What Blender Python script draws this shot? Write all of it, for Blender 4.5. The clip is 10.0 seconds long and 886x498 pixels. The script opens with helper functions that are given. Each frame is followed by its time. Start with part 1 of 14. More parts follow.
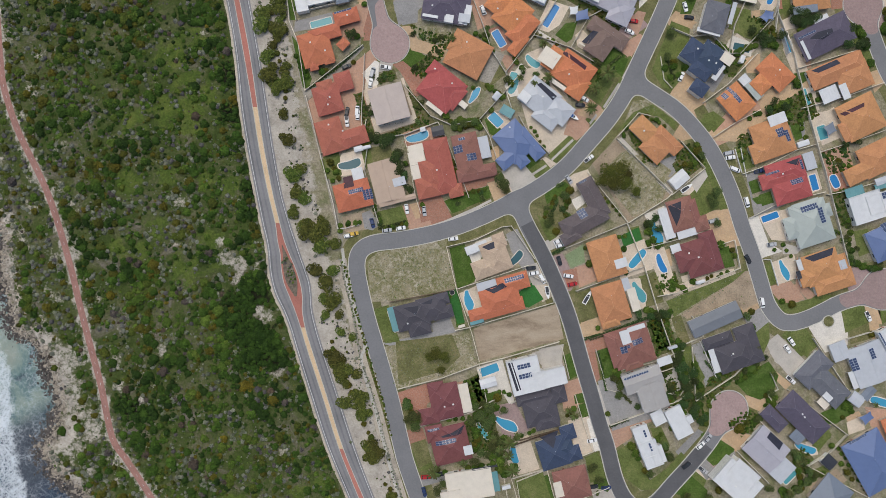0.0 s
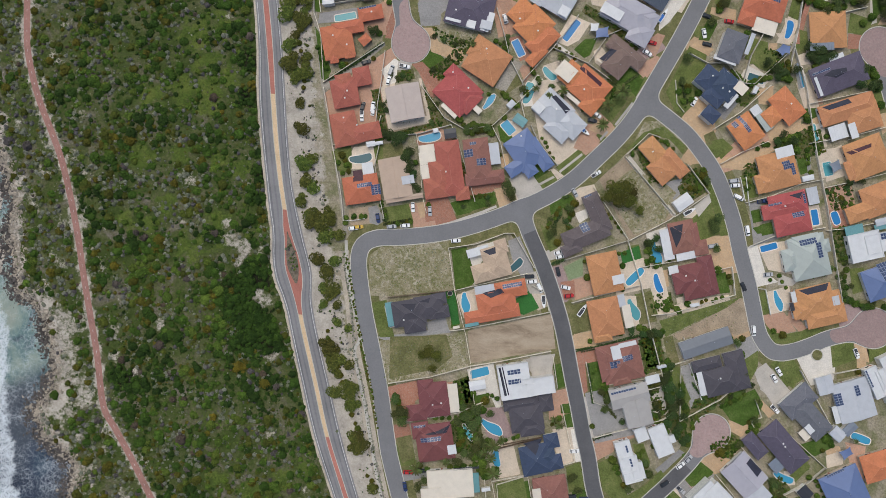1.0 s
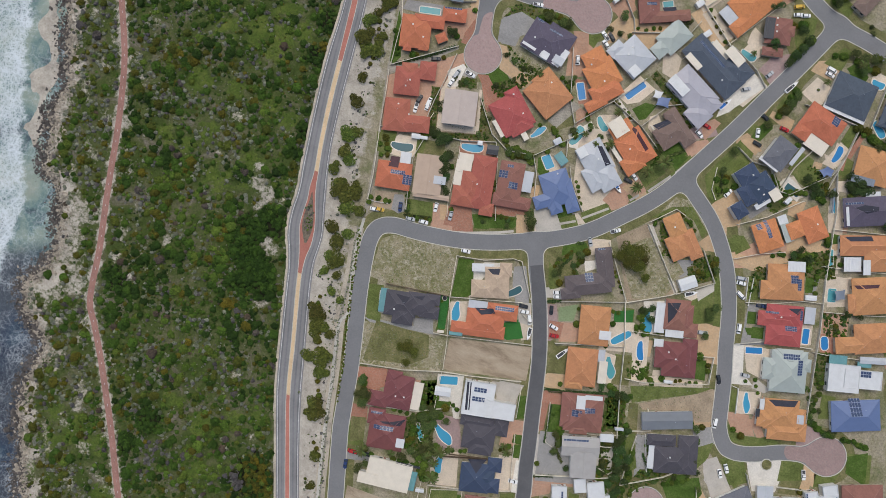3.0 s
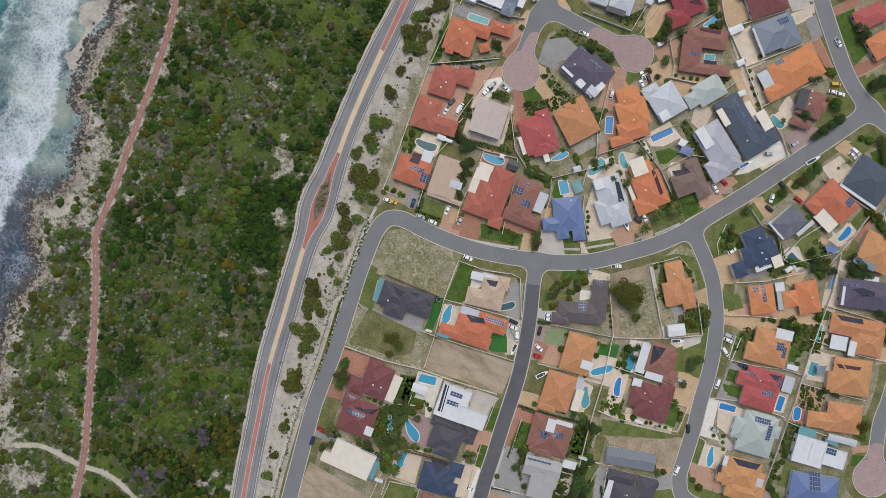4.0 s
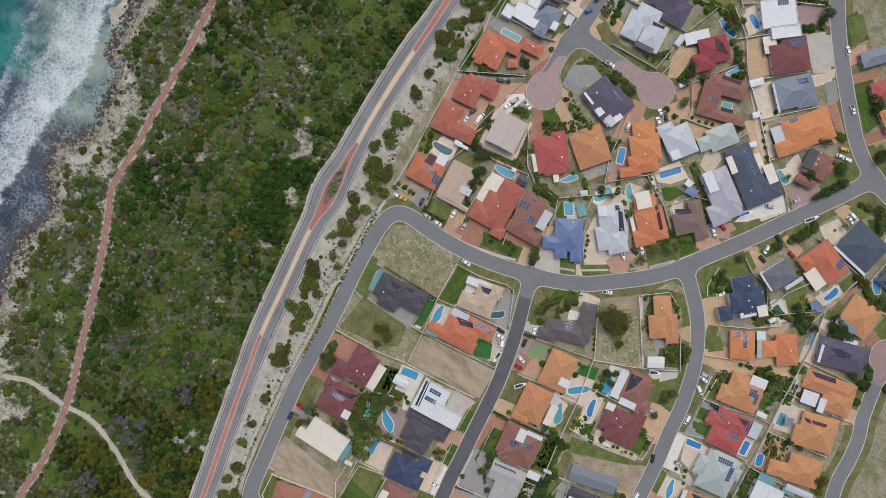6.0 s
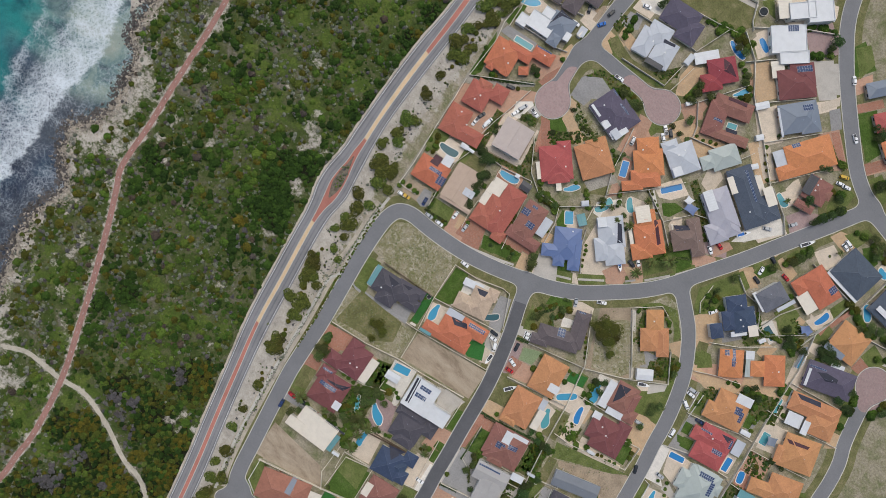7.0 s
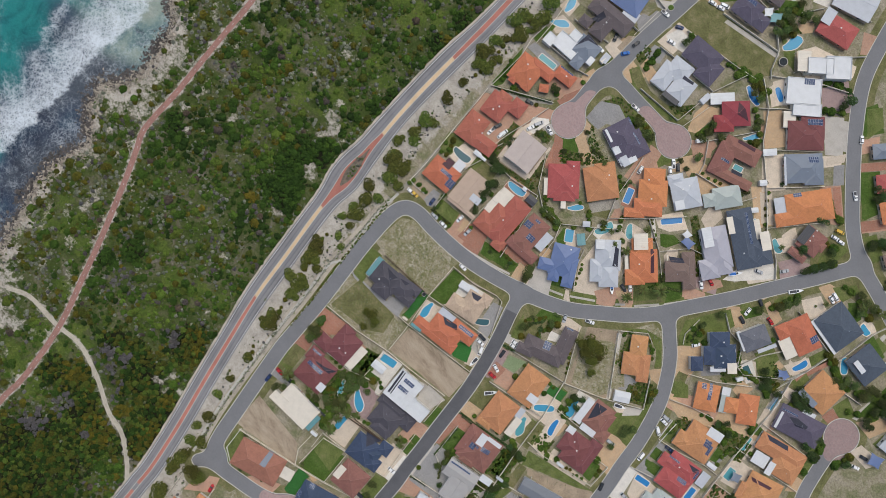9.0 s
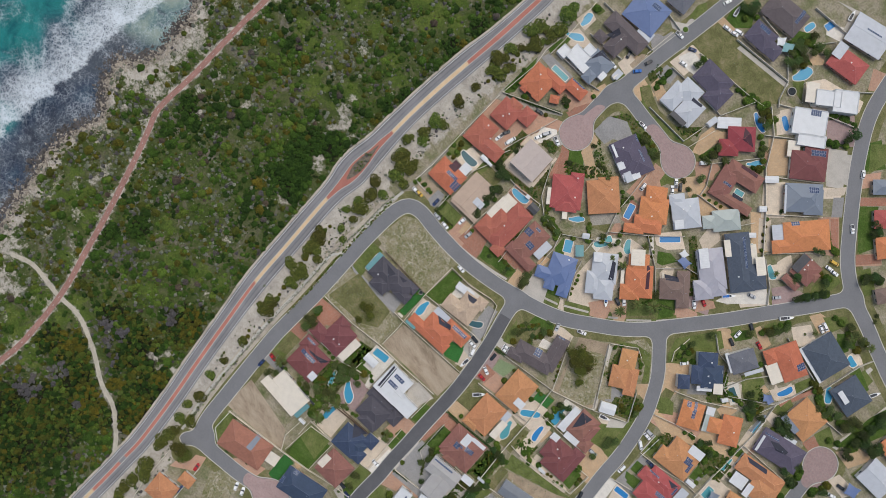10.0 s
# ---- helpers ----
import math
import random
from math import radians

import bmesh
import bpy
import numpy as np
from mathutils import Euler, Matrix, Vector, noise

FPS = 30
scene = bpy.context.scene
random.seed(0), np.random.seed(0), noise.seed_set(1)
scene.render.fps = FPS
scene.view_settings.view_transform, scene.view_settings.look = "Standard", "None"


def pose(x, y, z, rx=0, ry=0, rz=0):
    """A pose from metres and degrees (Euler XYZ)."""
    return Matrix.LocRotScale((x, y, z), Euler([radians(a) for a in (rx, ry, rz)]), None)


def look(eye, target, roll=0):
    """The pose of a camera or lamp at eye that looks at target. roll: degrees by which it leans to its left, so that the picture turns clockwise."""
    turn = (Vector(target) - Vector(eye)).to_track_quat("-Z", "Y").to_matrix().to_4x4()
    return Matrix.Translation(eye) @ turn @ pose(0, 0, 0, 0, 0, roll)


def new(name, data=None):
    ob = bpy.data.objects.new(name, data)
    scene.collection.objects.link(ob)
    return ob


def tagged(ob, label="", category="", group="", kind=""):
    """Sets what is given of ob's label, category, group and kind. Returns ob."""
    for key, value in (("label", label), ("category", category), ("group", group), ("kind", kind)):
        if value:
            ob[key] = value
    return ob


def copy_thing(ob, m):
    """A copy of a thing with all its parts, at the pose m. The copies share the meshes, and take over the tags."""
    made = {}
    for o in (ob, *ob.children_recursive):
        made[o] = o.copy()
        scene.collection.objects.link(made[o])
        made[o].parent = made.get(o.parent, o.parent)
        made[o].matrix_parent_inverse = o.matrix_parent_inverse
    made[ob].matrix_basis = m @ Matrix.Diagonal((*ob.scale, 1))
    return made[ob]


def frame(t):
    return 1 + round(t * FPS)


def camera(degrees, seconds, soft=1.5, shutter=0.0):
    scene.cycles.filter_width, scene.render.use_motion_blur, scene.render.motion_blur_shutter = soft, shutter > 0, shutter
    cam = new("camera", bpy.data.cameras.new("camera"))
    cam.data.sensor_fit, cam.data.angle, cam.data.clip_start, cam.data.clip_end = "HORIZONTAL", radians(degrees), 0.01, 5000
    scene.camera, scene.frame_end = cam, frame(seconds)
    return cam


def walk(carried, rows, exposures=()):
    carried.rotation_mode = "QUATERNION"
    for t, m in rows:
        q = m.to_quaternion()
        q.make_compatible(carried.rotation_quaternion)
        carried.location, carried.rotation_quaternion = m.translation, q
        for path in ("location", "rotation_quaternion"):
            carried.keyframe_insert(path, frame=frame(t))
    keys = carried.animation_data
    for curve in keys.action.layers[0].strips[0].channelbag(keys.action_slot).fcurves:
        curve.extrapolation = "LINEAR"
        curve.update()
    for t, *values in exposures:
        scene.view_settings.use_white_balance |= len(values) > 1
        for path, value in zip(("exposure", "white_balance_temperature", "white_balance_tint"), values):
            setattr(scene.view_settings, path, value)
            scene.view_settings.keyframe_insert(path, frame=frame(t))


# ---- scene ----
cam = camera(72, 10.0, soft=0.6)
PATH = [
    (0, pose(0.00, 0.00, 280.56, 0, 0, 0.00)),
    (0.5, pose(-0.19, 0.02, 281.94, 0, 0, 2.28)),
    (1, pose(-0.91, 0.30, 284.54, 0, 0, 5.15)),
    (1.5, pose(-1.88, 0.58, 286.23, 0, 0, 8.30)),
    (2, pose(-3.20, 0.92, 288.13, 0, 0, 12.80)),
    (2.5, pose(-4.43, 1.20, 290.05, 0, 0, 17.65)),
    (4, pose(-7.81, 1.47, 297.30, 0, 0, 33.91)),
    (4.5, pose(-8.13, 1.61, 299.58, 0, 0, 38.12)),
    (5, pose(-8.30, 1.65, 301.85, 0, 0, 39.70)),
    (5.5, pose(-8.57, 1.73, 304.11, 0, 0, 40.92)),
    (7, pose(-8.53, 1.95, 310.55, 0, 0, 46.32)),
    (7.5, pose(-8.64, 1.96, 312.60, 0, 0, 48.20)),
    (8, pose(-8.73, 1.92, 314.86, 0, 0, 49.96)),
    (8.5, pose(-8.85, 1.97, 317.14, 0, 0, 51.98)),
    (9, pose(-9.06, 1.96, 319.22, 0, 0, 53.86)),
    (9.5, pose(-9.20, 2.07, 321.28, 0, 0, 55.94)),
    (10, pose(-9.31, 2.11, 323.70, 0, 0, 58.31)),
]
walk(cam, PATH, exposures=[(0, 0.18, 6450, 6), (10, 0.18, 6450, 6)])
SKY, SUN = 0.115, 1.1

# ---------- world, sun ----------
world = bpy.data.worlds.new("sky")
scene.world = world
world.use_nodes = True
wn = world.node_tree
sky = wn.nodes.new("ShaderNodeTexSky")
sky.sky_type, sky.sun_disc = "NISHITA", False
sky.sun_elevation, sky.sun_rotation = radians(66), radians(-20)
sky.air_density, sky.dust_density, sky.ozone_density = 1.0, 4.0, 1.0
wn.nodes["Background"].inputs["Strength"].default_value = SKY
wn.links.new(sky.outputs[0], wn.nodes["Background"].inputs["Color"])
sun = new("sun", bpy.data.lights.new("sun", "SUN"))
sun.data.energy, sun.data.angle, sun.data.color = SUN, radians(50), (1.0, 0.96, 0.90)
sun.matrix_world = look((-32, 88, 210), (0, 0, 0))


# ---------- materials ----------
def shader(name, rough=0.9, metal=0.0, spec=0.3):
    m = bpy.data.materials.new(name)
    m.use_nodes = True
    nt = m.node_tree
    b = nt.nodes["Principled BSDF"]
    b.inputs["Roughness"].default_value = rough
    b.inputs["Metallic"].default_value = metal
    b.inputs["Specular IOR Level"].default_value = spec
    return m, nt, b


def coords(nt, scale=(1, 1, 1), local=False):
    mp = nt.nodes.new("ShaderNodeMapping")
    mp.inputs["Scale"].default_value = scale
    if local:
        tc = nt.nodes.new("ShaderNodeTexCoord")
        nt.links.new(tc.outputs["Object"], mp.inputs["Vector"])
    else:
        g = nt.nodes.new("ShaderNodeNewGeometry")
        nt.links.new(g.outputs["Position"], mp.inputs["Vector"])
    return mp.outputs[0]


def noise_tex(nt, vec, scale, detail=4.0, rough=0.6, dist=0.0):
    n = nt.nodes.new("ShaderNodeTexNoise")
    n.inputs["Scale"].default_value, n.inputs["Detail"].default_value = scale, detail
    n.inputs["Roughness"].default_value, n.inputs["Distortion"].default_value = rough, dist
    nt.links.new(vec, n.inputs["Vector"])
    return n.outputs["Fac"]


def ramp(nt, fac, stops):
    r = nt.nodes.new("ShaderNodeValToRGB")
    e = r.color_ramp.elements
    while len(e) < len(stops):
        e.new(0.5)
    for k, (p, c) in zip(e, stops):
        k.position, k.color = p, (*c, 1)
    nt.links.new(fac, r.inputs[0])
    return r.outputs[0]


def mix(nt, fac, a, b, mode="MIX"):
    n = nt.nodes.new("ShaderNodeMix")
    n.data_type, n.blend_type = "RGBA", mode
    for s, v in ((n.inputs[0], fac), (n.inputs[6], a), (n.inputs[7], b)):
        if isinstance(v, (int, float)):
            s.default_value = v
        elif isinstance(v, tuple):
            s.default_value = (*v, 1)
        else:
            nt.links.new(v, s)
    return n.outputs[2]


def maths(nt, op, a, b=0.0, c=0.0):
    n = nt.nodes.new("ShaderNodeMath")
    n.operation = op
    for s, v in zip(n.inputs, (a, b, c)):
        if isinstance(v, (int, float)):
            s.default_value = v
        else:
            nt.links.new(v, s)
    return n.outputs[0]


def attr(nt, name):
    a = nt.nodes.new("ShaderNodeAttribute")
    a.attribute_name = name
    return a.outputs["Fac"]


def bump(nt, b, height, strength, dist=0.05):
    n = nt.nodes.new("ShaderNodeBump")
    n.inputs["Strength"].default_value, n.inputs["Distance"].default_value = strength, dist
    nt.links.new(height, n.inputs["Height"])
    nt.links.new(n.outputs[0], b.inputs["Normal"])


def dim(c, k):
    return tuple(min(1.0, v * k) for v in c)


def mottled(name, c, rough=0.9, big=0.25, fine=1.5, low=0.72, high=1.2, metal=0.0, spec=0.3, relief=0.3, tint=None, grain=0.55):
    """A plain surface with blotches and grain."""
    m, nt, b = shader(name, rough, metal, spec)
    v = coords(nt)
    a = ramp(nt, noise_tex(nt, v, big, 5, 0.65), [(0.3, dim(c, low)), (0.5, c), (0.72, tint or dim(c, high))])
    g = noise_tex(nt, v, fine, 6, 0.75)
    b_in = mix(nt, grain, a, ramp(nt, g, [(0.3, (0.5, 0.5, 0.5)), (0.7, (1.45, 1.45, 1.45))]), "MULTIPLY")
    info = nt.nodes.new("ShaderNodeObjectInfo")
    k = maths(nt, "MULTIPLY_ADD", info.outputs["Random"], 0.22, 0.89)
    comb = nt.nodes.new("ShaderNodeCombineColor")
    for i in range(3):
        nt.links.new(k, comb.inputs[i])
    nt.links.new(mix(nt, 1.0, b_in, comb.outputs[0], "MULTIPLY"), b.inputs["Base Color"])
    bump(nt, b, g, relief, 0.03)
    return m


def roof_tiles(name, c, rough=0.75):
    """Concrete or clay tiles: courses, weathering blotches and lichen."""
    m, nt, b = shader(name, rough, 0, 0.3)
    v = coords(nt, local=True)
    w = nt.nodes.new("ShaderNodeTexWave")
    w.bands_direction, w.wave_profile = "Z", "SAW"
    w.inputs["Scale"].default_value = 2.6
    nt.links.new(v, w.inputs["Vector"])
    wash = ramp(nt, noise_tex(nt, coords(nt), 0.3, 6, 0.7), [(0.28, dim(c, 0.84)), (0.5, c), (0.75, dim(c, 1.14))])
    speck = ramp(nt, noise_tex(nt, coords(nt), 1.1, 7, 0.8), [(0.32, (0.62, 0.6, 0.6)), (0.5, (1.0, 1.0, 1.0)), (0.7, (1.32, 1.3, 1.27))])
    col = mix(nt, 0.42, wash, speck, "MULTIPLY")
    col = mix(nt, 0.3, col, ramp(nt, w.outputs["Fac"], [(0.0, (0.6, 0.6, 0.6)), (0.3, (1.08, 1.08, 1.08))]), "MULTIPLY")
    info = nt.nodes.new("ShaderNodeObjectInfo")
    hsv = nt.nodes.new("ShaderNodeHueSaturation")
    nt.links.new(maths(nt, "MULTIPLY_ADD", info.outputs["Random"], 0.012, 0.494), hsv.inputs["Hue"])
    nt.links.new(maths(nt, "MULTIPLY_ADD", info.outputs["Random"], 0.08, 0.96), hsv.inputs["Value"])
    nt.links.new(col, hsv.inputs["Color"])
    nt.links.new(hsv.outputs[0], b.inputs["Base Color"])
    bump(nt, b, w.outputs["Fac"], 0.5, 0.05)
    return m


def sheet_metal(name, c, rough=0.45):
    """Ribbed painted steel roofing."""
    m, nt, b = shader(name, rough, 0.0, 0.5)
    v = coords(nt, local=True)
    w = nt.nodes.new("ShaderNodeTexWave")
    w.bands_direction = "X"
    w.inputs["Scale"].default_value = 1.6
    nt.links.new(v, w.inputs["Vector"])
    wash = ramp(nt, noise_tex(nt, coords(nt), 0.35, 5, 0.6), [(0.3, dim(c, 0.92)), (0.55, c), (0.8, dim(c, 1.04))])
    col = mix(nt, 0.25, wash, ramp(nt, w.outputs["Fac"], [(0.0, (0.7, 0.7, 0.7)), (0.25, (1.03, 1.03, 1.03))]), "MULTIPLY")
    nt.links.new(col, b.inputs["Base Color"])
    bump(nt, b, w.outputs["Fac"], 0.3, 0.04)
    return m


def brickwork(name, c, c2, joint, size=0.23):
    """Brick paving or brick walls: small bricks with joints, faded in patches."""
    m, nt, b = shader(name, 0.9, 0, 0.25)
    br = nt.nodes.new("ShaderNodeTexBrick")
    br.inputs["Scale"].default_value = 1.0
    br.inputs["Brick Width"].default_value, br.inputs["Row Height"].default_value = size, size / 2
    br.inputs["Mortar Size"].default_value = 0.008
    for k, v in (("Color1", c), ("Color2", c2), ("Mortar", joint)):
        br.inputs[k].default_value = (*v, 1)
    nt.links.new(coords(nt), br.inputs["Vector"])
    wash = ramp(nt, noise_tex(nt, coords(nt), 0.22, 6, 0.65), [(0.25, (0.84, 0.84, 0.84)), (0.5, (1.0, 1.0, 1.0)), (0.75, (1.14, 1.12, 1.1))])
    fine = ramp(nt, noise_tex(nt, coords(nt), 1.0, 7, 0.78), [(0.3, (0.74, 0.74, 0.74)), (0.7, (1.24, 1.24, 1.24))])
    col = mix(nt, 0.8, mix(nt, 0.8, br.outputs["Color"], wash, "MULTIPLY"), fine, "MULTIPLY")
    info = nt.nodes.new("ShaderNodeObjectInfo")
    hsv = nt.nodes.new("ShaderNodeHueSaturation")
    nt.links.new(maths(nt, "MULTIPLY_ADD", info.outputs["Random"], 0.2, 0.9), hsv.inputs["Value"])
    nt.links.new(col, hsv.inputs["Color"])
    nt.links.new(hsv.outputs[0], b.inputs["Base Color"])
    return m


def turf(name, c, dry, bare):
    """Lawn: mown grass with dry and bare patches."""
    m, nt, b = shader(name, 0.95, 0, 0.15)
    v = coords(nt)
    a = ramp(nt, noise_tex(nt, v, 0.16, 6, 0.7, 0.4), [(0.3, dim(c, 0.7)), (0.48, c), (0.62, dry), (0.78, bare)])
    g = noise_tex(nt, v, 1.3, 7, 0.8)
    nt.links.new(mix(nt, 0.8, a, ramp(nt, g, [(0.3, (0.45, 0.45, 0.45)), (0.7, (1.5, 1.5, 1.5))]), "MULTIPLY"), b.inputs["Base Color"])
    bump(nt, b, g, 0.6, 0.06)
    return m


def weedy():
    """Vacant ground: low green weeds broken by pale sandy patches."""
    m, nt, b = shader("weedy_vacant_ground", 0.95, 0, 0.15)
    v = coords(nt)
    a = ramp(nt, noise_tex(nt, v, 0.09, 5, 0.65, 0.5), [(0.34, (0.13, 0.135, 0.05)), (0.5, (0.205, 0.19, 0.10)), (0.66, (0.31, 0.27, 0.19))])
    patch = ramp(nt, noise_tex(nt, v, 0.55, 6, 0.72, 0.8), [(0.44, (0.0, 0.0, 0.0)), (0.62, (1.0, 1.0, 1.0))])
    col = mix(nt, patch, a, ramp(nt, noise_tex(nt, v, 0.2, 4, 0.6), [(0.35, (0.25, 0.225, 0.14)), (0.65, (0.43, 0.385, 0.31))]))
    g = noise_tex(nt, v, 1.3, 7, 0.8)
    nt.links.new(mix(nt, 0.8, col, ramp(nt, g, [(0.3, (0.45, 0.45, 0.45)), (0.7, (1.5, 1.5, 1.5))]), "MULTIPLY"), b.inputs["Base Color"])
    bump(nt, b, g, 0.6, 0.06)
    return m


def foliage(name, c, alt):
    m, nt, b = shader(name, 0.75, 0, 0.25)
    g = nt.nodes.new("ShaderNodeNewGeometry")
    info = nt.nodes.new("ShaderNodeObjectInfo")
    col = ramp(nt, g.outputs["Random Per Island"], [(0.0, dim(c, 0.5)), (0.5, c), (1.0, alt)])
    hsv = nt.nodes.new("ShaderNodeHueSaturation")
    nt.links.new(maths(nt, "MULTIPLY_ADD", info.outputs["Random"], 0.07, 0.455), hsv.inputs["Hue"])
    nt.links.new(maths(nt, "MULTIPLY_ADD", info.outputs["Random"], 0.7, 0.65), hsv.inputs["Value"])
    nt.links.new(col, hsv.inputs["Color"])
    nt.links.new(hsv.outputs[0], b.inputs["Base Color"])
    return m


def plain(name, c, rough=0.5, metal=0.0, spec=0.5):
    m, nt, b = shader(name, rough, metal, spec)
    v = coords(nt)
    nt.links.new(ramp(nt, noise_tex(nt, v, 2.0, 4, 0.6), [(0.3, dim(c, 0.88)), (0.7, dim(c, 1.06))]), b.inputs["Base Color"])
    return m


def glassy(name, c, rough=0.08):
    m, nt, b = shader(name, rough, 0, 0.22)
    b.inputs["Base Color"].default_value = (*c, 1)
    return m


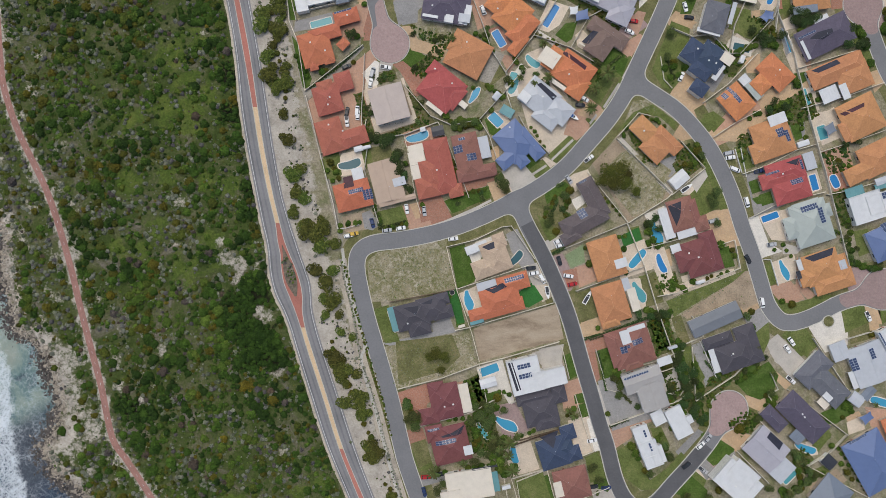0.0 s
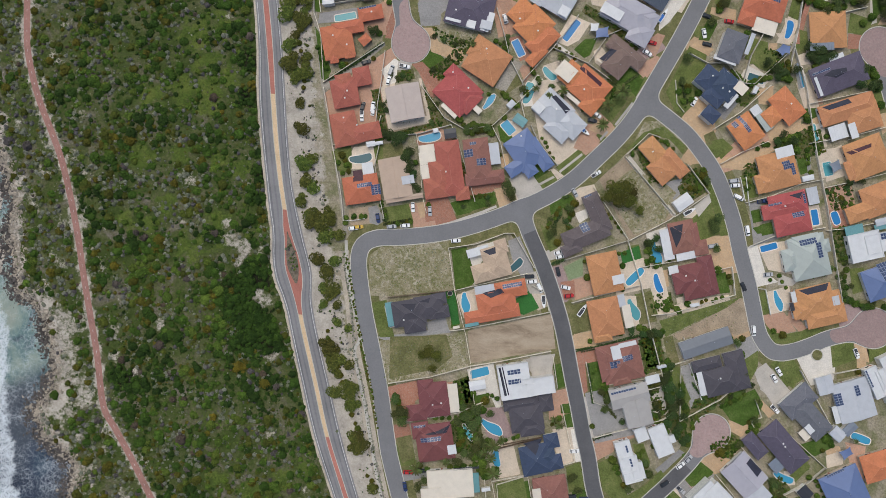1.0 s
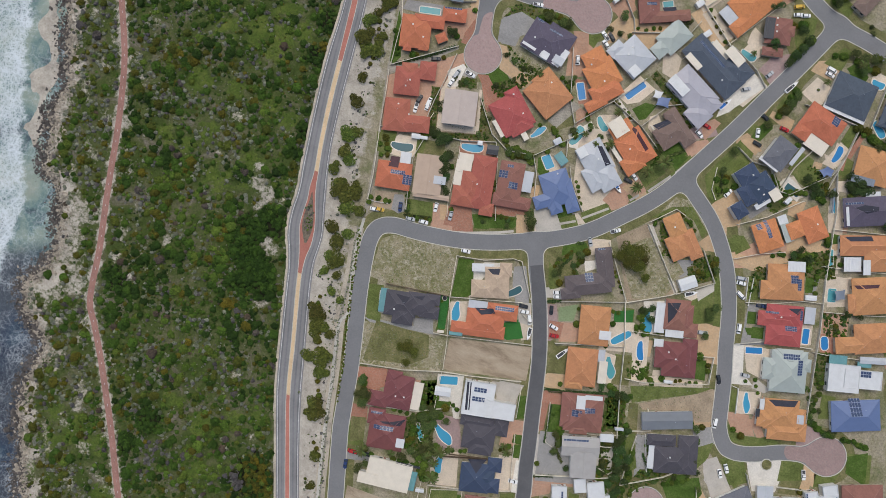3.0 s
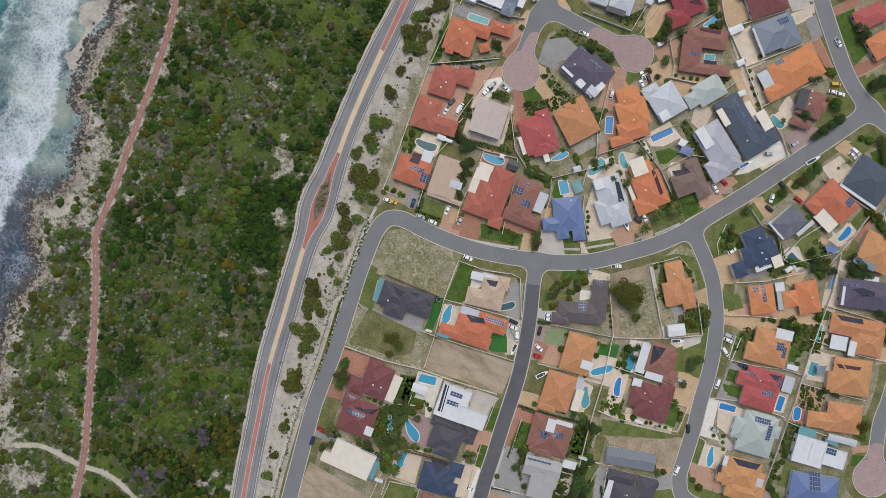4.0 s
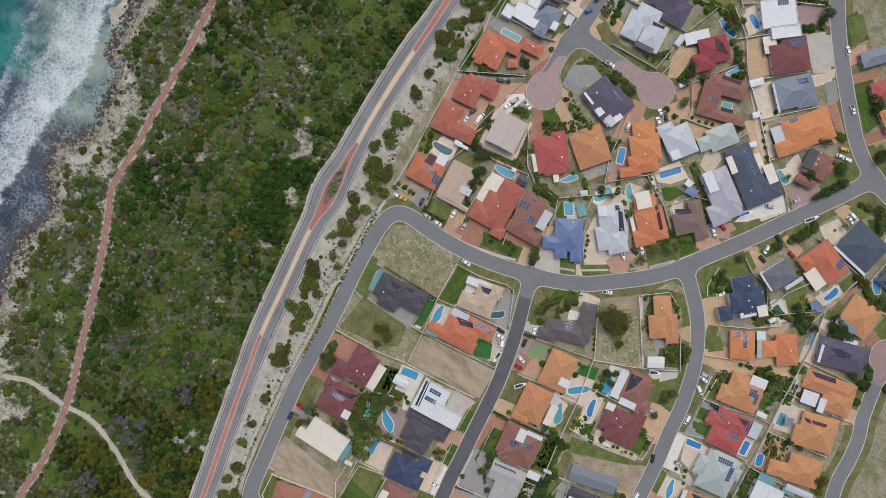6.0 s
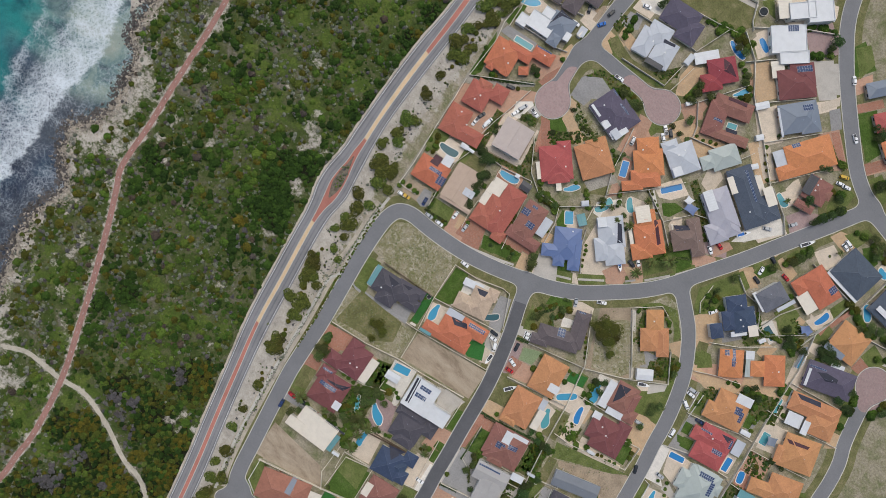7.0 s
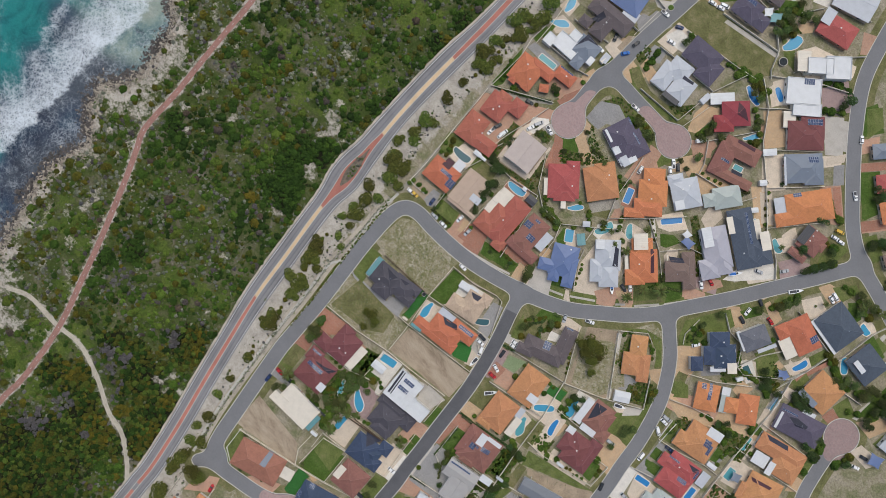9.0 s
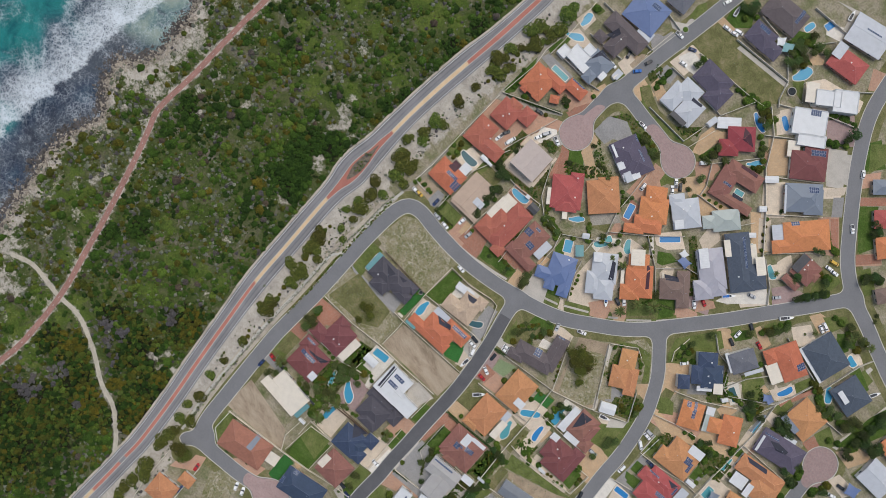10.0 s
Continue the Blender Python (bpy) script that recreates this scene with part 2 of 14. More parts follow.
M = {
    "orange": roof_tiles("orange_tiles", (0.52, 0.195, 0.088)),
    "tan": roof_tiles("tan_orange_tiles", (0.47, 0.225, 0.105)),
    "terra": roof_tiles("terracotta_tiles", (0.45, 0.142, 0.08)),
    "red": roof_tiles("red_tiles", (0.365, 0.085, 0.083)),
    "crimson": roof_tiles("crimson_tiles", (0.27, 0.052, 0.062)),
    "rust": roof_tiles("rust_red_tiles", (0.36, 0.115, 0.082)),
    "clay": roof_tiles("clay_brown_tiles", (0.31, 0.135, 0.095)),
    "maroon": roof_tiles("maroon_tiles", (0.175, 0.062, 0.065)),
    "brown": roof_tiles("brown_tiles", (0.245, 0.113, 0.09)),
    "taupe": roof_tiles("taupe_tiles", (0.19, 0.135, 0.115)),
    "beige": roof_tiles("beige_tiles", (0.46, 0.35, 0.26)),
    "char": roof_tiles("charcoal_tiles", (0.075, 0.07, 0.085)),
    "purple": roof_tiles("slate_purple_tiles", (0.095, 0.083, 0.12)),
    "navy": roof_tiles("navy_tiles", (0.045, 0.065, 0.115)),
    "blue": sheet_metal("blue_steel", (0.115, 0.165, 0.32)),
    "slate": sheet_metal("slate_grey_steel", (0.17, 0.20, 0.25)),
    "silver": sheet_metal("pale_grey_steel", (0.46, 0.48, 0.52)),
    "lilac": sheet_metal("mauve_grey_steel", (0.38, 0.37, 0.42)),
    "sage": sheet_metal("sage_grey_steel", (0.37, 0.41, 0.39)),
    "slateT": roof_tiles("slate_grey_tiles", (0.135, 0.14, 0.165)),
    "slateB": roof_tiles("dark_blue_grey_tiles", (0.075, 0.092, 0.125)),
    "slateD": sheet_metal("grey_steel", (0.165, 0.18, 0.205)),
    "taupeD": roof_tiles("dark_taupe_tiles", (0.115, 0.095, 0.10)),
    "ash": sheet_metal("ash_grey_steel", (0.36, 0.345, 0.335)),
    "fawn": sheet_metal("fawn_steel", (0.43, 0.36, 0.33)),
    "sand_roof": sheet_metal("sand_steel", (0.42, 0.31, 0.235)),
    "white": sheet_metal("white_steel", (0.60, 0.61, 0.625)),
    "cream": sheet_metal("cream_steel", (0.66, 0.60, 0.51)),
    "teal": sheet_metal("teal_sheeting", (0.12, 0.28, 0.30)),
    "dark": sheet_metal("black_shade", (0.03, 0.032, 0.042)),
    "mat": mottled("black_pool_matting", (0.026, 0.028, 0.045), 0.6, 0.3, 2, 0.8, 1.3),
    "maroonmat": mottled("maroon_black_matting", (0.06, 0.02, 0.03), 0.5, 0.3, 1.5, 0.8, 1.3),
    "panel": glassy("solar_cells", (0.055, 0.078, 0.15), 0.12),
    "panel_frame": plain("aluminium_frame", (0.42, 0.47, 0.55), 0.4, 0.3),
    "wall_brick": brickwork("cream_brick", (0.52, 0.43, 0.33), (0.45, 0.36, 0.27), (0.5, 0.48, 0.44)),
    "wall_red": brickwork("red_brick", (0.32, 0.14, 0.10), (0.27, 0.11, 0.08), (0.45, 0.42, 0.38)),
    "wall_white": mottled("white_render", (0.72, 0.70, 0.66), 0.85, 0.4, 1.5, 0.9, 1.05),
    "glass": glassy("window_glass", (0.03, 0.04, 0.05), 0.05),
    "frame": plain("white_window_frame", (0.7, 0.7, 0.68), 0.4),
    "asphalt": mottled("grey_asphalt", (0.205, 0.206, 0.215), 0.95, 0.07, 1.2, 0.9, 1.08, relief=0.2, grain=0.22),
    "coast_asphalt": mottled("worn_asphalt", (0.21, 0.207, 0.212), 0.95, 0.06, 1.0, 0.82, 1.15, relief=0.2, grain=0.22),
    "newasphalt": mottled("dark_asphalt", (0.10, 0.10, 0.107), 0.95, 0.08, 1.2, 0.85, 1.15, relief=0.2, grain=0.22),
    "tyre_worn": mottled("tyre_worn_asphalt", (0.165, 0.163, 0.172), 0.95, 0.06, 1.0, 0.75, 1.25, relief=0.2, grain=0.25),
    "kerb": mottled("concrete_kerb", (0.47, 0.45, 0.405), 0.9, 0.3, 1.5, 0.8, 1.15, grain=0.35),
    "concrete": mottled("concrete", (0.45, 0.415, 0.37), 0.9, 0.2, 1.5, 0.86, 1.1, grain=0.22),
    "limestone": mottled("cream_paving", (0.58, 0.49, 0.39), 0.9, 0.25, 1.5, 0.84, 1.1, grain=0.35),
    "white_pave": mottled("pale_paving", (0.64, 0.60, 0.54), 0.9, 0.25, 1.5, 0.86, 1.08, grain=0.35),
    "pinkpave": brickwork("pink_grey_brick", (0.335, 0.235, 0.225), (0.315, 0.22, 0.21), (0.31, 0.26, 0.245)),
    "redpave": brickwork("red_brick_paving", (0.36, 0.16, 0.105), (0.31, 0.14, 0.095), (0.33, 0.25, 0.2)),
    "salmon": brickwork("salmon_brick_paving", (0.46, 0.27, 0.185), (0.41, 0.24, 0.165), (0.38, 0.29, 0.23)),
    "sandpave": brickwork("sand_brick_paving", (0.50, 0.34, 0.20), (0.45, 0.31, 0.185), (0.42, 0.34, 0.25)),
    "greypave": brickwork("grey_paving", (0.29, 0.28, 0.275), (0.25, 0.245, 0.24), (0.26, 0.25, 0.24), 0.4),
    "redstrip": mottled("red_road_strip", (0.40, 0.16, 0.125), 0.9, 0.12, 1.5, 0.85, 1.12, grain=0.35),
    "creamstrip": mottled("cream_road_strip", (0.58, 0.43, 0.27), 0.9, 0.12, 1.5, 0.88, 1.1, grain=0.35),
    "redpath": mottled("faded_red_path", (0.29, 0.155, 0.13), 0.95, 0.15, 1.5, 0.82, 1.15),
    "paint": mottled("white_road_paint", (0.62, 0.62, 0.62), 0.7, 0.5, 1.5, 0.7, 1.1),
    "lawn": turf("green_lawn", (0.115, 0.142, 0.042), (0.155, 0.17, 0.06), (0.215, 0.185, 0.10)),
    "lush": turf("lush_lawn", (0.062, 0.108, 0.02), (0.088, 0.128, 0.032), (0.13, 0.14, 0.052)),
    "dry": turf("dry_verge_grass", (0.14, 0.14, 0.058), (0.195, 0.175, 0.088), (0.28, 0.23, 0.155)),
    "weeds": weedy(),
    "island_bed": mottled("planted_island_soil", (0.15, 0.125, 0.095), 0.95, 0.4, 1.6, 0.6, 1.4),
    "dirt": mottled("bare_dirt", (0.33, 0.26, 0.185), 0.95, 0.15, 1.5, 0.7, 1.25),
    "garden": turf("garden_bed_soil", (0.09, 0.10, 0.035), (0.15, 0.13, 0.07), (0.23, 0.185, 0.12)),
    "fake": mottled("artificial_turf", (0.035, 0.135, 0.03), 0.95, 0.2, 1.5, 0.85, 1.1),
    "court": mottled("pale_green_court", (0.19, 0.24, 0.13), 0.95, 0.2, 1.5, 0.85, 1.1),
    "track": mottled("pale_sand_track", (0.43, 0.387, 0.318), 0.95, 0.15, 2, 0.72, 1.15),
    "shoulder": mottled("sandy_shoulder", (0.42, 0.37, 0.30), 0.95, 0.12, 1.4, 0.62, 1.2),
    "gravel": mottled("grey_gravel", (0.30, 0.275, 0.235), 0.95, 0.2, 1.6, 0.7, 1.2),
    "pool": glassy("pool_water", (0.06, 0.28, 0.44), 0.06),
    "aqua": glassy("green_pool_water", (0.09, 0.30, 0.335), 0.06),
    "deep": glassy("deep_blue_pool_water", (0.035, 0.19, 0.44), 0.06),
    "murky": glassy("dark_pool_water", (0.045, 0.11, 0.13), 0.06),
    "fence_cream": mottled("cream_fence_sheet", (0.66, 0.61, 0.51), 0.7, 0.3, 1.5, 0.85, 1.1),
    "fence_grey": mottled("grey_cement_fence", (0.56, 0.525, 0.455), 0.85, 0.3, 1.5, 0.75, 1.15),
    "fence_brown": mottled("brown_timber_fence", (0.16, 0.115, 0.08), 0.85, 0.3, 1.5, 0.75, 1.15),
    "car_white": glassy("white_car_paint", (0.78, 0.78, 0.78), 0.2),
    "car_silver": glassy("silver_car_paint", (0.42, 0.43, 0.45), 0.25),
    "car_red": glassy("red_car_paint", (0.42, 0.03, 0.035), 0.2),
    "car_blue": glassy("dark_blue_car_paint", (0.03, 0.05, 0.13), 0.2),
    "car_dark": glassy("charcoal_car_paint", (0.035, 0.038, 0.045), 0.2),
    "car_bright": glassy("bright_blue_cover", (0.03, 0.14, 0.45), 0.5),
    "car_yellow": glassy("yellow_car_paint", (0.6, 0.38, 0.06), 0.3),
    "tyre": plain("black_rubber", (0.02, 0.02, 0.02), 0.9),
    "bark": mottled("grey_brown_bark", (0.13, 0.10, 0.075), 0.95, 1.0, 1.5, 0.7, 1.2),
    "leaf": foliage("mid_green_leaves", (0.06, 0.092, 0.024), (0.125, 0.155, 0.045)),
    "leafdark": foliage("dark_green_leaves", (0.036, 0.068, 0.018), (0.075, 0.115, 0.032)),
    "leafolive": foliage("olive_leaves", (0.07, 0.085, 0.013), (0.13, 0.13, 0.022)),
    "bushleaf": foliage("verge_bush_leaves", (0.07, 0.095, 0.015), (0.14, 0.155, 0.028)),
    "frond": foliage("palm_fronds", (0.07, 0.10, 0.025), (0.17, 0.17, 0.06)),
    "palerock": mottled("pale_limestone_rock", (0.27, 0.235, 0.19), 0.95, 0.5, 2.5, 0.45, 1.6),
    "rock": mottled("dark_wet_rock", (0.085, 0.075, 0.07), 0.95, 0.5, 2.5, 0.45, 1.7),
    "net": mottled("dark_net", (0.03, 0.035, 0.04), 0.9, 0.5, 1.5),
}
def raked_sand():
    """Bare levelled sand with damp, drawn-out streaks."""
    m, nt, b = shader("raked_sand", 0.95, 0, 0.2)
    v = coords(nt, (0.35, 1.0, 1.0))
    streak = ramp(nt, noise_tex(nt, v, 0.22, 7, 0.68, 0.4), [(0.3, (0.20, 0.155, 0.112)), (0.46, (0.315, 0.25, 0.182)), (0.6, (0.385, 0.315, 0.235)), (0.78, (0.44, 0.37, 0.285))])
    grain = ramp(nt, noise_tex(nt, coords(nt), 1.6, 6, 0.75), [(0.3, (0.85, 0.85, 0.85)), (0.7, (1.14, 1.14, 1.14))])
    nt.links.new(mix(nt, 1.0, streak, grain, "MULTIPLY"), b.inputs["Base Color"])
    return m


M["sandlot"] = raked_sand()
for key, c in {"clay": (0.31, 0.135, 0.095), "orange": (0.52, 0.195, 0.088), "tan": (0.47, 0.225, 0.105), "terra": (0.45, 0.142, 0.08), "red": (0.365, 0.088, 0.086), "crimson": (0.27, 0.055, 0.065), "rust": (0.36, 0.115, 0.082), "maroon": (0.175, 0.062, 0.065), "brown": (0.245, 0.113, 0.09), "taupe": (0.19, 0.135, 0.115), "beige": (0.46, 0.35, 0.26), "char": (0.075, 0.07, 0.085), "purple": (0.095, 0.083, 0.12), "navy": (0.045, 0.065, 0.115), "slateT": (0.135, 0.14, 0.165), "slateB": (0.075, 0.092, 0.125), "taupeD": (0.115, 0.095, 0.10)}.items():
    M[key + "_cap"] = mottled("mortared_" + key + "_ridge", tuple(k * 1.08 + 0.03 for k in c), 0.85, 0.5, 2.0, 0.85, 1.1)



# ---------- builders ----------
def flat_mesh(name, verts, faces):
    me = bpy.data.meshes.new(name)
    me.from_pydata(verts, [], faces)
    me.update()
    return me


def part(name, bm, material, parent, label=""):
    me = bpy.data.meshes.new(name)
    bm.to_mesh(me)
    bm.free()
    me.materials.append(M[material])
    ob = new(name, me)
    ob.parent = parent
    if label:
        tagged(ob, label)
    return ob


def thing(name, x, y, z=0.0, rot=0.0, label="", category="", group="", kind=""):
    ob = new(name)
    ob.matrix_basis = pose(x, y, z, 0, 0, rot)
    return tagged(ob, label, category, group, kind)


def block(bm, cx, cy, z0, z1, w, d, rot=0.0):
    r = bmesh.ops.create_cube(bm, size=1.0, matrix=pose(cx, cy, (z0 + z1) / 2, 0, 0, rot) @ Matrix.Diagonal((w, d, z1 - z0, 1)))
    return r["verts"]


def solid(name, bm_or_me, material, label="", category="", group="", kind=""):
    """A top-level thing of one mesh."""
    if isinstance(bm_or_me, bmesh.types.BMesh):
        me = bpy.data.meshes.new(name)
        bm_or_me.to_mesh(me)
        bm_or_me.free()
    else:
        me = bm_or_me
    me.materials.append(M[material])
    return tagged(new(name, me), label, category, group, kind)


def spline(pts, step=2.0, closed=False):
    """A smooth line through the points, sampled about every step metres."""
    p = [np.array(q, float) for q in pts]
    n = len(p)
    out = []
    for i in range(n if closed else n - 1):
        a, b = p[i], p[(i + 1) % n]
        z = p[(i - 1) % n] if (closed or i) else 2 * a - b
        c = p[(i + 2) % n] if (closed or i + 2 < n) else 2 * b - a
        k = max(1, int(np.linalg.norm(b - a) / step))
        for s in range(k):
            t = s / k
            out.append(0.5 * (2 * a + (b - z) * t + (2 * z - 5 * a + 4 * b - c) * t * t + (3 * a - z - 3 * b + c) * t**3))
    if not closed:
        out.append(p[-1])
    return np.array(out)


def offset(line, d):
    t = np.gradient(line, axis=0)
    t /= np.linalg.norm(t, axis=1, keepdims=True) + 1e-9
    return line + np.c_[-t[:, 1], t[:, 0]] * d


def ribbon(name, left, right, z, material, label="", category="", kind="structure", skirt=0.0):
    """A strip between two lines of equal length, with edges down to the ground."""
    n = len(left)
    v = [(*p, z) for p in left] + [(*p, z) for p in right]
    f = [(i, n + i, n + i + 1, i + 1) for i in range(n - 1)]
    if skirt:
        v += [(*p, z - skirt) for p in left] + [(*p, z - skirt) for p in right]
        f += [(i + 1, 2 * n + i + 1, 2 * n + i, i) for i in range(n - 1)]
        f += [(n + i, 3 * n + i, 3 * n + i + 1, n + i + 1) for i in range(n - 1)]
    me = flat_mesh(name, v, f)
    return solid(name, me, material, label, category, "", kind)


def strip(name, pts, width, z, material, label="", category="", kind="structure", skirt=0.0, step=2.0, smooth=True):
    line = spline(pts, step) if smooth else np.array(pts, float)
    return ribbon(name, offset(line, width / 2), offset(line, -width / 2), z, material, label, category, kind, skirt)


planted = []


def slab(name, pts, z, material, label="", category="", kind="structure", smooth=False):
    """A paved or planted area: a thin slab on the ground."""
    p = spline(pts, 1.2, True) if smooth else np.array(pts, float)
    if material in ("weeds", "garden", "dirt"):
        planted.append((pts, material))
    bm = bmesh.new()
    top = [bm.verts.new((*q, z)) for q in p]
    low = [bm.verts.new((*q, -0.05)) for q in p]
    f = bm.faces.new(top)
    f.normal_update()
    if f.normal.z < 0:
        f.normal_flip()
    for i in range(len(p)):
        j = (i + 1) % len(p)
        bm.faces.new((top[i], low[i], low[j], top[j]))
    bmesh.ops.triangulate(bm, faces=[f])
    return solid(name, bm, material, label, category, "", kind)


# ---------- plan of the shore and the streets ----------
COAST = [(-287.1, 176.7), (-255.4, 130.4), (-230.5, 87.5), (-224.5, 66.9), (-222.7, 56.1), (-221.6, 43.8), (-216.1, 30), (-211, 17.5), (-205.9, 5.1), (-207, -9.5), (-203.9, -19.9), (-201.8, -29.3), (-199.8, -37.6), (-188.3, -47.8), (-181.5, -65.1), (-180.5, -80.5), (-187.6, -91.9), (-183.1, -101.8), (-175.7, -109.8), (-168.1, -114.6), (-167.2, -127.4), (-168.4, -140.8), (-164.7, -151.9), (-158.4, -164.6), (-152.9, -178.6), (-144.9, -194.1), (-132.3, -219.5), (-111, -282), (-91.5, -364.6)]
MAIN = [(39.1, -409.9), (13.6, -274.3), (1.9, -223), (-7.4, -187.3), (-16.4, -164.1), (-26.9, -140), (-36.9, -116.2), (-47.6, -92), (-53, -72.5), (-58.8, -54.3), (-61.4, -46.5), (-65, -33.5), (-68.6, -18.5), (-72.3, -4.9), (-76.2, 12), (-79.6, 26.3), (-83.3, 45.8), (-86.5, 65.3), (-90.1, 88.7), (-94.4, 112.1), (-99, 137.2), (-104.8, 207.7), (-115.8, 355.5)]
EDGE_WEST = [(-121.3, 355.1), (-110.3, 207.3), (-104.5, 136.6), (-99.3, 112.1), (-95.4, 88.7), (-93.1, 65.3), (-90, 45.8), (-86.3, 26.3), (-83.5, 12), (-81.6, 4.2), (-80.6, -2.3), (-80.1, -8.8), (-79, -15.3), (-77, -21.8), (-73.8, -28.3), (-70.7, -36.1), (-67.6, -46.5), (-61.1, -67.3), (-53, -92), (-42, -118.3), (-32, -142.2), (-21.5, -166.2), (-12.6, -189.1), (-9.5, -200.6), (-8.3, -204.9), (-3.5, -224.3), (8.2, -275.4), (33.7, -410.9)]
MEDIAN_WEST = [(-116.8, 355.4), (-105.8, 207.6), (-100, 137.1), (-95.7, 112.1), (-91.5, 88.7), (-87.6, 65.3), (-84.5, 45.8), (-80.6, 26.3), (-77.2, 12), (-76.2, 4.2), (-74.9, -2.3), (-74.4, -8.8), (-73.3, -15.3), (-70.7, -21.8), (-68.1, -28.3), (-65.5, -36.1), (-62.4, -46.5), (-55.6, -67.3), (-47.8, -92), (-37.9, -116.6), (-27.9, -140.4), (-17.4, -164.5), (-8.4, -187.6), (-5.2, -199.5), (-4, -203.8), (0.9, -223.2), (12.6, -274.5), (38.1, -410.1)]
MEDIAN_EAST = [(-114.8, 355.6), (-103.8, 207.8), (-98, 137.3), (-93.1, 112.1), (-88.7, 88.7), (-85.3, 65.3), (-82.2, 45.8), (-78.5, 26.3), (-75.1, 12), (-73.1, 4.2), (-70.7, -2.3), (-67.9, -8.8), (-65.8, -15.3), (-64.7, -21.8), (-64.7, -28.3), (-63.4, -36.1), (-60.3, -46.5), (-53.6, -67.3), (-45.8, -92), (-35.9, -115.8), (-25.9, -139.6), (-15.4, -163.7), (-6.4, -187), (-3.2, -198.9), (-2, -203.2), (2.9, -222.8), (14.6, -274.1), (40.1, -409.7)]
EDGE_EAST = [(-110.1, 355.9), (-99.1, 208.1), (-93.3, 137.8), (-88.4, 112.1), (-84.2, 88.7), (-80.6, 65.3), (-77.7, 45.8), (-74.1, 26.3), (-70.2, 12), (-67.6, 4.2), (-65.5, -2.3), (-63.2, -8.8), (-61.1, -15.3), (-60.3, -21.8), (-59.8, -28.3), (-58, -36.1), (-54.9, -46.5), (-48.1, -67.3), (-40, -92), (-31.6, -114), (-21.7, -137.8), (-11.1, -161.9), (-2, -185.4), (1.3, -197.7), (2.5, -202.1), (7.4, -221.7), (19.2, -273.2), (44.7, -408.8)]
FOOT = [(-66, -380.3), (-78.7, -252.6), (-82.6, -226.9), (-84, -216.3), (-88.4, -201.4), (-93.6, -187.2), (-99.8, -174), (-106.9, -161.5), (-117.9, -141.5), (-127.9, -124.8), (-137, -110), (-145.5, -97.2), (-152.1, -86.9), (-157.1, -64), (-160.5, -51), (-164, -38), (-167.3, -25), (-170.4, -11.8), (-173.9, 1.1), (-177.8, 14), (-182.3, 26.7), (-188, 39), (-194.1, 51.1), (-198.6, 62.7), (-202.3, 75.7), (-203.8, 88.7), (-205.9, 114.7), (-211.6, 153.7), (-222, 218.7)]
TRACK = [(-127.4, -194.3), (-116, -187.3), (-96.9, -184.9), (-80.4, -181), (-61.2, -184.1), (-43.5, -189.7), (-30.1, -190.9), (-16.6, -197.5), (-9.2, -202.8)]
LANE = [(-73.8, 125.1), (-70.2, 104.3), (-66.8, 88.7), (-63.4, 71.8), (-58.2, 52.3), (-53, 31.5), (-48.6, 12), (-46.8, 2.9)]
LANE_SOUTH = [(-46.3, 0.3), (-44.7, -12.7), (-41.1, -27), (-35.9, -43.9), (-37.7, -50.5), (-34.5, -63.5), (-30.3, -77.4), (-26.0, -94.0), (-21.4, -110.6), (-16.2, -126.9), (-11.8, -140.2), (-7.2, -152.4), (-3.7, -159.4), (-0.7, -166.0)]
LANE_BED = [(-47, -4.6), (-44.8, -16), (-41.6, -29), (-37.9, -49.5), (-34.2, -62.0), (-30.2, -75.6), (-25.7, -92.8), (-20.4, -110.5), (-15.4, -126.5), (-11.0, -139.3), (-6.2, -151.4), (-3.1, -157.7), (0.2, -163.3)]
SANDY = [(-174, -88, 7), (-161, -84, 6), (-173, -52, 8), (-170, -69, 6), (-131, -194, 9), (-117, -206, 9), (-109, -202, 6), (-95, -6, 3), (-95, -14, 3), (-78, -58, 2.5), (-74, -56, 2.5), (-83, -30, 5), (-149, -63, 3), (-129, -46, 3), (-103, -56, 2), (-139, -70, 3), (-36, -159, 3), (-42, -159, 3), (-30, -153, 3), (-39, -151, 3), (-74, -93, 2.5), (-138, -136, 3), (-125, -130, 4), (-55, -118, 2.5), (-149, -151, 2), (-171, -91, 6), (-164, -76, 4), (-171, -61, 5), (-110, 99, 3), (-121, 22, 3), (-174, -88, 5), (-172, -80, 5), (-172, -72, 5), (-167, -70, 4), (-174, -61, 3.5), (-175, -53, 4), (-177, -46, 4), (-181, -40, 3), (-100, -4, 4), (-93, -6, 4), (-94, -10, 3.5), (-86, -9, 3), (-169, -107, 3), (-161, -102, 3), (-163, -119, 4), (-150, -107, 2.5), (-102, 4, 2.5), (-123, 3, 2), (-169, -3, 3)]
DENSE = [(-88, -20, 9), (-94, -25, 7), (-92, -35, 9), (-85, -48, 10), (-86, -41, 9), (-77, -51, 6), (-91, -52, 6), (-142, -74, 6), (-147, -71, 5), (-98, 62, 5), (-99, 80, 5), (-89, 28, 5), (-103, -129, 6), (-90, 17, 4), (-111, -146, 6)]
OLIVE = [(-48, -165, 14), (-59, -161, 9), (-69, -165, 9), (-29, -169, 12), (-22, -178, 12), (-67, -194, 10), (-53, -200, 12), (-37, -206, 12), (-52, -221, 12), (-78, -200, 8), (-24, -190, 10), (-36, -224, 14), (-40, -250, 20), (-60, -240, 16), (-47, -136, 12)]
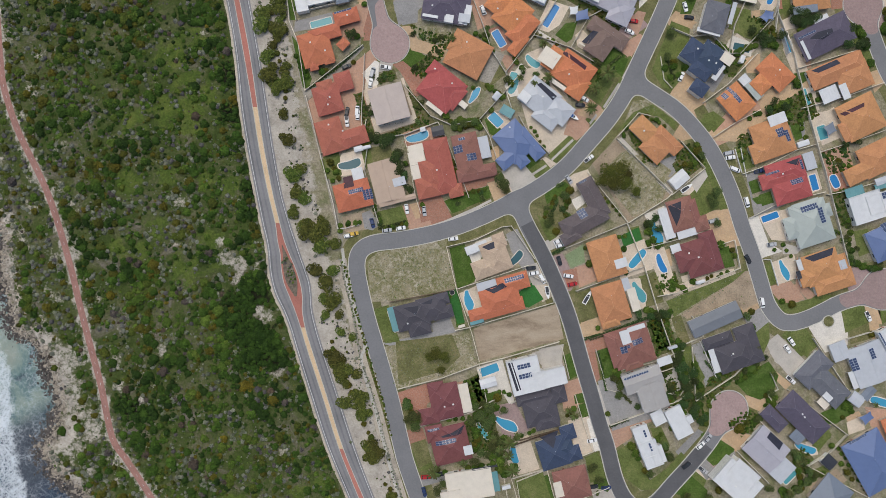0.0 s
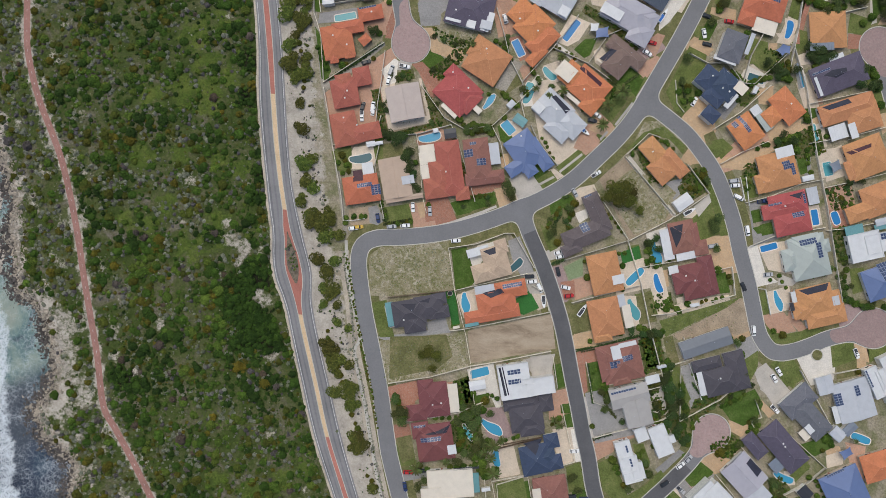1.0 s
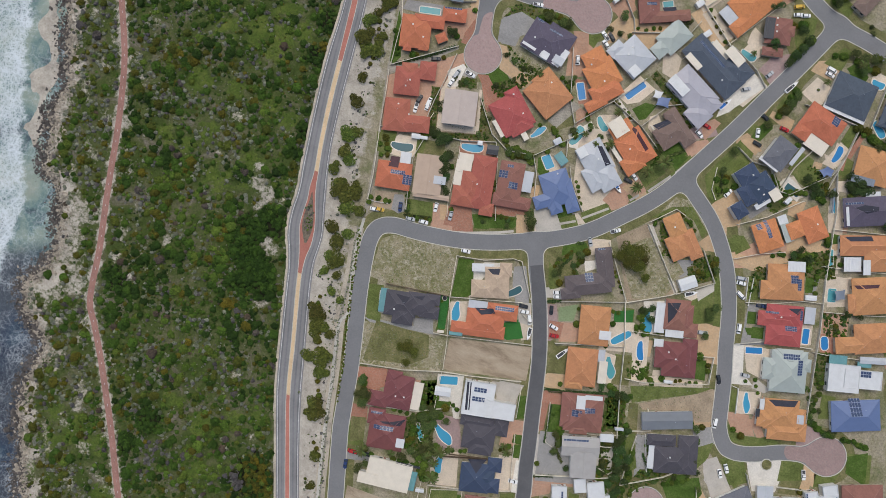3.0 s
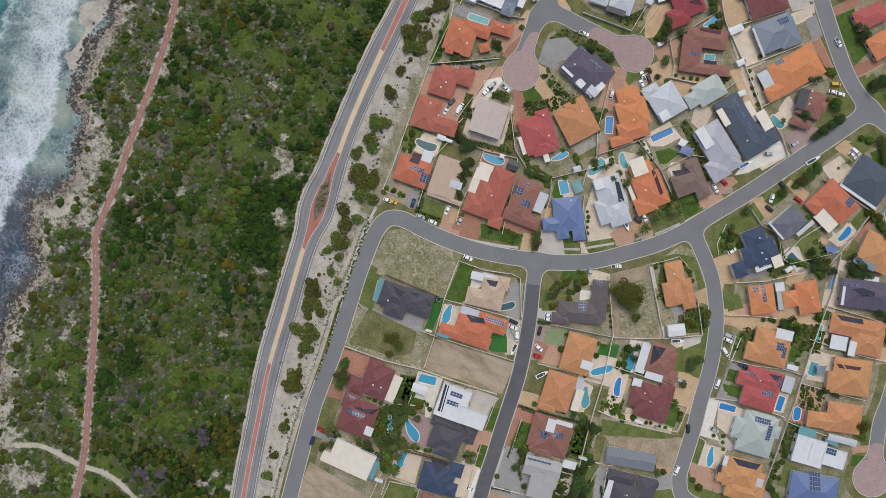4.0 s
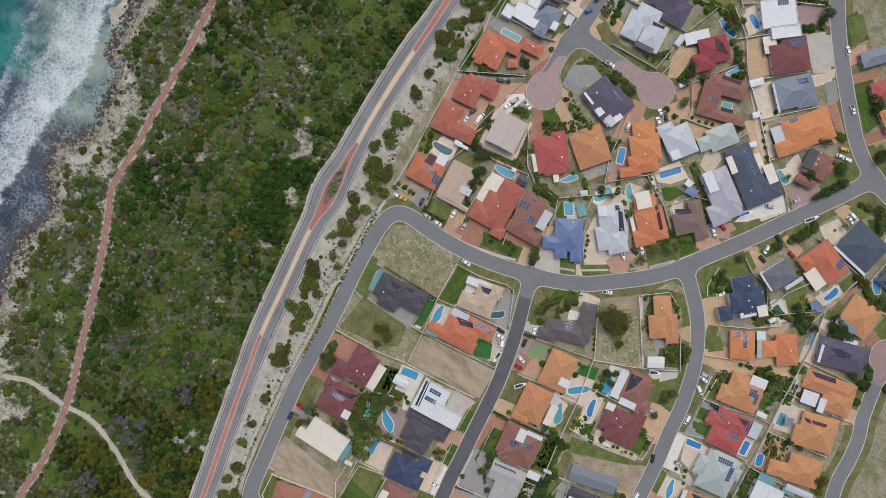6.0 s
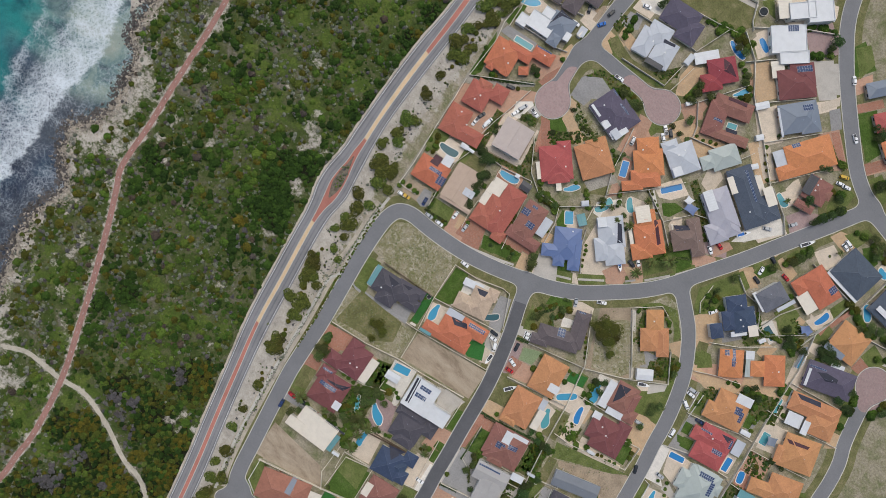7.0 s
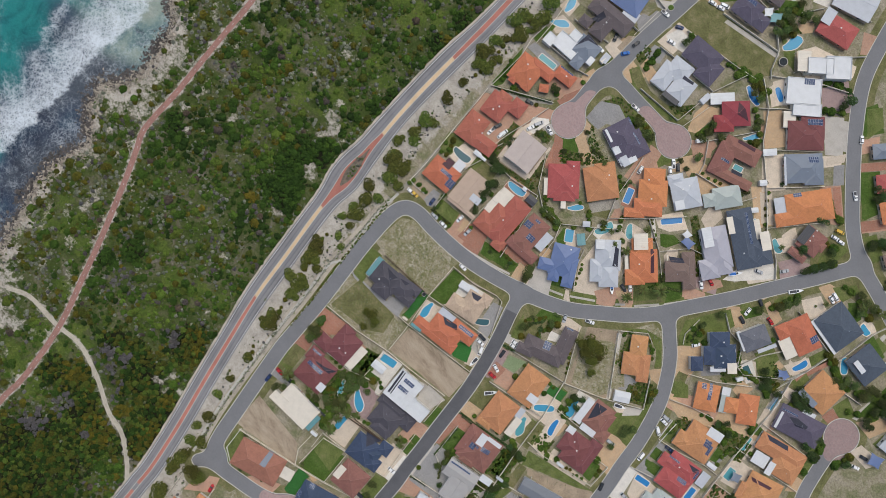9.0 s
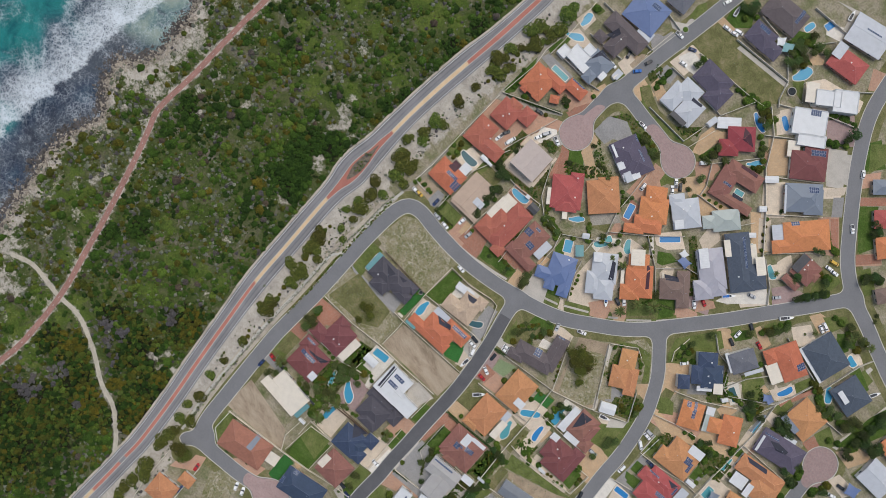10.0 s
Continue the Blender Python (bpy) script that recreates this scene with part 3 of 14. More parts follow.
GOLDEN = [(-45, -132, 6), (-52, -128, 4), (-39, -135, 5), (-20, -179, 8), (-28, -159, 5), (-39, -201, 8), (-71, -191, 7), (-40, -184, 4), (-98, 68, 3), (-90, -62, 4)]
ASHEN = [(-94, -8, 3), (-128, -45, 5), (-124, -58, 5), (-120, -94, 6), (-121, -104, 6), (-106, -81, 5), (-100, -25, 5), (-72, -46, 5), (-120, -82, 4), (-69, -169, 5), (-72, -177, 6), (-58, -170, 4), (-50, -181, 5), (-62, -207, 7), (-63, -225, 8), (-57, -138, 5), (-52, -141, 4), (-62, -176, 5), (-61, -165, 4), (-41, -207, 4), (-125, 21, 9), (-132, 5, 8), (-113, 28, 6), (-162, 51, 6), (-174, 36, 6), (-159, 19, 7), (-114, 7, 8), (-130, -13, 7), (-157, -12, 6), (-100, -82, 9), (-87, -88, 9), (-117, -101, 8), (-97, -104, 8), (-148, -122, 8), (-96, -142, 7)]
GRASSY = [(-84, -191, 6), (-86, -180, 7), (-73, -163, 6), (-98, -194, 8), (-79, -178, 5), (-85, -207, 9), (-33, -182, 4), (-75, -215, 6), (-117, 65, 9), (-128, 65, 8), (-143, 59, 7), (-117, 78, 7), (-116, 56, 6), (-108, 72, 6), (-110, 31, 5), (-98, 29, 6), (-139, -1, 5), (-127, 34, 5), (-133, -148, 9), (-123, -149, 6), (-143, -157, 5), (-146, -143, 5), (-97, -116, 5), (-80, -122, 6), (-66, -113, 6), (-56, -108, 5), (-74, -142, 5), (-125, 90, 8), (-113, 96, 7), (-150, -170, 7), (-110, -170, 6), (-119, -9, 8), (-104, -6, 5), (-107, 4, 6), (-131, 10, 6), (-90, -215, 8), (-99, -211, 7), (-145, 30, 7), (-150, 0, 5)]
CRESTS = [([(-273.8, 65.3), (-244.3, -41.1), (-224.9, -95.3), (-213.7, -119.9), (-205, -142.9), (-197.5, -165.1), (-180.1, -211.1), (-153.7, -276.8)], 9, 3, 0.62), ([(-236.1, 35), (-211.3, -33.3), (-200.5, -55.8), (-200.1, -80.7), (-195, -106.8), (-192.3, -122.5), (-190, -141.6), (-184.2, -166.3), (-169.9, -217.5), (-143.4, -283.1)], 1.5, 46, 0.92), ([(-305.3, 14.2), (-273.1, -76.2), (-247.4, -120.3), (-234.8, -145.6), (-210.6, -220.5)], 9, 3, 0.45)]
STREETS = [
    ([(4.7, -166.6), (7.8, -161.5), (9.6, -156.2)], 3.4),
    ([(67.5, -138.4), (50.2, -145.3), (37.5, -151.6), (24.9, -156.1), (12, -159.8), (5, -156.9), (0.8, -149.4), (-3.7, -136.7), (-16.1, -101.1), (-19, -90.7), (-24.4, -67.9), (-30.2, -47.8), (-34.8, -32.2), (-38.2, -17.9), (-39.8, -7.5), (-38.2, -1), (-32.2, 2.6), (-21.8, 3.9), (-8.8, 6.2), (4.2, 9.6), (17.2, 14.6), (30.2, 20.8), (43.2, 27.8), (56.2, 37.4), (67.9, 50.2), (76.5, 60.4), (83.8, 71.8), (91, 87), (100.9, 108.4), (109, 128), (118.5, 150.9), (122.5, 161), (127.6, 174.2)], 3.65),
    ([(90, 75.7), (99.1, 69.9), (108.2, 63.4), (117.3, 53.6), (123.8, 44.5), (129.7, 32.8), (133.9, 22.4), (137.5, 10.7), (142.2, -2.3), (146.1, -15.3), (149.8, -26.5), (156.8, -33.8), (165.4, -32.8), (174.5, -28.9), (183.6, -24.4), (201.8, -19.2)], 3.5),
    ([(34.1, 21.1), (38.7, 10.7), (45.8, -2.3), (51.7, -15.3), (56.9, -28.3), (60.3, -39.3), (64.5, -54.3), (68.4, -67.3), (72, -80.3), (75.4, -90.7), (79, -105), (83.5, -114.7), (90, -119.9), (97.8, -116.7), (105.6, -108.2), (113.9, -99.1), (123.2, -87.6), (131.6, -73.1)], 3.45),
    ([(-25.5, 95.3), (-29.7, 108.5), (-32.4, 120.7), (-32.7, 131.5), (-35.8, 152.8), (-38.1, 177.1), (-40.9, 200), (-46.5, 242.2)], 3.7),
    ([(-32.3, 122.4), (-25.5, 127.7), (-12.2, 129.4), (-0.6, 131), (16.1, 132.4)], 3.5),
    ([(10.3, 320), (30.3, 272.4), (42, 245.7), (50.5, 231), (63.3, 217.4), (77.1, 205.4), (93.7, 192.4), (110.9, 180.3), (128.1, 173.9), (144.5, 171.9), (160.6, 169.4), (183.8, 167), (252.2, 163.6)], 3.7),
    ([(192.9, 112.1), (198.3, 96.4), (204.5, 81), (209.6, 72.5), (213.8, 60.5), (216.2, 50), (221, 39.8), (227.9, 25.5)], 3.4),
]
BULBS = [(-24.4, 94.4, 9), (131.6, -73.8, 8.7), (202.3, -18.5, 9.5), (16.7, 132.7, 9), (193.2, 112.6, 9.2), (54.0, -144.9, 9), (227.9, 25.5, 9.2)]
PADS = [
    (227.9, 25.5, 9.4, [(222.9, 37.4), (227.9, 25.5)]),
    (-24.4, 94.4, 10.2, [(-24.4, 94.4), (-26.5, 106.9), (-27, 110.8)]),
    (131.6, -73.8, 10, [(131.6, -73.8), (125.8, -81.6)]),
    (202.3, -18.5, 10.5, [(202.3, -18.5), (186.7, -22.6)]),
    (16.7, 132.7, 10, [(16.7, 132.7), (-3.4, 129.3)]),
    (193.2, 112.6, 10.2, [(193.2, 112.6), (197.2, 103.1)]),
    (54.0, -144.9, 10, [(54, -144.9), (41.7, -148.9)]),
]
DARKROAD = [(38.7, 11.7), (45.8, -2.3), (51.7, -15.3), (56.9, -28.3), (60.3, -39.3), (64.5, -54.3), (68.4, -67.3), (72, -80.3), (75.4, -90.7), (79, -105), (83.5, -114.7), (90, -119.9), (97.8, -116.7), (105.6, -108.2), (113.9, -99.1), (121.2, -90.2)]
DARKWIDTH = 6.3


def line_distance(x, y, line):
    """Distance of many points from a line, and on which side of it they lie (left positive)."""
    best = np.full(x.shape, 1e9)
    side = np.ones(x.shape)
    for a, b in zip(line[:-1], line[1:]):
        d = b - a
        t = np.clip(((x - a[0]) * d[0] + (y - a[1]) * d[1]) / (d @ d + 1e-9), 0, 1)
        ex, ey = x - a[0] - t * d[0], y - a[1] - t * d[1]
        dist = np.hypot(ex, ey)
        near = dist < best
        side = np.where(near, np.sign(d[0] * ey - d[1] * ex), side)
        best = np.minimum(best, dist)
    return best, side


def waves(x, y, size, seed):
    """Smooth rolling values between about -1 and 1."""
    r = np.random.RandomState(seed)
    out = np.zeros(np.shape(x))
    for k in range(10):
        a, f, p = r.uniform(0, 6.28), r.uniform(0.6, 1.8) / size, r.uniform(0, 6.28)
        out = out + np.sin((x * np.cos(a) + y * np.sin(a)) * f * 6.28 + p)
    return out / 4.0


def ease(a, b, x):
    t = np.clip((x - a) / (b - a), 0, 1)
    return t * t * (3 - 2 * t)


def float_attribute(me, name, values):
    a = me.attributes.new(name, "FLOAT", "POINT")
    a.data.foreach_set("value", np.asarray(values, np.float32).ravel())


def grid_mesh(name, xs, ys, z):
    nx, ny = len(xs), len(ys)
    gx, gy = np.meshgrid(xs, ys)
    v = np.c_[gx.ravel(), gy.ravel(), np.asarray(z).ravel()]
    i = (np.arange(ny - 1)[:, None] * nx + np.arange(nx - 1)[None]).ravel()
    f = np.c_[i, i + 1, i + nx + 1, i + nx]
    me = bpy.data.meshes.new(name)
    me.from_pydata(v.tolist(), [], f.tolist())
    me.update()
    return me


def stretched(lo, hi, step, far):
    """Even steps from lo to hi, then ever longer ones out to the horizon."""
    mid = np.arange(lo, hi + step, step)
    out = np.geomspace(step * 2, far, 14)
    return np.r_[(lo - out)[::-1], mid, mid[-1] + out]


# ---------- ground, dunes, shore ----------
coast = spline(COAST, 4.0)
main_road = spline(MAIN, 3.0)
foot_path = spline(FOOT, 3.0)
sand_track = spline(TRACK, 3.0)


def ground_height(x, y):
    dc, sc = line_distance(x, y, coast)
    inland = dc * sc
    dm, sm = line_distance(x, y, main_road)
    dp, _ = line_distance(x, y, foot_path)
    ds, _ = line_distance(x, y, sand_track)
    free = ease(9, 22, dm) * ease(3, 9, dp) * ease(2.5, 7, ds) * ease(6, 18, inland) * (sm > 0)
    dune = free * (0.5 * waves(x, y, 34, 3) + 0.25 * waves(x, y, 11, 4))
    shore = -5.5 * (1 - ease(-8, 5, inland)) - 0.5 * (1 - ease(3, 12, inland)) + 0.5 * waves(x, y, 9, 5) * (1 - ease(2, 10, inland)) * ease(-9, -2, inland)
    beach = ease(-62, -26, y) * (1 - ease(-4, 2, inland))
    shore = shore * (1 - beach) + beach * (-1.15 - 0.045 * np.clip(-inland, 0, 60) + 0.05 * waves(x, y, 12, 6))
    return dune + shore, inland, dm, sm, dp, ds


def zone(x, y, circles, seed):
    """1 inside the circles, fading out with an uneven edge."""
    out = np.zeros(np.shape(x))
    uneven = waves(x, y, 7, seed)
    for cx, cy, r in circles:
        out = np.maximum(out, 1 - ease(r * 0.55, r * 1.3, np.hypot(x - cx, y - cy) + 0.4 * r * uneven))
    return out


gx, gy = np.meshgrid(stretched(-330, 330, 2.2, 2600), stretched(-330, 330, 2.2, 2600))
gz, inland, dm, sm, dp, ds = ground_height(gx, gy)
me = grid_mesh("ground", gx[0], gy[:, 0], gz)
west = (sm > 0).astype(float)
sandy = np.maximum.reduce([
    (1 - ease(17, 24, dm + 2 * waves(gx, gy, 9, 14))) * (1 - west) * 0.9, (1 - ease(1.6, 3.2, dp)) * 0.75, (1 - ease(1.0, 2.4, ds)) * 0.65,
    (1 - ease(4, 12, inland + 5 * waves(gx, gy, 14, 8))) * 0.95])
sandy = np.maximum(sandy, 0.6 * zone(gx, gy, SANDY, 9))
sandy = np.maximum(sandy, 0.5 * west * (1 - ease(30, 70, inland)) * ease(0.1, 0.8, waves(gx, gy, 13, 51)))
float_attribute(me, "sandy", sandy)
# Mask of the shade painted on the ground beneath the thickets.
float_attribute(me, "thicket_shade", 0.85 * np.maximum(zone(gx, gy, OLIVE, 45), zone(gx, gy, DENSE, 44)))
float_attribute(me, "grassy", 0.8 * zone(gx, gy, GRASSY, 15))
float_attribute(me, "town", ease(0, 3, -dm * sm + 0.0 * dm))
on_beach = ease(-75, -25, gy) * (1 - ease(-4, 0, inland))
float_attribute(me, "rocky", (1 - ease(1, 6.5, inland + 2.5 * waves(gx, gy, 8, 12))) * (1 - on_beach))
g_mat, nt, b = shader("dune_ground", 0.95, 0, 0.15)
v = coords(nt)
scrub = ramp(nt, noise_tex(nt, v, 0.075, 8, 0.75, 0.6), [(0.3, (0.030, 0.048, 0.010)), (0.45, (0.052, 0.074, 0.018)), (0.54, (0.082, 0.092, 0.036)), (0.62, (0.125, 0.115, 0.082)), (0.71, (0.18, 0.16, 0.135)), (0.84, (0.30, 0.265, 0.22))])
town = ramp(nt, noise_tex(nt, v, 0.10, 7, 0.7, 0.4), [(0.30, (0.11, 0.13, 0.052)), (0.42, (0.185, 0.18, 0.10)), (0.53, (0.27, 0.24, 0.17)), (0.66, (0.33, 0.29, 0.225)), (0.8, (0.42, 0.375, 0.31))])
sandc = ramp(nt, noise_tex(nt, v, 0.16, 8, 0.75), [(0.28, (0.21, 0.195, 0.165)), (0.42, (0.36, 0.325, 0.28)), (0.58, (0.46, 0.42, 0.365)), (0.78, (0.53, 0.485, 0.425))])
rockc = ramp(nt, noise_tex(nt, v, 0.5, 9, 0.85, 0.5), [(0.33, (0.025, 0.023, 0.024)), (0.46, (0.10, 0.088, 0.078)), (0.56, (0.22, 0.185, 0.155)), (0.7, (0.36, 0.30, 0.245))])
fleck = noise_tex(nt, v, 0.4, 8, 0.8)


def edge(a):
    s = nt.nodes.new("ShaderNodeMapRange")
    s.interpolation_type = "SMOOTHSTEP"
    s.inputs["From Min"].default_value, s.inputs["From Max"].default_value = 0.3, 0.75
    nt.links.new(maths(nt, "ADD", maths(nt, "MULTIPLY", maths(nt, "SUBTRACT", fleck, 0.5), 2.4), attr(nt, a)), s.inputs["Value"])
    return s.outputs["Result"]


meadow = ramp(nt, noise_tex(nt, v, 0.12, 8, 0.72), [(0.3, (0.04, 0.07, 0.012)), (0.48, (0.072, 0.105, 0.02)), (0.62, (0.105, 0.13, 0.028)), (0.76, (0.14, 0.135, 0.05))])
col = mix(nt, edge("grassy"), scrub, meadow)
# near-black ground colour standing in for shade in the gaps between crowded bushes
col = mix(nt, edge("thicket_shade"), col, (0.014, 0.016, 0.007))
col = mix(nt, attr(nt, "town"), col, town)
col = mix(nt, edge("sandy"), col, sandc)
col = mix(nt, edge("rocky"), col, rockc)
fine = noise_tex(nt, v, 1.0, 7, 0.82)
col = mix(nt, maths(nt, "MULTIPLY_ADD", edge("sandy"), -0.4, 0.8), col, ramp(nt, fine, [(0.3, (0.35, 0.35, 0.35)), (0.7, (1.65, 1.65, 1.65))]), "MULTIPLY")
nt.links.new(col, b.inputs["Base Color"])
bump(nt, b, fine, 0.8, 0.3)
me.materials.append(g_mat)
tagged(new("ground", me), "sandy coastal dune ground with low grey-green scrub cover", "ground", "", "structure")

# ---------- sea ----------
sx, sy = np.meshgrid(stretched(-330, -40, 1.5, 2600), stretched(-330, 330, 1.5, 2600))
dc, sc = line_distance(sx, sy, coast)
out = -dc * sc
wob = 1.6 * waves(sx, sy, 16, 21) + 0.8 * waves(sx, sy, 5, 22)
foam = np.zeros(sx.shape)
for crest, back, front, power in CRESTS:
    d, s = line_distance(sx, sy, spline(crest, 3.0))
    q = d * s + wob
    foam = np.maximum(foam, power * np.where(q < 0, 1 - ease(0, front, -q), (1 - 0.45 * ease(0, back * 0.5, q)) * (1 - ease(back * 0.72, back, q))))
float_attribute_foam = np.maximum(np.maximum(foam, 0.42 * (1 - ease(0, 5, out + wob))), 0.33 * (1 - ease(25, 60, out)))
sz = -1.6 + 0.35 * foam + 0.22 * waves(sx, sy, 20, 23)
me = grid_mesh("water", sx[0], sy[:, 0], sz)
float_attribute(me, "foam", float_attribute_foam)
float_attribute(me, "depth", ease(0, 60, out + 14 * waves(sx, sy, 45, 24)))
float_attribute(me, "shoal", ease(-90, -66, sy + 6 * waves(sx, sy, 26, 25)) * (1 - ease(26, 60, out + 6 * waves(sx, sy, 20, 26))))
w_mat, nt, b = shader("sea_water", 0.12, 0, 0.25)
v = coords(nt)
deep = ramp(nt, attr(nt, "depth"), [(0.0, (0.055, 0.065, 0.08)), (0.25, (0.034, 0.048, 0.075)), (0.55, (0.032, 0.068, 0.095)), (0.8, (0.028, 0.155, 0.16)), (1.0, (0.018, 0.165, 0.16))])
patch = noise_tex(nt, v, 0.055, 6, 0.65, 0.8)
shallow = ramp(nt, patch, [(0.34, (0.055, 0.085, 0.10)), (0.44, (0.12, 0.19, 0.185)), (0.56, (0.21, 0.27, 0.235)), (0.7, (0.28, 0.31, 0.26))])
deep = mix(nt, attr(nt, "shoal"), mix(nt, 0.85, deep, ramp(nt, patch, [(0.36, (0.45, 0.45, 0.55)), (0.56, (1.15, 1.15, 1.15))]), "MULTIPLY"), shallow)


def lace(scale, warp, width):
    """A net of thin foam lines round open cells, drawn out and torn."""
    n = nt.nodes.new("ShaderNodeTexNoise")
    n.inputs["Scale"].default_value, n.inputs["Detail"].default_value, n.inputs["Roughness"].default_value = scale * 0.7, 5, 0.65
    nt.links.new(v, n.inputs["Vector"])
    shift = nt.nodes.new("ShaderNodeVectorMath")
    shift.operation = "MULTIPLY_ADD"
    shift.inputs[1].default_value = (warp, warp, 0)
    nt.links.new(n.outputs["Color"], shift.inputs[0])
    nt.links.new(v, shift.inputs[2])
    cell = nt.nodes.new("ShaderNodeTexVoronoi")
    cell.feature, cell.voronoi_dimensions = "DISTANCE_TO_EDGE", "2D"
    cell.inputs["Scale"].default_value = scale
    nt.links.new(shift.outputs[0], cell.inputs["Vector"])
    return maths(nt, "SUBTRACT", 1.0, maths(nt, "MULTIPLY", cell.outputs["Distance"], width))


net = maths(nt, "MAXIMUM", lace(0.4, 6.5, 3.4), maths(nt, "MULTIPLY", lace(1.0, 2.6, 3.2), 0.9))
net = maths(nt, "MULTIPLY", maths(nt, "MAXIMUM", net, -0.45), 0.62)
churn = maths(nt, "SUBTRACT", noise_tex(nt, v, 0.07, 10, 0.72, 0.5), 0.5)
level = maths(nt, "ADD", maths(nt, "ADD", net, maths(nt, "MULTIPLY", churn, 1.9)), maths(nt, "MULTIPLY_ADD", attr(nt, "foam"), 1.15, -0.62))
fr = nt.nodes.new("ShaderNodeMapRange")
fr.interpolation_type = "SMOOTHSTEP"
fr.inputs["From Min"].default_value, fr.inputs["From Max"].default_value = 0.02, 1.3
nt.links.new(level, fr.inputs["Value"])
nt.links.new(mix(nt, fr.outputs["Result"], deep, (0.61, 0.66, 0.70)), b.inputs["Base Color"])
nt.links.new(maths(nt, "MULTIPLY_ADD", fr.outputs["Result"], 0.6, 0.14), b.inputs["Roughness"])
bump(nt, b, noise_tex(nt, v, 0.5, 6, 0.65), 0.6, 0.6)
me.materials.append(w_mat)
tagged(new("water", me), "blue-green sea with white breaking surf and lacy foam", "sea", "", "structure")


# ---------- streets: one smooth surface with rounded corners and kerbs ----------
STEP = 0.8
rx, ry = np.meshgrid(np.arange(-190, 330, STEP), np.arange(-270, 330, STEP))
field = np.full(rx.shape, 60.0)
for pts, half in STREETS:
    d = line_distance(rx, ry, spline(pts, 3.0))[0] - half
    k = 4.5
    hh = np.clip(k - np.abs(field - d), 0, None) / k
    field = np.minimum(field, d) - np.where(np.maximum(field, d) > 0, hh * hh * k * 0.25, 0)
for x, y, r in BULBS:
    d = np.hypot(rx - x, ry - y) - r
    hh = np.clip(5.0 - np.abs(field - d), 0, None) / 5.0
    field = np.minimum(field, d) - np.where(np.maximum(field, d) > 0, hh * hh * 5.0 * 0.25, 0)


def contour_mesh(field, level, z):
    """The area where the field is under the level, as a mesh, and the segments of its outline."""
    f = field - level
    ny, nx = f.shape
    verts, faces, seen, outline = [], [], {}, []

    def vert(key, x, y):
        if key not in seen:
            seen[key] = len(verts)
            verts.append((x, y, z))
        return seen[key]

    inside = f < 0
    count = inside[:-1, :-1].astype(int) + inside[1:, :-1] + inside[:-1, 1:] + inside[1:, 1:]
    for j in range(ny - 1):
        row = count[j]
        i = 0
        cells = np.nonzero(row)[0]
        k = 0
        while k < len(cells):
            i = cells[k]
            if row[i] == 4:
                e = k
                while e + 1 < len(cells) and cells[e + 1] == cells[e] + 1 and row[cells[e + 1]] == 4:
                    e += 1
                i2 = cells[e] + 1
                faces.append([vert((i, j), rx[j, i], ry[j, i]), vert((i2, j), rx[j, i2], ry[j, i2]), vert((i2, j + 1), rx[j + 1, i2], ry[j + 1, i2]), vert((i, j + 1), rx[j + 1, i], ry[j + 1, i])])
                k = e + 1
                continue
            ring = [(i, j), (i + 1, j), (i + 1, j + 1), (i, j + 1)]
            poly, cross = [], []
            for a, b2 in zip(ring, ring[1:] + ring[:1]):
                fa, fb = f[a[1], a[0]], f[b2[1], b2[0]]
                if fa < 0:
                    poly.append(vert(a, rx[a[1], a[0]], ry[a[1], a[0]]))
                if (fa < 0) != (fb < 0):
                    t = fa / (fa - fb)
                    x = rx[a[1], a[0]] * (1 - t) + rx[b2[1], b2[0]] * t
                    y = ry[a[1], a[0]] * (1 - t) + ry[b2[1], b2[0]] * t
                    n = vert((min(a, b2), max(a, b2)), x, y)
                    poly.append(n)
                    cross.append((n, fa < 0))
            if len(poly) > 2:
                faces.append(poly)
            if len(cross) == 2:
                (p, out_a), (q, _) = cross
                outline.append((p, q) if out_a else (q, p))
            k += 1
    return verts, faces, outline


verts, faces, outline = contour_mesh(field, 0.0, 0.11)
solid("road", flat_mesh("road", verts, faces), "asphalt", "grey asphalt residential streets with rounded corners", "road", "", "structure")
follow = {a: b2 for a, b2 in outline}
starts = set(follow) - set(follow.values())
lines = []
while follow:
    a = starts.pop() if starts else next(iter(follow))
    run = [a]
    while a in follow:
        a = follow.pop(a)
        run.append(a)
    if len(run) > 12:
        lines.append(np.array([verts[n][:2] for n in run]))
for line in lines:
    closed = np.linalg.norm(line[0] - line[-1]) < 0.01
    soft_line = line.copy()
    for _ in range(6):
        soft_line[1:-1] = (soft_line[:-2] + 2 * soft_line[1:-1] + soft_line[2:]) / 4
    a, b2 = offset(soft_line, 0.05), offset(soft_line, -0.36)
    n = len(a)
    v = [(*p, 0.0) for p in a] + [(*p, 0.17) for p in offset(soft_line, 0.0)] + [(*p, 0.19) for p in b2] + [(*p, 0.0) for p in b2]
    f = [(r * n + i, r * n + i + 1, (r + 1) * n + i + 1, (r + 1) * n + i) for r in range(3) for i in range(n - 1)]
    solid("kerb", flat_mesh("kerb", v, f), "kerb", "pale concrete kerb along the asphalt street", "kerb", "street kerbs", "structure")
v, f, _ = contour_mesh(np.maximum(field - 4.2, 0.3 - field), 0.0, 0.012)
solid("verge", flat_mesh("verge", v, f), "dry", "dry grassy street verge behind the kerb", "verge", "", "structure")
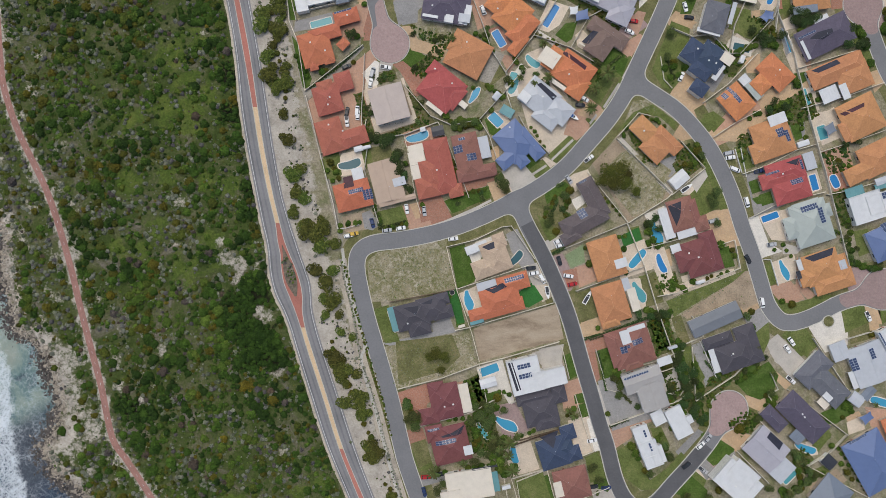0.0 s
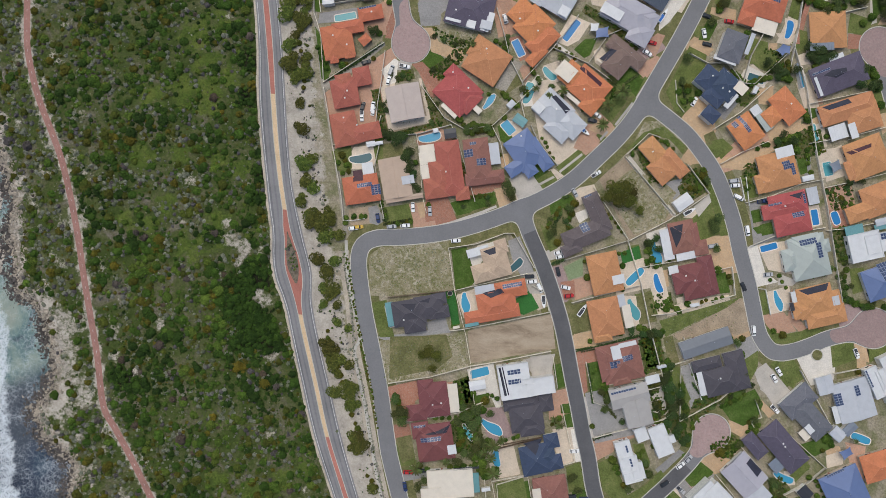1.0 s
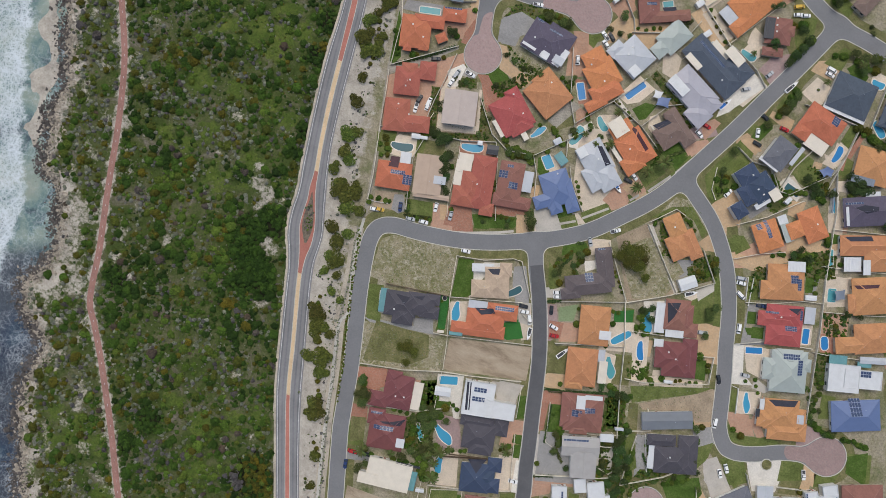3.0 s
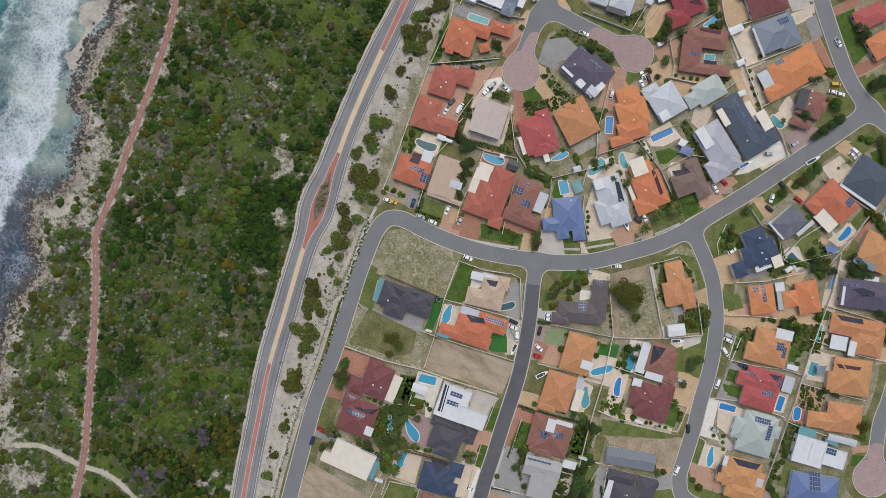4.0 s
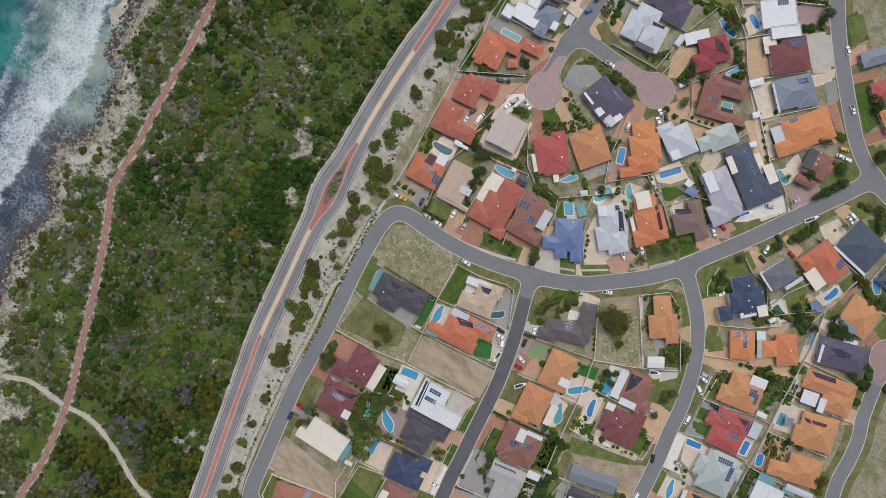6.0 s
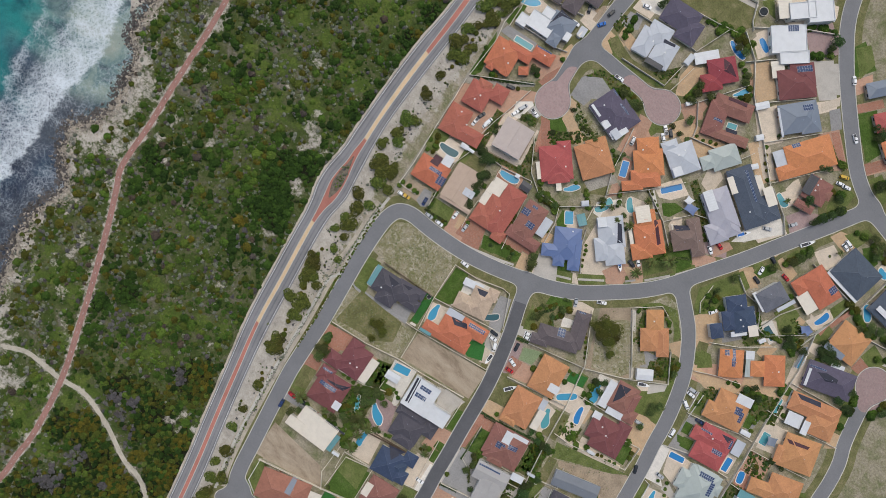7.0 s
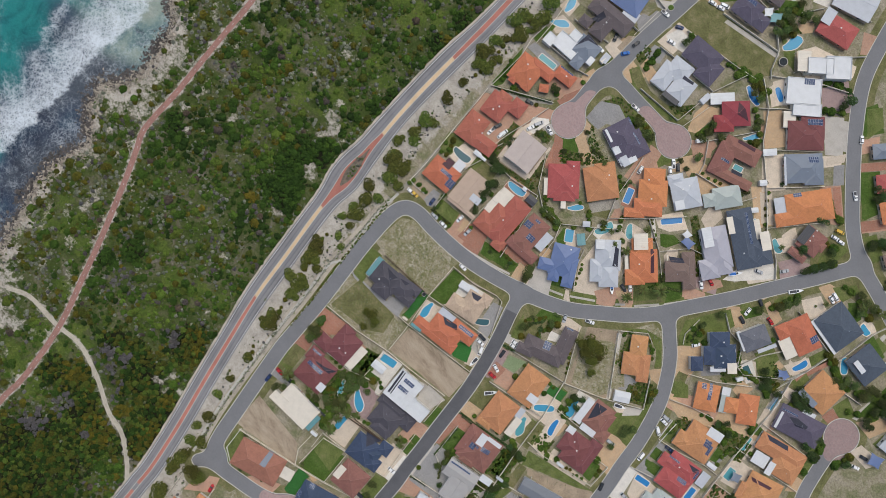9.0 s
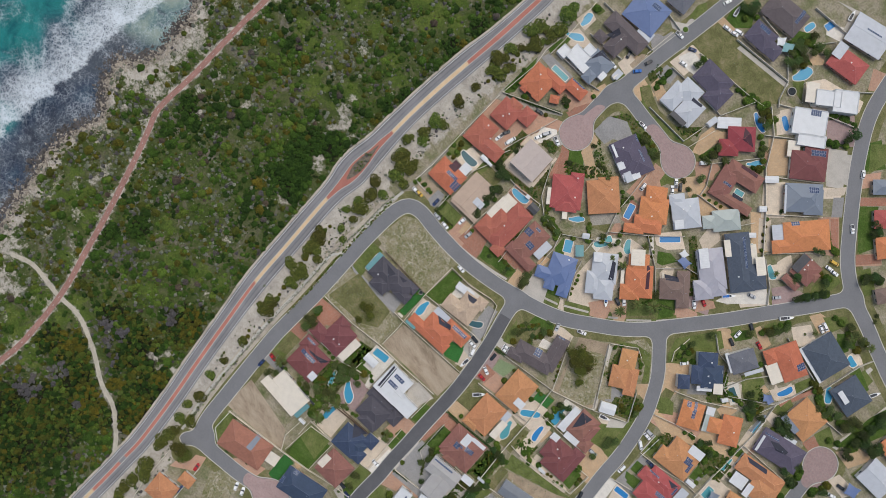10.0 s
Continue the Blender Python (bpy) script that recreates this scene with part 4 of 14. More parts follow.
for x, y, r, neck in PADS:
    hit = np.minimum(np.hypot(rx - x, ry - y) - r, line_distance(rx, ry, np.array(neck, float))[0] - 4.4)
    own = np.maximum(hit, field + 0.25)
    v, f, _ = contour_mesh(own, 0.0, 0.125)
    if f:
        solid("pavement", flat_mesh("pavement", v, f), "pinkpave", "pinkish brick-paved turning circle of a cul-de-sac", "pavement", "", "structure")
strip("road", DARKROAD, DARKWIDTH, 0.117, "newasphalt", "newly laid dark asphalt street", "road")


# ---------- coastal road: two lanes, coloured median, planted island ----------
def dense(pts, k=6):
    p = [np.array(q, float) for q in pts]
    out = []
    for i in range(len(p) - 1):
        a, b2 = p[i], p[i + 1]
        z, c = (p[i - 1] if i else 2 * a - b2), (p[i + 2] if i + 2 < len(p) else 2 * b2 - a)
        for s in range(k):
            t = s / k
            out.append(0.5 * (2 * a + (b2 - z) * t + (2 * z - 5 * a + 4 * b2 - c) * t * t + (3 * a - z - 3 * b2 + c) * t**3))
    return np.array(out + [p[-1]])


west_edge, west_median, east_median, east_edge = dense(EDGE_WEST), dense(MEDIAN_WEST), dense(MEDIAN_EAST), dense(EDGE_EAST)
ribbon("road", west_edge, east_edge, 0.06, "coast_asphalt", "two-lane grey asphalt coastal road with worn wheel tracks", "road", skirt=0.1)
for outer, inner in ((west_edge, west_median), (east_edge, east_median)):
    for near, far in ((0.20, 0.33), (0.58, 0.72)):
        ribbon("wheel_track", outer + near * (inner - outer), outer + far * (inner - outer), 0.066, "tyre_worn", "darker worn wheel track on the coastal road", "road")
torn = 1.05 + 0.25 * np.sin(np.arange(len(west_edge)) * 1.7) * np.sin(np.arange(len(west_edge)) * 0.61)
side = (offset(west_edge, 1.0) - west_edge)
if line_distance(*(west_edge + side)[60:61].T, main_road)[0][0] < line_distance(*west_edge[60:61].T, main_road)[0][0]:
    side = -side
ribbon("road_shoulder", west_edge - 0.3 * side, west_edge + torn[:, None] * side, 0.035, "shoulder", "narrow sandy shoulder of the coastal road", "road shoulder")
for a, b2, tint in ((0, 5, "redstrip"), (5, 8, "creamstrip"), (8, 15, "redstrip"), (15, 18, "creamstrip"), (18, 23, "redstrip"), (24, 25, "redstrip"), (25, 27, "creamstrip")):
    k0, k1 = round(a * 6), round(b2 * 6)
    ribbon("median", west_median[k0:k1 + 1], east_median[k0:k1 + 1], 0.075, tint, ("red" if tint == "redstrip" else "cream") + " coloured median strip of the coastal road", "road marking")
for line, side in ((west_edge, -1), (east_edge, 1)):
    inner = offset(line, 0.8 if side < 0 else -0.8)
    ribbon("edge_line", offset(inner, 0.09), offset(inner, -0.09), 0.078, "paint", "white painted edge line of the coastal road", "road marking")
for line, side in ((west_median, 1), (east_median, -1)):
    ribbon("median_kerb", offset(line, 0.16), offset(line, -0.16), 0.12, "kerb", "pale concrete edge of the coloured median", "kerb", skirt=0.06)
mid_w, mid_e = west_median[9 * 6 + 2:13 * 6 + 1], east_median[9 * 6 + 2:13 * 6 + 1]
w = np.linspace(0, 1, len(mid_w))[:, None]
core, half = (mid_w + mid_e) / 2, np.linalg.norm(mid_w - mid_e, axis=1)[:, None] / 2
fat = np.clip(half - 0.9, 0.05, None) * np.sin(np.pi * np.clip(w, 0.02, 0.98)) ** 0.5 / half
ring = [tuple(p) for p in core + (mid_w - core) * fat] + [tuple(p) for p in (core + (mid_e - core) * fat)[::-1]]
slab("traffic_island", ring, 0.2, "island_bed", "long planted traffic island in the coastal road", "traffic island")

strip("footpath", FOOT, 2.9, 0.05, "redpath", "faded red asphalt coastal walking path", "footpath", skirt=0.15)
v, f = [], []
mid_path = spline(FOOT, 1.0)
side_path = offset(mid_path, 1.0) - mid_path
for i in range(0, len(mid_path) - 2, 5):
    n = len(v)
    for p, q in ((mid_path[i], side_path[i]), (mid_path[i + 1], side_path[i + 1])):
        v += [(*(p - q * 0.06), 0.062), (*(p + q * 0.06), 0.062)]
    f.append((n, n + 1, n + 3, n + 2))
solid("path_marking", flat_mesh("path_marking", v, f), "paint", "worn white dashes along the walking path", "road marking", "", "stuff")
strip("track", TRACK, 2.3, 0.045, "track", "pale sandy walking track through the scrub", "track", skirt=0.15)
strip("footpath", LANE, 2.0, 0.06, "gravel", "grey gravel path behind the garden walls", "footpath", skirt=0.1)
strip("verge", LANE_BED, 5.0, 0.03, "shoulder", "pale sandy strip between the bushes and the service road", "verge", skirt=0.02)
strip("footpath", LANE_SOUTH, 1.4, 0.06, "kerb", "narrow concrete path beside the service road", "footpath", skirt=0.1)
strip("verge", LANE_BED, 1.2, 0.055, "gravel", "gravel strip with sparse weeds beside the service road", "verge", skirt=0.1)


# ---------- houses ----------
PITCH = math.tan(radians(17))


def wing_height(wing, x, y, eave):
    """Height of a wing's roof over a spot, or a low value outside it."""
    cx, cy, w, d, form = wing[:5]
    u, s = abs(x - cx), abs(y - cy)
    if u > w / 2 or s > d / 2:
        return -9.0
    if form in "fp":
        return eave - 0.25 if form == "f" else eave + 0.3
    if form == "g":
        return eave + 0.45 * PITCH * ((d / 2 - s) if w >= d else (w / 2 - u))
    return eave + PITCH * min(w / 2 - u, d / 2 - s)


def beam(bm, p, q, width, high):
    """A low cap along the line from p to q."""
    p, q = Vector(p), Vector(q)
    t = q - p
    n = Vector((-t.y, t.x, 0)).normalized() * width / 2
    up = Vector((0, 0, high))
    vs = [bm.verts.new(c) for c in (p - n - up * 0.4, p + up, p + n - up * 0.4, q - n - up * 0.4, q + up, q + n - up * 0.4)]
    for f in ((0, 1, 4, 3), (1, 2, 5, 4), (0, 2, 1), (3, 4, 5)):
        bm.faces.new([vs[i] for i in f])


def hip(bm, caps, cx, cy, w, d, eave, form, lift):
    x0, x1, y0, y1 = cx - w / 2, cx + w / 2, cy - d / 2, cy + d / 2
    z = eave + lift
    low = [bm.verts.new((x, y, z)) for x, y in ((x0, y0), (x1, y0), (x1, y1), (x0, y1))]
    under = [bm.verts.new((v.co.x, v.co.y, z - 0.22)) for v in low]
    slope = PITCH * (0.45 if form == "g" else 1.0)
    run = min(w, d) / 2
    top = z + slope * run
    inset = 0.0 if form == "g" else run
    if w >= d:
        r = [bm.verts.new((x0 + inset, cy, top)), bm.verts.new((x1 - inset, cy, top))]
        faces = ((low[0], low[1], r[1], r[0]), (low[2], low[3], r[0], r[1]), (low[1], low[2], r[1]), (low[3], low[0], r[0]))
        ends = ((0, 0), (3, 0), (1, 1), (2, 1))
    else:
        r = [bm.verts.new((cx, y0 + inset, top)), bm.verts.new((cx, y1 - inset, top))]
        faces = ((low[1], low[2], r[1], r[0]), (low[3], low[0], r[0], r[1]), (low[0], low[1], r[0]), (low[2], low[3], r[1]))
        ends = ((0, 0), (1, 0), (2, 1), (3, 1))
    for f in faces:
        bm.faces.new(f)
    for i in range(4):
        bm.faces.new((low[(i + 1) % 4], low[i], under[i], under[(i + 1) % 4]))
    bm.faces.new(under[::-1])
    if caps is not None:
        if (r[0].co - r[1].co).length > 0.3:
            caps.append((r[0].co.copy(), r[1].co.copy(), 0.27))
        if form == "h":
            caps.extend((low[i].co.copy(), r[j].co.copy(), 0.23) for i, j in ends)


def rings(bm, cx, cy, rows):
    """Rectangles of half sizes u, v at height z, joined one to the next."""
    made = [[bm.verts.new((cx + a * u, cy + b2 * v, z)) for a, b2 in ((-1, -1), (1, -1), (1, 1), (-1, 1))] for u, v, z in rows]
    for a, b2 in zip(made, made[1:]):
        for i in range(4):
            j = (i + 1) % 4
            bm.faces.new((a[i], a[j], b2[j], b2[i]))
    return made


def parapet(bm, cx, cy, w, d, eave, lift):
    """A flat roof sunk behind a parapet, as one piece."""
    u, v, z = w / 2, d / 2, eave + lift
    made = rings(bm, cx, cy, ((u, v, z - 0.2), (u, v, z + 0.62), (u - 0.25, v - 0.25, z + 0.62), (u - 0.25, v - 0.25, z + 0.3)))
    bm.faces.new(made[-1])
    bm.faces.new(made[0][::-1])


def shell(bm, cx, cy, w, d, z0, z1, thick):
    """Four walls in one piece, hollow."""
    u, v = w / 2, d / 2
    rings(bm, cx, cy, ((u, v, z0), (u, v, z1), (u - thick, v - thick, z1), (u - thick, v - thick, z0), (u, v, z0)))


unit = {}


def shared_box(key, w, d, h, material, bevel=0.0):
    if key not in unit:
        bm = bmesh.new()
        block(bm, 0, 0, 0, h, w, d)
        if bevel:
            bmesh.ops.bevel(bm, geom=bm.edges[:], offset=bevel, segments=1, affect="EDGES")
        me = bpy.data.meshes.new(key)
        bm.to_mesh(me)
        bm.free()
        me.materials.append(M[material])
        unit[key] = me
    return unit[key]


def window_mesh():
    """A white frame with a dark pane set in it."""
    if "window" not in unit:
        bm = bmesh.new()
        block(bm, 0, 0, 0, 1.2, 1.9, 0.09)
        block(bm, 0, 0, 0.08, 1.12, 1.74, 0.12)
        me = bpy.data.meshes.new("window")
        bm.to_mesh(me)
        bm.free()
        me.materials.append(M["frame"])
        me.materials.append(M["glass"])
        for f in me.polygons[6:]:
            f.material_index = 1
        unit["window"] = me
    return unit["window"]


def house(x, y, rot, roof, wings, label, wall="wall_brick", eave=2.75, solar=(), mats=(), patios=(), vents=(), group=""):
    """wings: (cx, cy, width, depth, form) in the house's own directions; patios: the same with a roof colour."""
    ob = thing("house", x, y, 0, rot, label, "house", group)
    windows = []
    for n, (cx, cy, w, d, form) in enumerate(wings):
        lift = 0.006 * n
        bm = bmesh.new()
        caps = []
        if form == "p":
            parapet(bm, cx, cy, w, d, eave, lift)
        else:
            hip(bm, caps, cx, cy, w, d, eave, form, lift)
        part("roof", bm, roof, ob)
        for p, q, width in caps:
            bm = bmesh.new()
            beam(bm, p, q, width, 0.07)
            part("ridge_cap", bm, roof + "_cap" if roof + "_cap" in M else roof, ob)
        k = 0.5 if form != "p" else 0.12
        bm = bmesh.new()
        shell(bm, cx, cy, w - 2 * k, d - 2 * k, 0, eave - 0.15 + lift, 0.24)
        part("wall", bm, wall, ob)
        others = wings[:n] + wings[n + 1:]
        for sx, sy, length in ((0, 1, w), (0, -1, w), (1, 0, d), (-1, 0, d)):
            for q in ((-0.25, 0.25) if length > 8 else (0,)):
                px = cx + (sx * (w / 2 - k) if sx else q * w)
                py = cy + (sy * (d / 2 - k) if sy else q * d)
                if min(w, d) > 3.5 and all(wing_height(o, px + sx * 0.8, py + sy * 0.8, 0) < -5 for o in others):
                    for floor in range(1 + (eave > 4.5)):
                        windows.append((px, py, 1.0 + 2.7 * floor, 0 if sy else 90))
    for px, py, z, turn in windows[:7]:
        win = new("window", window_mesh())
        win.parent, win.matrix_basis = ob, pose(px, py, z, 0, 0, turn)
    px, py, z, turn = windows[0] if windows else (wings[0][0], wings[0][1] - wings[0][3] / 2 + 0.5, 1, 0)
    door = new("door", shared_box("front_door", 0.95, 0.1, 2.05, "wall_red"))
    door.parent, door.matrix_basis = ob, pose(px + (1.8 if turn == 0 else 0), py + (1.8 if turn else 0), 0, 0, 0, turn)

    def top(u, s):
        return max(wing_height(v, u, s, eave) for v in wings)

    for cx, cy, w, d, shade in patios:
        bm = bmesh.new()
        n = max(2, int(w / 1.2))
        outline = [(-w / 2, -0.14)]
        for i in range(n):
            u = -w / 2 + i * w / n
            outline += [(u, 0.0), (u + w / n * 0.86, 0.0), (u + w / n * 0.9, 0.06), (u + w / n * 0.96, 0.06)]
        outline += [(w / 2, 0.0), (w / 2, -0.14)]
        lofted(bm, [[(u, -d / 2, z) for u, z in outline], [(u, d / 2, z) for u, z in outline]])
        p = part("patio_roof", bm, shade, ob, "flat " + SHADE_WORDS.get(shade, "pale") + " sheeted patio roof")
        over = max(top(cx + a * w, cy + e * d) for a in (-0.4, 0, 0.4) for e in (-0.4, 0, 0.4)) if top(cx, cy) > 0 else 0.0
        p.matrix_basis = pose(cx, cy, max(eave - 0.3, over + 0.16), 1.2 if d > w and not over else 0, 0, 0)
        for ux, uy in ((-1, -1), (1, -1), (1, 1), (-1, 1)):
            qx, qy = cx + ux * (w / 2 - 0.2), cy + uy * (d / 2 - 0.2)
            if top(qx, qy) < 0:
                post = new("post", shared_box("patio_post", 0.12, 0.12, eave - 0.42, "frame"))
                post.parent, post.matrix_basis = ob, pose(qx, qy, 0)
    for cx, cy, w, d, nx, ny, *slant in solar:
        e = 0.15
        pw, pd = w / nx - 0.06, d / ny - 0.06
        turn = slant[0] if slant else 0.0
        ct, st = math.cos(radians(turn)), math.sin(radians(turn))
        key = "solar%.1f_%.1f" % (pw, pd)
        if key not in unit:
            bm = bmesh.new()
            block(bm, 0, 0, 0, 0.05, pw, pd)
            block(bm, 0, 0, 0.05, 0.056, pw - 0.07, pd - 0.07)
            me = bpy.data.meshes.new("solar_panel")
            bm.to_mesh(me)
            bm.free()
            me.materials.append(M["panel_frame"])
            me.materials.append(M["panel"])
            for f in me.polygons[6:]:
                f.material_index = 1
            unit[key] = me
        for i in range(nx):
            for j in range(ny):
                lu, lv = (i + 0.5) / nx * w - w / 2, (j + 0.5) / ny * d - d / 2
                u, s = cx + lu * ct - lv * st, cy + lu * st + lv * ct
                h = top(u, s)
                if h < 0:
                    continue
                gu, gs = (top(u + e, s) - top(u - e, s)) / 2 / e, (top(u, s + e) - top(u, s - e)) / 2 / e
                gu, gs = max(-0.5, min(0.5, gu)), max(-0.5, min(0.5, gs))
                panel = new("solar_panel", unit[key])
                panel.parent = ob
                nrm = Vector((-gu, -gs, 1)).normalized()
                q = Vector((0, 0, 1)).rotation_difference(nrm).to_matrix().to_4x4()
                panel.matrix_basis = Matrix.Translation((u, s, h + 0.07)) @ q @ pose(0, 0, 0, 0, 0, turn)
    for n, (shade, *pts) in enumerate(mats):
        bm = bmesh.new()
        f = bm.faces.new([bm.verts.new((u, s, 0)) for u, s in zip(pts[::2], pts[1::2])])
        f.normal_update()
        if f.normal.z < 0:
            f.normal_flip()
        bmesh.ops.triangulate(bm, faces=[f])
        bmesh.ops.subdivide_edges(bm, edges=bm.edges[:], cuts=5, use_grid_fill=True)
        for q in bm.verts:
            q.co.z = max(top(q.co.x, q.co.y), eave - 0.3) + 0.09 + 0.004 * n
        bmesh.ops.solidify(bm, geom=bm.faces[:], thickness=0.05)
        part("pool_heating_mat" if "mat" in shade else "roof_patch", bm, shade, ob, "black pool-heating matting" if "mat" in shade else "")
    for cx, cy, w, d, form in wings[:2]:
        if form != "p" and w * d > 70 and len(vents) < 3:
            u, s = cx + w * (((x * 7.3 + cx) % 1) * 0.4 - 0.2), cy + d * (((y * 5.1 + cy) % 1) * 0.4 - 0.2)
            pipe = new("vent_pipe", shared_box("vent_pipe", 0.2, 0.2, 0.45, "panel_frame", 0.03))
            pipe.parent, pipe.matrix_basis = ob, pose(u, s, top(u, s) - 0.1)
    for u, s in vents:
        h = top(u, s)
        bm = bmesh.new()
        rings_made = rings(bm, 0, 0, ((0.36, 0.36, -0.2), (0.36, 0.36, 0.16), (0.24, 0.24, 0.26)))
        bm.faces.new(rings_made[-1])
        vent = part("skylight", bm, "frame", ob, "small white roof skylight")
        vent.matrix_basis = pose(u, s, h)
    return ob


SHADE_WORDS = {"white": "white", "cream": "cream", "silver": "pale grey", "teal": "teal", "slate": "slate-grey", "dark": "black", "blue": "blue", "lilac": "mauve-grey", "sage": "sage-grey", "sand_roof": "sand-coloured", "panel_frame": "grey"}


def shed(x, y, rot, w, d, roof, h=2.2):
    ob = thing("garden_shed", x, y, 0, rot, "small garden shed with a " + SHADE_WORDS.get(roof, "pale") + " metal roof", "shed", "garden sheds")
    bm = bmesh.new()
    block(bm, 0, 0, 0, h, w - 0.3, d - 0.3)
    part("wall", bm, "wall_white", ob)
    bm = bmesh.new()
    hip(bm, None, 0, 0, w, d, h + 0.1, "g", 0)
    part("roof", bm, roof, ob)
    return ob


def sail(x, y, rot, w, d, shade):
    """A stretched shade sail on four posts."""
    ob = thing("shade_sail", x, y, 0, rot, SHADE_WORDS.get(shade, "pale") + " fabric shade sail on steel posts", "shade sail")
    bm = bmesh.new()
    n = 6
    vs = []
    for j in range(n + 1):
        for i in range(n + 1):
            u, s = i / n * 2 - 1, j / n * 2 - 1
            pull = 1 - 0.16 * ((1 - s * s) * abs(u) + (1 - u * u) * abs(s))
            vs.append(bm.verts.new((u * w / 2 * pull, s * d / 2 * pull, 2.7 + 0.35 * u * s)))
    for j in range(n):
        for i in range(n):
            k = j * (n + 1) + i
            bm.faces.new((vs[k], vs[k + 1], vs[k + n + 2], vs[k + n + 1]))
    part("cloth", bm, shade, ob)
    for u, s in ((-1, -1), (1, -1), (1, 1), (-1, 1)):
        post = new("post", shared_box("sail_post", 0.1, 0.1, 2.75 + 0.35 * u * s, "frame")) if u * s > 0 else new("post", shared_box("sail_post_low", 0.1, 0.1, 2.4, "frame"))
        post.parent, post.matrix_basis = ob, pose(u * w / 2, s * d / 2, 0)
    return ob


POOL_WORDS = {"pool": "bright blue", "aqua": "green-blue", "deep": "deep blue", "murky": "dark"}


def pool(x, y, rot, w, d, form="rect", water="pool", rim="white_pave"):
    """A swimming pool with a coping round its water. form: rect, oval, kidney or freeform."""
    ob = thing("swimming_pool", x, y, 0, rot, POOL_WORDS[water] + " swimming pool with pale coping in a backyard", "swimming pool", "backyard pools")
    shape = []
    for k in range(40):
        a = k / 40 * 2 * math.pi
        c, s = math.cos(a), math.sin(a)
        p = {"rect": 0.18, "oval": 0.6}.get(form, 0.62)
        u, v = math.copysign(abs(c) ** p, c), math.copysign(abs(s) ** p, s)
        if form == "kidney":
            v = v * (0.84 + 0.16 * u) + 0.34 * u * u - 0.2
        if form == "free":
            v = v * (0.74 + 0.22 * math.sin(3.1 * u + 0.8)) + 0.24 * math.sin(2.2 * u)
        shape.append((u * w / 2, v * d / 2))
    line = np.array(shape)
    grown = offset(np.r_[line[-1:], line, line[:1]], -0.42)[1:-1]
    bm = bmesh.new()
    inner = [bm.verts.new((*p, 0.15)) for p in line]
    outer = [bm.verts.new((*p, 0.15)) for p in grown]
    deep = [bm.verts.new((*p, 0.0)) for p in line]
    skirt = [bm.verts.new((*p, -0.05)) for p in grown]
    for i in range(40):
        j = (i + 1) % 40
        bm.faces.new((outer[i], outer[j], inner[j], inner[i]))
        bm.faces.new((inner[i], inner[j], deep[j], deep[i]))
        bm.faces.new((outer[j], outer[i], skirt[i], skirt[j]))
    part("coping", bm, rim, ob)
    bm = bmesh.new()
    bm.faces.new([bm.verts.new((*p, 0.115)) for p in line * 1.01])
    part("water", bm, water, ob, POOL_WORDS[water] + " water")
    return ob


def lofted(bm, rows):
    """Joins rings of points, one after the other, and closes both ends."""
    rings = [[bm.verts.new(p) for p in row] for row in rows]
    for a, b2 in zip(rings, rings[1:]):
        for i in range(len(a)):
            j = (i + 1) % len(a)
            bm.faces.new((a[i], a[j], b2[j], b2[i]))
    bm.faces.new(rings[0][::-1])
    bm.faces.new(rings[-1])


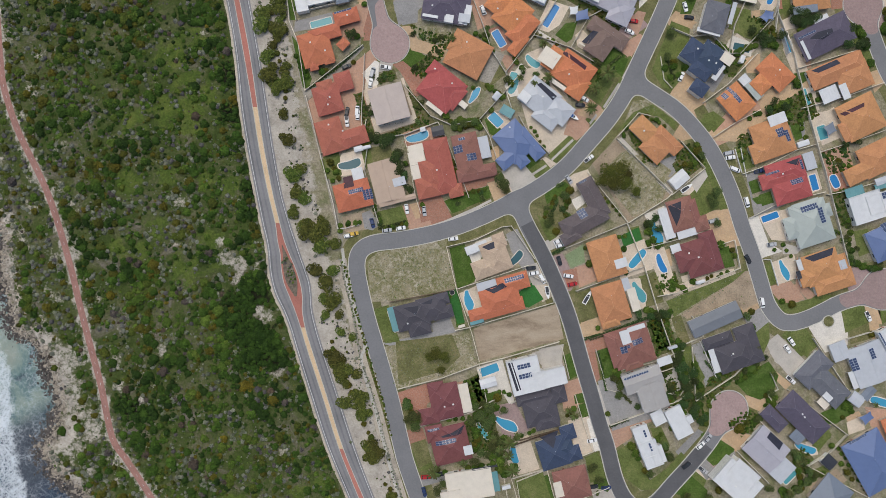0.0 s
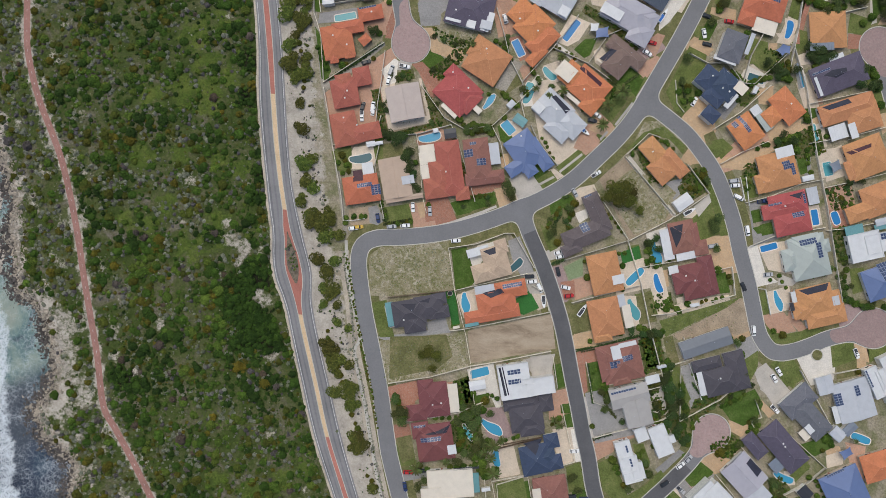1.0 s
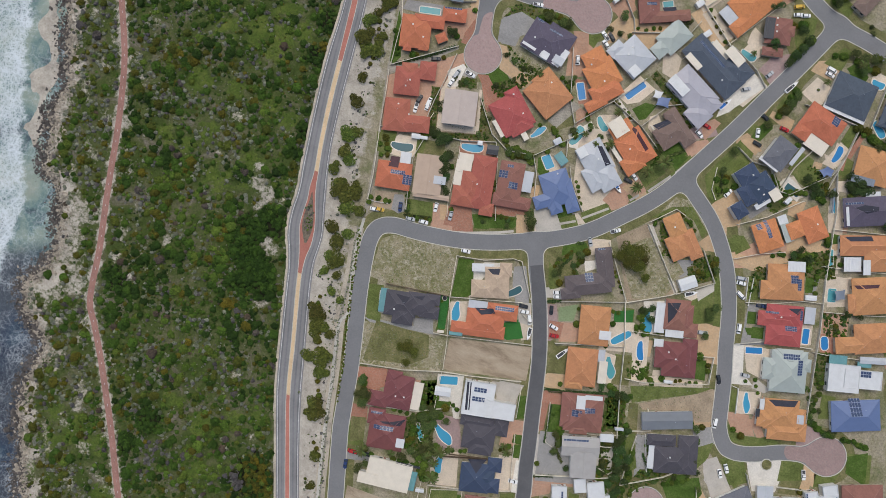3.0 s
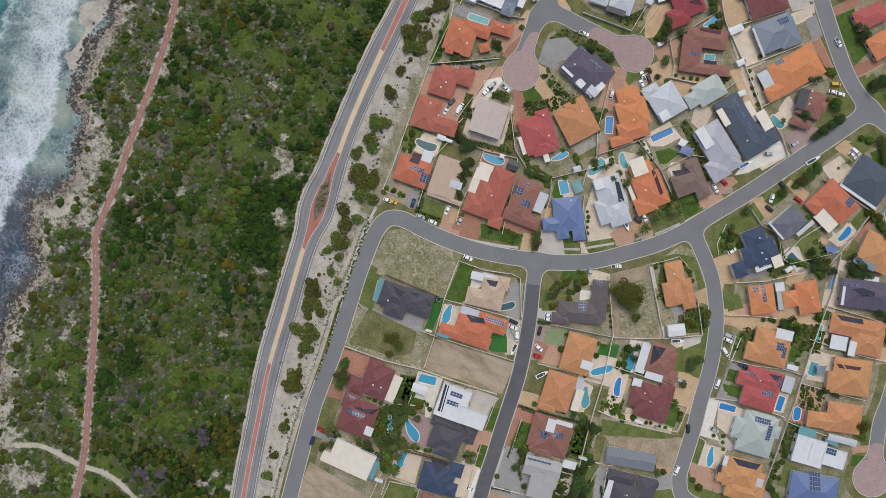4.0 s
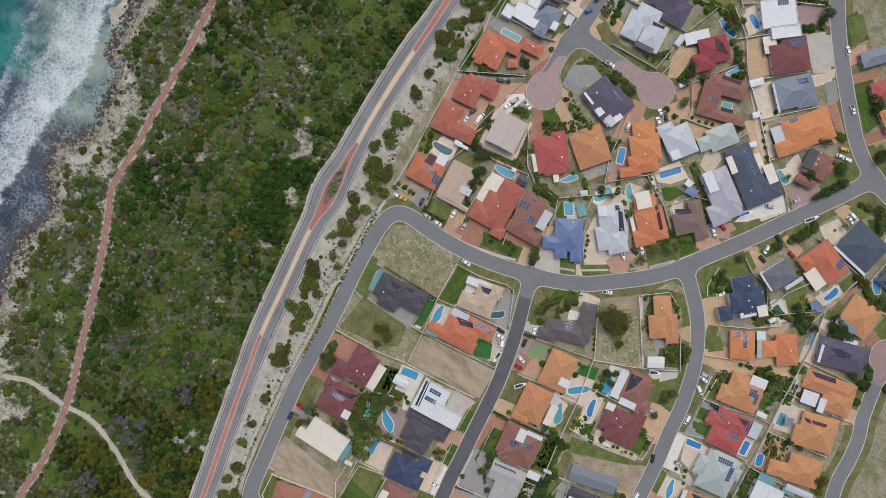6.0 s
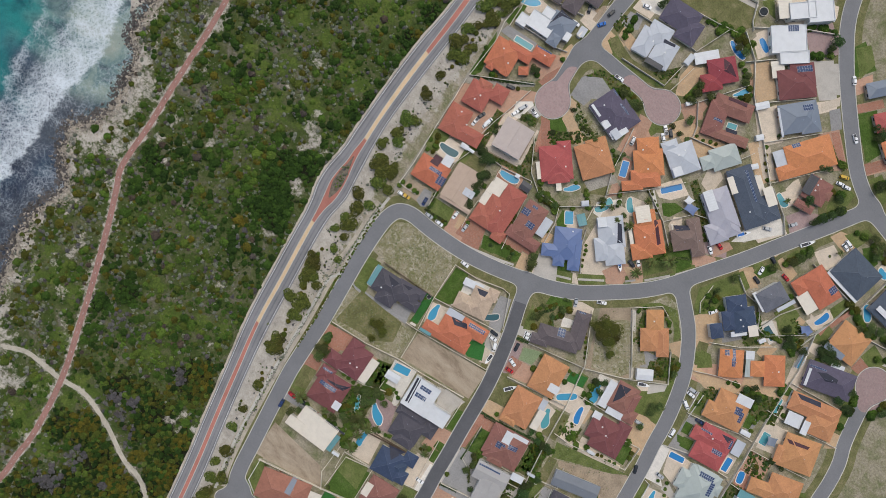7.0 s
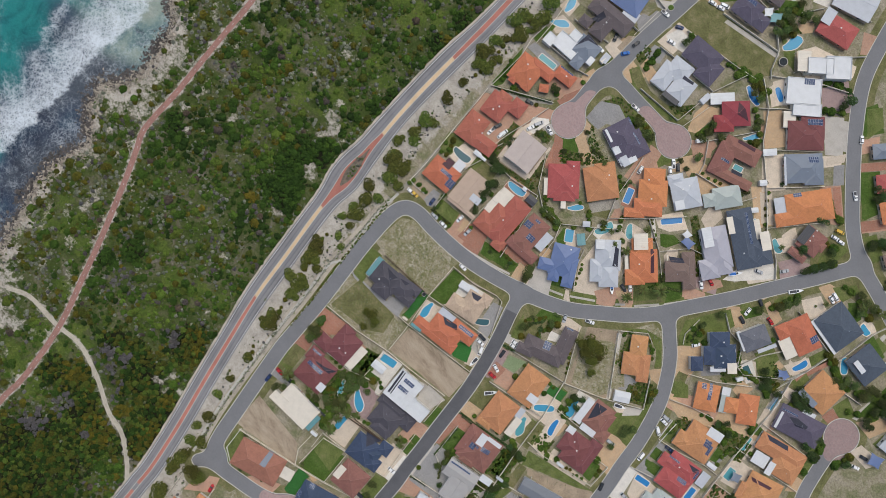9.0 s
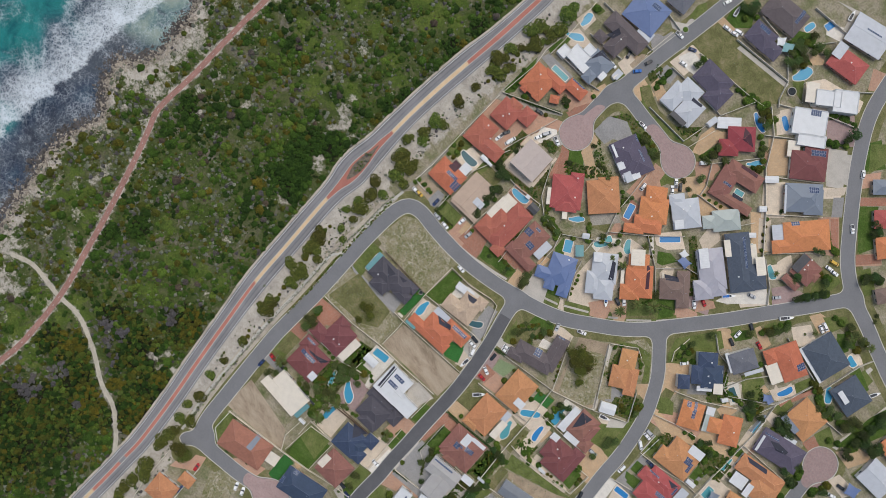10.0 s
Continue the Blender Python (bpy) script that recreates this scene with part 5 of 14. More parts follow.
def car_model(paint, form):
    """A parked car 4.5 m long, its front along +x: body, cabin glass, roof, wheels and lights."""
    ob = thing({"ute": "utility_truck", "van": "van"}.get(form, "car"), 0, 0, -50)
    length, width = {"ute": (5.0, 1.85), "van": (4.9, 1.9)}.get(form, (4.5, 1.8))
    bm = bmesh.new()
    prof = [(-0.5, 0.45, 0.78, 0.86), (-0.47, 0.3, 0.9, 0.97), (-0.2, 0.28, 0.93, 1.0), (0.15, 0.28, 0.95, 1.0), (0.40, 0.3, 0.84, 0.95), (0.5, 0.4, 0.66, 0.8)]
    lofted(bm, [[(u * length, -width / 2 * k, lo), (u * length, width / 2 * k, lo), (u * length, width / 2 * k, hi - 0.12), (u * length, width / 2 * (k - 0.1), hi), (u * length, -width / 2 * (k - 0.1), hi), (u * length, -width / 2 * k, hi - 0.12)] for u, lo, hi, k in prof])
    part("body", bm, paint, ob)
    cabin = {"ute": (-0.08, -0.02, 0.14, 0.26), "van": (-0.48, -0.45, 0.2, 0.36)}.get(form, (-0.42, -0.30, 0.08, 0.24))
    a, b2, c, d = (k * length for k in cabin)
    bm = bmesh.new()
    lofted(bm, [[(a, -width * 0.44, 0.86), (a, width * 0.44, 0.86), (d, width * 0.43, 0.86), (d, -width * 0.43, 0.86)], [(b2, -width * 0.36, 1.40), (b2, width * 0.36, 1.40), (c, width * 0.36, 1.40), (c, -width * 0.36, 1.40)]])
    part("cabin_glass", bm, "glass", ob, "dark tinted windows")
    bm = bmesh.new()
    vs = block(bm, (b2 + c) / 2, 0, 1.37, 1.46, c - b2 + 0.12, width * 0.74)
    bmesh.ops.bevel(bm, geom=bm.edges[:], offset=0.04, segments=2, affect="EDGES")
    part("car_roof", bm, paint, ob)
    if form == "ute":
        bm = bmesh.new()
        block(bm, -length * 0.29, 0, 0.9, 0.96, length * 0.34, width * 0.76)
        part("tray_cover", bm, "dark", ob, "black tray cover")
    for u in (-0.31, 0.31):
        for s in (-1, 1):
            bm = bmesh.new()
            bmesh.ops.create_cone(bm, cap_ends=True, segments=14, radius1=0.32, radius2=0.32, depth=0.22, matrix=pose(u * length, s * (width / 2 - 0.1), 0.32, 90))
            part("wheel", bm, "tyre", ob)
    for s in (-1, 1):
        bm = bmesh.new()
        block(bm, length * 0.475, s * width * 0.36, 0.58, 0.7, 0.12, 0.3)
        part("headlight", bm, "frame", ob)
    return ob


CAR_WORDS = {"car_white": "white", "car_silver": "silver-grey", "car_red": "red", "car_blue": "dark blue", "car_dark": "charcoal", "car_yellow": "yellow", "car_bright": "bright blue"}
models = {}


def car(x, y, rot, paint="car_white", form="car", on="on a paved driveway"):
    key = (paint, form)
    if key not in models:
        models[key] = car_model(paint, form)
        made = models[key]
        made.matrix_basis = pose(x, y, 0.11, 0, 0, rot)
    else:
        made = copy_thing(models[key], pose(x, y, 0.11, 0, 0, rot))
    word = {"ute": "utility truck", "van": "van"}.get(form, "car")
    return tagged(made, CAR_WORDS[paint] + " " + word + " parked " + on, "car", "parked cars")


def boat(x, y, rot, cover="car_white", length=6.0):
    ob = thing("boat", x, y, 0, rot, ("white" if cover == "car_white" else "blue-covered white") + " motor boat on a trailer in a yard", "boat", "trailer boats")
    bm = bmesh.new()
    lofted(bm, [[(u * length, -k, 0.55 + lift), (u * length, k, 0.55 + lift), (u * length, k * 1.25, 1.25 + lift), (u * length, -k * 1.25, 1.25 + lift)] for u, k, lift in ((-0.5, 0.8, 0), (-0.1, 0.85, 0), (0.25, 0.6, 0.08), (0.42, 0.25, 0.2), (0.5, 0.04, 0.3))])
    part("hull", bm, "car_white", ob, "white hull")
    bm = bmesh.new()
    lofted(bm, [[(u * length, -k, 1.24), (u * length, k, 1.24), (u * length, k * 0.8, 1.34), (u * length, -k * 0.8, 1.34)] for u, k in ((-0.44, 0.72), (0.02, 0.75))])
    part("cockpit", bm, "dark" if cover == "car_white" else cover, ob, "dark cockpit" if cover == "car_white" else "blue cover")
    bm = bmesh.new()
    lofted(bm, [[(u * length, -k, z) for k in (-w, w)] + [(u * length, k, z + 0.4) for k in (-w * 0.8, w * 0.8)] for u, w, z in ((0.04, 0.6, 1.25), (0.16, 0.5, 1.2))])
    part("windscreen", bm, "glass", ob)
    bm = bmesh.new()
    block(bm, 0, 0, 0.38, 0.5, length * 0.9, 0.3)
    block(bm, -0.1 * length, 0, 0.38, 0.5, 0.2, 1.7)
    trailer = part("trailer", bm, "panel_frame", ob)
    for s in (-1, 1):
        bm = bmesh.new()
        bmesh.ops.create_cone(bm, cap_ends=True, segments=12, radius1=0.3, radius2=0.3, depth=0.2, matrix=pose(-0.1 * length, s * 0.95, 0.3, 90))
        part("wheel", bm, "tyre", trailer)
    return ob


# ---------- plants ----------
def leaf_cloud(rng, count, radius, high, base, size, lumps=7):
    """Many small leaf clumps gathered into uneven lumps."""
    cen = []
    for k in range(lumps):
        a, r = rng.uniform(0, 6.28), radius * rng.uniform(0.15, 0.72)
        cen.append((r * math.cos(a), r * math.sin(a), base + high * rng.uniform(0.3, 0.8), radius * rng.uniform(0.3, 0.5)))
    cen.append((0, 0, base + high * 0.7, radius * 0.5))
    v, f = [], []
    for _ in range(count):
        cx, cy, cz, cr = cen[rng.randrange(len(cen))]
        a, t = rng.uniform(0, 6.28), math.acos(rng.uniform(-0.4, 1))
        k = cr * rng.uniform(0.8, 1.08)
        p = Vector((cx + k * math.sin(t) * math.cos(a), cy + k * math.sin(t) * math.sin(a), cz + 0.7 * k * math.cos(t)))
        q = Euler((rng.uniform(-0.8, 0.8), rng.uniform(-0.8, 0.8), rng.uniform(0, 6.28))).to_matrix()
        s = size * rng.uniform(0.6, 1.3)
        n = len(v)
        for ux, uy, uz in ((-1, -0.4, 0), (0.2, -0.75, 0.25), (1, 0.2, 0), (-0.1, 0.75, 0.22)):
            v.append(p + q @ Vector((ux * s, uy * s, uz * s)))
        f.append((n, n + 1, n + 2, n + 3))
    return v, f


def tree_model(seed, leaf, count=1500, lumps=11):
    """A tree of crown radius 1 with trunk and limbs, scaled when it is copied."""
    rng = random.Random(seed)
    ob = thing("tree", 0, 0, -60)
    bm = bmesh.new()
    trunk = [(0, 0, 0, 0.09), (0.03, 0.02, 0.4, 0.07), (0.0, 0.05, 0.8, 0.05)]
    lofted(bm, [[(x + r * math.cos(k * 1.047), y + r * math.sin(k * 1.047), z) for k in range(6)] for x, y, z, r in trunk])
    for k in range(4):
        a = k * 1.57 + rng.uniform(-0.4, 0.4)
        lofted(bm, [[(d * math.cos(a) + r * math.cos(i * 1.57), d * math.sin(a) + r * math.sin(i * 1.57), z) for i in range(4)] for d, z, r in ((0.02, 0.6, 0.045), (0.3, 0.95, 0.03), (0.55, 1.15, 0.012))])
    part("trunk", bm, "bark", ob)
    me = bpy.data.meshes.new("crown")
    v, f = leaf_cloud(rng, count, 1.0, 0.9, 0.55, 0.062, lumps)
    me.from_pydata(v, [], f)
    me.materials.append(M[leaf])
    crown = new("crown", me)
    crown.parent = ob
    return ob


def shrub_model(seed, leaf, count=700):
    rng = random.Random(seed)
    ob = thing("shrub", 0, 0, -60)
    bm = bmesh.new()
    for k in range(4):
        a = k * 1.6
        lofted(bm, [[(d * math.cos(a) + r * math.cos(i * 2.1), d * math.sin(a) + r * math.sin(i * 2.1), z) for i in range(3)] for d, z, r in ((0.05, 0, 0.05), (0.4, 0.5, 0.02))])
    part("stem", bm, "bark", ob)
    me = bpy.data.meshes.new("crown")
    v, f = leaf_cloud(rng, count, 1.0, 0.8, 0.05, 0.08, 7)
    me.from_pydata(v, [], f)
    me.materials.append(M[leaf])
    crown = new("crown", me)
    crown.parent = ob
    return ob


def palm_model(seed):
    """A palm: ringed trunk and arching fronds of many leaflets."""
    rng = random.Random(seed)
    ob = thing("palm_tree", 0, 0, -60)
    bm = bmesh.new()
    lofted(bm, [[(r * math.cos(k * 0.785), r * math.sin(k * 0.785), z) for k in range(8)] for z, r in ((0, 0.11), (0.2, 0.08), (0.9, 0.07), (1.4, 0.08))])
    part("trunk", bm, "bark", ob)
    for k in range(17):
        a = k * 2.4 + rng.uniform(-0.15, 0.15)
        reach, lift = rng.uniform(0.8, 1.05), rng.uniform(0.05, 0.45)
        v, f = [], []
        for i in range(13):
            s = i / 12
            p = Vector((reach * s, 0, 1.4 + lift * math.sin(s * 2.2) - 0.35 * s * s))
            w = 0.15 * math.sin(0.35 + s * 2.6) * (1.0 if i % 2 else 0.45)
            v += [p, p + Vector((0.05, w, -0.06)), p + Vector((0.05, -w, -0.06))]
            if i:
                n = 3 * i
                f += [(n - 3, n, n + 1, n - 2), (n - 3, n - 1, n + 2, n)]
        me = bpy.data.meshes.new("frond")
        me.from_pydata(v, [], f)
        me.materials.append(M["frond"])
        frond = new("frond", me)
        frond.parent, frond.matrix_basis = ob, pose(0, 0, 0, 0, 0, math.degrees(a))
    return ob


plants = {}
PLANT_WORDS = {
    "tree": ("leafy green garden tree with an uneven crown", "tree"), "dark": ("dense dark green tree beside the houses", "tree"),
    "olive": ("olive-green coastal tree with a spreading crown", "tree"), "palm": ("palm tree with arching fronds in a garden", "palm"),
    "shrub": ("rounded green garden shrub", "shrub"), "bush": ("olive-green bush on the sandy verge", "shrub")}


def on_street(x, y, margin):
    i, j = int((y + 270) / STEP), int((x + 190) / STEP)
    return 0 <= i < field.shape[0] and 0 <= j < field.shape[1] and field[i, j] < margin


def plant(form, x, y, r, turn=0.0):
    if on_street(x, y, 0.3 * r):
        return None
    variants = plants.setdefault(form, [])
    want = {"tree": 4, "dark": 3, "olive": 3, "palm": 2, "shrub": 3, "bush": 3}[form]
    h = {"palm": 1.15, "shrub": 0.75, "bush": 0.7}.get(form, 0.9)
    turn = (x * 37 + y * 91) % 360
    if len(variants) < want:
        n = len(variants)
        made = {"tree": lambda: tree_model(n + 1, "leaf"), "dark": lambda: tree_model(n + 11, "leafdark"), "olive": lambda: tree_model(n + 21, "leafolive"),
                "palm": lambda: palm_model(n + 31), "shrub": lambda: shrub_model(n + 41, "leaf" if n else "leafdark"), "bush": lambda: shrub_model(n + 51, "bushleaf", 1000)}[form]()
        variants.append(made)
        made.matrix_basis = pose(x, y, 0, 0, 0, turn)
    else:
        made = copy_thing(variants[int(x * 7 + y * 13) % want], pose(x, y, 0, 0, 0, turn))
    made.scale = (r, r, max(0.7, r * h) if form != "palm" else max(2.6, r * h))
    return tagged(made, PLANT_WORDS[form][0], PLANT_WORDS[form][1], form + " plants")


def hedge(pts, width=1.0, high=1.1, leaf="leafdark"):
    line = spline(pts, 0.8) if len(pts) > 2 else np.array([np.array(pts[0]) + (np.array(pts[1]) - np.array(pts[0])) * t for t in np.linspace(0, 1, 2 + int(math.dist(*pts) / 0.8))])
    rng = random.Random(int(abs(pts[0][0] * 100)))
    v, f = [], []
    for p in line:
        for _ in range(16):
            c = Vector((p[0] + rng.uniform(-0.5, 0.5) * width, p[1] + rng.uniform(-0.5, 0.5) * width, rng.uniform(0.1, 1) * high))
            q = Euler((rng.uniform(-0.9, 0.9), rng.uniform(-0.9, 0.9), rng.uniform(0, 6.28))).to_matrix()
            n = len(v)
            v += [c + q @ Vector((a * 0.3, b2 * 0.3, 0)) for a, b2 in ((-1, -0.6), (0.6, -0.9), (1, 0.4), (-0.3, 0.9))]
            f.append((n, n + 1, n + 2, n + 3))
    me = bpy.data.meshes.new("hedge")
    me.from_pydata(v, [], f)
    return solid("hedge", me, leaf, "clipped dark green garden hedge along a boundary", "hedge", "garden hedges")


def fence(pts, material="fence_cream", high=1.7, thick=0.22):
    """A fence of sheets between posts with a capping rail."""
    ob = thing("fence", 0, 0, 0, 0, {"fence_cream": "cream sheet boundary fence", "fence_grey": "grey cement sheet boundary fence", "fence_brown": "brown timber boundary fence", "wall_white": "low white masonry garden wall"}.get(material, "boundary fence") + " between garden plots", "fence", "boundary fences")
    for a, b2 in zip(pts[:-1], pts[1:]):
        length, turn = math.dist(a, b2), math.degrees(math.atan2(b2[1] - a[1], b2[0] - a[0]))
        mid = ((a[0] + b2[0]) / 2, (a[1] + b2[1]) / 2)
        bm = bmesh.new()
        block(bm, 0, 0, 0, high - 0.05, length, thick * 0.5)
        sheet = part("fence_sheet", bm, material, ob)
        sheet.matrix_basis = pose(*mid, 0, 0, 0, turn)
        bm = bmesh.new()
        block(bm, 0, 0, high - 0.05, high, length + thick, thick * 1.15)
        rail = part("rail", bm, material, ob)
        rail.matrix_basis = pose(*mid, 0, 0, 0, turn)
        for k in range(max(2, int(length / 7.5) + 1)):
            t = k / max(1, int(length / 7.5))
            if t <= 1:
                post = new("post", shared_box("fence_post" + material + str(high), thick * 1.4, thick * 1.4, high + 0.04, material))
                post.parent, post.matrix_basis = ob, pose(a[0] + (b2[0] - a[0]) * t, a[1] + (b2[1] - a[1]) * t, 0)
    return ob


def trampoline(x, y, r=1.9):
    ob = thing("trampoline", x, y, 0, 0, "round black trampoline with a pale frame on the lawn", "trampoline")
    bm = bmesh.new()
    bmesh.ops.create_cone(bm, cap_ends=True, segments=28, radius1=r * 0.86, radius2=r * 0.86, depth=0.03, matrix=pose(0, 0, 0.85))
    part("mat", bm, "net", ob)
    bm = bmesh.new()
    lofted_ring = [[(k * math.cos(a * 0.2244), k * math.sin(a * 0.2244), z) for a in range(28)] for k, z in ((r * 0.86, 0.84), (r * 0.88, 0.92), (r, 0.9), (r, 0.82))]
    rings = [[bm.verts.new(p) for p in row] for row in lofted_ring]
    for a, b2 in zip(rings, rings[1:] + rings[:1]):
        for i in range(28):
            bm.faces.new((a[i], a[(i + 1) % 28], b2[(i + 1) % 28], b2[i]))
    part("rim", bm, "concrete", ob)
    for k in range(4):
        leg = new("leg", shared_box("trampoline_leg", 0.06, 0.06, 0.86, "panel_frame"))
        leg.parent, leg.matrix_basis = ob, pose(0.92 * r * math.cos(k * 1.57), 0.92 * r * math.sin(k * 1.57), 0)
    return ob


def ring_bed(x, y, r, planted="dry"):
    """A round planted bed with a stone edge in the paving."""
    ob = thing("round_garden_bed", x, y, 0, 0, "round planted bed edged with pale stone in paving", "garden bed")
    bm = bmesh.new()
    bmesh.ops.create_cone(bm, cap_ends=True, segments=32, radius1=r, radius2=r * 0.96, depth=0.3, matrix=pose(0, 0, 0.12))
    part("stone_edge", bm, "kerb", ob)
    bm = bmesh.new()
    bmesh.ops.create_cone(bm, cap_ends=True, segments=32, radius1=r * 0.84, radius2=r * 0.5, depth=0.2, matrix=pose(0, 0, 0.36))
    part("planting", bm, planted, ob)
    return ob


thicket = []


def planting(form, x1, y1, x2, y2, count, r):
    """A row of crowded garden bushes and small trees, joined with the other garden foliage."""
    rng = random.Random(int(abs(x1 * 13 + y1 * 7)))
    for k in range(count):
        t = (k + 0.5) / count
        px, py = x1 + (x2 - x1) * t + rng.uniform(-0.7, 0.7), y1 + (y2 - y1) * t + rng.uniform(-0.7, 0.7)
        if on_street(px, py, 0.4 * r):
            continue
        thicket.append((px, py, 0.25 if form == "shrub" else r * 0.25, r * rng.uniform(0.6, 1.0), {"dark": 0.27, "tree": 0.37, "olive": 0.5}.get(form, 0.4) + rng.uniform(-0.08, 0.2)))


# ---------- plots, paving and lawns ----------
slab("lawn", [(209.6, -13.6), (222.1, -9.6), (226.8, -24.2), (216.2, -22), (212.2, -18.4)], 0.0757, "lawn", "green mown garden lawn", "lawn")
slab("paving", [(148.6, -43.5), (153.9, -39), (167, -51.7), (161.2, -60.1), (151.9, -50.3)], 0.08, "concrete", "plain grey concrete paving", "paving")
slab("paving", [(116.5, -44.5), (121.2, -42.6), (130.3, -59), (124.3, -62.7), (119.9, -60.1)], 0.09, "concrete", "plain grey concrete paving", "paving")
slab("lawn", [(37.2, 35), (45.8, 41.4), (49.7, 36.9), (40.5, 31.2)], 0.0778, "lawn", "green mown garden lawn", "lawn")
slab("lawn", [(48.1, 43), (58.4, 52.7), (61.7, 48.9), (51.9, 39.6)], 0.0785, "lawn", "green mown garden lawn", "lawn")
slab("lawn", [(65.5, 59.6), (69, 63.7), (72.1, 60.1), (68.4, 56.2)], 0.0792, "lawn", "green mown garden lawn", "lawn")
slab("lawn", [(69.5, 68.3), (78.8, 77.8), (82, 76.2), (75.4, 64.5), (72, 66.3)], 0.0799, "lawn", "green mown garden lawn", "lawn")
slab("lawn", [(80.9, 79.7), (85.6, 89.3), (88, 87.3), (84, 78.2)], 0.0806, "lawn", "green mown garden lawn", "lawn")
slab("paving", [(38.6, 33.3), (47.2, 38.9), (48, 38.1), (39.4, 32.5)], 0.105, "concrete", "plain grey concrete paving", "paving")
slab("paving", [(49.6, 41.3), (59.4, 50.6), (60.2, 49.8), (50.3, 40.5)], 0.105, "concrete", "plain grey concrete paving", "paving")
slab("paving", [(67.2, 58.1), (70.3, 62.2), (71, 61.4), (67.9, 57.2)], 0.105, "concrete", "plain grey concrete paving", "paving")
slab("paving", [(73.5, 65.4), (80.7, 76.5), (81.6, 75.8), (74.4, 64.7)], 0.105, "concrete", "plain grey concrete paving", "paving")
slab("paving", [(82.2, 78.6), (86.9, 87.8), (88, 87.3), (83.4, 78.1)], 0.105, "concrete", "plain grey concrete paving", "paving")
slab("paving", [(-9.4, 9.6), (1.5, 13.4), (15.5, 19.6), (21.9, 22.9), (22.4, 21.9), (15.8, 18.4), (1.8, 12.2), (-8.7, 8.7)], 0.105, "concrete", "plain grey concrete paving", "paving")
slab("lawn", [(-71.5, 114.7), (-69.7, 114.7), (-67.6, 105.3), (-70.2, 105.3)], 0.0855, "lush", "lush green lawn in a garden", "lawn")
slab("lawn", [(-69.7, 98.5), (-67.6, 95.9), (-60.3, 78.3), (-62.1, 73.6), (-64.5, 74.4)], 0.0862, "lush", "lush green lawn in a garden", "lawn")
slab("plot", [(-63.2, 71.8), (-61.4, 73.6), (-47.8, 85.3), (-38, 94.4), (-36.1, 92.6), (-46.5, 82.2), (-58.2, 72.3), (-61.4, 69.2)], 0.0469, "gravel", "grey gravel strip", "ground")
slab("paving", [(-36.7, 95.9), (-34.8, 104.8), (-32.2, 114.7), (-29.1, 114.7), (-29.9, 104.3), (-33, 95.9)], 0.0676, "redpave", "red brick driveway and yard paving", "paving")
slab("paving", [(-51.7, 104.3), (-37.4, 105.6), (-36.1, 97.5), (-45.2, 96.5), (-50.4, 98.5)], 0.0683, "salmon", "salmon brick driveway paving", "paving")
slab("paving", [(-68.6, 99.8), (-68.1, 104.8), (-51, 108.9), (-49.9, 103.7), (-61.4, 101.1)], 0.069, "greypave", "grey paved driveway", "paving")
slab("paving", [(-46.5, 73.1), (-43.2, 81.4), (-34.8, 90.7), (-31.7, 88.7), (-33.5, 82.9), (-36.1, 75.7), (-35.6, 60.1), (-48.4, 56.9), (-47.8, 70.5)], 0.0697, "salmon", "salmon brick driveway paving", "paving")
slab("plot", [(-33.5, 65.3), (-12.7, 75.7), (-9.4, 56.2), (-34.3, 50.2)], 0.0504, "dirt", "bare sandy dirt of a plot", "ground")
slab("paving", [(-30.2, 85.5), (-28.3, 86.1), (-23.1, 85.3), (-23.4, 82.2), (-30.2, 81.4)], 0.0711, "concrete", "plain grey concrete paving", "paving")
slab("paving", [(-33.3, 85.5), (-30.4, 85.5), (-30.2, 71.8), (-35.4, 70.5), (-36.1, 75.1)], 0.0718, "limestone", "cream limestone yard paving", "paving")
slab("lawn", [(-19.8, 89.4), (-14, 92), (-7.8, 88.1), (-10.4, 84.5), (-17.2, 84)], 0.075, "lush", "lush green lawn in a garden", "lawn", smooth=True)
slab("plot", [(-7.5, 88.1), (1.6, 90.7), (-4.2, 84), (-10.1, 78.3), (-16.6, 82.2)], 0.0357, "garden", "planted garden bed with soil", "garden bed")
slab("paving", [(-21.8, 85), (-18.2, 85.5), (-12.2, 76.7), (-7.5, 72.5), (-12.5, 69.9)], 0.0564, "redpave", "red brick driveway and yard paving", "paving")
slab("paving", [(-16.1, 93.3), (-15.6, 101.1), (-13.3, 101.1), (-10.1, 96.5), (4.2, 90), (-0.5, 87.6), (-10.9, 91.8)], 0.0571, "sandpave", "sand-coloured brick driveway paving", "paving")
slab("plot", [(-14.8, 103), (-2.3, 99.6), (1.6, 92.3), (-12, 97.5)], 0.0378, "garden", "planted garden bed with soil", "garden bed")
slab("paving", [(-21.1, 114.7), (-11.4, 114.7), (-11.7, 104.3), (-18.7, 103), (-22.1, 110)], 0.0585, "greypave", "grey paved driveway", "paving")
slab("paving", [(14, 114.7), (22.9, 114.7), (23.4, 104.3), (20.3, 102.4), (16.1, 109.5)], 0.0592, "salmon", "salmon brick driveway paving", "paving")
slab("plot", [(-4.9, 98.5), (8.1, 100.1), (-0.5, 89.2), (-4.9, 90)], 0.0399, "garden", "planted garden bed with soil", "garden bed")
slab("lawn", [(15.9, 78.3), (25, 86.6), (29.4, 80.9), (19.2, 72.5)], 0.0806, "dry", "dry patchy grass beside the street", "lawn")
slab("paving", [(20.8, 101.1), (26, 102.7), (32.2, 93.3), (27, 90.7)], 0.0613, "redpave", "red brick driveway and yard paving", "paving")
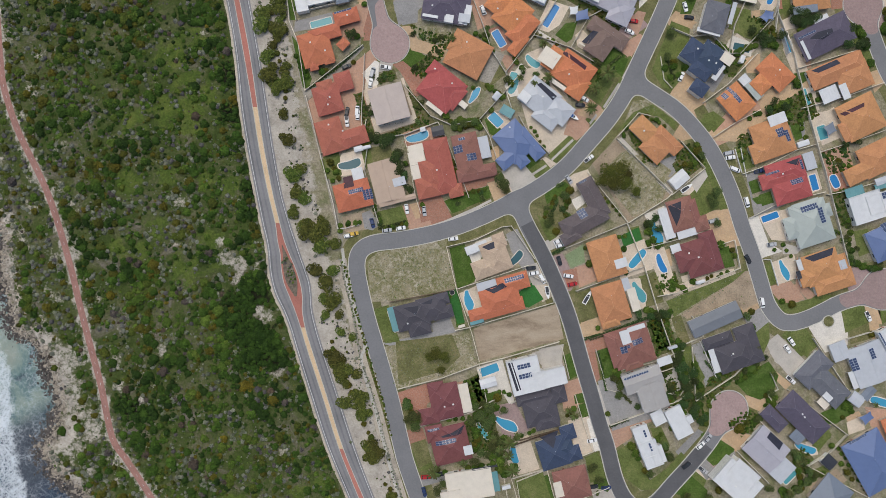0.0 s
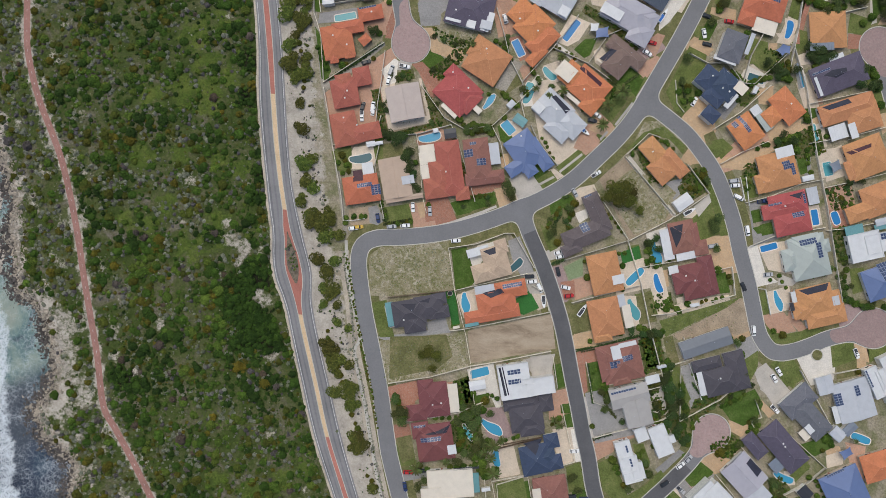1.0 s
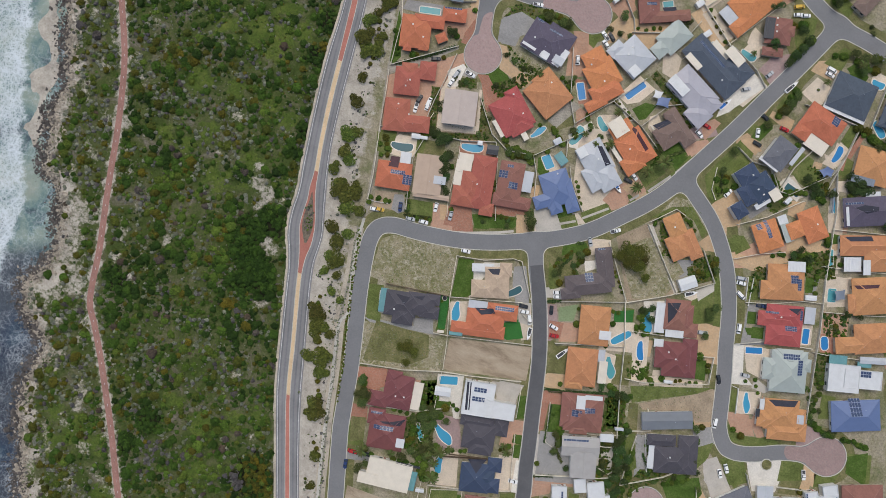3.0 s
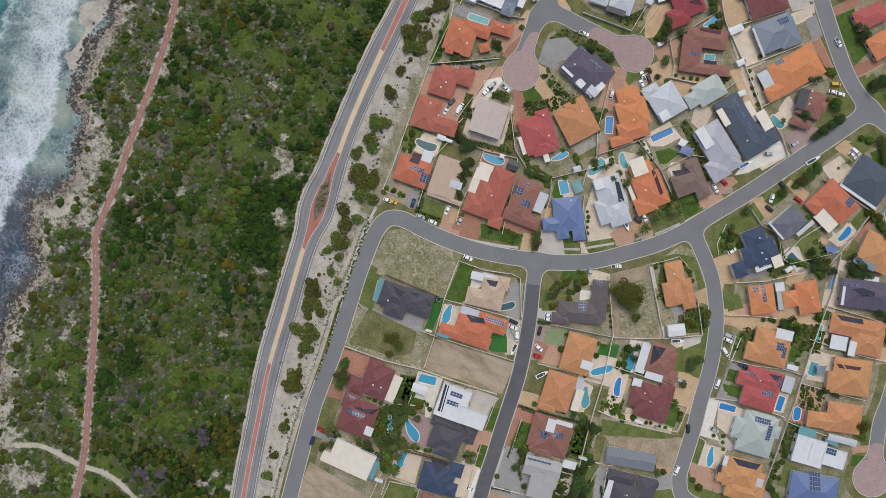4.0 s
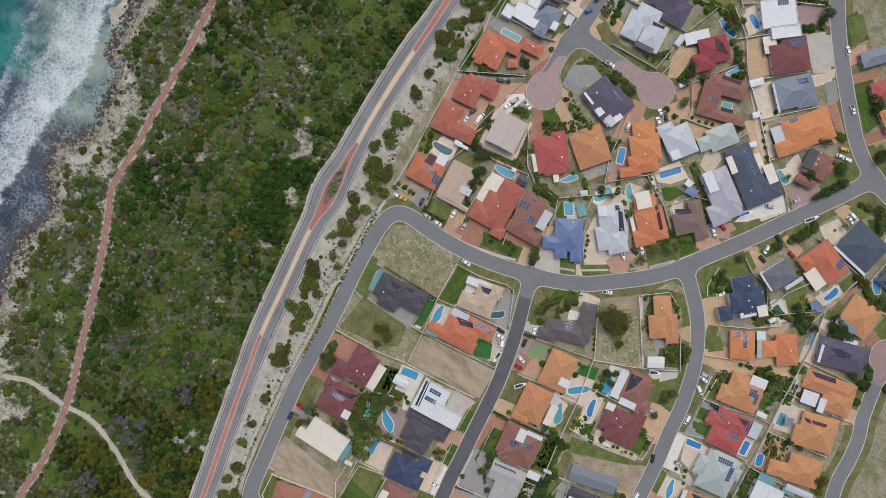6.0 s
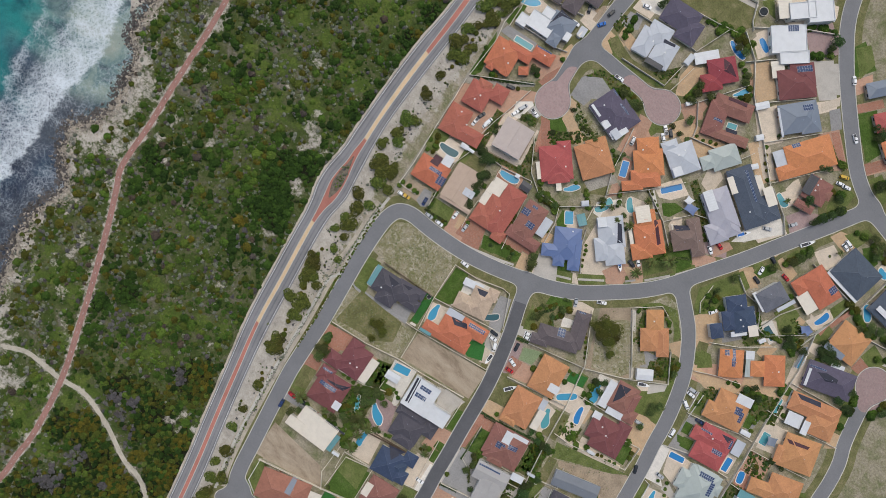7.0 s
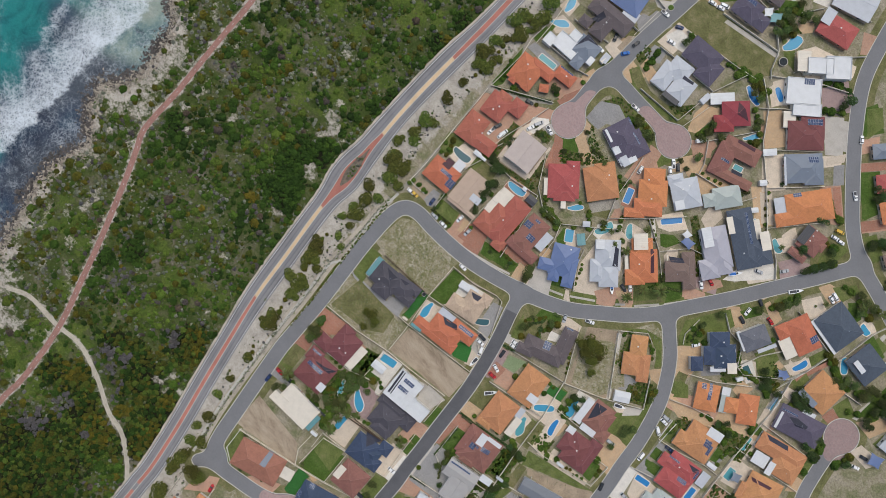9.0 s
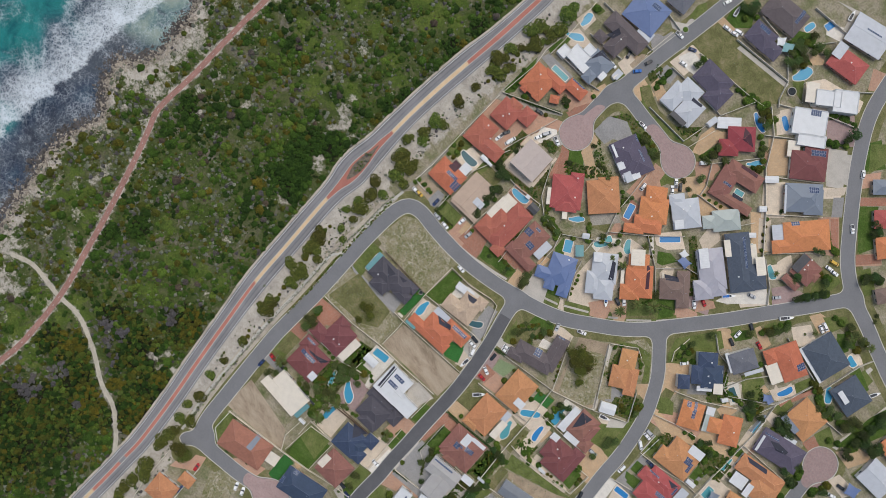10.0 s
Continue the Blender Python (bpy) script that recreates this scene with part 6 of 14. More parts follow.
slab("paving", [(25.5, 90), (35.4, 87.9), (30.2, 80.9)], 0.062, "salmon", "salmon brick driveway paving", "paving")
slab("paving", [(38, 89.7), (46.3, 93.3), (48.4, 84.5), (43.7, 81.9), (39, 84.5)], 0.0627, "limestone", "cream limestone yard paving", "paving")
slab("paving", [(43.2, 101.1), (55.1, 93.9), (52, 92.3), (45.2, 97.5)], 0.0634, "white_pave", "pale stone terrace paving", "paving")
slab("paving", [(42.6, 101.7), (48.9, 114.7), (58.2, 111.5), (53.6, 103), (48.4, 99.6)], 0.0641, "limestone", "cream limestone yard paving", "paving")
slab("lawn", [(51.5, 98.5), (56.2, 103.7), (61.9, 104.8), (59.3, 96.5), (56.7, 94.9)], 0.0848, "lush", "lush green lawn in a garden", "lawn")
slab("paving", [(28.3, 75.1), (35.9, 85.5), (40.6, 81.4), (36.9, 71), (30.9, 69.9)], 0.0655, "white_pave", "pale stone terrace paving", "paving")
slab("paving", [(44.5, 53.8), (57.2, 55.9), (57.5, 51.7), (48.4, 44.5)], 0.0662, "limestone", "cream limestone yard paving", "paving")
slab("paving", [(56.9, 64), (62.9, 64.7), (69.7, 60.6), (66.6, 55.4), (59.3, 49.1), (57.2, 52.3)], 0.0669, "salmon", "salmon brick driveway paving", "paving")
slab("paving", [(22.4, 61.6), (27.6, 63.2), (32.2, 56.9), (27.6, 52.8), (21.8, 58)], 0.0676, "limestone", "cream limestone yard paving", "paving")
slab("paving", [(25, 63.7), (33.3, 63.7), (31.5, 58.8)], 0.0683, "greypave", "grey paved driveway", "paving")
slab("lawn", [(19.2, 59.5), (21.3, 61.1), (27.6, 54.3), (24.4, 51.2), (21.3, 53.3)], 0.089, "lush", "lush green lawn in a garden", "lawn")
slab("plot", [(64, 109.5), (71.8, 112.1), (82.2, 101.7), (78.3, 99.1)], 0.0497, "dirt", "bare sandy dirt of a plot", "ground")
slab("paving", [(60.8, 98.5), (64, 101.1), (72.3, 92.6), (69.2, 88.7), (61.9, 93.3)], 0.0704, "limestone", "cream limestone yard paving", "paving")
slab("lawn", [(56.2, 83.5), (72.3, 85.5), (74.4, 90.7), (85.3, 87.4), (83.5, 78.3), (73.8, 64), (67.1, 69.9)], 0.0911, "lawn", "green mown garden lawn", "lawn")
slab("lawn", [(74.9, 88.7), (85.3, 87.6), (82.2, 79.3), (77.5, 83.5)], 0.0918, "lush", "lush green lawn in a garden", "lawn")
slab("paving", [(79.6, 106.9), (89.4, 108.2), (94.6, 103), (89.4, 99.1), (82.7, 95.9), (78.3, 101.7)], 0.055, "pinkpave", "pinkish brick driveway paving", "paving")
slab("paving", [(82.7, 94.4), (90.5, 99.1), (92.6, 97.8), (86.1, 87.4), (82.2, 90.7)], 0.0557, "salmon", "salmon brick driveway paving", "paving")
slab("paving", [(66.6, 66.6), (72.3, 68.4), (74.4, 65.3), (69.2, 58.8), (64, 60.6)], 0.0564, "salmon", "salmon brick driveway paving", "paving")
slab("lawn", [(84.8, 109.5), (86.8, 114.1), (95.2, 114.7), (90, 103), (88.7, 107.4)], 0.0771, "dry", "dry patchy grass beside the street", "lawn")
slab("lawn", [(97.2, 83.5), (97.8, 94.4), (103, 103), (112.1, 102.2), (110.2, 92.6), (109.5, 82.2), (106.9, 75.7), (104.3, 71), (99.1, 75.7)], 0.0778, "dry", "dry patchy grass beside the street", "lawn")
slab("plot", [(101.9, 88.7), (105.6, 89.2), (107.6, 78.3), (105.6, 75.7), (101.7, 82.2)], 0.0385, "garden", "planted garden bed with soil", "garden bed", smooth=True)
slab("paving", [(103.7, 71), (110.2, 82.2), (112.8, 83.5), (119.9, 70.5), (121.2, 66.6), (117.3, 60.1), (111.3, 64)], 0.0592, "sandpave", "sand-coloured brick driveway paving", "paving")
slab("paving", [(103, 104.8), (106.9, 109.5), (116, 106.9), (114.7, 101.1), (104.3, 102.2)], 0.0599, "sandpave", "sand-coloured brick driveway paving", "paving")
slab("lawn", [(105.6, 114.7), (112.1, 114.7), (112.8, 109.5), (106.9, 110)], 0.0806, "lawn", "green mown garden lawn", "lawn")
slab("lawn", [(131, 109.5), (139.4, 110), (142, 101.7), (134.2, 99.1), (131.6, 104.3)], 0.0813, "lawn", "green mown garden lawn", "lawn")
slab("paving", [(119.9, 75.7), (127.7, 82.2), (130.3, 80.9), (124.3, 71.8)], 0.062, "greypave", "grey paved driveway", "paving")
slab("paving", [(131, 95.9), (135.5, 99.1), (144.6, 92.6), (140.7, 88.7), (131, 90)], 0.0627, "limestone", "cream limestone yard paving", "paving")
slab("plot", [(139.4, 106.9), (148.5, 106.9), (150.3, 99.1), (142, 95.2), (140.7, 101.7)], 0.0434, "garden", "planted garden bed with soil", "garden bed")
slab("paving", [(142, 109.5), (145.9, 110), (146.6, 96.5), (142, 95.9)], 0.0641, "sandpave", "sand-coloured brick driveway paving", "paving")
slab("paving", [(138.1, 87.4), (145.9, 90), (145.9, 80.9), (139.9, 80.9)], 0.0648, "sandpave", "sand-coloured brick driveway paving", "paving")
slab("paving", [(144.6, 73.1), (160.2, 75.7), (160.2, 71.8), (145.9, 64), (139.4, 61.4)], 0.0655, "sandpave", "sand-coloured brick driveway paving", "paving")
slab("paving", [(122.5, 53.6), (131.6, 64), (144.6, 68.4), (147.2, 62.7), (131.6, 49.7), (124.3, 46.5)], 0.0662, "salmon", "salmon brick driveway paving", "paving")
slab("lawn", [(115.4, 64), (119.9, 66.6), (124.3, 58.8), (122.5, 52.3), (118.6, 56.2)], 0.0869, "dry", "dry patchy grass beside the street", "lawn")
slab("lawn", [(117.3, 58.8), (123.2, 62.7), (126.9, 58.8), (124.3, 54.9), (120.6, 54.3)], 0.0876, "lawn", "green mown garden lawn", "lawn")
slab("plot", [(134.2, 51), (143.3, 56.2), (144.6, 44.5), (136.8, 39.3)], 0.0483, "garden", "planted garden bed with soil", "garden bed")
slab("lawn", [(157.6, 62.7), (162.8, 63.7), (165.4, 51), (162.2, 49.7)], 0.089, "lush", "lush green lawn in a garden", "lawn")
slab("paving", [(162.2, 75.7), (165.4, 70.5), (166.7, 49.7), (164.1, 47.6)], 0.0697, "greypave", "grey paved driveway", "paving")
slab("lawn", [(160.7, 82.2), (165.4, 83.5), (168.5, 77), (163.3, 75.1)], 0.0904, "lush", "lush green lawn in a garden", "lawn")
slab("paving", [(163.3, 73.1), (170.6, 75.7), (173.2, 64), (166.7, 62.7)], 0.0711, "limestone", "cream limestone yard paving", "paving")
slab("paving", [(160.2, 87.4), (168.5, 89.2), (169.5, 83.5), (162.8, 81.4)], 0.0718, "salmon", "salmon brick driveway paving", "paving")
slab("paving", [(170.6, 59.5), (179.7, 65.3), (184.1, 61.4), (185.6, 52.3), (174.5, 47.6)], 0.055, "limestone", "cream limestone yard paving", "paving")
slab("plot", [(174.5, 44.5), (186.2, 48.4), (188.8, 36.7), (178.4, 34.1)], 0.0357, "garden", "planted garden bed with soil", "garden bed")
slab("paving", [(177.1, 32.8), (185.6, 35.4), (187.5, 28.9), (180.4, 25)], 0.0564, "redpave", "red brick driveway and yard paving", "paving")
slab("paving", [(186.2, 114.7), (204.4, 114.7), (203.8, 104.3), (195.3, 97), (190.8, 103), (187.5, 109.5)], 0.0571, "pinkpave", "pinkish brick driveway paving", "paving")
slab("lawn", [(188.2, 101.7), (192.7, 103.7), (197.9, 97.8), (200.5, 83.5), (195.3, 84), (189.3, 93.9)], 0.0778, "lawn", "green mown garden lawn", "lawn")
slab("paving", [(195.3, 80.9), (203.8, 84), (203.8, 77), (198.6, 71.8)], 0.0585, "sandpave", "sand-coloured brick driveway paving", "paving")
slab("paving", [(158.9, 96.5), (162.8, 97.5), (164.8, 87.4), (160.7, 86.6)], 0.0592, "sandpave", "sand-coloured brick driveway paving", "paving")
slab("lawn", [(153.7, 109.5), (158.9, 110.5), (159.6, 106.9), (155, 104.8)], 0.0799, "dry", "dry patchy grass beside the street", "lawn")
slab("paving", [(144.6, 114.7), (153.7, 114.7), (153.7, 110), (147.2, 111.5)], 0.0606, "limestone", "cream limestone yard paving", "paving")
slab("lawn", [(157.6, 114.7), (158.9, 111.5), (155, 106.9), (152.4, 110.8)], 0.0813, "lawn", "green mown garden lawn", "lawn")
slab("paving", [(155.5, 108.2), (160.2, 109.5), (162.2, 101.7), (156.3, 100.4)], 0.062, "limestone", "cream limestone yard paving", "paving")
slab("lawn", [(-55.6, 43.2), (-47.8, 44.5), (-46.5, 34.1), (-51.7, 30.2)], 0.0827, "lawn", "green mown garden lawn", "lawn")
slab("paving", [(-48.9, 39.3), (-46.5, 43.9), (-37.4, 45.8), (-35.4, 36.7), (-41.3, 34.1), (-47.3, 33.5)], 0.0634, "limestone", "cream limestone yard paving", "paving")
slab("lawn", [(-38, 46.5), (-33.5, 47.6), (-32.2, 39.3), (-35.4, 36.7)], 0.0841, "lawn", "green mown garden lawn", "lawn")
slab("paving", [(-56.2, 46.5), (-47.8, 47.6), (-45.2, 46.5), (-47.8, 43.2), (-55.6, 43.2)], 0.0648, "salmon", "salmon brick driveway paving", "paving")
slab("plot", [(-46.5, 14.6), (-36.1, 17.9), (-32.2, 9.4), (-44.7, 7.5)], 0.0455, "dirt", "bare sandy dirt of a plot", "ground")
slab("paving", [(-37.4, 16.4), (-33.5, 17.9), (-29.1, 11.2), (-32.2, 8.6), (-36.1, 9.4)], 0.0662, "greypave", "grey paved driveway", "paving")
slab("lawn", [(-30.2, 17.2), (-18.7, 19.8), (-16.1, 12.7), (-28.3, 9.4)], 0.0869, "lawn", "green mown garden lawn", "lawn")
slab("lawn", [(-33.5, 46.5), (-24.4, 48.4), (-23.1, 43.2), (-32.2, 39.8)], 0.0876, "dry", "dry patchy grass beside the street", "lawn")
slab("paving", [(-18.7, 19.8), (-7.5, 22.4), (-3.6, 11.2), (-15.3, 8.1)], 0.0683, "salmon", "salmon brick driveway paving", "paving")
slab("paving", [(-15.3, 20.5), (-10.1, 21.6), (-9.4, 14.6), (-12.7, 13.8)], 0.069, "sandpave", "sand-coloured brick driveway paving", "paving")
slab("paving", [(-8.8, 23.7), (-1, 25), (4.2, 14.6), (-4.9, 10.7), (-8.3, 18.5)], 0.0697, "redpave", "red brick driveway and yard paving", "paving")
slab("paving", [(-18.7, 53.3), (-7.5, 56.9), (-1, 52.3), (-3.6, 47.6), (-15.3, 48.4)], 0.0704, "salmon", "salmon brick driveway paving", "paving")
slab("lawn", [(1.6, 20.5), (9.9, 26.3), (21.1, 28.9), (21.8, 23.7), (4.2, 16.4)], 0.0911, "lush", "lush green lawn in a garden", "lawn")
slab("paving", [(4.2, 28.9), (19.8, 32), (20.3, 29.4), (7.3, 25)], 0.0718, "redpave", "red brick driveway and yard paving", "paving")
slab("paving", [(20.3, 30.2), (26.3, 32), (30.7, 25), (23.7, 21.6)], 0.055, "sandpave", "sand-coloured brick driveway paving", "paving")
slab("lawn", [(15.9, 25), (20.3, 29.4), (22.4, 25), (17.2, 21.1)], 0.0757, "lush", "lush green lawn in a garden", "lawn")
slab("paving", [(28.1, 35.4), (33.3, 40.6), (40.6, 36.7), (43.2, 32), (31.5, 25.5)], 0.0564, "limestone", "cream limestone yard paving", "paving")
slab("lawn", [(33.3, 39.3), (41.9, 44.5), (46.3, 39.3), (38, 32)], 0.0771, "lush", "lush green lawn in a garden", "lawn")
slab("lawn", [(38, 42.4), (42.6, 46.5), (45.8, 43.2), (41.1, 39.3)], 0.0778, "lush", "lush green lawn in a garden", "lawn")
slab("paving", [(21.8, 46.5), (25.5, 47.6), (26.3, 40.6), (22.9, 40.6)], 0.0585, "sandpave", "sand-coloured brick driveway paving", "paving")
slab("lawn", [(4.2, 16.4), (22.4, 22.4), (22.9, 20.5), (4.2, 13.8)], 0.0792, "dry", "dry patchy grass beside the street", "lawn")
slab("paving", [(43.2, 40.6), (47.1, 42.4), (52.3, 39.3), (48.4, 36.7)], 0.0599, "limestone", "cream limestone yard paving", "paving")
slab("paving", [(47.1, 48.4), (51, 51), (56.2, 49.7), (49.7, 43.9)], 0.0606, "limestone", "cream limestone yard paving", "paving")
slab("lawn", [(44.5, 17.2), (43.7, 23.7), (47.8, 28.9), (56.2, 31.5), (59.3, 27.6), (56.2, 21.1), (57.5, 10.7), (52.3, 8.1), (47.1, 9.4)], 0.0813, "dry", "dry patchy grass beside the street", "lawn")
slab("lawn", [(46.3, 26.8), (56.2, 30.9), (58.8, 28.3), (52.3, 23.7), (47.8, 20.5)], 0.082, "lush", "lush green lawn in a garden", "lawn")
slab("paving", [(56.7, 32), (60.1, 34.6), (66.6, 36.7), (69.2, 32), (60.8, 26.3)], 0.0627, "limestone", "cream limestone yard paving", "paving")
slab("paving", [(58.8, 22.4), (64, 25), (65.3, 21.1), (61.4, 17.9)], 0.0634, "white_pave", "pale stone terrace paving", "paving")
slab("lawn", [(43.2, 15.9), (47.8, 13.3), (53.6, 7.5), (52.3, 5.5), (48.9, 3.4), (46.3, 8.1)], 0.0841, "lawn", "green mown garden lawn", "lawn")
slab("paving", [(46.3, 3.4), (56.2, 7.5), (57.5, 2.9), (48.4, -1)], 0.0648, "concrete", "plain grey concrete paving", "paving")
slab("plot", [(-34.8, -5.5), (-30.2, -1.6), (1.6, 4.4), (5.7, -17.9), (-24.4, -23.9), (-33.5, -24.4)], 0.0455, "weeds", "weedy vacant building plot", "ground")
slab("plot", [(14, -36.7), (52.3, -25.2), (55.6, -41.3), (16.6, -51.7)], 0.0462, "sandlot", "cleared sandy building plot", "ground")
slab("plot", [(-28.1, -45.2), (12, -38.7), (15.9, -53.8), (-21.8, -64.7)], 0.0469, "weeds", "weedy vacant building plot", "ground")
slab("lawn", [(-21.8, -42.6), (-6.2, -40.8), (4.2, -39.3), (8.1, -49.1), (1.6, -55.6), (-20.5, -62.1)], 0.0876, "dry", "dry patchy grass beside the street", "lawn")
slab("plot", [(68.6, 39.3), (80.1, 51), (105.6, 25), (85.3, 12.7)], 0.0483, "dirt", "bare sandy dirt of a plot", "ground")
slab("plot", [(82.2, 44.5), (87.4, 46.5), (103, 27.6), (100.4, 21.1), (87.4, 14.6), (71.8, 34.1)], 0.049, "weeds", "weedy vacant building plot", "ground")
slab("plot", [(87.4, 67.9), (95.2, 69.2), (109.5, 61.4), (105.6, 56.2), (92.6, 62.7), (84.8, 52.3), (80.9, 52.3)], 0.0497, "weeds", "weedy vacant building plot", "ground")
slab("paving", [(80.1, 49.7), (82.2, 51.5), (106.1, 26.3), (104.3, 25)], 0.0704, "concrete", "plain grey concrete paving", "paving")
slab("plot", [(84.8, 53.6), (90, 57.5), (97.8, 41.9), (92.6, 39.3)], 0.0511, "garden", "planted garden bed with soil", "garden bed")
slab("paving", [(106.9, 54.3), (112.1, 57.5), (116, 51), (109.5, 49.7)], 0.0718, "sandpave", "sand-coloured brick driveway paving", "paving")
slab("plot", [(105.6, 48.4), (118.6, 48.4), (121.2, 39.3), (112.1, 34.1), (106.9, 39.3)], 0.035, "garden", "planted garden bed with soil", "garden bed")
slab("paving", [(97.8, 39.8), (106.9, 43.2), (108.2, 36.7), (104.3, 32.8)], 0.0557, "greypave", "grey paved driveway", "paving")
slab("lawn", [(113.9, 25), (120.6, 34.1), (127.7, 36.7), (131.6, 18.5), (125.1, 17.9), (118.6, 17.2)], 0.0764, "dry", "dry patchy grass beside the street", "lawn")
slab("paving", [(109.5, 25), (118.6, 34.1), (121.2, 32), (114.7, 25)], 0.0571, "limestone", "cream limestone yard paving", "paving")
slab("paving", [(118.6, 15.9), (131.6, 19.8), (132.9, 10.7), (124.3, 6.8), (121.2, 10.7)], 0.0578, "sandpave", "sand-coloured brick driveway paving", "paving")
slab("paving", [(92.6, 15.9), (104.3, 21.1), (108.2, 8.1), (99.1, 0.3)], 0.0585, "white_pave", "pale stone terrace paving", "paving")
slab("lawn", [(84.8, 9.4), (90, 10.7), (92.6, 2.9), (87.4, 0.3), (85.3, 2.9)], 0.0792, "lawn", "green mown garden lawn", "lawn")
slab("lawn", [(81.6, 6), (90, 10.1), (92, 2.9), (86.1, -0.3), (83.5, 0.3)], 0.0799, "fake", "bright artificial turf in a garden", "lawn")
slab("paving", [(84.8, -9.6), (85.3, -2.3), (92.6, 1.6), (94.6, -2.3), (90, -8.8)], 0.0606, "redpave", "red brick driveway and yard paving", "paving")
slab("paving", [(92, 0.3), (96.5, 2.3), (97.8, -4.9), (93.9, -8.8)], 0.0613, "limestone", "cream limestone yard paving", "paving")
slab("paving", [(96.5, -2.3), (104.3, 0.3), (105.6, -7.5), (97.8, -12.7)], 0.062, "sandpave", "sand-coloured brick driveway paving", "paving")
slab("plot", [(96.5, -12.7), (106.9, -10.1), (108.2, -16.6), (99.1, -20.5)], 0.0427, "garden", "planted garden bed with soil", "garden bed")
slab("paving", [(124.3, 7.5), (132.9, 10.7), (134.7, 4.2), (126.4, 2.9)], 0.0634, "sandpave", "sand-coloured brick driveway paving", "paving")
slab("lawn", [(124.3, -1.8), (132.9, 1.6), (133.6, -6.2), (125.1, -9.6)], 0.0841, "lush", "lush green lawn in a garden", "lawn")
slab("paving", [(109.5, -12.7), (115.4, -10.7), (116, -14.8), (110.2, -15.3)], 0.0648, "limestone", "cream limestone yard paving", "paving")
slab("lawn", [(132.9, 4.2), (136.8, 5.5), (138.8, -6.2), (135.5, -7.5)], 0.0855, "dry", "dry patchy grass beside the street", "lawn")
slab("plot", [(105.6, -22.6), (136.8, -7.5), (138.8, -12.7), (127.7, -23.1), (114.7, -28.9), (109.5, -30.9)], 0.0462, "weeds", "weedy vacant building plot", "ground")
slab("plot", [(122.5, -23.1), (136.8, -10.1), (144.6, -10.1), (147.2, -20.5), (139.4, -27), (118.6, -30.9)], 0.0469, "dirt", "bare sandy dirt of a plot", "ground")
slab("paving", [(136.8, -27), (144.6, -24.4), (145.9, -28.3), (138.8, -31.5)], 0.0676, "sandpave", "sand-coloured brick driveway paving", "paving")
slab("plot", [(100.9, -28.3), (109.5, -27), (111.3, -37.4), (104.3, -38.7)], 0.0483, "weeds", "weedy vacant building plot", "ground")
slab("paving", [(138.8, -30.9), (145.9, -27), (150.3, -33.5), (148.5, -38.7), (140.7, -41.3)], 0.069, "greypave", "grey paved driveway", "paving")
slab("lawn", [(142, -40), (149.8, -33.5), (150.3, -41.3), (143.3, -47.8)], 0.0897, "lawn", "green mown garden lawn", "lawn")
slab("lawn", [(2.9, 0.3), (9.9, 2.3), (15.9, -12.7), (14, -15.3), (6.8, -18.5)], 0.0904, "lush", "lush green lawn in a garden", "lawn")
slab("paving", [(10.4, -4.9), (15.1, 3.4), (25, 6.8), (30.2, 4.2), (19.8, 0.3), (15.9, -7.5), (15.1, -15.3)], 0.0711, "white_pave", "pale stone terrace paving", "paving")
slab("paving", [(28.9, 6.8), (34.1, 9.4), (40, -1), (42.6, -7.5), (36.7, -9.6), (31.5, -1)], 0.0718, "greypave", "grey paved driveway", "paving")
slab("paving", [(7.3, -20.5), (15.9, -16.6), (18.5, -27), (11.4, -30.9)], 0.055, "limestone", "cream limestone yard paving", "paving")
slab("lawn", [(4.2, -20.5), (7.3, -19.5), (9.9, -34.8), (6.2, -36.1)], 0.0757, "lush", "lush green lawn in a garden", "lawn")
slab("lawn", [(-32.2, -27.8), (-25, -25.7), (-22.4, -34.8), (-19.8, -42.6), (-26.5, -43.4)], 0.0764, "lawn", "green mown garden lawn", "lawn")
slab("paving", [(-28.6, -43.4), (-6.2, -38.7), (4.2, -34.8), (6.2, -38.2), (-24.4, -44.5)], 0.0571, "greypave", "grey paved driveway", "paving")
slab("paving", [(-6.2, -34.8), (2.9, -30.9), (4.7, -35.6), (-3.6, -39.3)], 0.0578, "greypave", "grey paved driveway", "paving")
slab("lawn", [(34.1, -20.5), (41.1, -15.3), (46.3, -23.1), (39.3, -27), (35.4, -25.7)], 0.0785, "fake", "bright artificial turf in a garden", "lawn")
slab("paving", [(38.5, -7.5), (43.2, -6.2), (50.4, -21.8), (45.8, -24.4), (41.9, -17.9)], 0.0592, "limestone", "cream limestone yard paving", "paving")
slab("plot", [(56.2, -2.9), (64.5, 2.3), (65.3, -6.2), (58.8, -8.8)], 0.0799, "court", "pale green court surface beside a house", "court")
slab("paving", [(60.1, -8.8), (67.9, -6.2), (71.8, -14), (62.7, -17.9)], 0.0606, "salmon", "salmon brick driveway paving", "paving")
slab("paving", [(49.7, -3.6), (54.9, -1.8), (61.4, -15.3), (58.8, -19.2), (55.6, -20)], 0.0613, "pinkpave", "pinkish brick driveway paving", "paving")
slab("paving", [(54.9, -10.1), (61.4, -8.8), (62.7, -16.6), (57.5, -18.5)], 0.062, "redpave", "red brick driveway and yard paving", "paving")
slab("lawn", [(58.2, -21.8), (67.9, -17.9), (71.8, -27), (67.9, -32.2), (61.4, -33)], 0.0827, "dry", "dry patchy grass beside the street", "lawn")
slab("paving", [(61.9, -34.8), (72.3, -31.5), (74.4, -38.2), (62.7, -41.3)], 0.0634, "sandpave", "sand-coloured brick driveway paving", "paving")
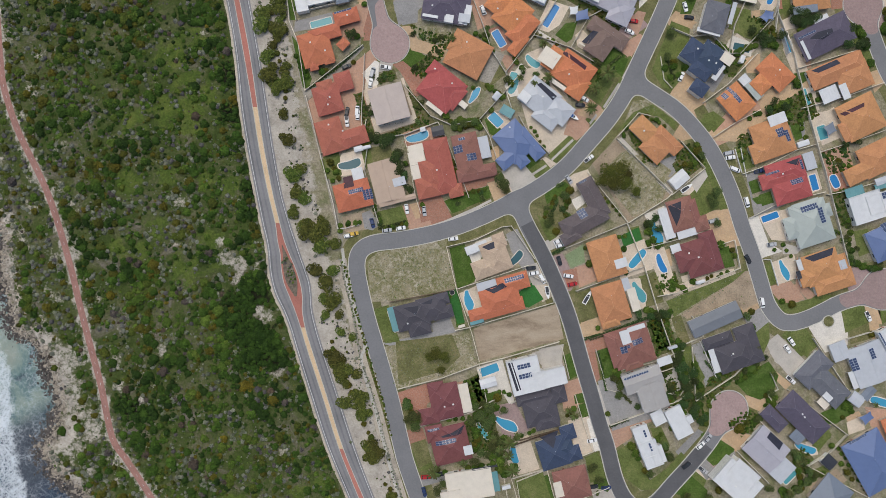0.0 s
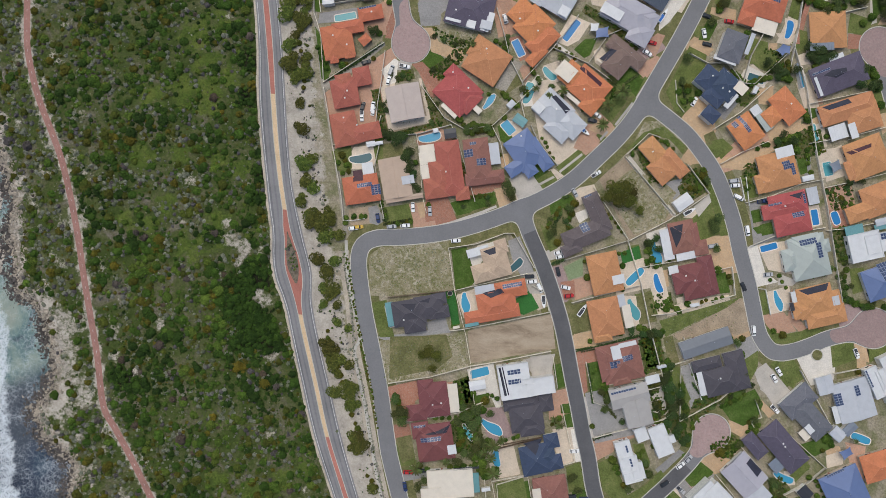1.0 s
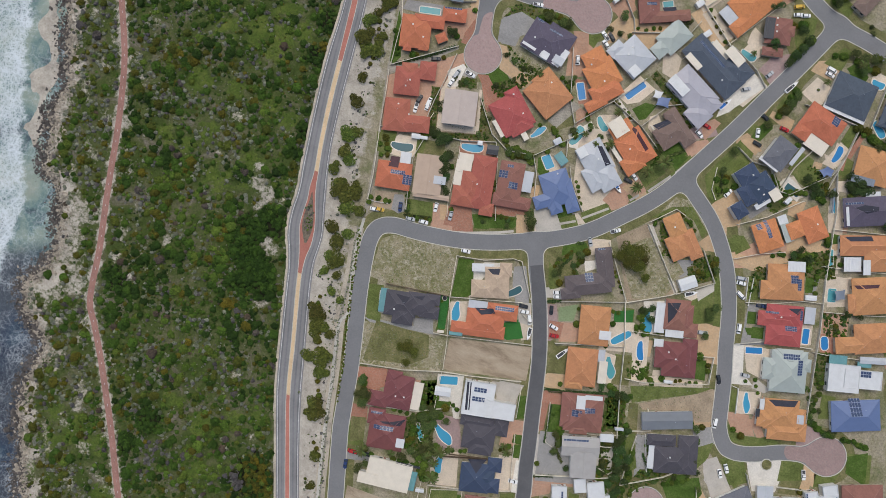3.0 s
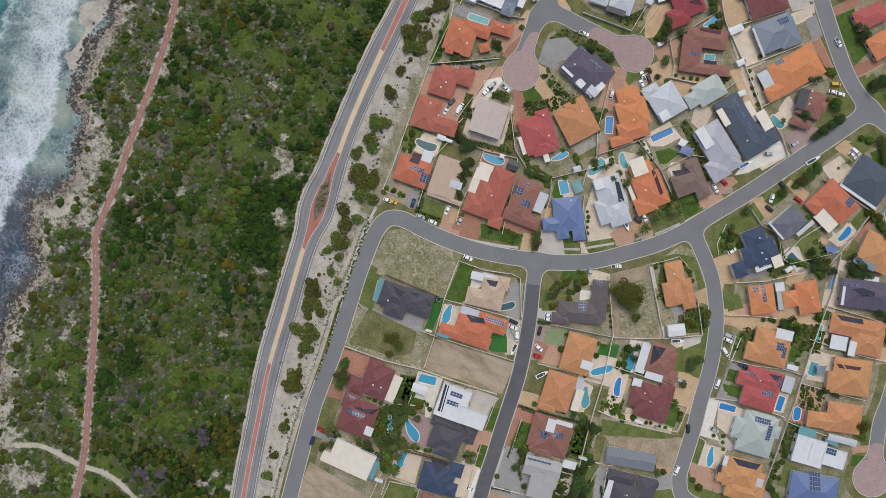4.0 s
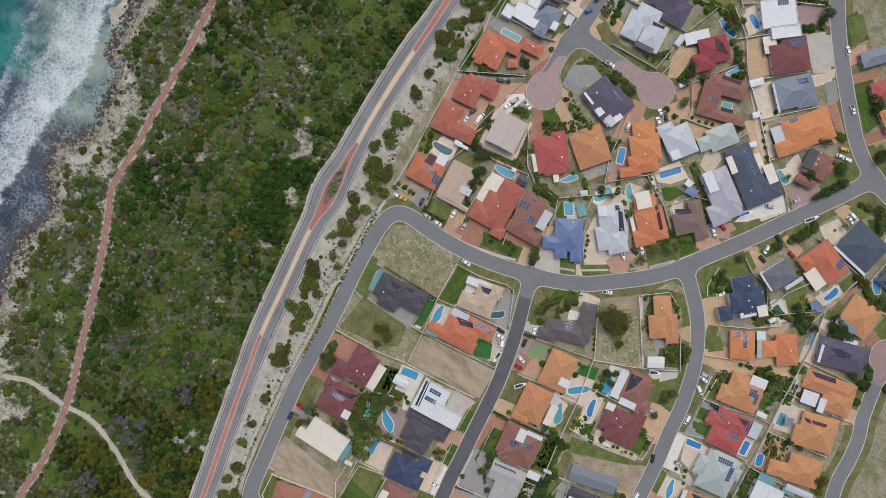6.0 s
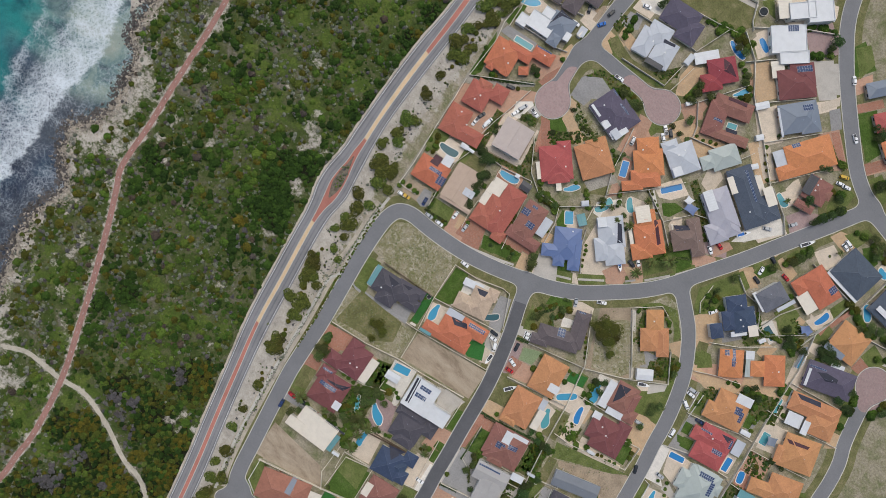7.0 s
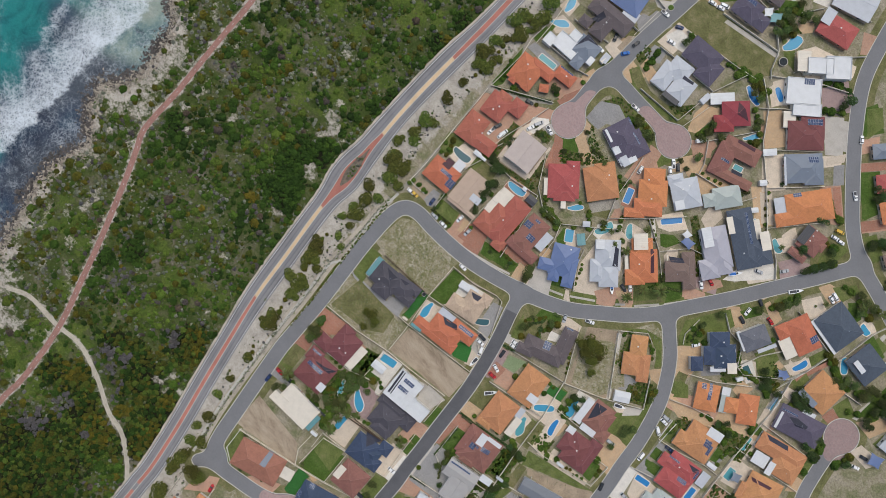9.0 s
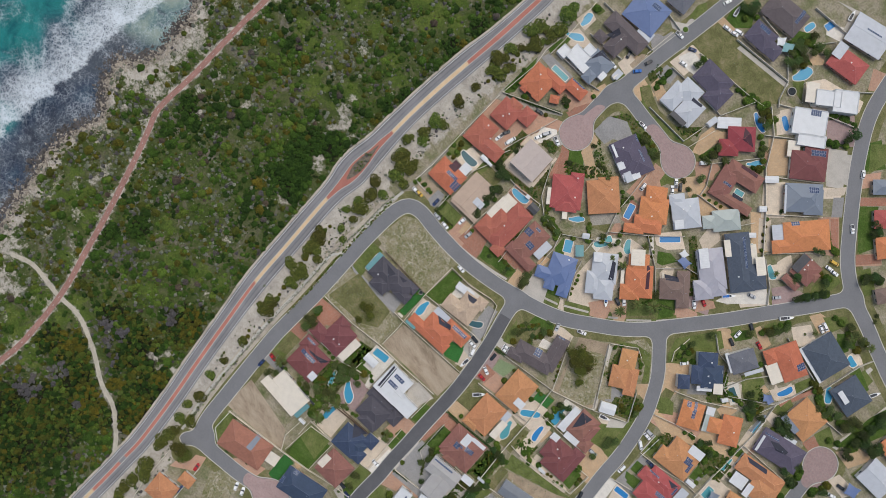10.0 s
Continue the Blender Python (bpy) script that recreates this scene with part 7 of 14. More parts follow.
slab("lawn", [(90, -12.7), (100.4, -10.1), (103, -20.5), (95.2, -25.7), (91.3, -27)], 0.0841, "lawn", "green mown garden lawn", "lawn")
slab("paving", [(84.8, -15.3), (88.7, -14), (92.6, -27), (88.7, -28.3)], 0.0648, "limestone", "cream limestone yard paving", "paving")
slab("plot", [(93.9, -29.6), (103, -30.9), (105.6, -41.3), (97.8, -45.2)], 0.0455, "garden", "planted garden bed with soil", "garden bed")
slab("lawn", [(95.2, -38.7), (103, -37.4), (105.6, -43.9), (97.8, -46.5)], 0.0862, "lush", "lush green lawn in a garden", "lawn")
slab("paving", [(-21.8, -67.9), (-8.8, -62.7), (-6.8, -76.4), (-12, -78.3), (-17.9, -71.2)], 0.0669, "redpave", "red brick driveway and yard paving", "paving")
slab("paving", [(5.5, -61.6), (9.4, -60.8), (7.3, -64.7), (4.2, -64.7)], 0.0676, "salmon", "salmon brick driveway paving", "paving")
slab("lawn", [(11.4, -62.1), (17.2, -60.1), (19.2, -72.5), (14, -75.1)], 0.0883, "lawn", "green mown garden lawn", "lawn")
slab("paving", [(16.6, -55.6), (26.3, -53), (31.5, -64.7), (26.3, -67.3), (19.2, -64.7)], 0.069, "limestone", "cream limestone yard paving", "paving")
slab("paving", [(-17.2, -83.5), (-9.4, -82.4), (-7.5, -88.1), (-15.3, -90.7)], 0.0697, "redpave", "red brick driveway and yard paving", "paving")
slab("lawn", [(-15.3, -92), (-7.5, -89.4), (-4.2, -101.1), (-12, -102.4)], 0.0904, "lawn", "green mown garden lawn", "lawn")
slab("paving", [(-12, -106.3), (0.3, -101.9), (1.6, -106.3), (-10.1, -109.5)], 0.0711, "greypave", "grey paved driveway", "paving")
slab("lawn", [(19.2, -65.3), (26.3, -63.4), (27, -68.6), (20.3, -70.5)], 0.0918, "lush", "lush green lawn in a garden", "lawn")
slab("paving", [(22.4, -72.5), (31.5, -70.5), (39.3, -81.6), (35.4, -86.8), (25, -80.3)], 0.055, "pinkpave", "pinkish brick driveway paving", "paving")
slab("paving", [(27.6, -89.4), (39.3, -85.5), (44.5, -101.1), (31.5, -105)], 0.0557, "limestone", "cream limestone yard paving", "paving")
slab("lawn", [(32.8, -106.3), (45.8, -102.4), (49.7, -114.7), (35.4, -114.7)], 0.0764, "lawn", "green mown garden lawn", "lawn")
slab("paving", [(40.6, -47.8), (52.3, -44.5), (55.6, -54.3), (47.1, -55.6)], 0.0571, "concrete", "plain grey concrete paving", "paving")
slab("lawn", [(54.9, -49.1), (58.8, -47.8), (61.9, -58.2), (58.2, -60.1)], 0.0778, "lush", "lush green lawn in a garden", "lawn")
slab("paving", [(53.6, -62.1), (61.9, -59.5), (65.3, -67.3), (60.1, -75.1), (55.6, -74.6)], 0.0585, "salmon", "salmon brick driveway paving", "paving")
slab("lawn", [(60.1, -67.3), (64.5, -66), (65.3, -70.5), (60.8, -71.2)], 0.0792, "lush", "lush green lawn in a garden", "lawn")
slab("lawn", [(61.9, -72), (66, -70.5), (68.6, -76.4), (64, -77.7)], 0.0799, "lush", "lush green lawn in a garden", "lawn")
slab("paving", [(57.5, -79), (66.6, -76.4), (72.3, -90.7), (69.2, -93.3), (61.4, -95.4)], 0.0606, "limestone", "cream limestone yard paving", "paving")
slab("paving", [(66, -78.3), (68.6, -77.2), (73.8, -92), (69.7, -93.3)], 0.0613, "white_pave", "pale stone terrace paving", "paving")
slab("lawn", [(65.3, -95.9), (71.2, -93.3), (76.4, -105), (67.9, -107.6)], 0.082, "lawn", "green mown garden lawn", "lawn")
slab("paving", [(67.9, -109.5), (77, -106.3), (80.9, -114.7), (69.2, -114.7)], 0.0627, "concrete", "plain grey concrete paving", "paving")
slab("paving", [(63.4, -41.3), (74.4, -39.3), (75.7, -45.2), (66.6, -48.6)], 0.0634, "pinkpave", "pinkish brick driveway paving", "paving")
slab("paving", [(65.3, -48.6), (69.7, -46), (72.3, -59.5), (69.7, -62.1)], 0.0641, "redpave", "red brick driveway and yard paving", "paving")
slab("lawn", [(70.5, -46.5), (76.4, -44.5), (82.2, -56.9), (78.3, -66), (74.9, -64.2)], 0.0848, "lush", "lush green lawn in a garden", "lawn")
slab("paving", [(69.7, -62.1), (82.2, -64.7), (87.4, -76.4), (75.7, -81.6)], 0.0655, "concrete", "plain grey concrete paving", "paving")
slab("paving", [(76.4, -81.6), (95.2, -74.6), (97.2, -79), (87.4, -82.4), (86.8, -86.8), (79, -92)], 0.0662, "salmon", "salmon brick driveway paving", "paving")
slab("lawn", [(79.6, -93.3), (85.3, -89.4), (91.3, -98.5), (95.2, -106.3), (103, -101.1), (109.5, -93.3), (112.1, -95.9), (99.1, -110.2), (91.3, -111), (83.5, -105)], 0.0869, "lawn", "green mown garden lawn", "lawn")
slab("lawn", [(95.7, -82.9), (100.4, -81.6), (103, -90.7), (97.8, -93.3)], 0.0876, "lawn", "green mown garden lawn", "lawn")
slab("paving", [(106.9, -93.3), (117.3, -82.9), (119.9, -84.2), (109.5, -95.9)], 0.0683, "greypave", "grey paved driveway", "paving")
slab("lawn", [(108.2, -106.3), (114.7, -101.1), (121.2, -106.3), (117.3, -114.7), (109.5, -114.7)], 0.089, "lawn", "green mown garden lawn", "lawn")
slab("paving", [(113.4, -98.5), (118.6, -94.6), (127.7, -102.4), (124.3, -106.3), (118.6, -105.8)], 0.0697, "limestone", "cream limestone yard paving", "paving")
slab("lawn", [(118.6, -90.7), (125.1, -84.2), (134.2, -93.3), (130.3, -98.5), (124.3, -99.8)], 0.0904, "lush", "lush green lawn in a garden", "lawn")
slab("paving", [(124.3, -83.5), (129, -80.3), (142, -89.4), (134.2, -93.3)], 0.0711, "sandpave", "sand-coloured brick driveway paving", "paving")
slab("plot", [(130.3, -80.3), (142, -73.8), (147.2, -79), (136.8, -86.8)], 0.0518, "garden", "planted garden bed with soil", "garden bed")
slab("paving", [(138.8, -67.3), (151.1, -68.6), (146.6, -75.1), (140.7, -72.5)], 0.055, "sandpave", "sand-coloured brick driveway paving", "paving")
slab("lawn", [(134.2, -60.8), (149.8, -51.7), (154.4, -58.2), (151.1, -68.6), (139.4, -66.8)], 0.0757, "lush", "lush green lawn in a garden", "lawn")
slab("paving", [(152.9, -41.3), (162.2, -51.7), (164.8, -58.2), (160.2, -56.9), (152.4, -51.7)], 0.0564, "concrete", "plain grey concrete paving", "paving")
slab("lawn", [(157.6, -38.7), (165.4, -34.8), (170.6, -41.3), (168, -47.8), (164.1, -49.7)], 0.0771, "lawn", "green mown garden lawn", "lawn")
slab("paving", [(149.8, -56.9), (152.4, -55.6), (160.2, -62.1), (157.6, -64.7)], 0.0578, "sandpave", "sand-coloured brick driveway paving", "paving")
slab("plot", [(109.5, -46.5), (117.3, -42.6), (123.2, -60.8), (114.7, -64.7)], 0.0385, "weeds", "weedy vacant building plot", "ground")
slab("paving", [(115.4, -43.9), (119.9, -42.6), (131.6, -56.9), (124.3, -60.1)], 0.0592, "concrete", "plain grey concrete paving", "paving")
slab("paving", [(166.7, -33.5), (182.3, -27), (186.2, -36.1), (186.2, -43.9), (175.8, -47.8), (170.6, -40)], 0.0599, "white_pave", "pale stone terrace paving", "paving")
slab("lawn", [(186.2, -27), (195.3, -25.7), (196.6, -41.3), (187.5, -43.9)], 0.0806, "dry", "dry patchy grass beside the street", "lawn")
slab("paving", [(192.7, -25.7), (199.2, -28.3), (201.8, -41.3), (197.9, -42.6)], 0.0613, "sandpave", "sand-coloured brick driveway paving", "paving")
slab("lawn", [(147.2, -7.5), (151.1, -5.5), (153.7, -15.3), (149.2, -17.4)], 0.082, "lawn", "green mown garden lawn", "lawn")
slab("paving", [(151.1, -6.2), (161.5, -2.3), (164.1, -12.7), (154.4, -16.6)], 0.0627, "limestone", "cream limestone yard paving", "paving")
slab("paving", [(149.2, -17.4), (160.2, -14.8), (166.7, -23.1), (156.3, -25.7)], 0.0634, "salmon", "salmon brick driveway paving", "paving")
slab("lawn", [(150.3, -25.7), (153.7, -21.8), (160.2, -27.8), (173.2, -20.5), (181, -21.8), (165.4, -29.6), (155, -29.6)], 0.0841, "lawn", "green mown garden lawn", "lawn")
slab("paving", [(162.8, -2.3), (165.4, -15.3), (174.5, -24.4), (170.6, -25.7), (162.2, -17.9)], 0.0648, "salmon", "salmon brick driveway paving", "paving")
slab("paving", [(139.9, 13.3), (144.6, 16.4), (149.8, 2.9), (156.3, -1), (144.6, -4.9)], 0.0655, "white_pave", "pale stone terrace paving", "paving")
slab("paving", [(144.6, 15.9), (158.9, 18.5), (165.4, 2.9), (151.1, 4.2)], 0.0662, "limestone", "cream limestone yard paving", "paving")
slab("paving", [(156.3, 2.9), (165.4, 0.3), (162.8, -2.3), (156.3, -2.3)], 0.0669, "concrete", "plain grey concrete paving", "paving")
slab("paving", [(139.4, 34.1), (144.6, 36.1), (145.9, 28.9), (142, 25), (144.6, 20.5), (154.4, 21.6), (157.6, 20.5), (143.3, 14.6)], 0.0676, "greypave", "grey paved driveway", "paving")
slab("lawn", [(142, 23.1), (151.1, 26.3), (151.8, 22.4), (144.6, 20.5)], 0.0883, "lush", "lush green lawn in a garden", "lawn")
slab("lawn", [(140.7, 30.2), (145.9, 32), (145.9, 27.6), (142.5, 26.3)], 0.089, "lawn", "green mown garden lawn", "lawn")
slab("paving", [(166.7, 35.4), (171.9, 36.7), (174.5, 27.6), (168.5, 25)], 0.0697, "limestone", "cream limestone yard paving", "paving")
slab("lawn", [(188.8, 8.1), (195.3, 9.4), (197.9, -1), (191.4, -3.6)], 0.0904, "lawn", "green mown garden lawn", "lawn")
slab("paving", [(183.6, -10.1), (192.7, -7.5), (201.8, -15.3), (201.8, -25.7), (188.8, -25.7), (186.2, -17.9)], 0.0711, "pinkpave", "pinkish brick driveway paving", "paving")
slab("lawn", [(178.4, -71.2), (184.9, -69.4), (187.5, -76.4), (181, -79)], 0.0918, "lush", "lush green lawn in a garden", "lawn")
slab("lawn", [(170.6, -85.5), (177.1, -82.4), (178.4, -86.8), (173.2, -90.7)], 0.075, "lush", "lush green lawn in a garden", "lawn")
slab("paving", [(184.9, -76.4), (191.4, -74.6), (194, -79), (187.5, -82.9)], 0.0557, "sandpave", "sand-coloured brick driveway paving", "paving")
slab("paving", [(166.7, -88.7), (171.9, -87.6), (172.6, -94.6), (168, -95.4)], 0.0564, "limestone", "cream limestone yard paving", "paving")
slab("paving", [(194, -72.5), (203.8, -73.8), (203.8, -90.7), (197.9, -85.5)], 0.0571, "salmon", "salmon brick driveway paving", "paving")
slab("plot", [(168, -108.9), (181, -101.1), (186.2, -106.3), (171.9, -114.7)], 0.0378, "dirt", "bare sandy dirt of a plot", "ground")
slab("paving", [(-72.8, 116.8), (-71.1, 125.2), (-61.6, 126.4), (-59.8, 123.6), (-65.3, 116.4)], 0.0585, "limestone", "cream limestone yard paving", "paving")
slab("paving", [(-75.8, 126.3), (-76.9, 135.9), (-70.2, 135.3), (-68.3, 127)], 0.0592, "limestone", "cream limestone yard paving", "paving")
slab("lawn", [(-76.9, 135.9), (-77.9, 140), (-71.4, 142), (-71.2, 137.6)], 0.0799, "lawn", "green mown garden lawn", "lawn")
slab("lawn", [(-68.5, 109.5), (-71.2, 118.2), (-68.4, 118.3), (-65.9, 109.7)], 0.0806, "lush", "lush green lawn in a garden", "lawn")
slab("paving", [(-45.8, 137.8), (-46.2, 141.6), (-35.7, 143.9), (-34, 135.1), (-41.8, 132.8)], 0.0613, "limestone", "cream limestone yard paving", "paving")
slab("paving", [(-42.9, 139.5), (-43.1, 143.2), (-38.2, 147.2), (-37.8, 138.1)], 0.062, "sandpave", "sand-coloured brick driveway paving", "paving")
slab("lawn", [(-36.5, 121.5), (-38.9, 131.8), (-34, 134), (-32.3, 122.4)], 0.0827, "lawn", "green mown garden lawn", "lawn")
slab("paving", [(-39.4, 113.8), (-39, 121.3), (-31.6, 122), (-31.1, 114.6)], 0.0634, "sandpave", "sand-coloured brick driveway paving", "paving")
slab("paving", [(-44.4, 99.9), (-36.1, 110.6), (-31.6, 113.9), (-31.3, 104.2), (-34.9, 99.4)], 0.0641, "redpave", "red brick driveway and yard paving", "paving")
slab("paving", [(-47.6, 154.8), (-46.5, 159.4), (-32.3, 168.2), (-35.1, 150.6)], 0.0648, "greypave", "grey paved driveway", "paving")
slab("paving", [(-41, 168.3), (-44.2, 177.4), (-42.9, 185.3), (-38.2, 184.2), (-36.1, 170.6)], 0.0655, "concrete", "plain grey concrete paving", "paving")
slab("lawn", [(-45.5, 178.2), (-48.3, 185.1), (-47.2, 189.8), (-41.7, 187.1), (-41.6, 180)], 0.0862, "lawn", "green mown garden lawn", "lawn")
slab("paving", [(-30.6, 156.6), (-32, 171.6), (-24.7, 177.6), (-21.5, 168.6), (-20.3, 159.1)], 0.0669, "limestone", "cream limestone yard paving", "paving")
slab("lawn", [(-32.5, 171.9), (-35.1, 189.4), (11.4, 204.7), (19.3, 194.6), (13.7, 185.6), (-21.6, 174)], 0.0876, "dry", "dry patchy grass beside the street", "lawn")
slab("plot", [(-14.8, 181.1), (-13.5, 190.1), (-1.1, 193), (-4.8, 181.3)], 0.0483, "dirt", "bare sandy dirt of a plot", "ground", smooth=True)
slab("paving", [(-35.1, 186.5), (-36.1, 193.5), (-23.7, 196.4), (-22.7, 192.3)], 0.069, "sandpave", "sand-coloured brick driveway paving", "paving")
slab("lawn", [(-34, 194), (-38, 201.7), (-28.7, 208.3), (-23.1, 203.1), (-27.8, 195.4)], 0.0897, "lush", "lush green lawn in a garden", "lawn")
slab("paving", [(-31, 133.2), (-30, 140.4), (-19.2, 140.8), (-21.4, 131.6), (-26.5, 131.9)], 0.0704, "sandpave", "sand-coloured brick driveway paving", "paving")
slab("plot", [(-30.5, 142.5), (-32.5, 150.7), (-24.2, 152.7), (-21.8, 142.4)], 0.0511, "garden", "planted garden bed with soil", "garden bed")
slab("lawn", [(-27.5, 136), (-25.9, 141.4), (-10.8, 137.3), (10.2, 145.6), (9.6, 138.9), (-4.4, 133.4), (-17.6, 132)], 0.0918, "lawn", "green mown garden lawn", "lawn")
slab("plot", [(0.3, 141.1), (8.2, 153.8), (10.5, 148.9), (7.8, 141.7)], 0.035, "garden", "planted garden bed with soil", "garden bed")
slab("paving", [(16.5, 141.6), (11.2, 150.2), (10.6, 157.6), (19.1, 162.9), (19.3, 153), (20.2, 144.7)], 0.0557, "sandpave", "sand-coloured brick driveway paving", "paving")
slab("lawn", [(20.2, 142.9), (19.8, 155.5), (25.7, 153.6), (24.3, 145.6)], 0.0764, "lush", "lush green lawn in a garden", "lawn")
slab("paving", [(23.4, 138.4), (28.7, 150), (35.1, 143.2), (30.4, 136.6)], 0.0571, "salmon", "salmon brick driveway paving", "paving")
slab("paving", [(24.9, 129.4), (28.8, 137.6), (52.3, 142.5), (55.2, 130.1), (42.8, 127.1), (34.6, 128)], 0.0578, "sandpave", "sand-coloured brick driveway paving", "paving")
slab("paving", [(16, 100.7), (11.1, 118.5), (15.5, 122.9), (25.2, 118.6), (23.3, 104)], 0.0585, "salmon", "salmon brick driveway paving", "paving")
slab("lawn", [(17.3, 120), (18.4, 124.6), (24.6, 126.1), (23.2, 118.1)], 0.0792, "lawn", "green mown garden lawn", "lawn")
slab("paving", [(-23.3, 125.7), (-18.4, 127.9), (-4.2, 128), (-4.5, 124.7)], 0.0599, "greypave", "grey paved driveway", "paving")
slab("lawn", [(-23.1, 120.3), (-12.5, 126), (8.8, 126.3), (11.4, 121.9), (-7.7, 119.5)], 0.0806, "lawn", "green mown garden lawn", "lawn")
slab("paving", [(23.3, 189.6), (23.7, 198.9), (36, 193.1), (32.5, 184.6)], 0.0613, "limestone", "cream limestone yard paving", "paving")
slab("paving", [(36.2, 173.5), (37.4, 186.9), (50.2, 179), (46, 169.3)], 0.062, "salmon", "salmon brick driveway paving", "paving")
slab("paving", [(39.8, 210.8), (45.2, 225.1), (57.1, 218.8), (57.8, 213.1), (51.3, 204.8)], 0.0627, "pinkpave", "pinkish brick driveway paving", "paving")
slab("paving", [(51.8, 203.4), (59.4, 212.1), (75.2, 199.5), (69.2, 192.7)], 0.0634, "concrete", "plain grey concrete paving", "paving")
slab("paving", [(68.6, 190.6), (75.2, 199.5), (78.9, 195.8), (73.7, 187.4)], 0.0641, "limestone", "cream limestone yard paving", "paving")
slab("paving", [(81, 180.4), (86.9, 189.9), (104.7, 178.8), (97.9, 170.7)], 0.0648, "salmon", "salmon brick driveway paving", "paving")
slab("paving", [(59.6, 151.4), (65.7, 159.6), (83.3, 149.8), (79, 140.1)], 0.0655, "sandpave", "sand-coloured brick driveway paving", "paving")
slab("paving", [(89.8, 154.6), (90.6, 157.6), (99.8, 153.7), (97.1, 146.5), (89.9, 149.2)], 0.0662, "limestone", "cream limestone yard paving", "paving")
slab("lawn", [(104.2, 158), (104.9, 173.4), (112.2, 176.7), (121.8, 169.4), (118.4, 158.1), (111.1, 152)], 0.0869, "dry", "dry patchy grass beside the street", "lawn")
slab("paving", [(99.9, 139.5), (104.1, 149.3), (110.8, 148.7), (108.3, 136.1)], 0.0676, "pinkpave", "pinkish brick driveway paving", "paving")
slab("paving", [(90.9, 122.2), (97, 137.8), (107, 134), (100.1, 120)], 0.0683, "limestone", "cream limestone yard paving", "paving")
slab("lawn", [(87.8, 199.9), (93.3, 208.8), (102.5, 206.6), (110.8, 197.3), (109, 188.6)], 0.089, "lush", "lush green lawn in a garden", "lawn")
slab("paving", [(108.7, 187), (114.8, 199.1), (120.4, 195.6), (113.8, 183.8)], 0.0697, "salmon", "salmon brick driveway paving", "paving")
slab("paving", [(74, 211.9), (78.3, 221.6), (83.8, 216.4), (80.4, 208)], 0.0704, "salmon", "salmon brick driveway paving", "paving")
slab("paving", [(83.4, 204.3), (91, 216.6), (94.8, 214.2), (87.3, 202)], 0.0711, "salmon", "salmon brick driveway paving", "paving")
slab("lawn", [(61.6, 223.1), (63.7, 230.6), (78.2, 224.4), (73.5, 214)], 0.0918, "lush", "lush green lawn in a garden", "lawn")
slab("lawn", [(115.8, 182.6), (118.5, 189.7), (131.6, 185.2), (129.7, 179.3)], 0.075, "lawn", "green mown garden lawn", "lawn")
slab("lawn", [(110.4, 115.4), (112, 125), (117.3, 139.3), (121.8, 148.9), (124.5, 148), (118.9, 119)], 0.0757, "dry", "dry patchy grass beside the street", "lawn")
slab("paving", [(110, 121.7), (111.2, 126.5), (123.6, 123.8), (125.6, 118.4)], 0.0564, "sandpave", "sand-coloured brick driveway paving", "paving")
slab("paving", [(123.2, 137.4), (127.5, 147.2), (136.7, 145), (134.5, 135.8), (130.4, 134.8)], 0.0571, "limestone", "cream limestone yard paving", "paving")
slab("paving", [(123.2, 148.8), (125, 154.7), (137.4, 160.4), (136.8, 153.7), (133.4, 148.1)], 0.0578, "sandpave", "sand-coloured brick driveway paving", "paving")
slab("lawn", [(125.5, 155.4), (129.8, 165.1), (139, 165.8), (140.8, 160.1)], 0.0785, "dry", "dry patchy grass beside the street", "lawn")
slab("lawn", [(140.9, 154.7), (142.8, 160.6), (150, 156.9), (149.4, 152.3)], 0.0792, "lush", "lush green lawn in a garden", "lawn")
slab("lawn", [(144.4, 166), (145.5, 167.8), (163.2, 162.1), (162.9, 158.8), (152.4, 161.8)], 0.0799, "dry", "dry patchy grass beside the street", "lawn")
slab("paving", [(151.8, 155.1), (151.6, 160.5), (160.3, 160.4), (159.7, 153.7)], 0.0606, "limestone", "cream limestone yard paving", "paving")
slab("lawn", [(151.3, 120.1), (150.9, 130.9), (157.6, 130.3), (155.1, 120.6)], 0.0813, "lawn", "green mown garden lawn", "lawn")
slab("paving", [(149.1, 110.9), (148.3, 122), (153.9, 121.4), (151.7, 112.1)], 0.062, "limestone", "cream limestone yard paving", "paving")
slab("lawn", [(163.1, 153.4), (162.9, 158.8), (170.3, 159.5), (171.8, 153.3)], 0.0827, "lawn", "green mown garden lawn", "lawn")
slab("paving", [(166.3, 144.4), (163.2, 162.1), (165.2, 162.6), (169.6, 144.1)], 0.0634, "concrete", "plain grey concrete paving", "paving")
slab("lawn", [(156.6, 111.6), (156.4, 117), (161.5, 113.8), (160.4, 107.4)], 0.0841, "lush", "lush green lawn in a garden", "lawn")
slab("lawn", [(178, 117.7), (178.6, 127.2), (189.4, 124.8), (186.8, 117.6)], 0.0848, "lawn", "green mown garden lawn", "lawn")
slab("paving", [(178.7, 110.2), (178.5, 117.4), (184.7, 117.1), (183.6, 110.7)], 0.0655, "redpave", "red brick driveway and yard paving", "paving")
slab("paving", [(191.7, 122.7), (197, 134.2), (206.1, 139.2), (202.8, 123.6)], 0.0662, "sandpave", "sand-coloured brick driveway paving", "paving")
slab("lawn", [(189.4, 124.8), (186.1, 148), (186.7, 157.5), (198.2, 150.4), (195.4, 131.6)], 0.0869, "lush", "lush green lawn in a garden", "lawn")
slab("paving", [(187.9, 122.2), (186.6, 145.9), (185.4, 158.3), (188, 156.7), (189.2, 144.3), (191.2, 123.7)], 0.0676, "concrete", "plain grey concrete paving", "paving")
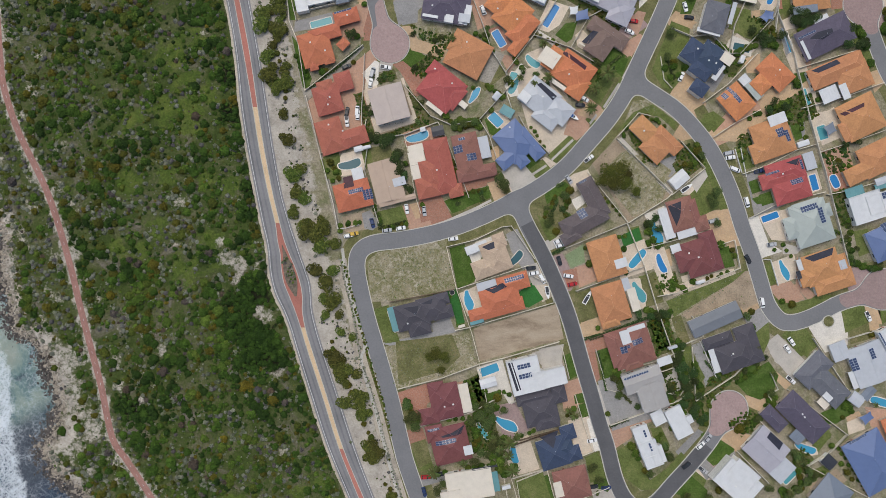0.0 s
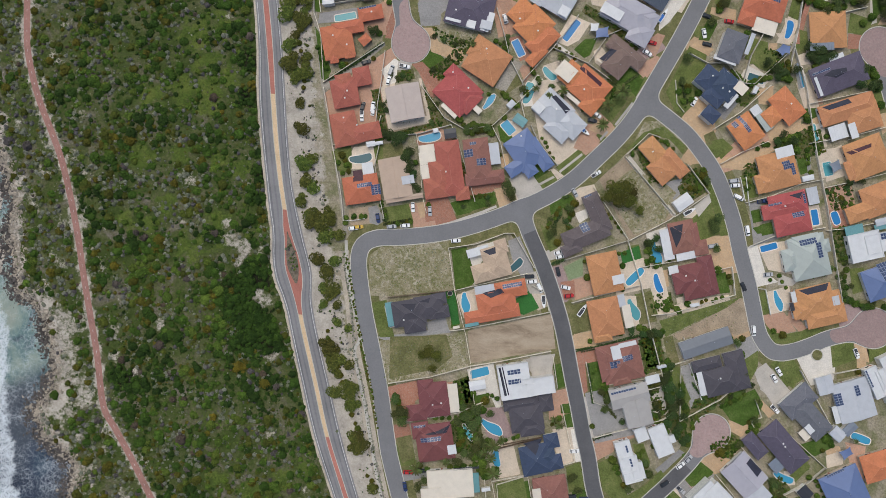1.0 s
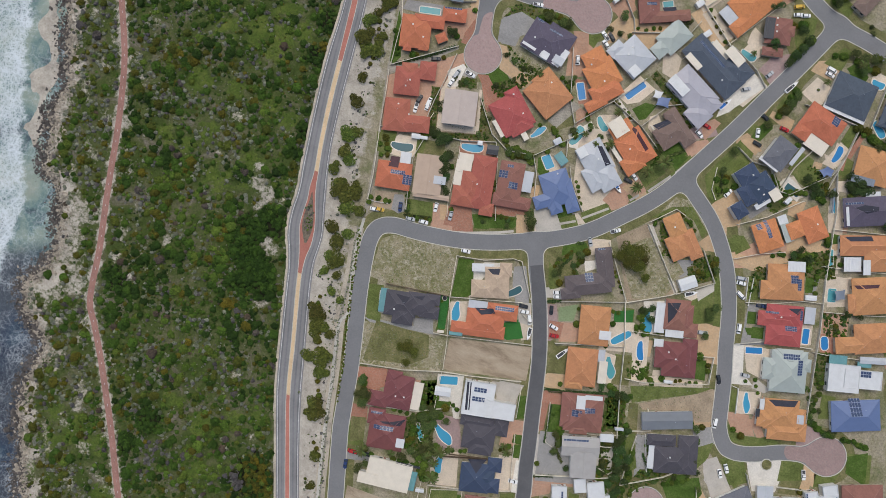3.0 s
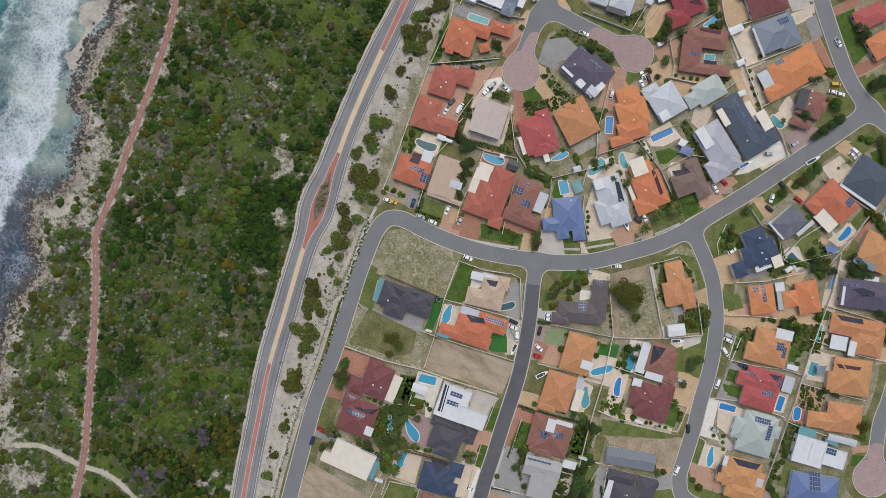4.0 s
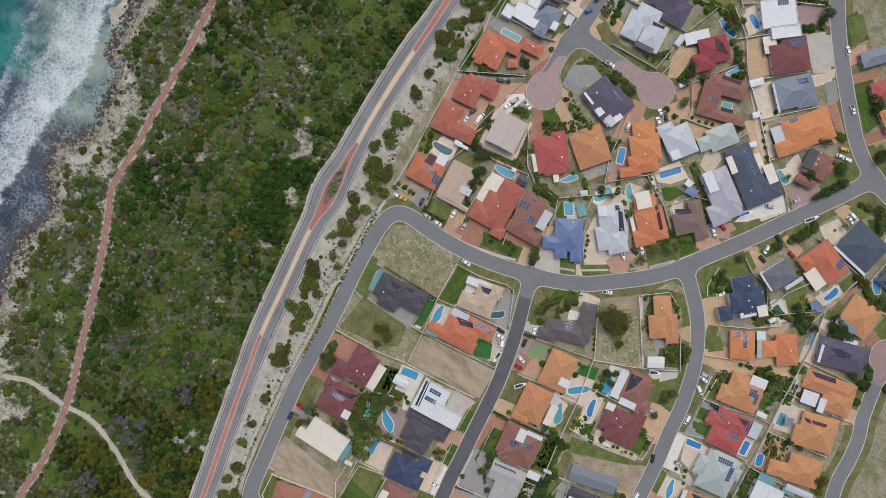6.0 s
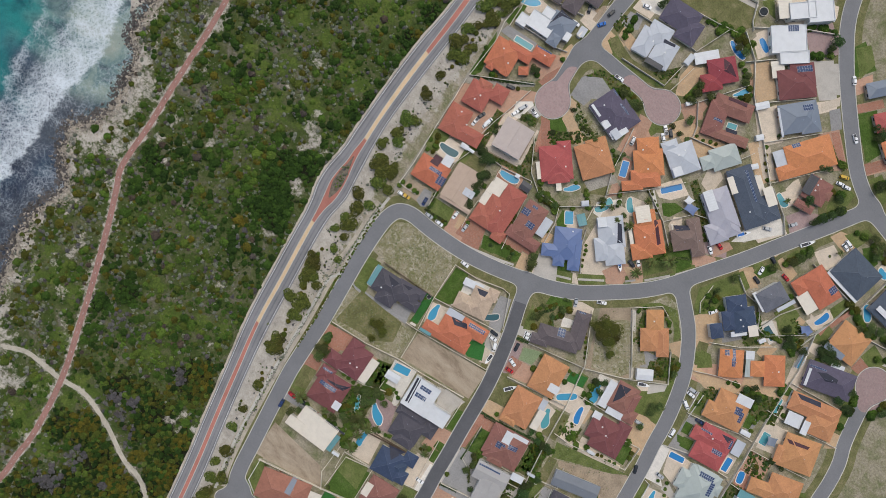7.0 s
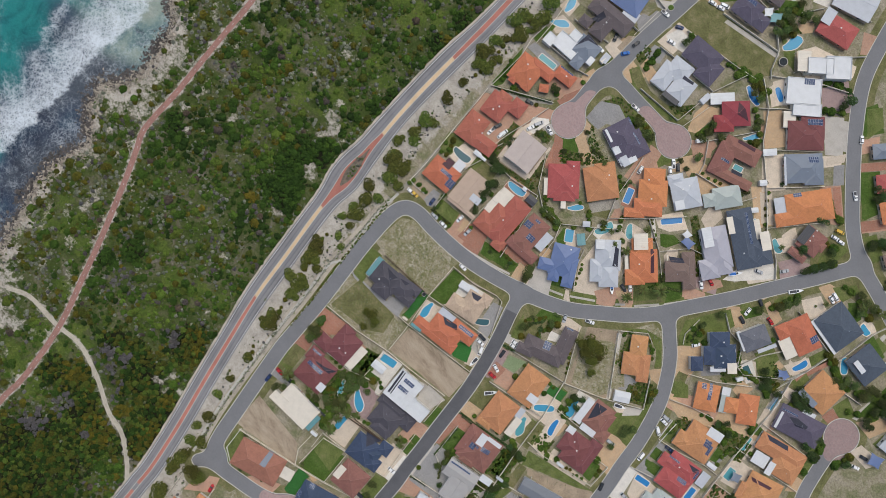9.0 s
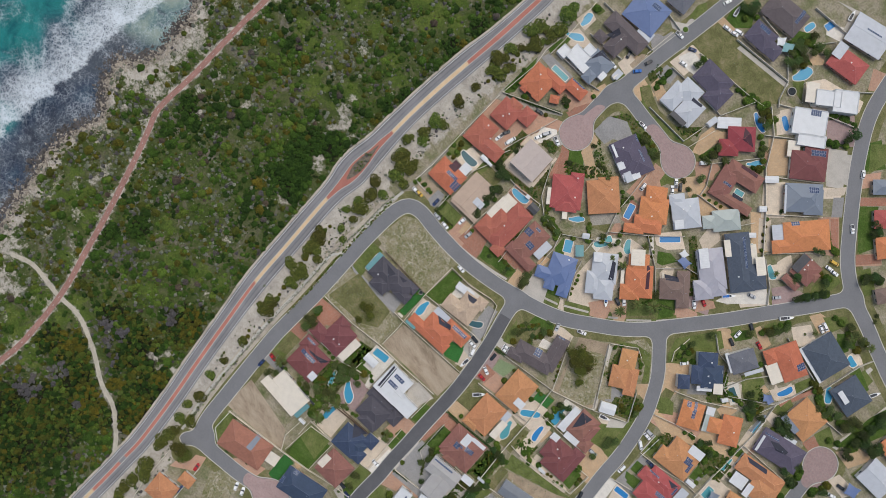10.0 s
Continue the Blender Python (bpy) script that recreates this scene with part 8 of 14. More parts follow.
slab("lawn", [(206.1, 123.3), (205.5, 130.7), (209.6, 130), (209.3, 123.8)], 0.0883, "lawn", "green mown garden lawn", "lawn")
slab("paving", [(202.4, 111.5), (203, 118.2), (217.4, 121.6), (214.5, 112.8)], 0.069, "limestone", "cream limestone yard paving", "paving")
slab("lawn", [(189.1, 98.5), (189.7, 105.2), (197.2, 103.1), (198.8, 94.3), (194.4, 92.8)], 0.0897, "lush", "lush green lawn in a garden", "lawn")
slab("plot", [(0.1, -139.1), (-3.8, -120.8), (28.2, -119.4), (37.1, -127.7)], 0.0504, "sandlot", "cleared sandy building plot", "ground")
slab("lawn", [(6.9, -151), (3.4, -141.1), (7.6, -138.4), (16.9, -154.7), (27.9, -159.8), (18.4, -158.1)], 0.0911, "lawn", "green mown garden lawn", "lawn")
slab("paving", [(24.9, -156.1), (28.6, -146.1), (40.5, -139.3), (41.7, -148.9), (32.3, -155.4)], 0.0718, "salmon", "salmon brick driveway paving", "paving")
slab("lawn", [(38.4, -125.7), (33.9, -108.8), (48.4, -103.7), (52.8, -120.5)], 0.075, "lush", "lush green lawn in a garden", "lawn")
slab("lawn", [(43.3, -139.3), (38.9, -126), (45.8, -125), (49.7, -138.7)], 0.0757, "fake", "bright artificial turf in a garden", "lawn")
slab("lawn", [(69.4, -109.6), (68.6, -96.7), (78.1, -95.6), (80.6, -104.1), (75.8, -111.8)], 0.0764, "lush", "lush green lawn in a garden", "lawn")
slab("plot", [(35.7, -176.9), (27.3, -166.4), (28.7, -158.5), (43.4, -151.7), (42.7, -165.4)], 0.0371, "weeds", "weedy vacant building plot", "ground")
slab("paving", [(12.4, -181.9), (10.8, -170.3), (18.9, -163), (22.9, -170.8), (17.7, -176.3)], 0.0578, "salmon", "salmon brick driveway paving", "paving")
slab("lawn", [(5.6, -175.9), (8.5, -165.4), (13, -163.9), (15.4, -171.4), (11.5, -177.8)], 0.0785, "dry", "dry patchy grass beside the street", "lawn", smooth=True)
slab("paving", [(44.6, -124.2), (50.3, -120.7), (49.2, -125.3)], 0.0592, "sandpave", "sand-coloured brick driveway paving", "paving")
slab("paving", [(-62.8, 67.5), (-31.9, 92.9), (-30.2, 85.8), (-36.4, 82.1), (-36.3, 73.1), (-31.9, 59.0), (-33.5, 49.2), (-55.3, 42.3)], 0.0932, "salmon", "salmon brick driveway paving", "paving")
slab("paving", [(-36.9, 73.0), (-32.8, 74.3), (-28.3, 60.2), (-25.1, 58.1), (-14.1, 61.6), (-19.4, 78.5), (-18.2, 78.9), (-11.7, 58.7), (-30.9, 52.6)], 0.0933, "limestone", "cream limestone yard paving", "paving")
slab("plot", [(-41.0, 71.1), (-37.2, 72.3), (-31.2, 52.5), (-34.4, 50.1)], 0.0933, "garden", "planted garden bed with soil", "garden bed")
slab("plot", [(-16.7, 75.2), (-3.4, 58.2), (-33.4, 48.7), (-34.0, 50.7), (-11.4, 58.5)], 0.0934, "garden", "planted garden bed with soil", "garden bed")
slab("paving", [(-37.1, 80.8), (-31.4, 86.8), (-29.5, 86.0), (-29.8, 75.8), (-33.3, 74.1)], 0.0935, "white_pave", "pale stone terrace paving", "paving")
slab("plot", [(-29.5, 75.6), (-20.8, 78.4), (-22.5, 82.9), (-29.4, 80.4)], 0.0936, "garden", "planted garden bed with soil", "garden bed")
slab("lawn", [(-19.8, 86.8), (-15.7, 91.5), (-8.2, 89.1), (-15.7, 82.8)], 0.0936, "lush", "lush green lawn in a garden", "lawn")
slab("plot", [(-15.6, 82.5), (-8.1, 88.9), (-1.8, 84.1), (-9.9, 78.7)], 0.0937, "garden", "planted garden bed with soil", "garden bed")
slab("paving", [(-23.2, 84.9), (-18.3, 86.5), (-7.9, 77.7), (-11.9, 74.4)], 0.0938, "redpave", "red brick driveway and yard paving", "paving")
slab("paving", [(-23.0, 113.5), (-15.1, 119.9), (-10.4, 116.6), (-13.0, 105.1), (-20.5, 103.0)], 0.0938, "greypave", "grey paved driveway", "paving")
slab("plot", [(-14.9, 103.1), (7.2, 101.1), (4.9, 97.0), (-1.3, 93.3), (-11.6, 96.5)], 0.0939, "weeds", "weedy garden bed with pale edging", "ground")
slab("paving", [(-19.1, 102.3), (-15.3, 102.7), (-11.6, 95.7), (0.7, 93.1), (-2.2, 88.2), (-14.5, 91.4)], 0.0940, "sandpave", "sand-coloured brick driveway paving", "paving")
slab("plot", [(23.2, 91.5), (28.4, 89.5), (21.5, 75.7), (16.4, 77.5)], 0.0940, "gravel", "grey gravel strip", "ground")
slab("paving", [(11.0, 122.0), (18.2, 124.3), (25.8, 104.8), (20.5, 101.9), (15.7, 115.1)], 0.0941, "salmon", "salmon brick driveway paving", "paving")
slab("paving", [(26.2, 131.9), (47.1, 141.4), (49.1, 130.8), (44.6, 125.4), (32.8, 129.0), (31.2, 125.1), (26.9, 120.9)], 0.0942, "sandpave", "sand-coloured brick driveway paving", "paving")
slab("paving", [(55.0, 128.2), (60.2, 131.5), (64.1, 129.9), (65.5, 119.1), (58.1, 120.1)], 0.0943, "limestone", "cream limestone yard paving", "paving")
slab("plot", [(55.3, 120.3), (84.0, 105.2), (81.2, 100.9), (53.7, 116.4)], 0.0943, "garden", "planted garden bed with soil", "garden bed")
slab("paving", [(98.4, 137.2), (106.4, 133.5), (94.3, 114.7), (90.2, 110.6), (90.0, 124.6), (94.5, 134.5)], 0.0944, "white_pave", "pale stone terrace paving", "paving")
slab("paving", [(84.5, 104.5), (89.7, 109.6), (93.4, 108.8), (89.5, 97.9)], 0.0945, "salmon", "salmon brick driveway paving", "paving")
slab("lawn", [(-56.8, 40.9), (-49.7, 43.2), (-46.8, 34.3), (-53.5, 32.1)], 0.0945, "lawn", "green mown garden lawn", "lawn")
slab("lawn", [(-33.2, 44.8), (-25.0, 47.4), (-23.5, 42.5), (-31.7, 39.9)], 0.0946, "dry", "dry patchy grass beside the street", "lawn")
slab("paving", [(-18.1, 49.6), (-6.6, 53.3), (-5.6, 50.2), (-16.1, 45.7)], 0.0947, "redpave", "red brick driveway and yard paving", "paving")
slab("paving", [(-10.8, 23.1), (-0.6, 23.0), (1.8, 15.3), (-10.1, 12.1), (-11.2, 19.1)], 0.0947, "redpave", "red brick driveway and yard paving", "paving")
slab("lawn", [(0.5, 22.0), (8.6, 25.9), (10.9, 18.5), (4.3, 16.4)], 0.0948, "lush", "lush green lawn in a garden", "lawn")
slab("paving", [(7.6, 31.8), (26.0, 34.9), (26.3, 32.1), (9.2, 27.5)], 0.0949, "redpave", "red brick driveway and yard paving", "paving")
slab("paving", [(26.8, 36.0), (35.7, 40.8), (43.3, 31.9), (32.1, 26.4)], 0.0950, "concrete", "plain grey concrete paving", "paving")
slab("paving", [(34.1, 74.1), (36.6, 82.2), (43.0, 84.3), (56.6, 68.3), (57.8, 60.8), (57.6, 52.8), (48.4, 44.3), (39.4, 54.9)], 0.0950, "limestone", "cream limestone yard paving", "paving")
slab("paving", [(56.8, 55.4), (62.2, 58.8), (68.6, 55.5), (61.4, 49.8)], 0.0951, "salmon", "salmon brick driveway paving", "paving")
slab("lawn", [(66.0, 71.6), (74.2, 78.7), (81.9, 79.2), (72.8, 65.3)], 0.0952, "dry", "dry patchy grass beside the street", "lawn")
slab("paving", [(61.4, 61.9), (66.9, 67.9), (75.1, 63.2), (71.8, 58.7)], 0.0952, "sandpave", "sand-coloured brick driveway paving", "paving")
slab("paving", [(43.4, 89.2), (47.7, 89.1), (57.5, 75.9), (61.4, 72.6), (57.3, 69.6), (47.8, 81.6)], 0.0953, "limestone", "cream limestone yard paving", "paving")
slab("lawn", [(96.1, 82.5), (105.2, 105.2), (113.5, 102.2), (113.0, 89.6), (108.6, 76.9), (104.5, 72.0), (100.9, 74.5)], 0.0954, "lawn", "green mown garden lawn", "lawn")
slab("lawn", [(79.8, 53.9), (87.6, 62.9), (96.6, 66.6), (107.7, 58.3), (106.6, 54.8), (99.6, 60.8), (90.6, 62.5), (84.1, 56.2)], 0.0954, "lawn", "green mown garden lawn", "lawn")
slab("paving", [(105.6, 51.7), (109.1, 57.6), (113.9, 53.8), (110.8, 49.4)], 0.0955, "sandpave", "sand-coloured brick driveway paving", "paving")
slab("paving", [(130.1, 93.4), (133.1, 98.3), (142.7, 94.6), (141.6, 88.3)], 0.0956, "white_pave", "pale stone terrace paving", "paving")
slab("lawn", [(133.9, 100.2), (139.0, 105.5), (147.1, 107.3), (145.0, 95.3), (138.8, 97.3)], 0.0956, "lawn", "green mown garden lawn", "lawn")
slab("plot", [(126.5, 82.6), (132.6, 89.9), (139.8, 86.9), (133.3, 78.9)], 0.0957, "garden", "planted garden bed with soil", "garden bed")
slab("paving", [(120.5, 53.6), (132.2, 55.7), (167.6, 77.6), (168.5, 74.6), (134.8, 49.4), (123.1, 49.9)], 0.0958, "sandpave", "sand-coloured brick driveway paving", "paving")
slab("plot", [(148.0, 61.0), (161.3, 70.8), (169.4, 72.0), (172.9, 60.7), (160.7, 56.8)], 0.0959, "garden", "planted garden bed with soil", "garden bed")
slab("lawn", [(119.3, 61.7), (124.4, 63.4), (129.9, 59.5), (124.5, 53.5)], 0.0959, "lawn", "green mown garden lawn", "lawn")
slab("paving", [(156.2, 92.1), (162.3, 99.4), (168.0, 81.7), (161.2, 80.7)], 0.0960, "limestone", "cream limestone yard paving", "paving")
slab("lawn", [(1.6, -19.5), (5.9, -18.1), (10.1, -33.7), (6.7, -34.7)], 0.0961, "fake", "bright artificial turf in a garden", "lawn")
slab("paving", [(37.2, -8.1), (43.1, -6.3), (46.6, -16.4), (41.3, -16.7)], 0.0961, "concrete", "plain grey concrete paving", "paving")
slab("plot", [(85.2, 43.8), (97.1, 42.0), (105.2, 36.1), (101.2, 29.2), (93.0, 35.3)], 0.0962, "weeds", "weedy garden bed with pale edging", "ground")
slab("plot", [(105.4, 39.0), (115.3, 47.8), (119.5, 38.1), (109.7, 30.7)], 0.0963, "garden", "planted garden bed with soil", "garden bed")
slab("lawn", [(116.1, 48.0), (122.0, 47.1), (131.2, 19.0), (127.6, 17.8)], 0.0964, "lawn", "green mown garden lawn", "lawn")
slab("lawn", [(112.9, 24.4), (121.5, 32.8), (127.0, 19.0), (118.7, 15.0)], 0.0964, "lawn", "green mown garden lawn", "lawn")
slab("paving", [(122.4, 14.8), (131.3, 18.7), (136.8, 1.6), (131.8, 0.3), (125.0, 8.5)], 0.0965, "sandpave", "sand-coloured brick driveway paving", "paving")
slab("paving", [(113.8, 30.4), (120.5, 36.7), (121.8, 33.5), (116.6, 25.9)], 0.0966, "concrete", "plain grey concrete paving", "paving")
slab("paving", [(82.6, 0.7), (92.6, 4.7), (97.0, -9.1), (81.6, -14.0), (80.6, -5.3)], 0.0966, "limestone", "cream limestone yard paving", "paving")
slab("paving", [(94.2, -1.3), (101.7, 1.1), (108.2, -19.4), (101.8, -21.4)], 0.0967, "limestone", "cream limestone yard paving", "paving")
slab("lawn", [(123.2, -1.9), (131.4, 1.5), (134.4, -7.9), (127.0, -9.4)], 0.0968, "lush", "lush green lawn in a garden", "lawn")
slab("paving", [(114.4, -14.0), (125.7, -10.7), (133.7, -9.0), (135.2, -12.2), (106.1, -21.7), (105.4, -17.7)], 0.0968, "limestone", "cream limestone yard paving", "paving")
slab("lawn", [(134.0, 46.7), (140.1, 48.6), (143.6, 37.9), (137.4, 35.9)], 0.0969, "lawn", "green mown garden lawn", "lawn")
slab("lawn", [(140.4, 30.9), (145.0, 32.4), (146.8, 26.8), (142.2, 25.3)], 0.0970, "lush", "lush green lawn in a garden", "lawn")
slab("lawn", [(145.2, 24.8), (151.6, 26.9), (153.2, 21.7), (146.8, 19.7)], 0.0971, "lush", "lush green lawn in a garden", "lawn")
slab("paving", [(167.3, 61.5), (180.5, 64.5), (184.2, 52.8), (172.4, 49.0)], 0.0971, "limestone", "cream limestone yard paving", "paving")
slab("paving", [(172.6, 44.8), (185.9, 47.6), (188.7, 38.7), (177.3, 33.6)], 0.0972, "salmon", "salmon brick driveway paving", "paving")
slab("paving", [(176.0, 34.3), (186.0, 37.5), (188.3, 30.1), (179.4, 27.2)], 0.0973, "redpave", "red brick driveway and yard paving", "paving")
slab("plot", [(178.7, 25.9), (185.1, 27.9), (190.0, 12.3), (183.6, 10.3)], 0.0973, "garden", "planted garden bed with soil", "garden bed")
slab("paving", [(-22.1, -66.5), (-7.8, -61.9), (-5.5, -69.9), (-10.4, -74.0), (-15.7, -71.5), (-19.6, -72.7)], 0.0974, "redpave", "red brick driveway and yard paving", "paving")
slab("plot", [(9.1, -60.8), (17.2, -57.1), (22.8, -74.7), (15.0, -81.2), (8.4, -80.8), (14.4, -75.7)], 0.0975, "garden", "planted garden bed with soil", "garden bed")
slab("lawn", [(12.4, -59.7), (16.3, -58.5), (19.9, -70.0), (16.1, -71.3)], 0.0975, "lush", "lush green lawn in a garden", "lawn")
slab("paving", [(15.3, -54.6), (27.3, -50.7), (32.8, -69.9), (30.5, -71.5), (26.9, -65.3), (19.1, -66.6)], 0.0976, "white_pave", "pale stone terrace paving", "paving")
slab("lawn", [(19.5, -66.8), (26.1, -64.7), (27.3, -68.5), (20.5, -70.1)], 0.0977, "lush", "lush green lawn in a garden", "lawn")
slab("paving", [(43.9, -46.0), (55.6, -43.7), (54.8, -50.2), (54.5, -58.2), (45.9, -55.8)], 0.0978, "concrete", "plain grey concrete paving", "paving")
slab("paving", [(55.6, -62.4), (62.4, -59.1), (64.2, -64.7), (57.0, -66.7)], 0.0978, "salmon", "salmon brick driveway paving", "paving")
slab("lawn", [(60.4, -67.0), (64.6, -66.0), (65.5, -68.8), (61.4, -70.1)], 0.0979, "lush", "lush green lawn in a garden", "lawn")
slab("lawn", [(62.0, -71.9), (66.1, -70.6), (67.8, -76.0), (63.7, -77.3)], 0.0980, "lush", "lush green lawn in a garden", "lawn")
slab("paving", [(22.6, -73.1), (33.1, -70.6), (39.9, -83.1), (28.5, -88.2)], 0.0980, "pinkpave", "pinkish brick driveway paving", "paving")
slab("lawn", [(-14.8, -89.5), (-8.1, -87.4), (-5.4, -97.8), (-11.1, -101.1)], 0.0981, "dry", "dry patchy grass beside the street", "lawn")
slab("plot", [(9.7, -81.5), (23.2, -75.8), (26.4, -90.5), (13.9, -94.5)], 0.0982, "garden", "planted garden bed with soil", "garden bed")
slab("lawn", [(59.5, -20.8), (69.2, -20.2), (72.6, -30.7), (63.6, -33.6)], 0.0982, "dry", "dry patchy grass beside the street", "lawn")
slab("paving", [(63.4, -33.9), (75.2, -30.2), (77.2, -36.3), (65.4, -40.1)], 0.0983, "sandpave", "sand-coloured brick driveway paving", "paving")
slab("paving", [(81.6, -14.0), (90.7, -13.4), (93.6, -26.8), (87.2, -28.9)], 0.0984, "limestone", "cream limestone yard paving", "paving")
slab("lawn", [(90.8, -13.6), (97.1, -10.2), (101.6, -24.3), (93.9, -26.8)], 0.0985, "dry", "dry patchy grass beside the street", "lawn")
slab("paving", [(64.5, -41.7), (73.9, -39.3), (75.8, -45.2), (66.6, -48.1)], 0.0985, "redpave", "red brick driveway and yard paving", "paving")
slab("lawn", [(71.3, -48.0), (77.0, -46.2), (82.0, -55.9), (75.1, -60.9)], 0.0986, "lush", "lush green lawn in a garden", "lawn")
slab("plot", [(93.6, -33.9), (103.1, -30.0), (108.2, -46.2), (98.2, -49.3)], 0.0987, "garden", "planted garden bed with soil", "garden bed")
slab("lawn", [(94.6, -33.6), (99.8, -31.9), (105.7, -45.3), (99.2, -46.2)], 0.0987, "lush", "lush green lawn in a garden", "lawn")
slab("lawn", [(102.6, -24.0), (139.9, -9.3), (132.5, -15.9), (120.5, -22.5), (106.3, -31.3)], 0.0988, "lawn", "green mown garden lawn", "lawn")
slab("plot", [(109.4, -30.3), (123.0, -21.7), (140.6, -10.5), (145.1, -24.6), (138.1, -28.2), (135.0, -23.0), (112.3, -32.2)], 0.0989, "dirt", "bare sandy dirt of a plot", "ground")
slab("lawn", [(105.0, -31.7), (109.4, -30.3), (114.4, -44.2), (109.5, -45.8)], 0.0989, "dry", "dry patchy grass beside the street", "lawn")
slab("paving", [(71.1, -60.8), (98.8, -52.0), (106.1, -74.8), (77.9, -83.7)], 0.0990, "greypave", "grey paved driveway", "paving")
slab("plot", [(98.8, -52.0), (105.3, -53.9), (111.4, -73.1), (106.1, -74.8)], 0.0991, "garden", "planted garden bed with soil", "garden bed")
slab("lawn", [(109.5, -45.8), (113.9, -44.4), (121.9, -69.7), (117.6, -71.1)], 0.0992, "lawn", "green mown garden lawn", "lawn")
slab("paving", [(114.4, -44.2), (119.0, -42.7), (126.6, -58.7), (121.7, -65.6)], 0.0992, "greypave", "grey paved driveway", "paving")
slab("lawn", [(141.3, -42.7), (150.0, -35.7), (149.8, -42.8), (146.8, -49.4), (144.1, -51.7)], 0.0993, "lawn", "green mown garden lawn", "lawn")
slab("paving", [(149.8, -18.3), (162.5, -16.2), (163.6, -24.3), (155.1, -24.2)], 0.0994, "salmon", "salmon brick driveway paving", "paving")
slab("lawn", [(151.9, -23.8), (161.1, -25.1), (176.3, -20.8), (179.9, -22.2), (165.3, -29.7), (156.8, -29.3)], 0.0994, "lawn", "green mown garden lawn", "lawn")
slab("lawn", [(183.1, -28.0), (192.7, -23.5), (195.5, -33.9), (185.1, -38.6)], 0.0995, "lawn", "green mown garden lawn", "lawn")
slab("paving", [(193.6, -25.5), (200.6, -25.2), (201.9, -34.7), (196.2, -33.7)], 0.0996, "sandpave", "sand-coloured brick driveway paving", "paving")
slab("lawn", [(200.1, -28.2), (211.2, -23.3), (210.3, -29.2), (202.2, -34.6)], 0.0996, "lawn", "green mown garden lawn", "lawn")
slab("lawn", [(211.4, -14.8), (220.0, -9.2), (224.9, -24.6), (213.8, -22.4)], 0.0997, "lush", "lush green lawn in a garden", "lawn")
slab("lawn", [(155.8, -39.5), (165.5, -35.6), (170.1, -44.8), (167.5, -49.9), (160.4, -45.1)], 0.0998, "lawn", "green mown garden lawn", "lawn")
slab("paving", [(-47.0, 101.5), (-48.0, 105.7), (-39.4, 112.7), (-32.9, 114.0), (-32.6, 103.2), (-36.5, 101.4)], 0.1002, "salmon", "salmon brick driveway paving", "paving")
slab("paving", [(-34.6, 96.0), (-36.6, 100.7), (-32.8, 115.3), (-29.4, 113.5), (-28.9, 106.2), (-33.0, 97.4)], 0.1003, "redpave", "red brick driveway and yard paving", "paving")
slab("paving", [(-38.7, 112.6), (-39.3, 119.7), (-30.9, 123.7), (-29.5, 114.4), (-36.1, 112.4)], 0.1003, "sandpave", "sand-coloured brick driveway paving", "paving")
slab("lawn", [(-36.0, 121.6), (-35.8, 133.4), (-32.7, 133.2), (-31.9, 122.5)], 0.1004, "lawn", "green mown garden lawn", "lawn")
slab("paving", [(-44.6, 132.8), (-45.2, 141.0), (-40.4, 141.9), (-37.6, 137.3), (-32.4, 137.7), (-33.0, 133.4), (-40.4, 132.7)], 0.1005, "limestone", "cream limestone yard paving", "paving")
slab("plot", [(-40.5, 137.7), (-42.1, 146.1), (-36.2, 152.7), (-34.3, 150.1), (-38.2, 138.0)], 0.1006, "dirt", "bare sandy dirt of a plot", "ground")
slab("lawn", [(-37.5, 138.0), (-34.0, 149.9), (-33.0, 146.5), (-34.8, 138.4)], 0.1006, "lawn", "green mown garden lawn", "lawn")
slab("paving", [(-43.5, 152.9), (-43.9, 165.9), (-37.1, 170.1), (-39.1, 152.0)], 0.1007, "greypave", "grey paved driveway", "paving")
slab("paving", [(-49.3, 168.5), (-40.2, 177.7), (-37.8, 171.3), (-45.1, 167.4)], 0.1008, "concrete", "plain grey concrete paving", "paving")
slab("paving", [(-30.4, 162.1), (-29.3, 170.2), (-18.2, 171.5), (-17.0, 164.4), (-25.8, 161.0)], 0.1008, "white_pave", "pale stone terrace paving", "paving")
slab("paving", [(-29.0, 147.2), (-30.1, 154.6), (-23.1, 157.3), (-20.5, 150.7), (-25.7, 146.9)], 0.1009, "greypave", "grey paved driveway", "paving")
slab("paving", [(-25.6, 141.9), (-26.6, 147.1), (-17.4, 146.7), (-14.7, 140.1)], 0.1010, "sandpave", "sand-coloured brick driveway paving", "paving")
slab("lawn", [(-27.7, 137.9), (-24.4, 140.4), (-11.9, 138.4), (2.1, 141.7), (8.5, 146.3), (9.8, 142.6), (-12.6, 133.9), (-23.2, 134.4)], 0.1010, "dry", "dry patchy grass beside the street", "lawn")
slab("paving", [(-22.3, 109.5), (-22.5, 115.0), (-15.4, 120.8), (-7.7, 119.5), (-8.9, 111.8), (-15.7, 106.5)], 0.1011, "greypave", "grey paved driveway", "paving")
slab("plot", [(-22.6, 114.7), (-18.9, 123.0), (-12.2, 125.9), (3.3, 121.3), (-3.4, 120.8), (-15.1, 121.3)], 0.1012, "garden", "planted garden bed with soil", "garden bed")
slab("paving", [(-18.3, 193.1), (12.9, 204.2), (13.4, 201.7), (-18.0, 190.8)], 0.1013, "concrete", "plain grey concrete paving", "paving")
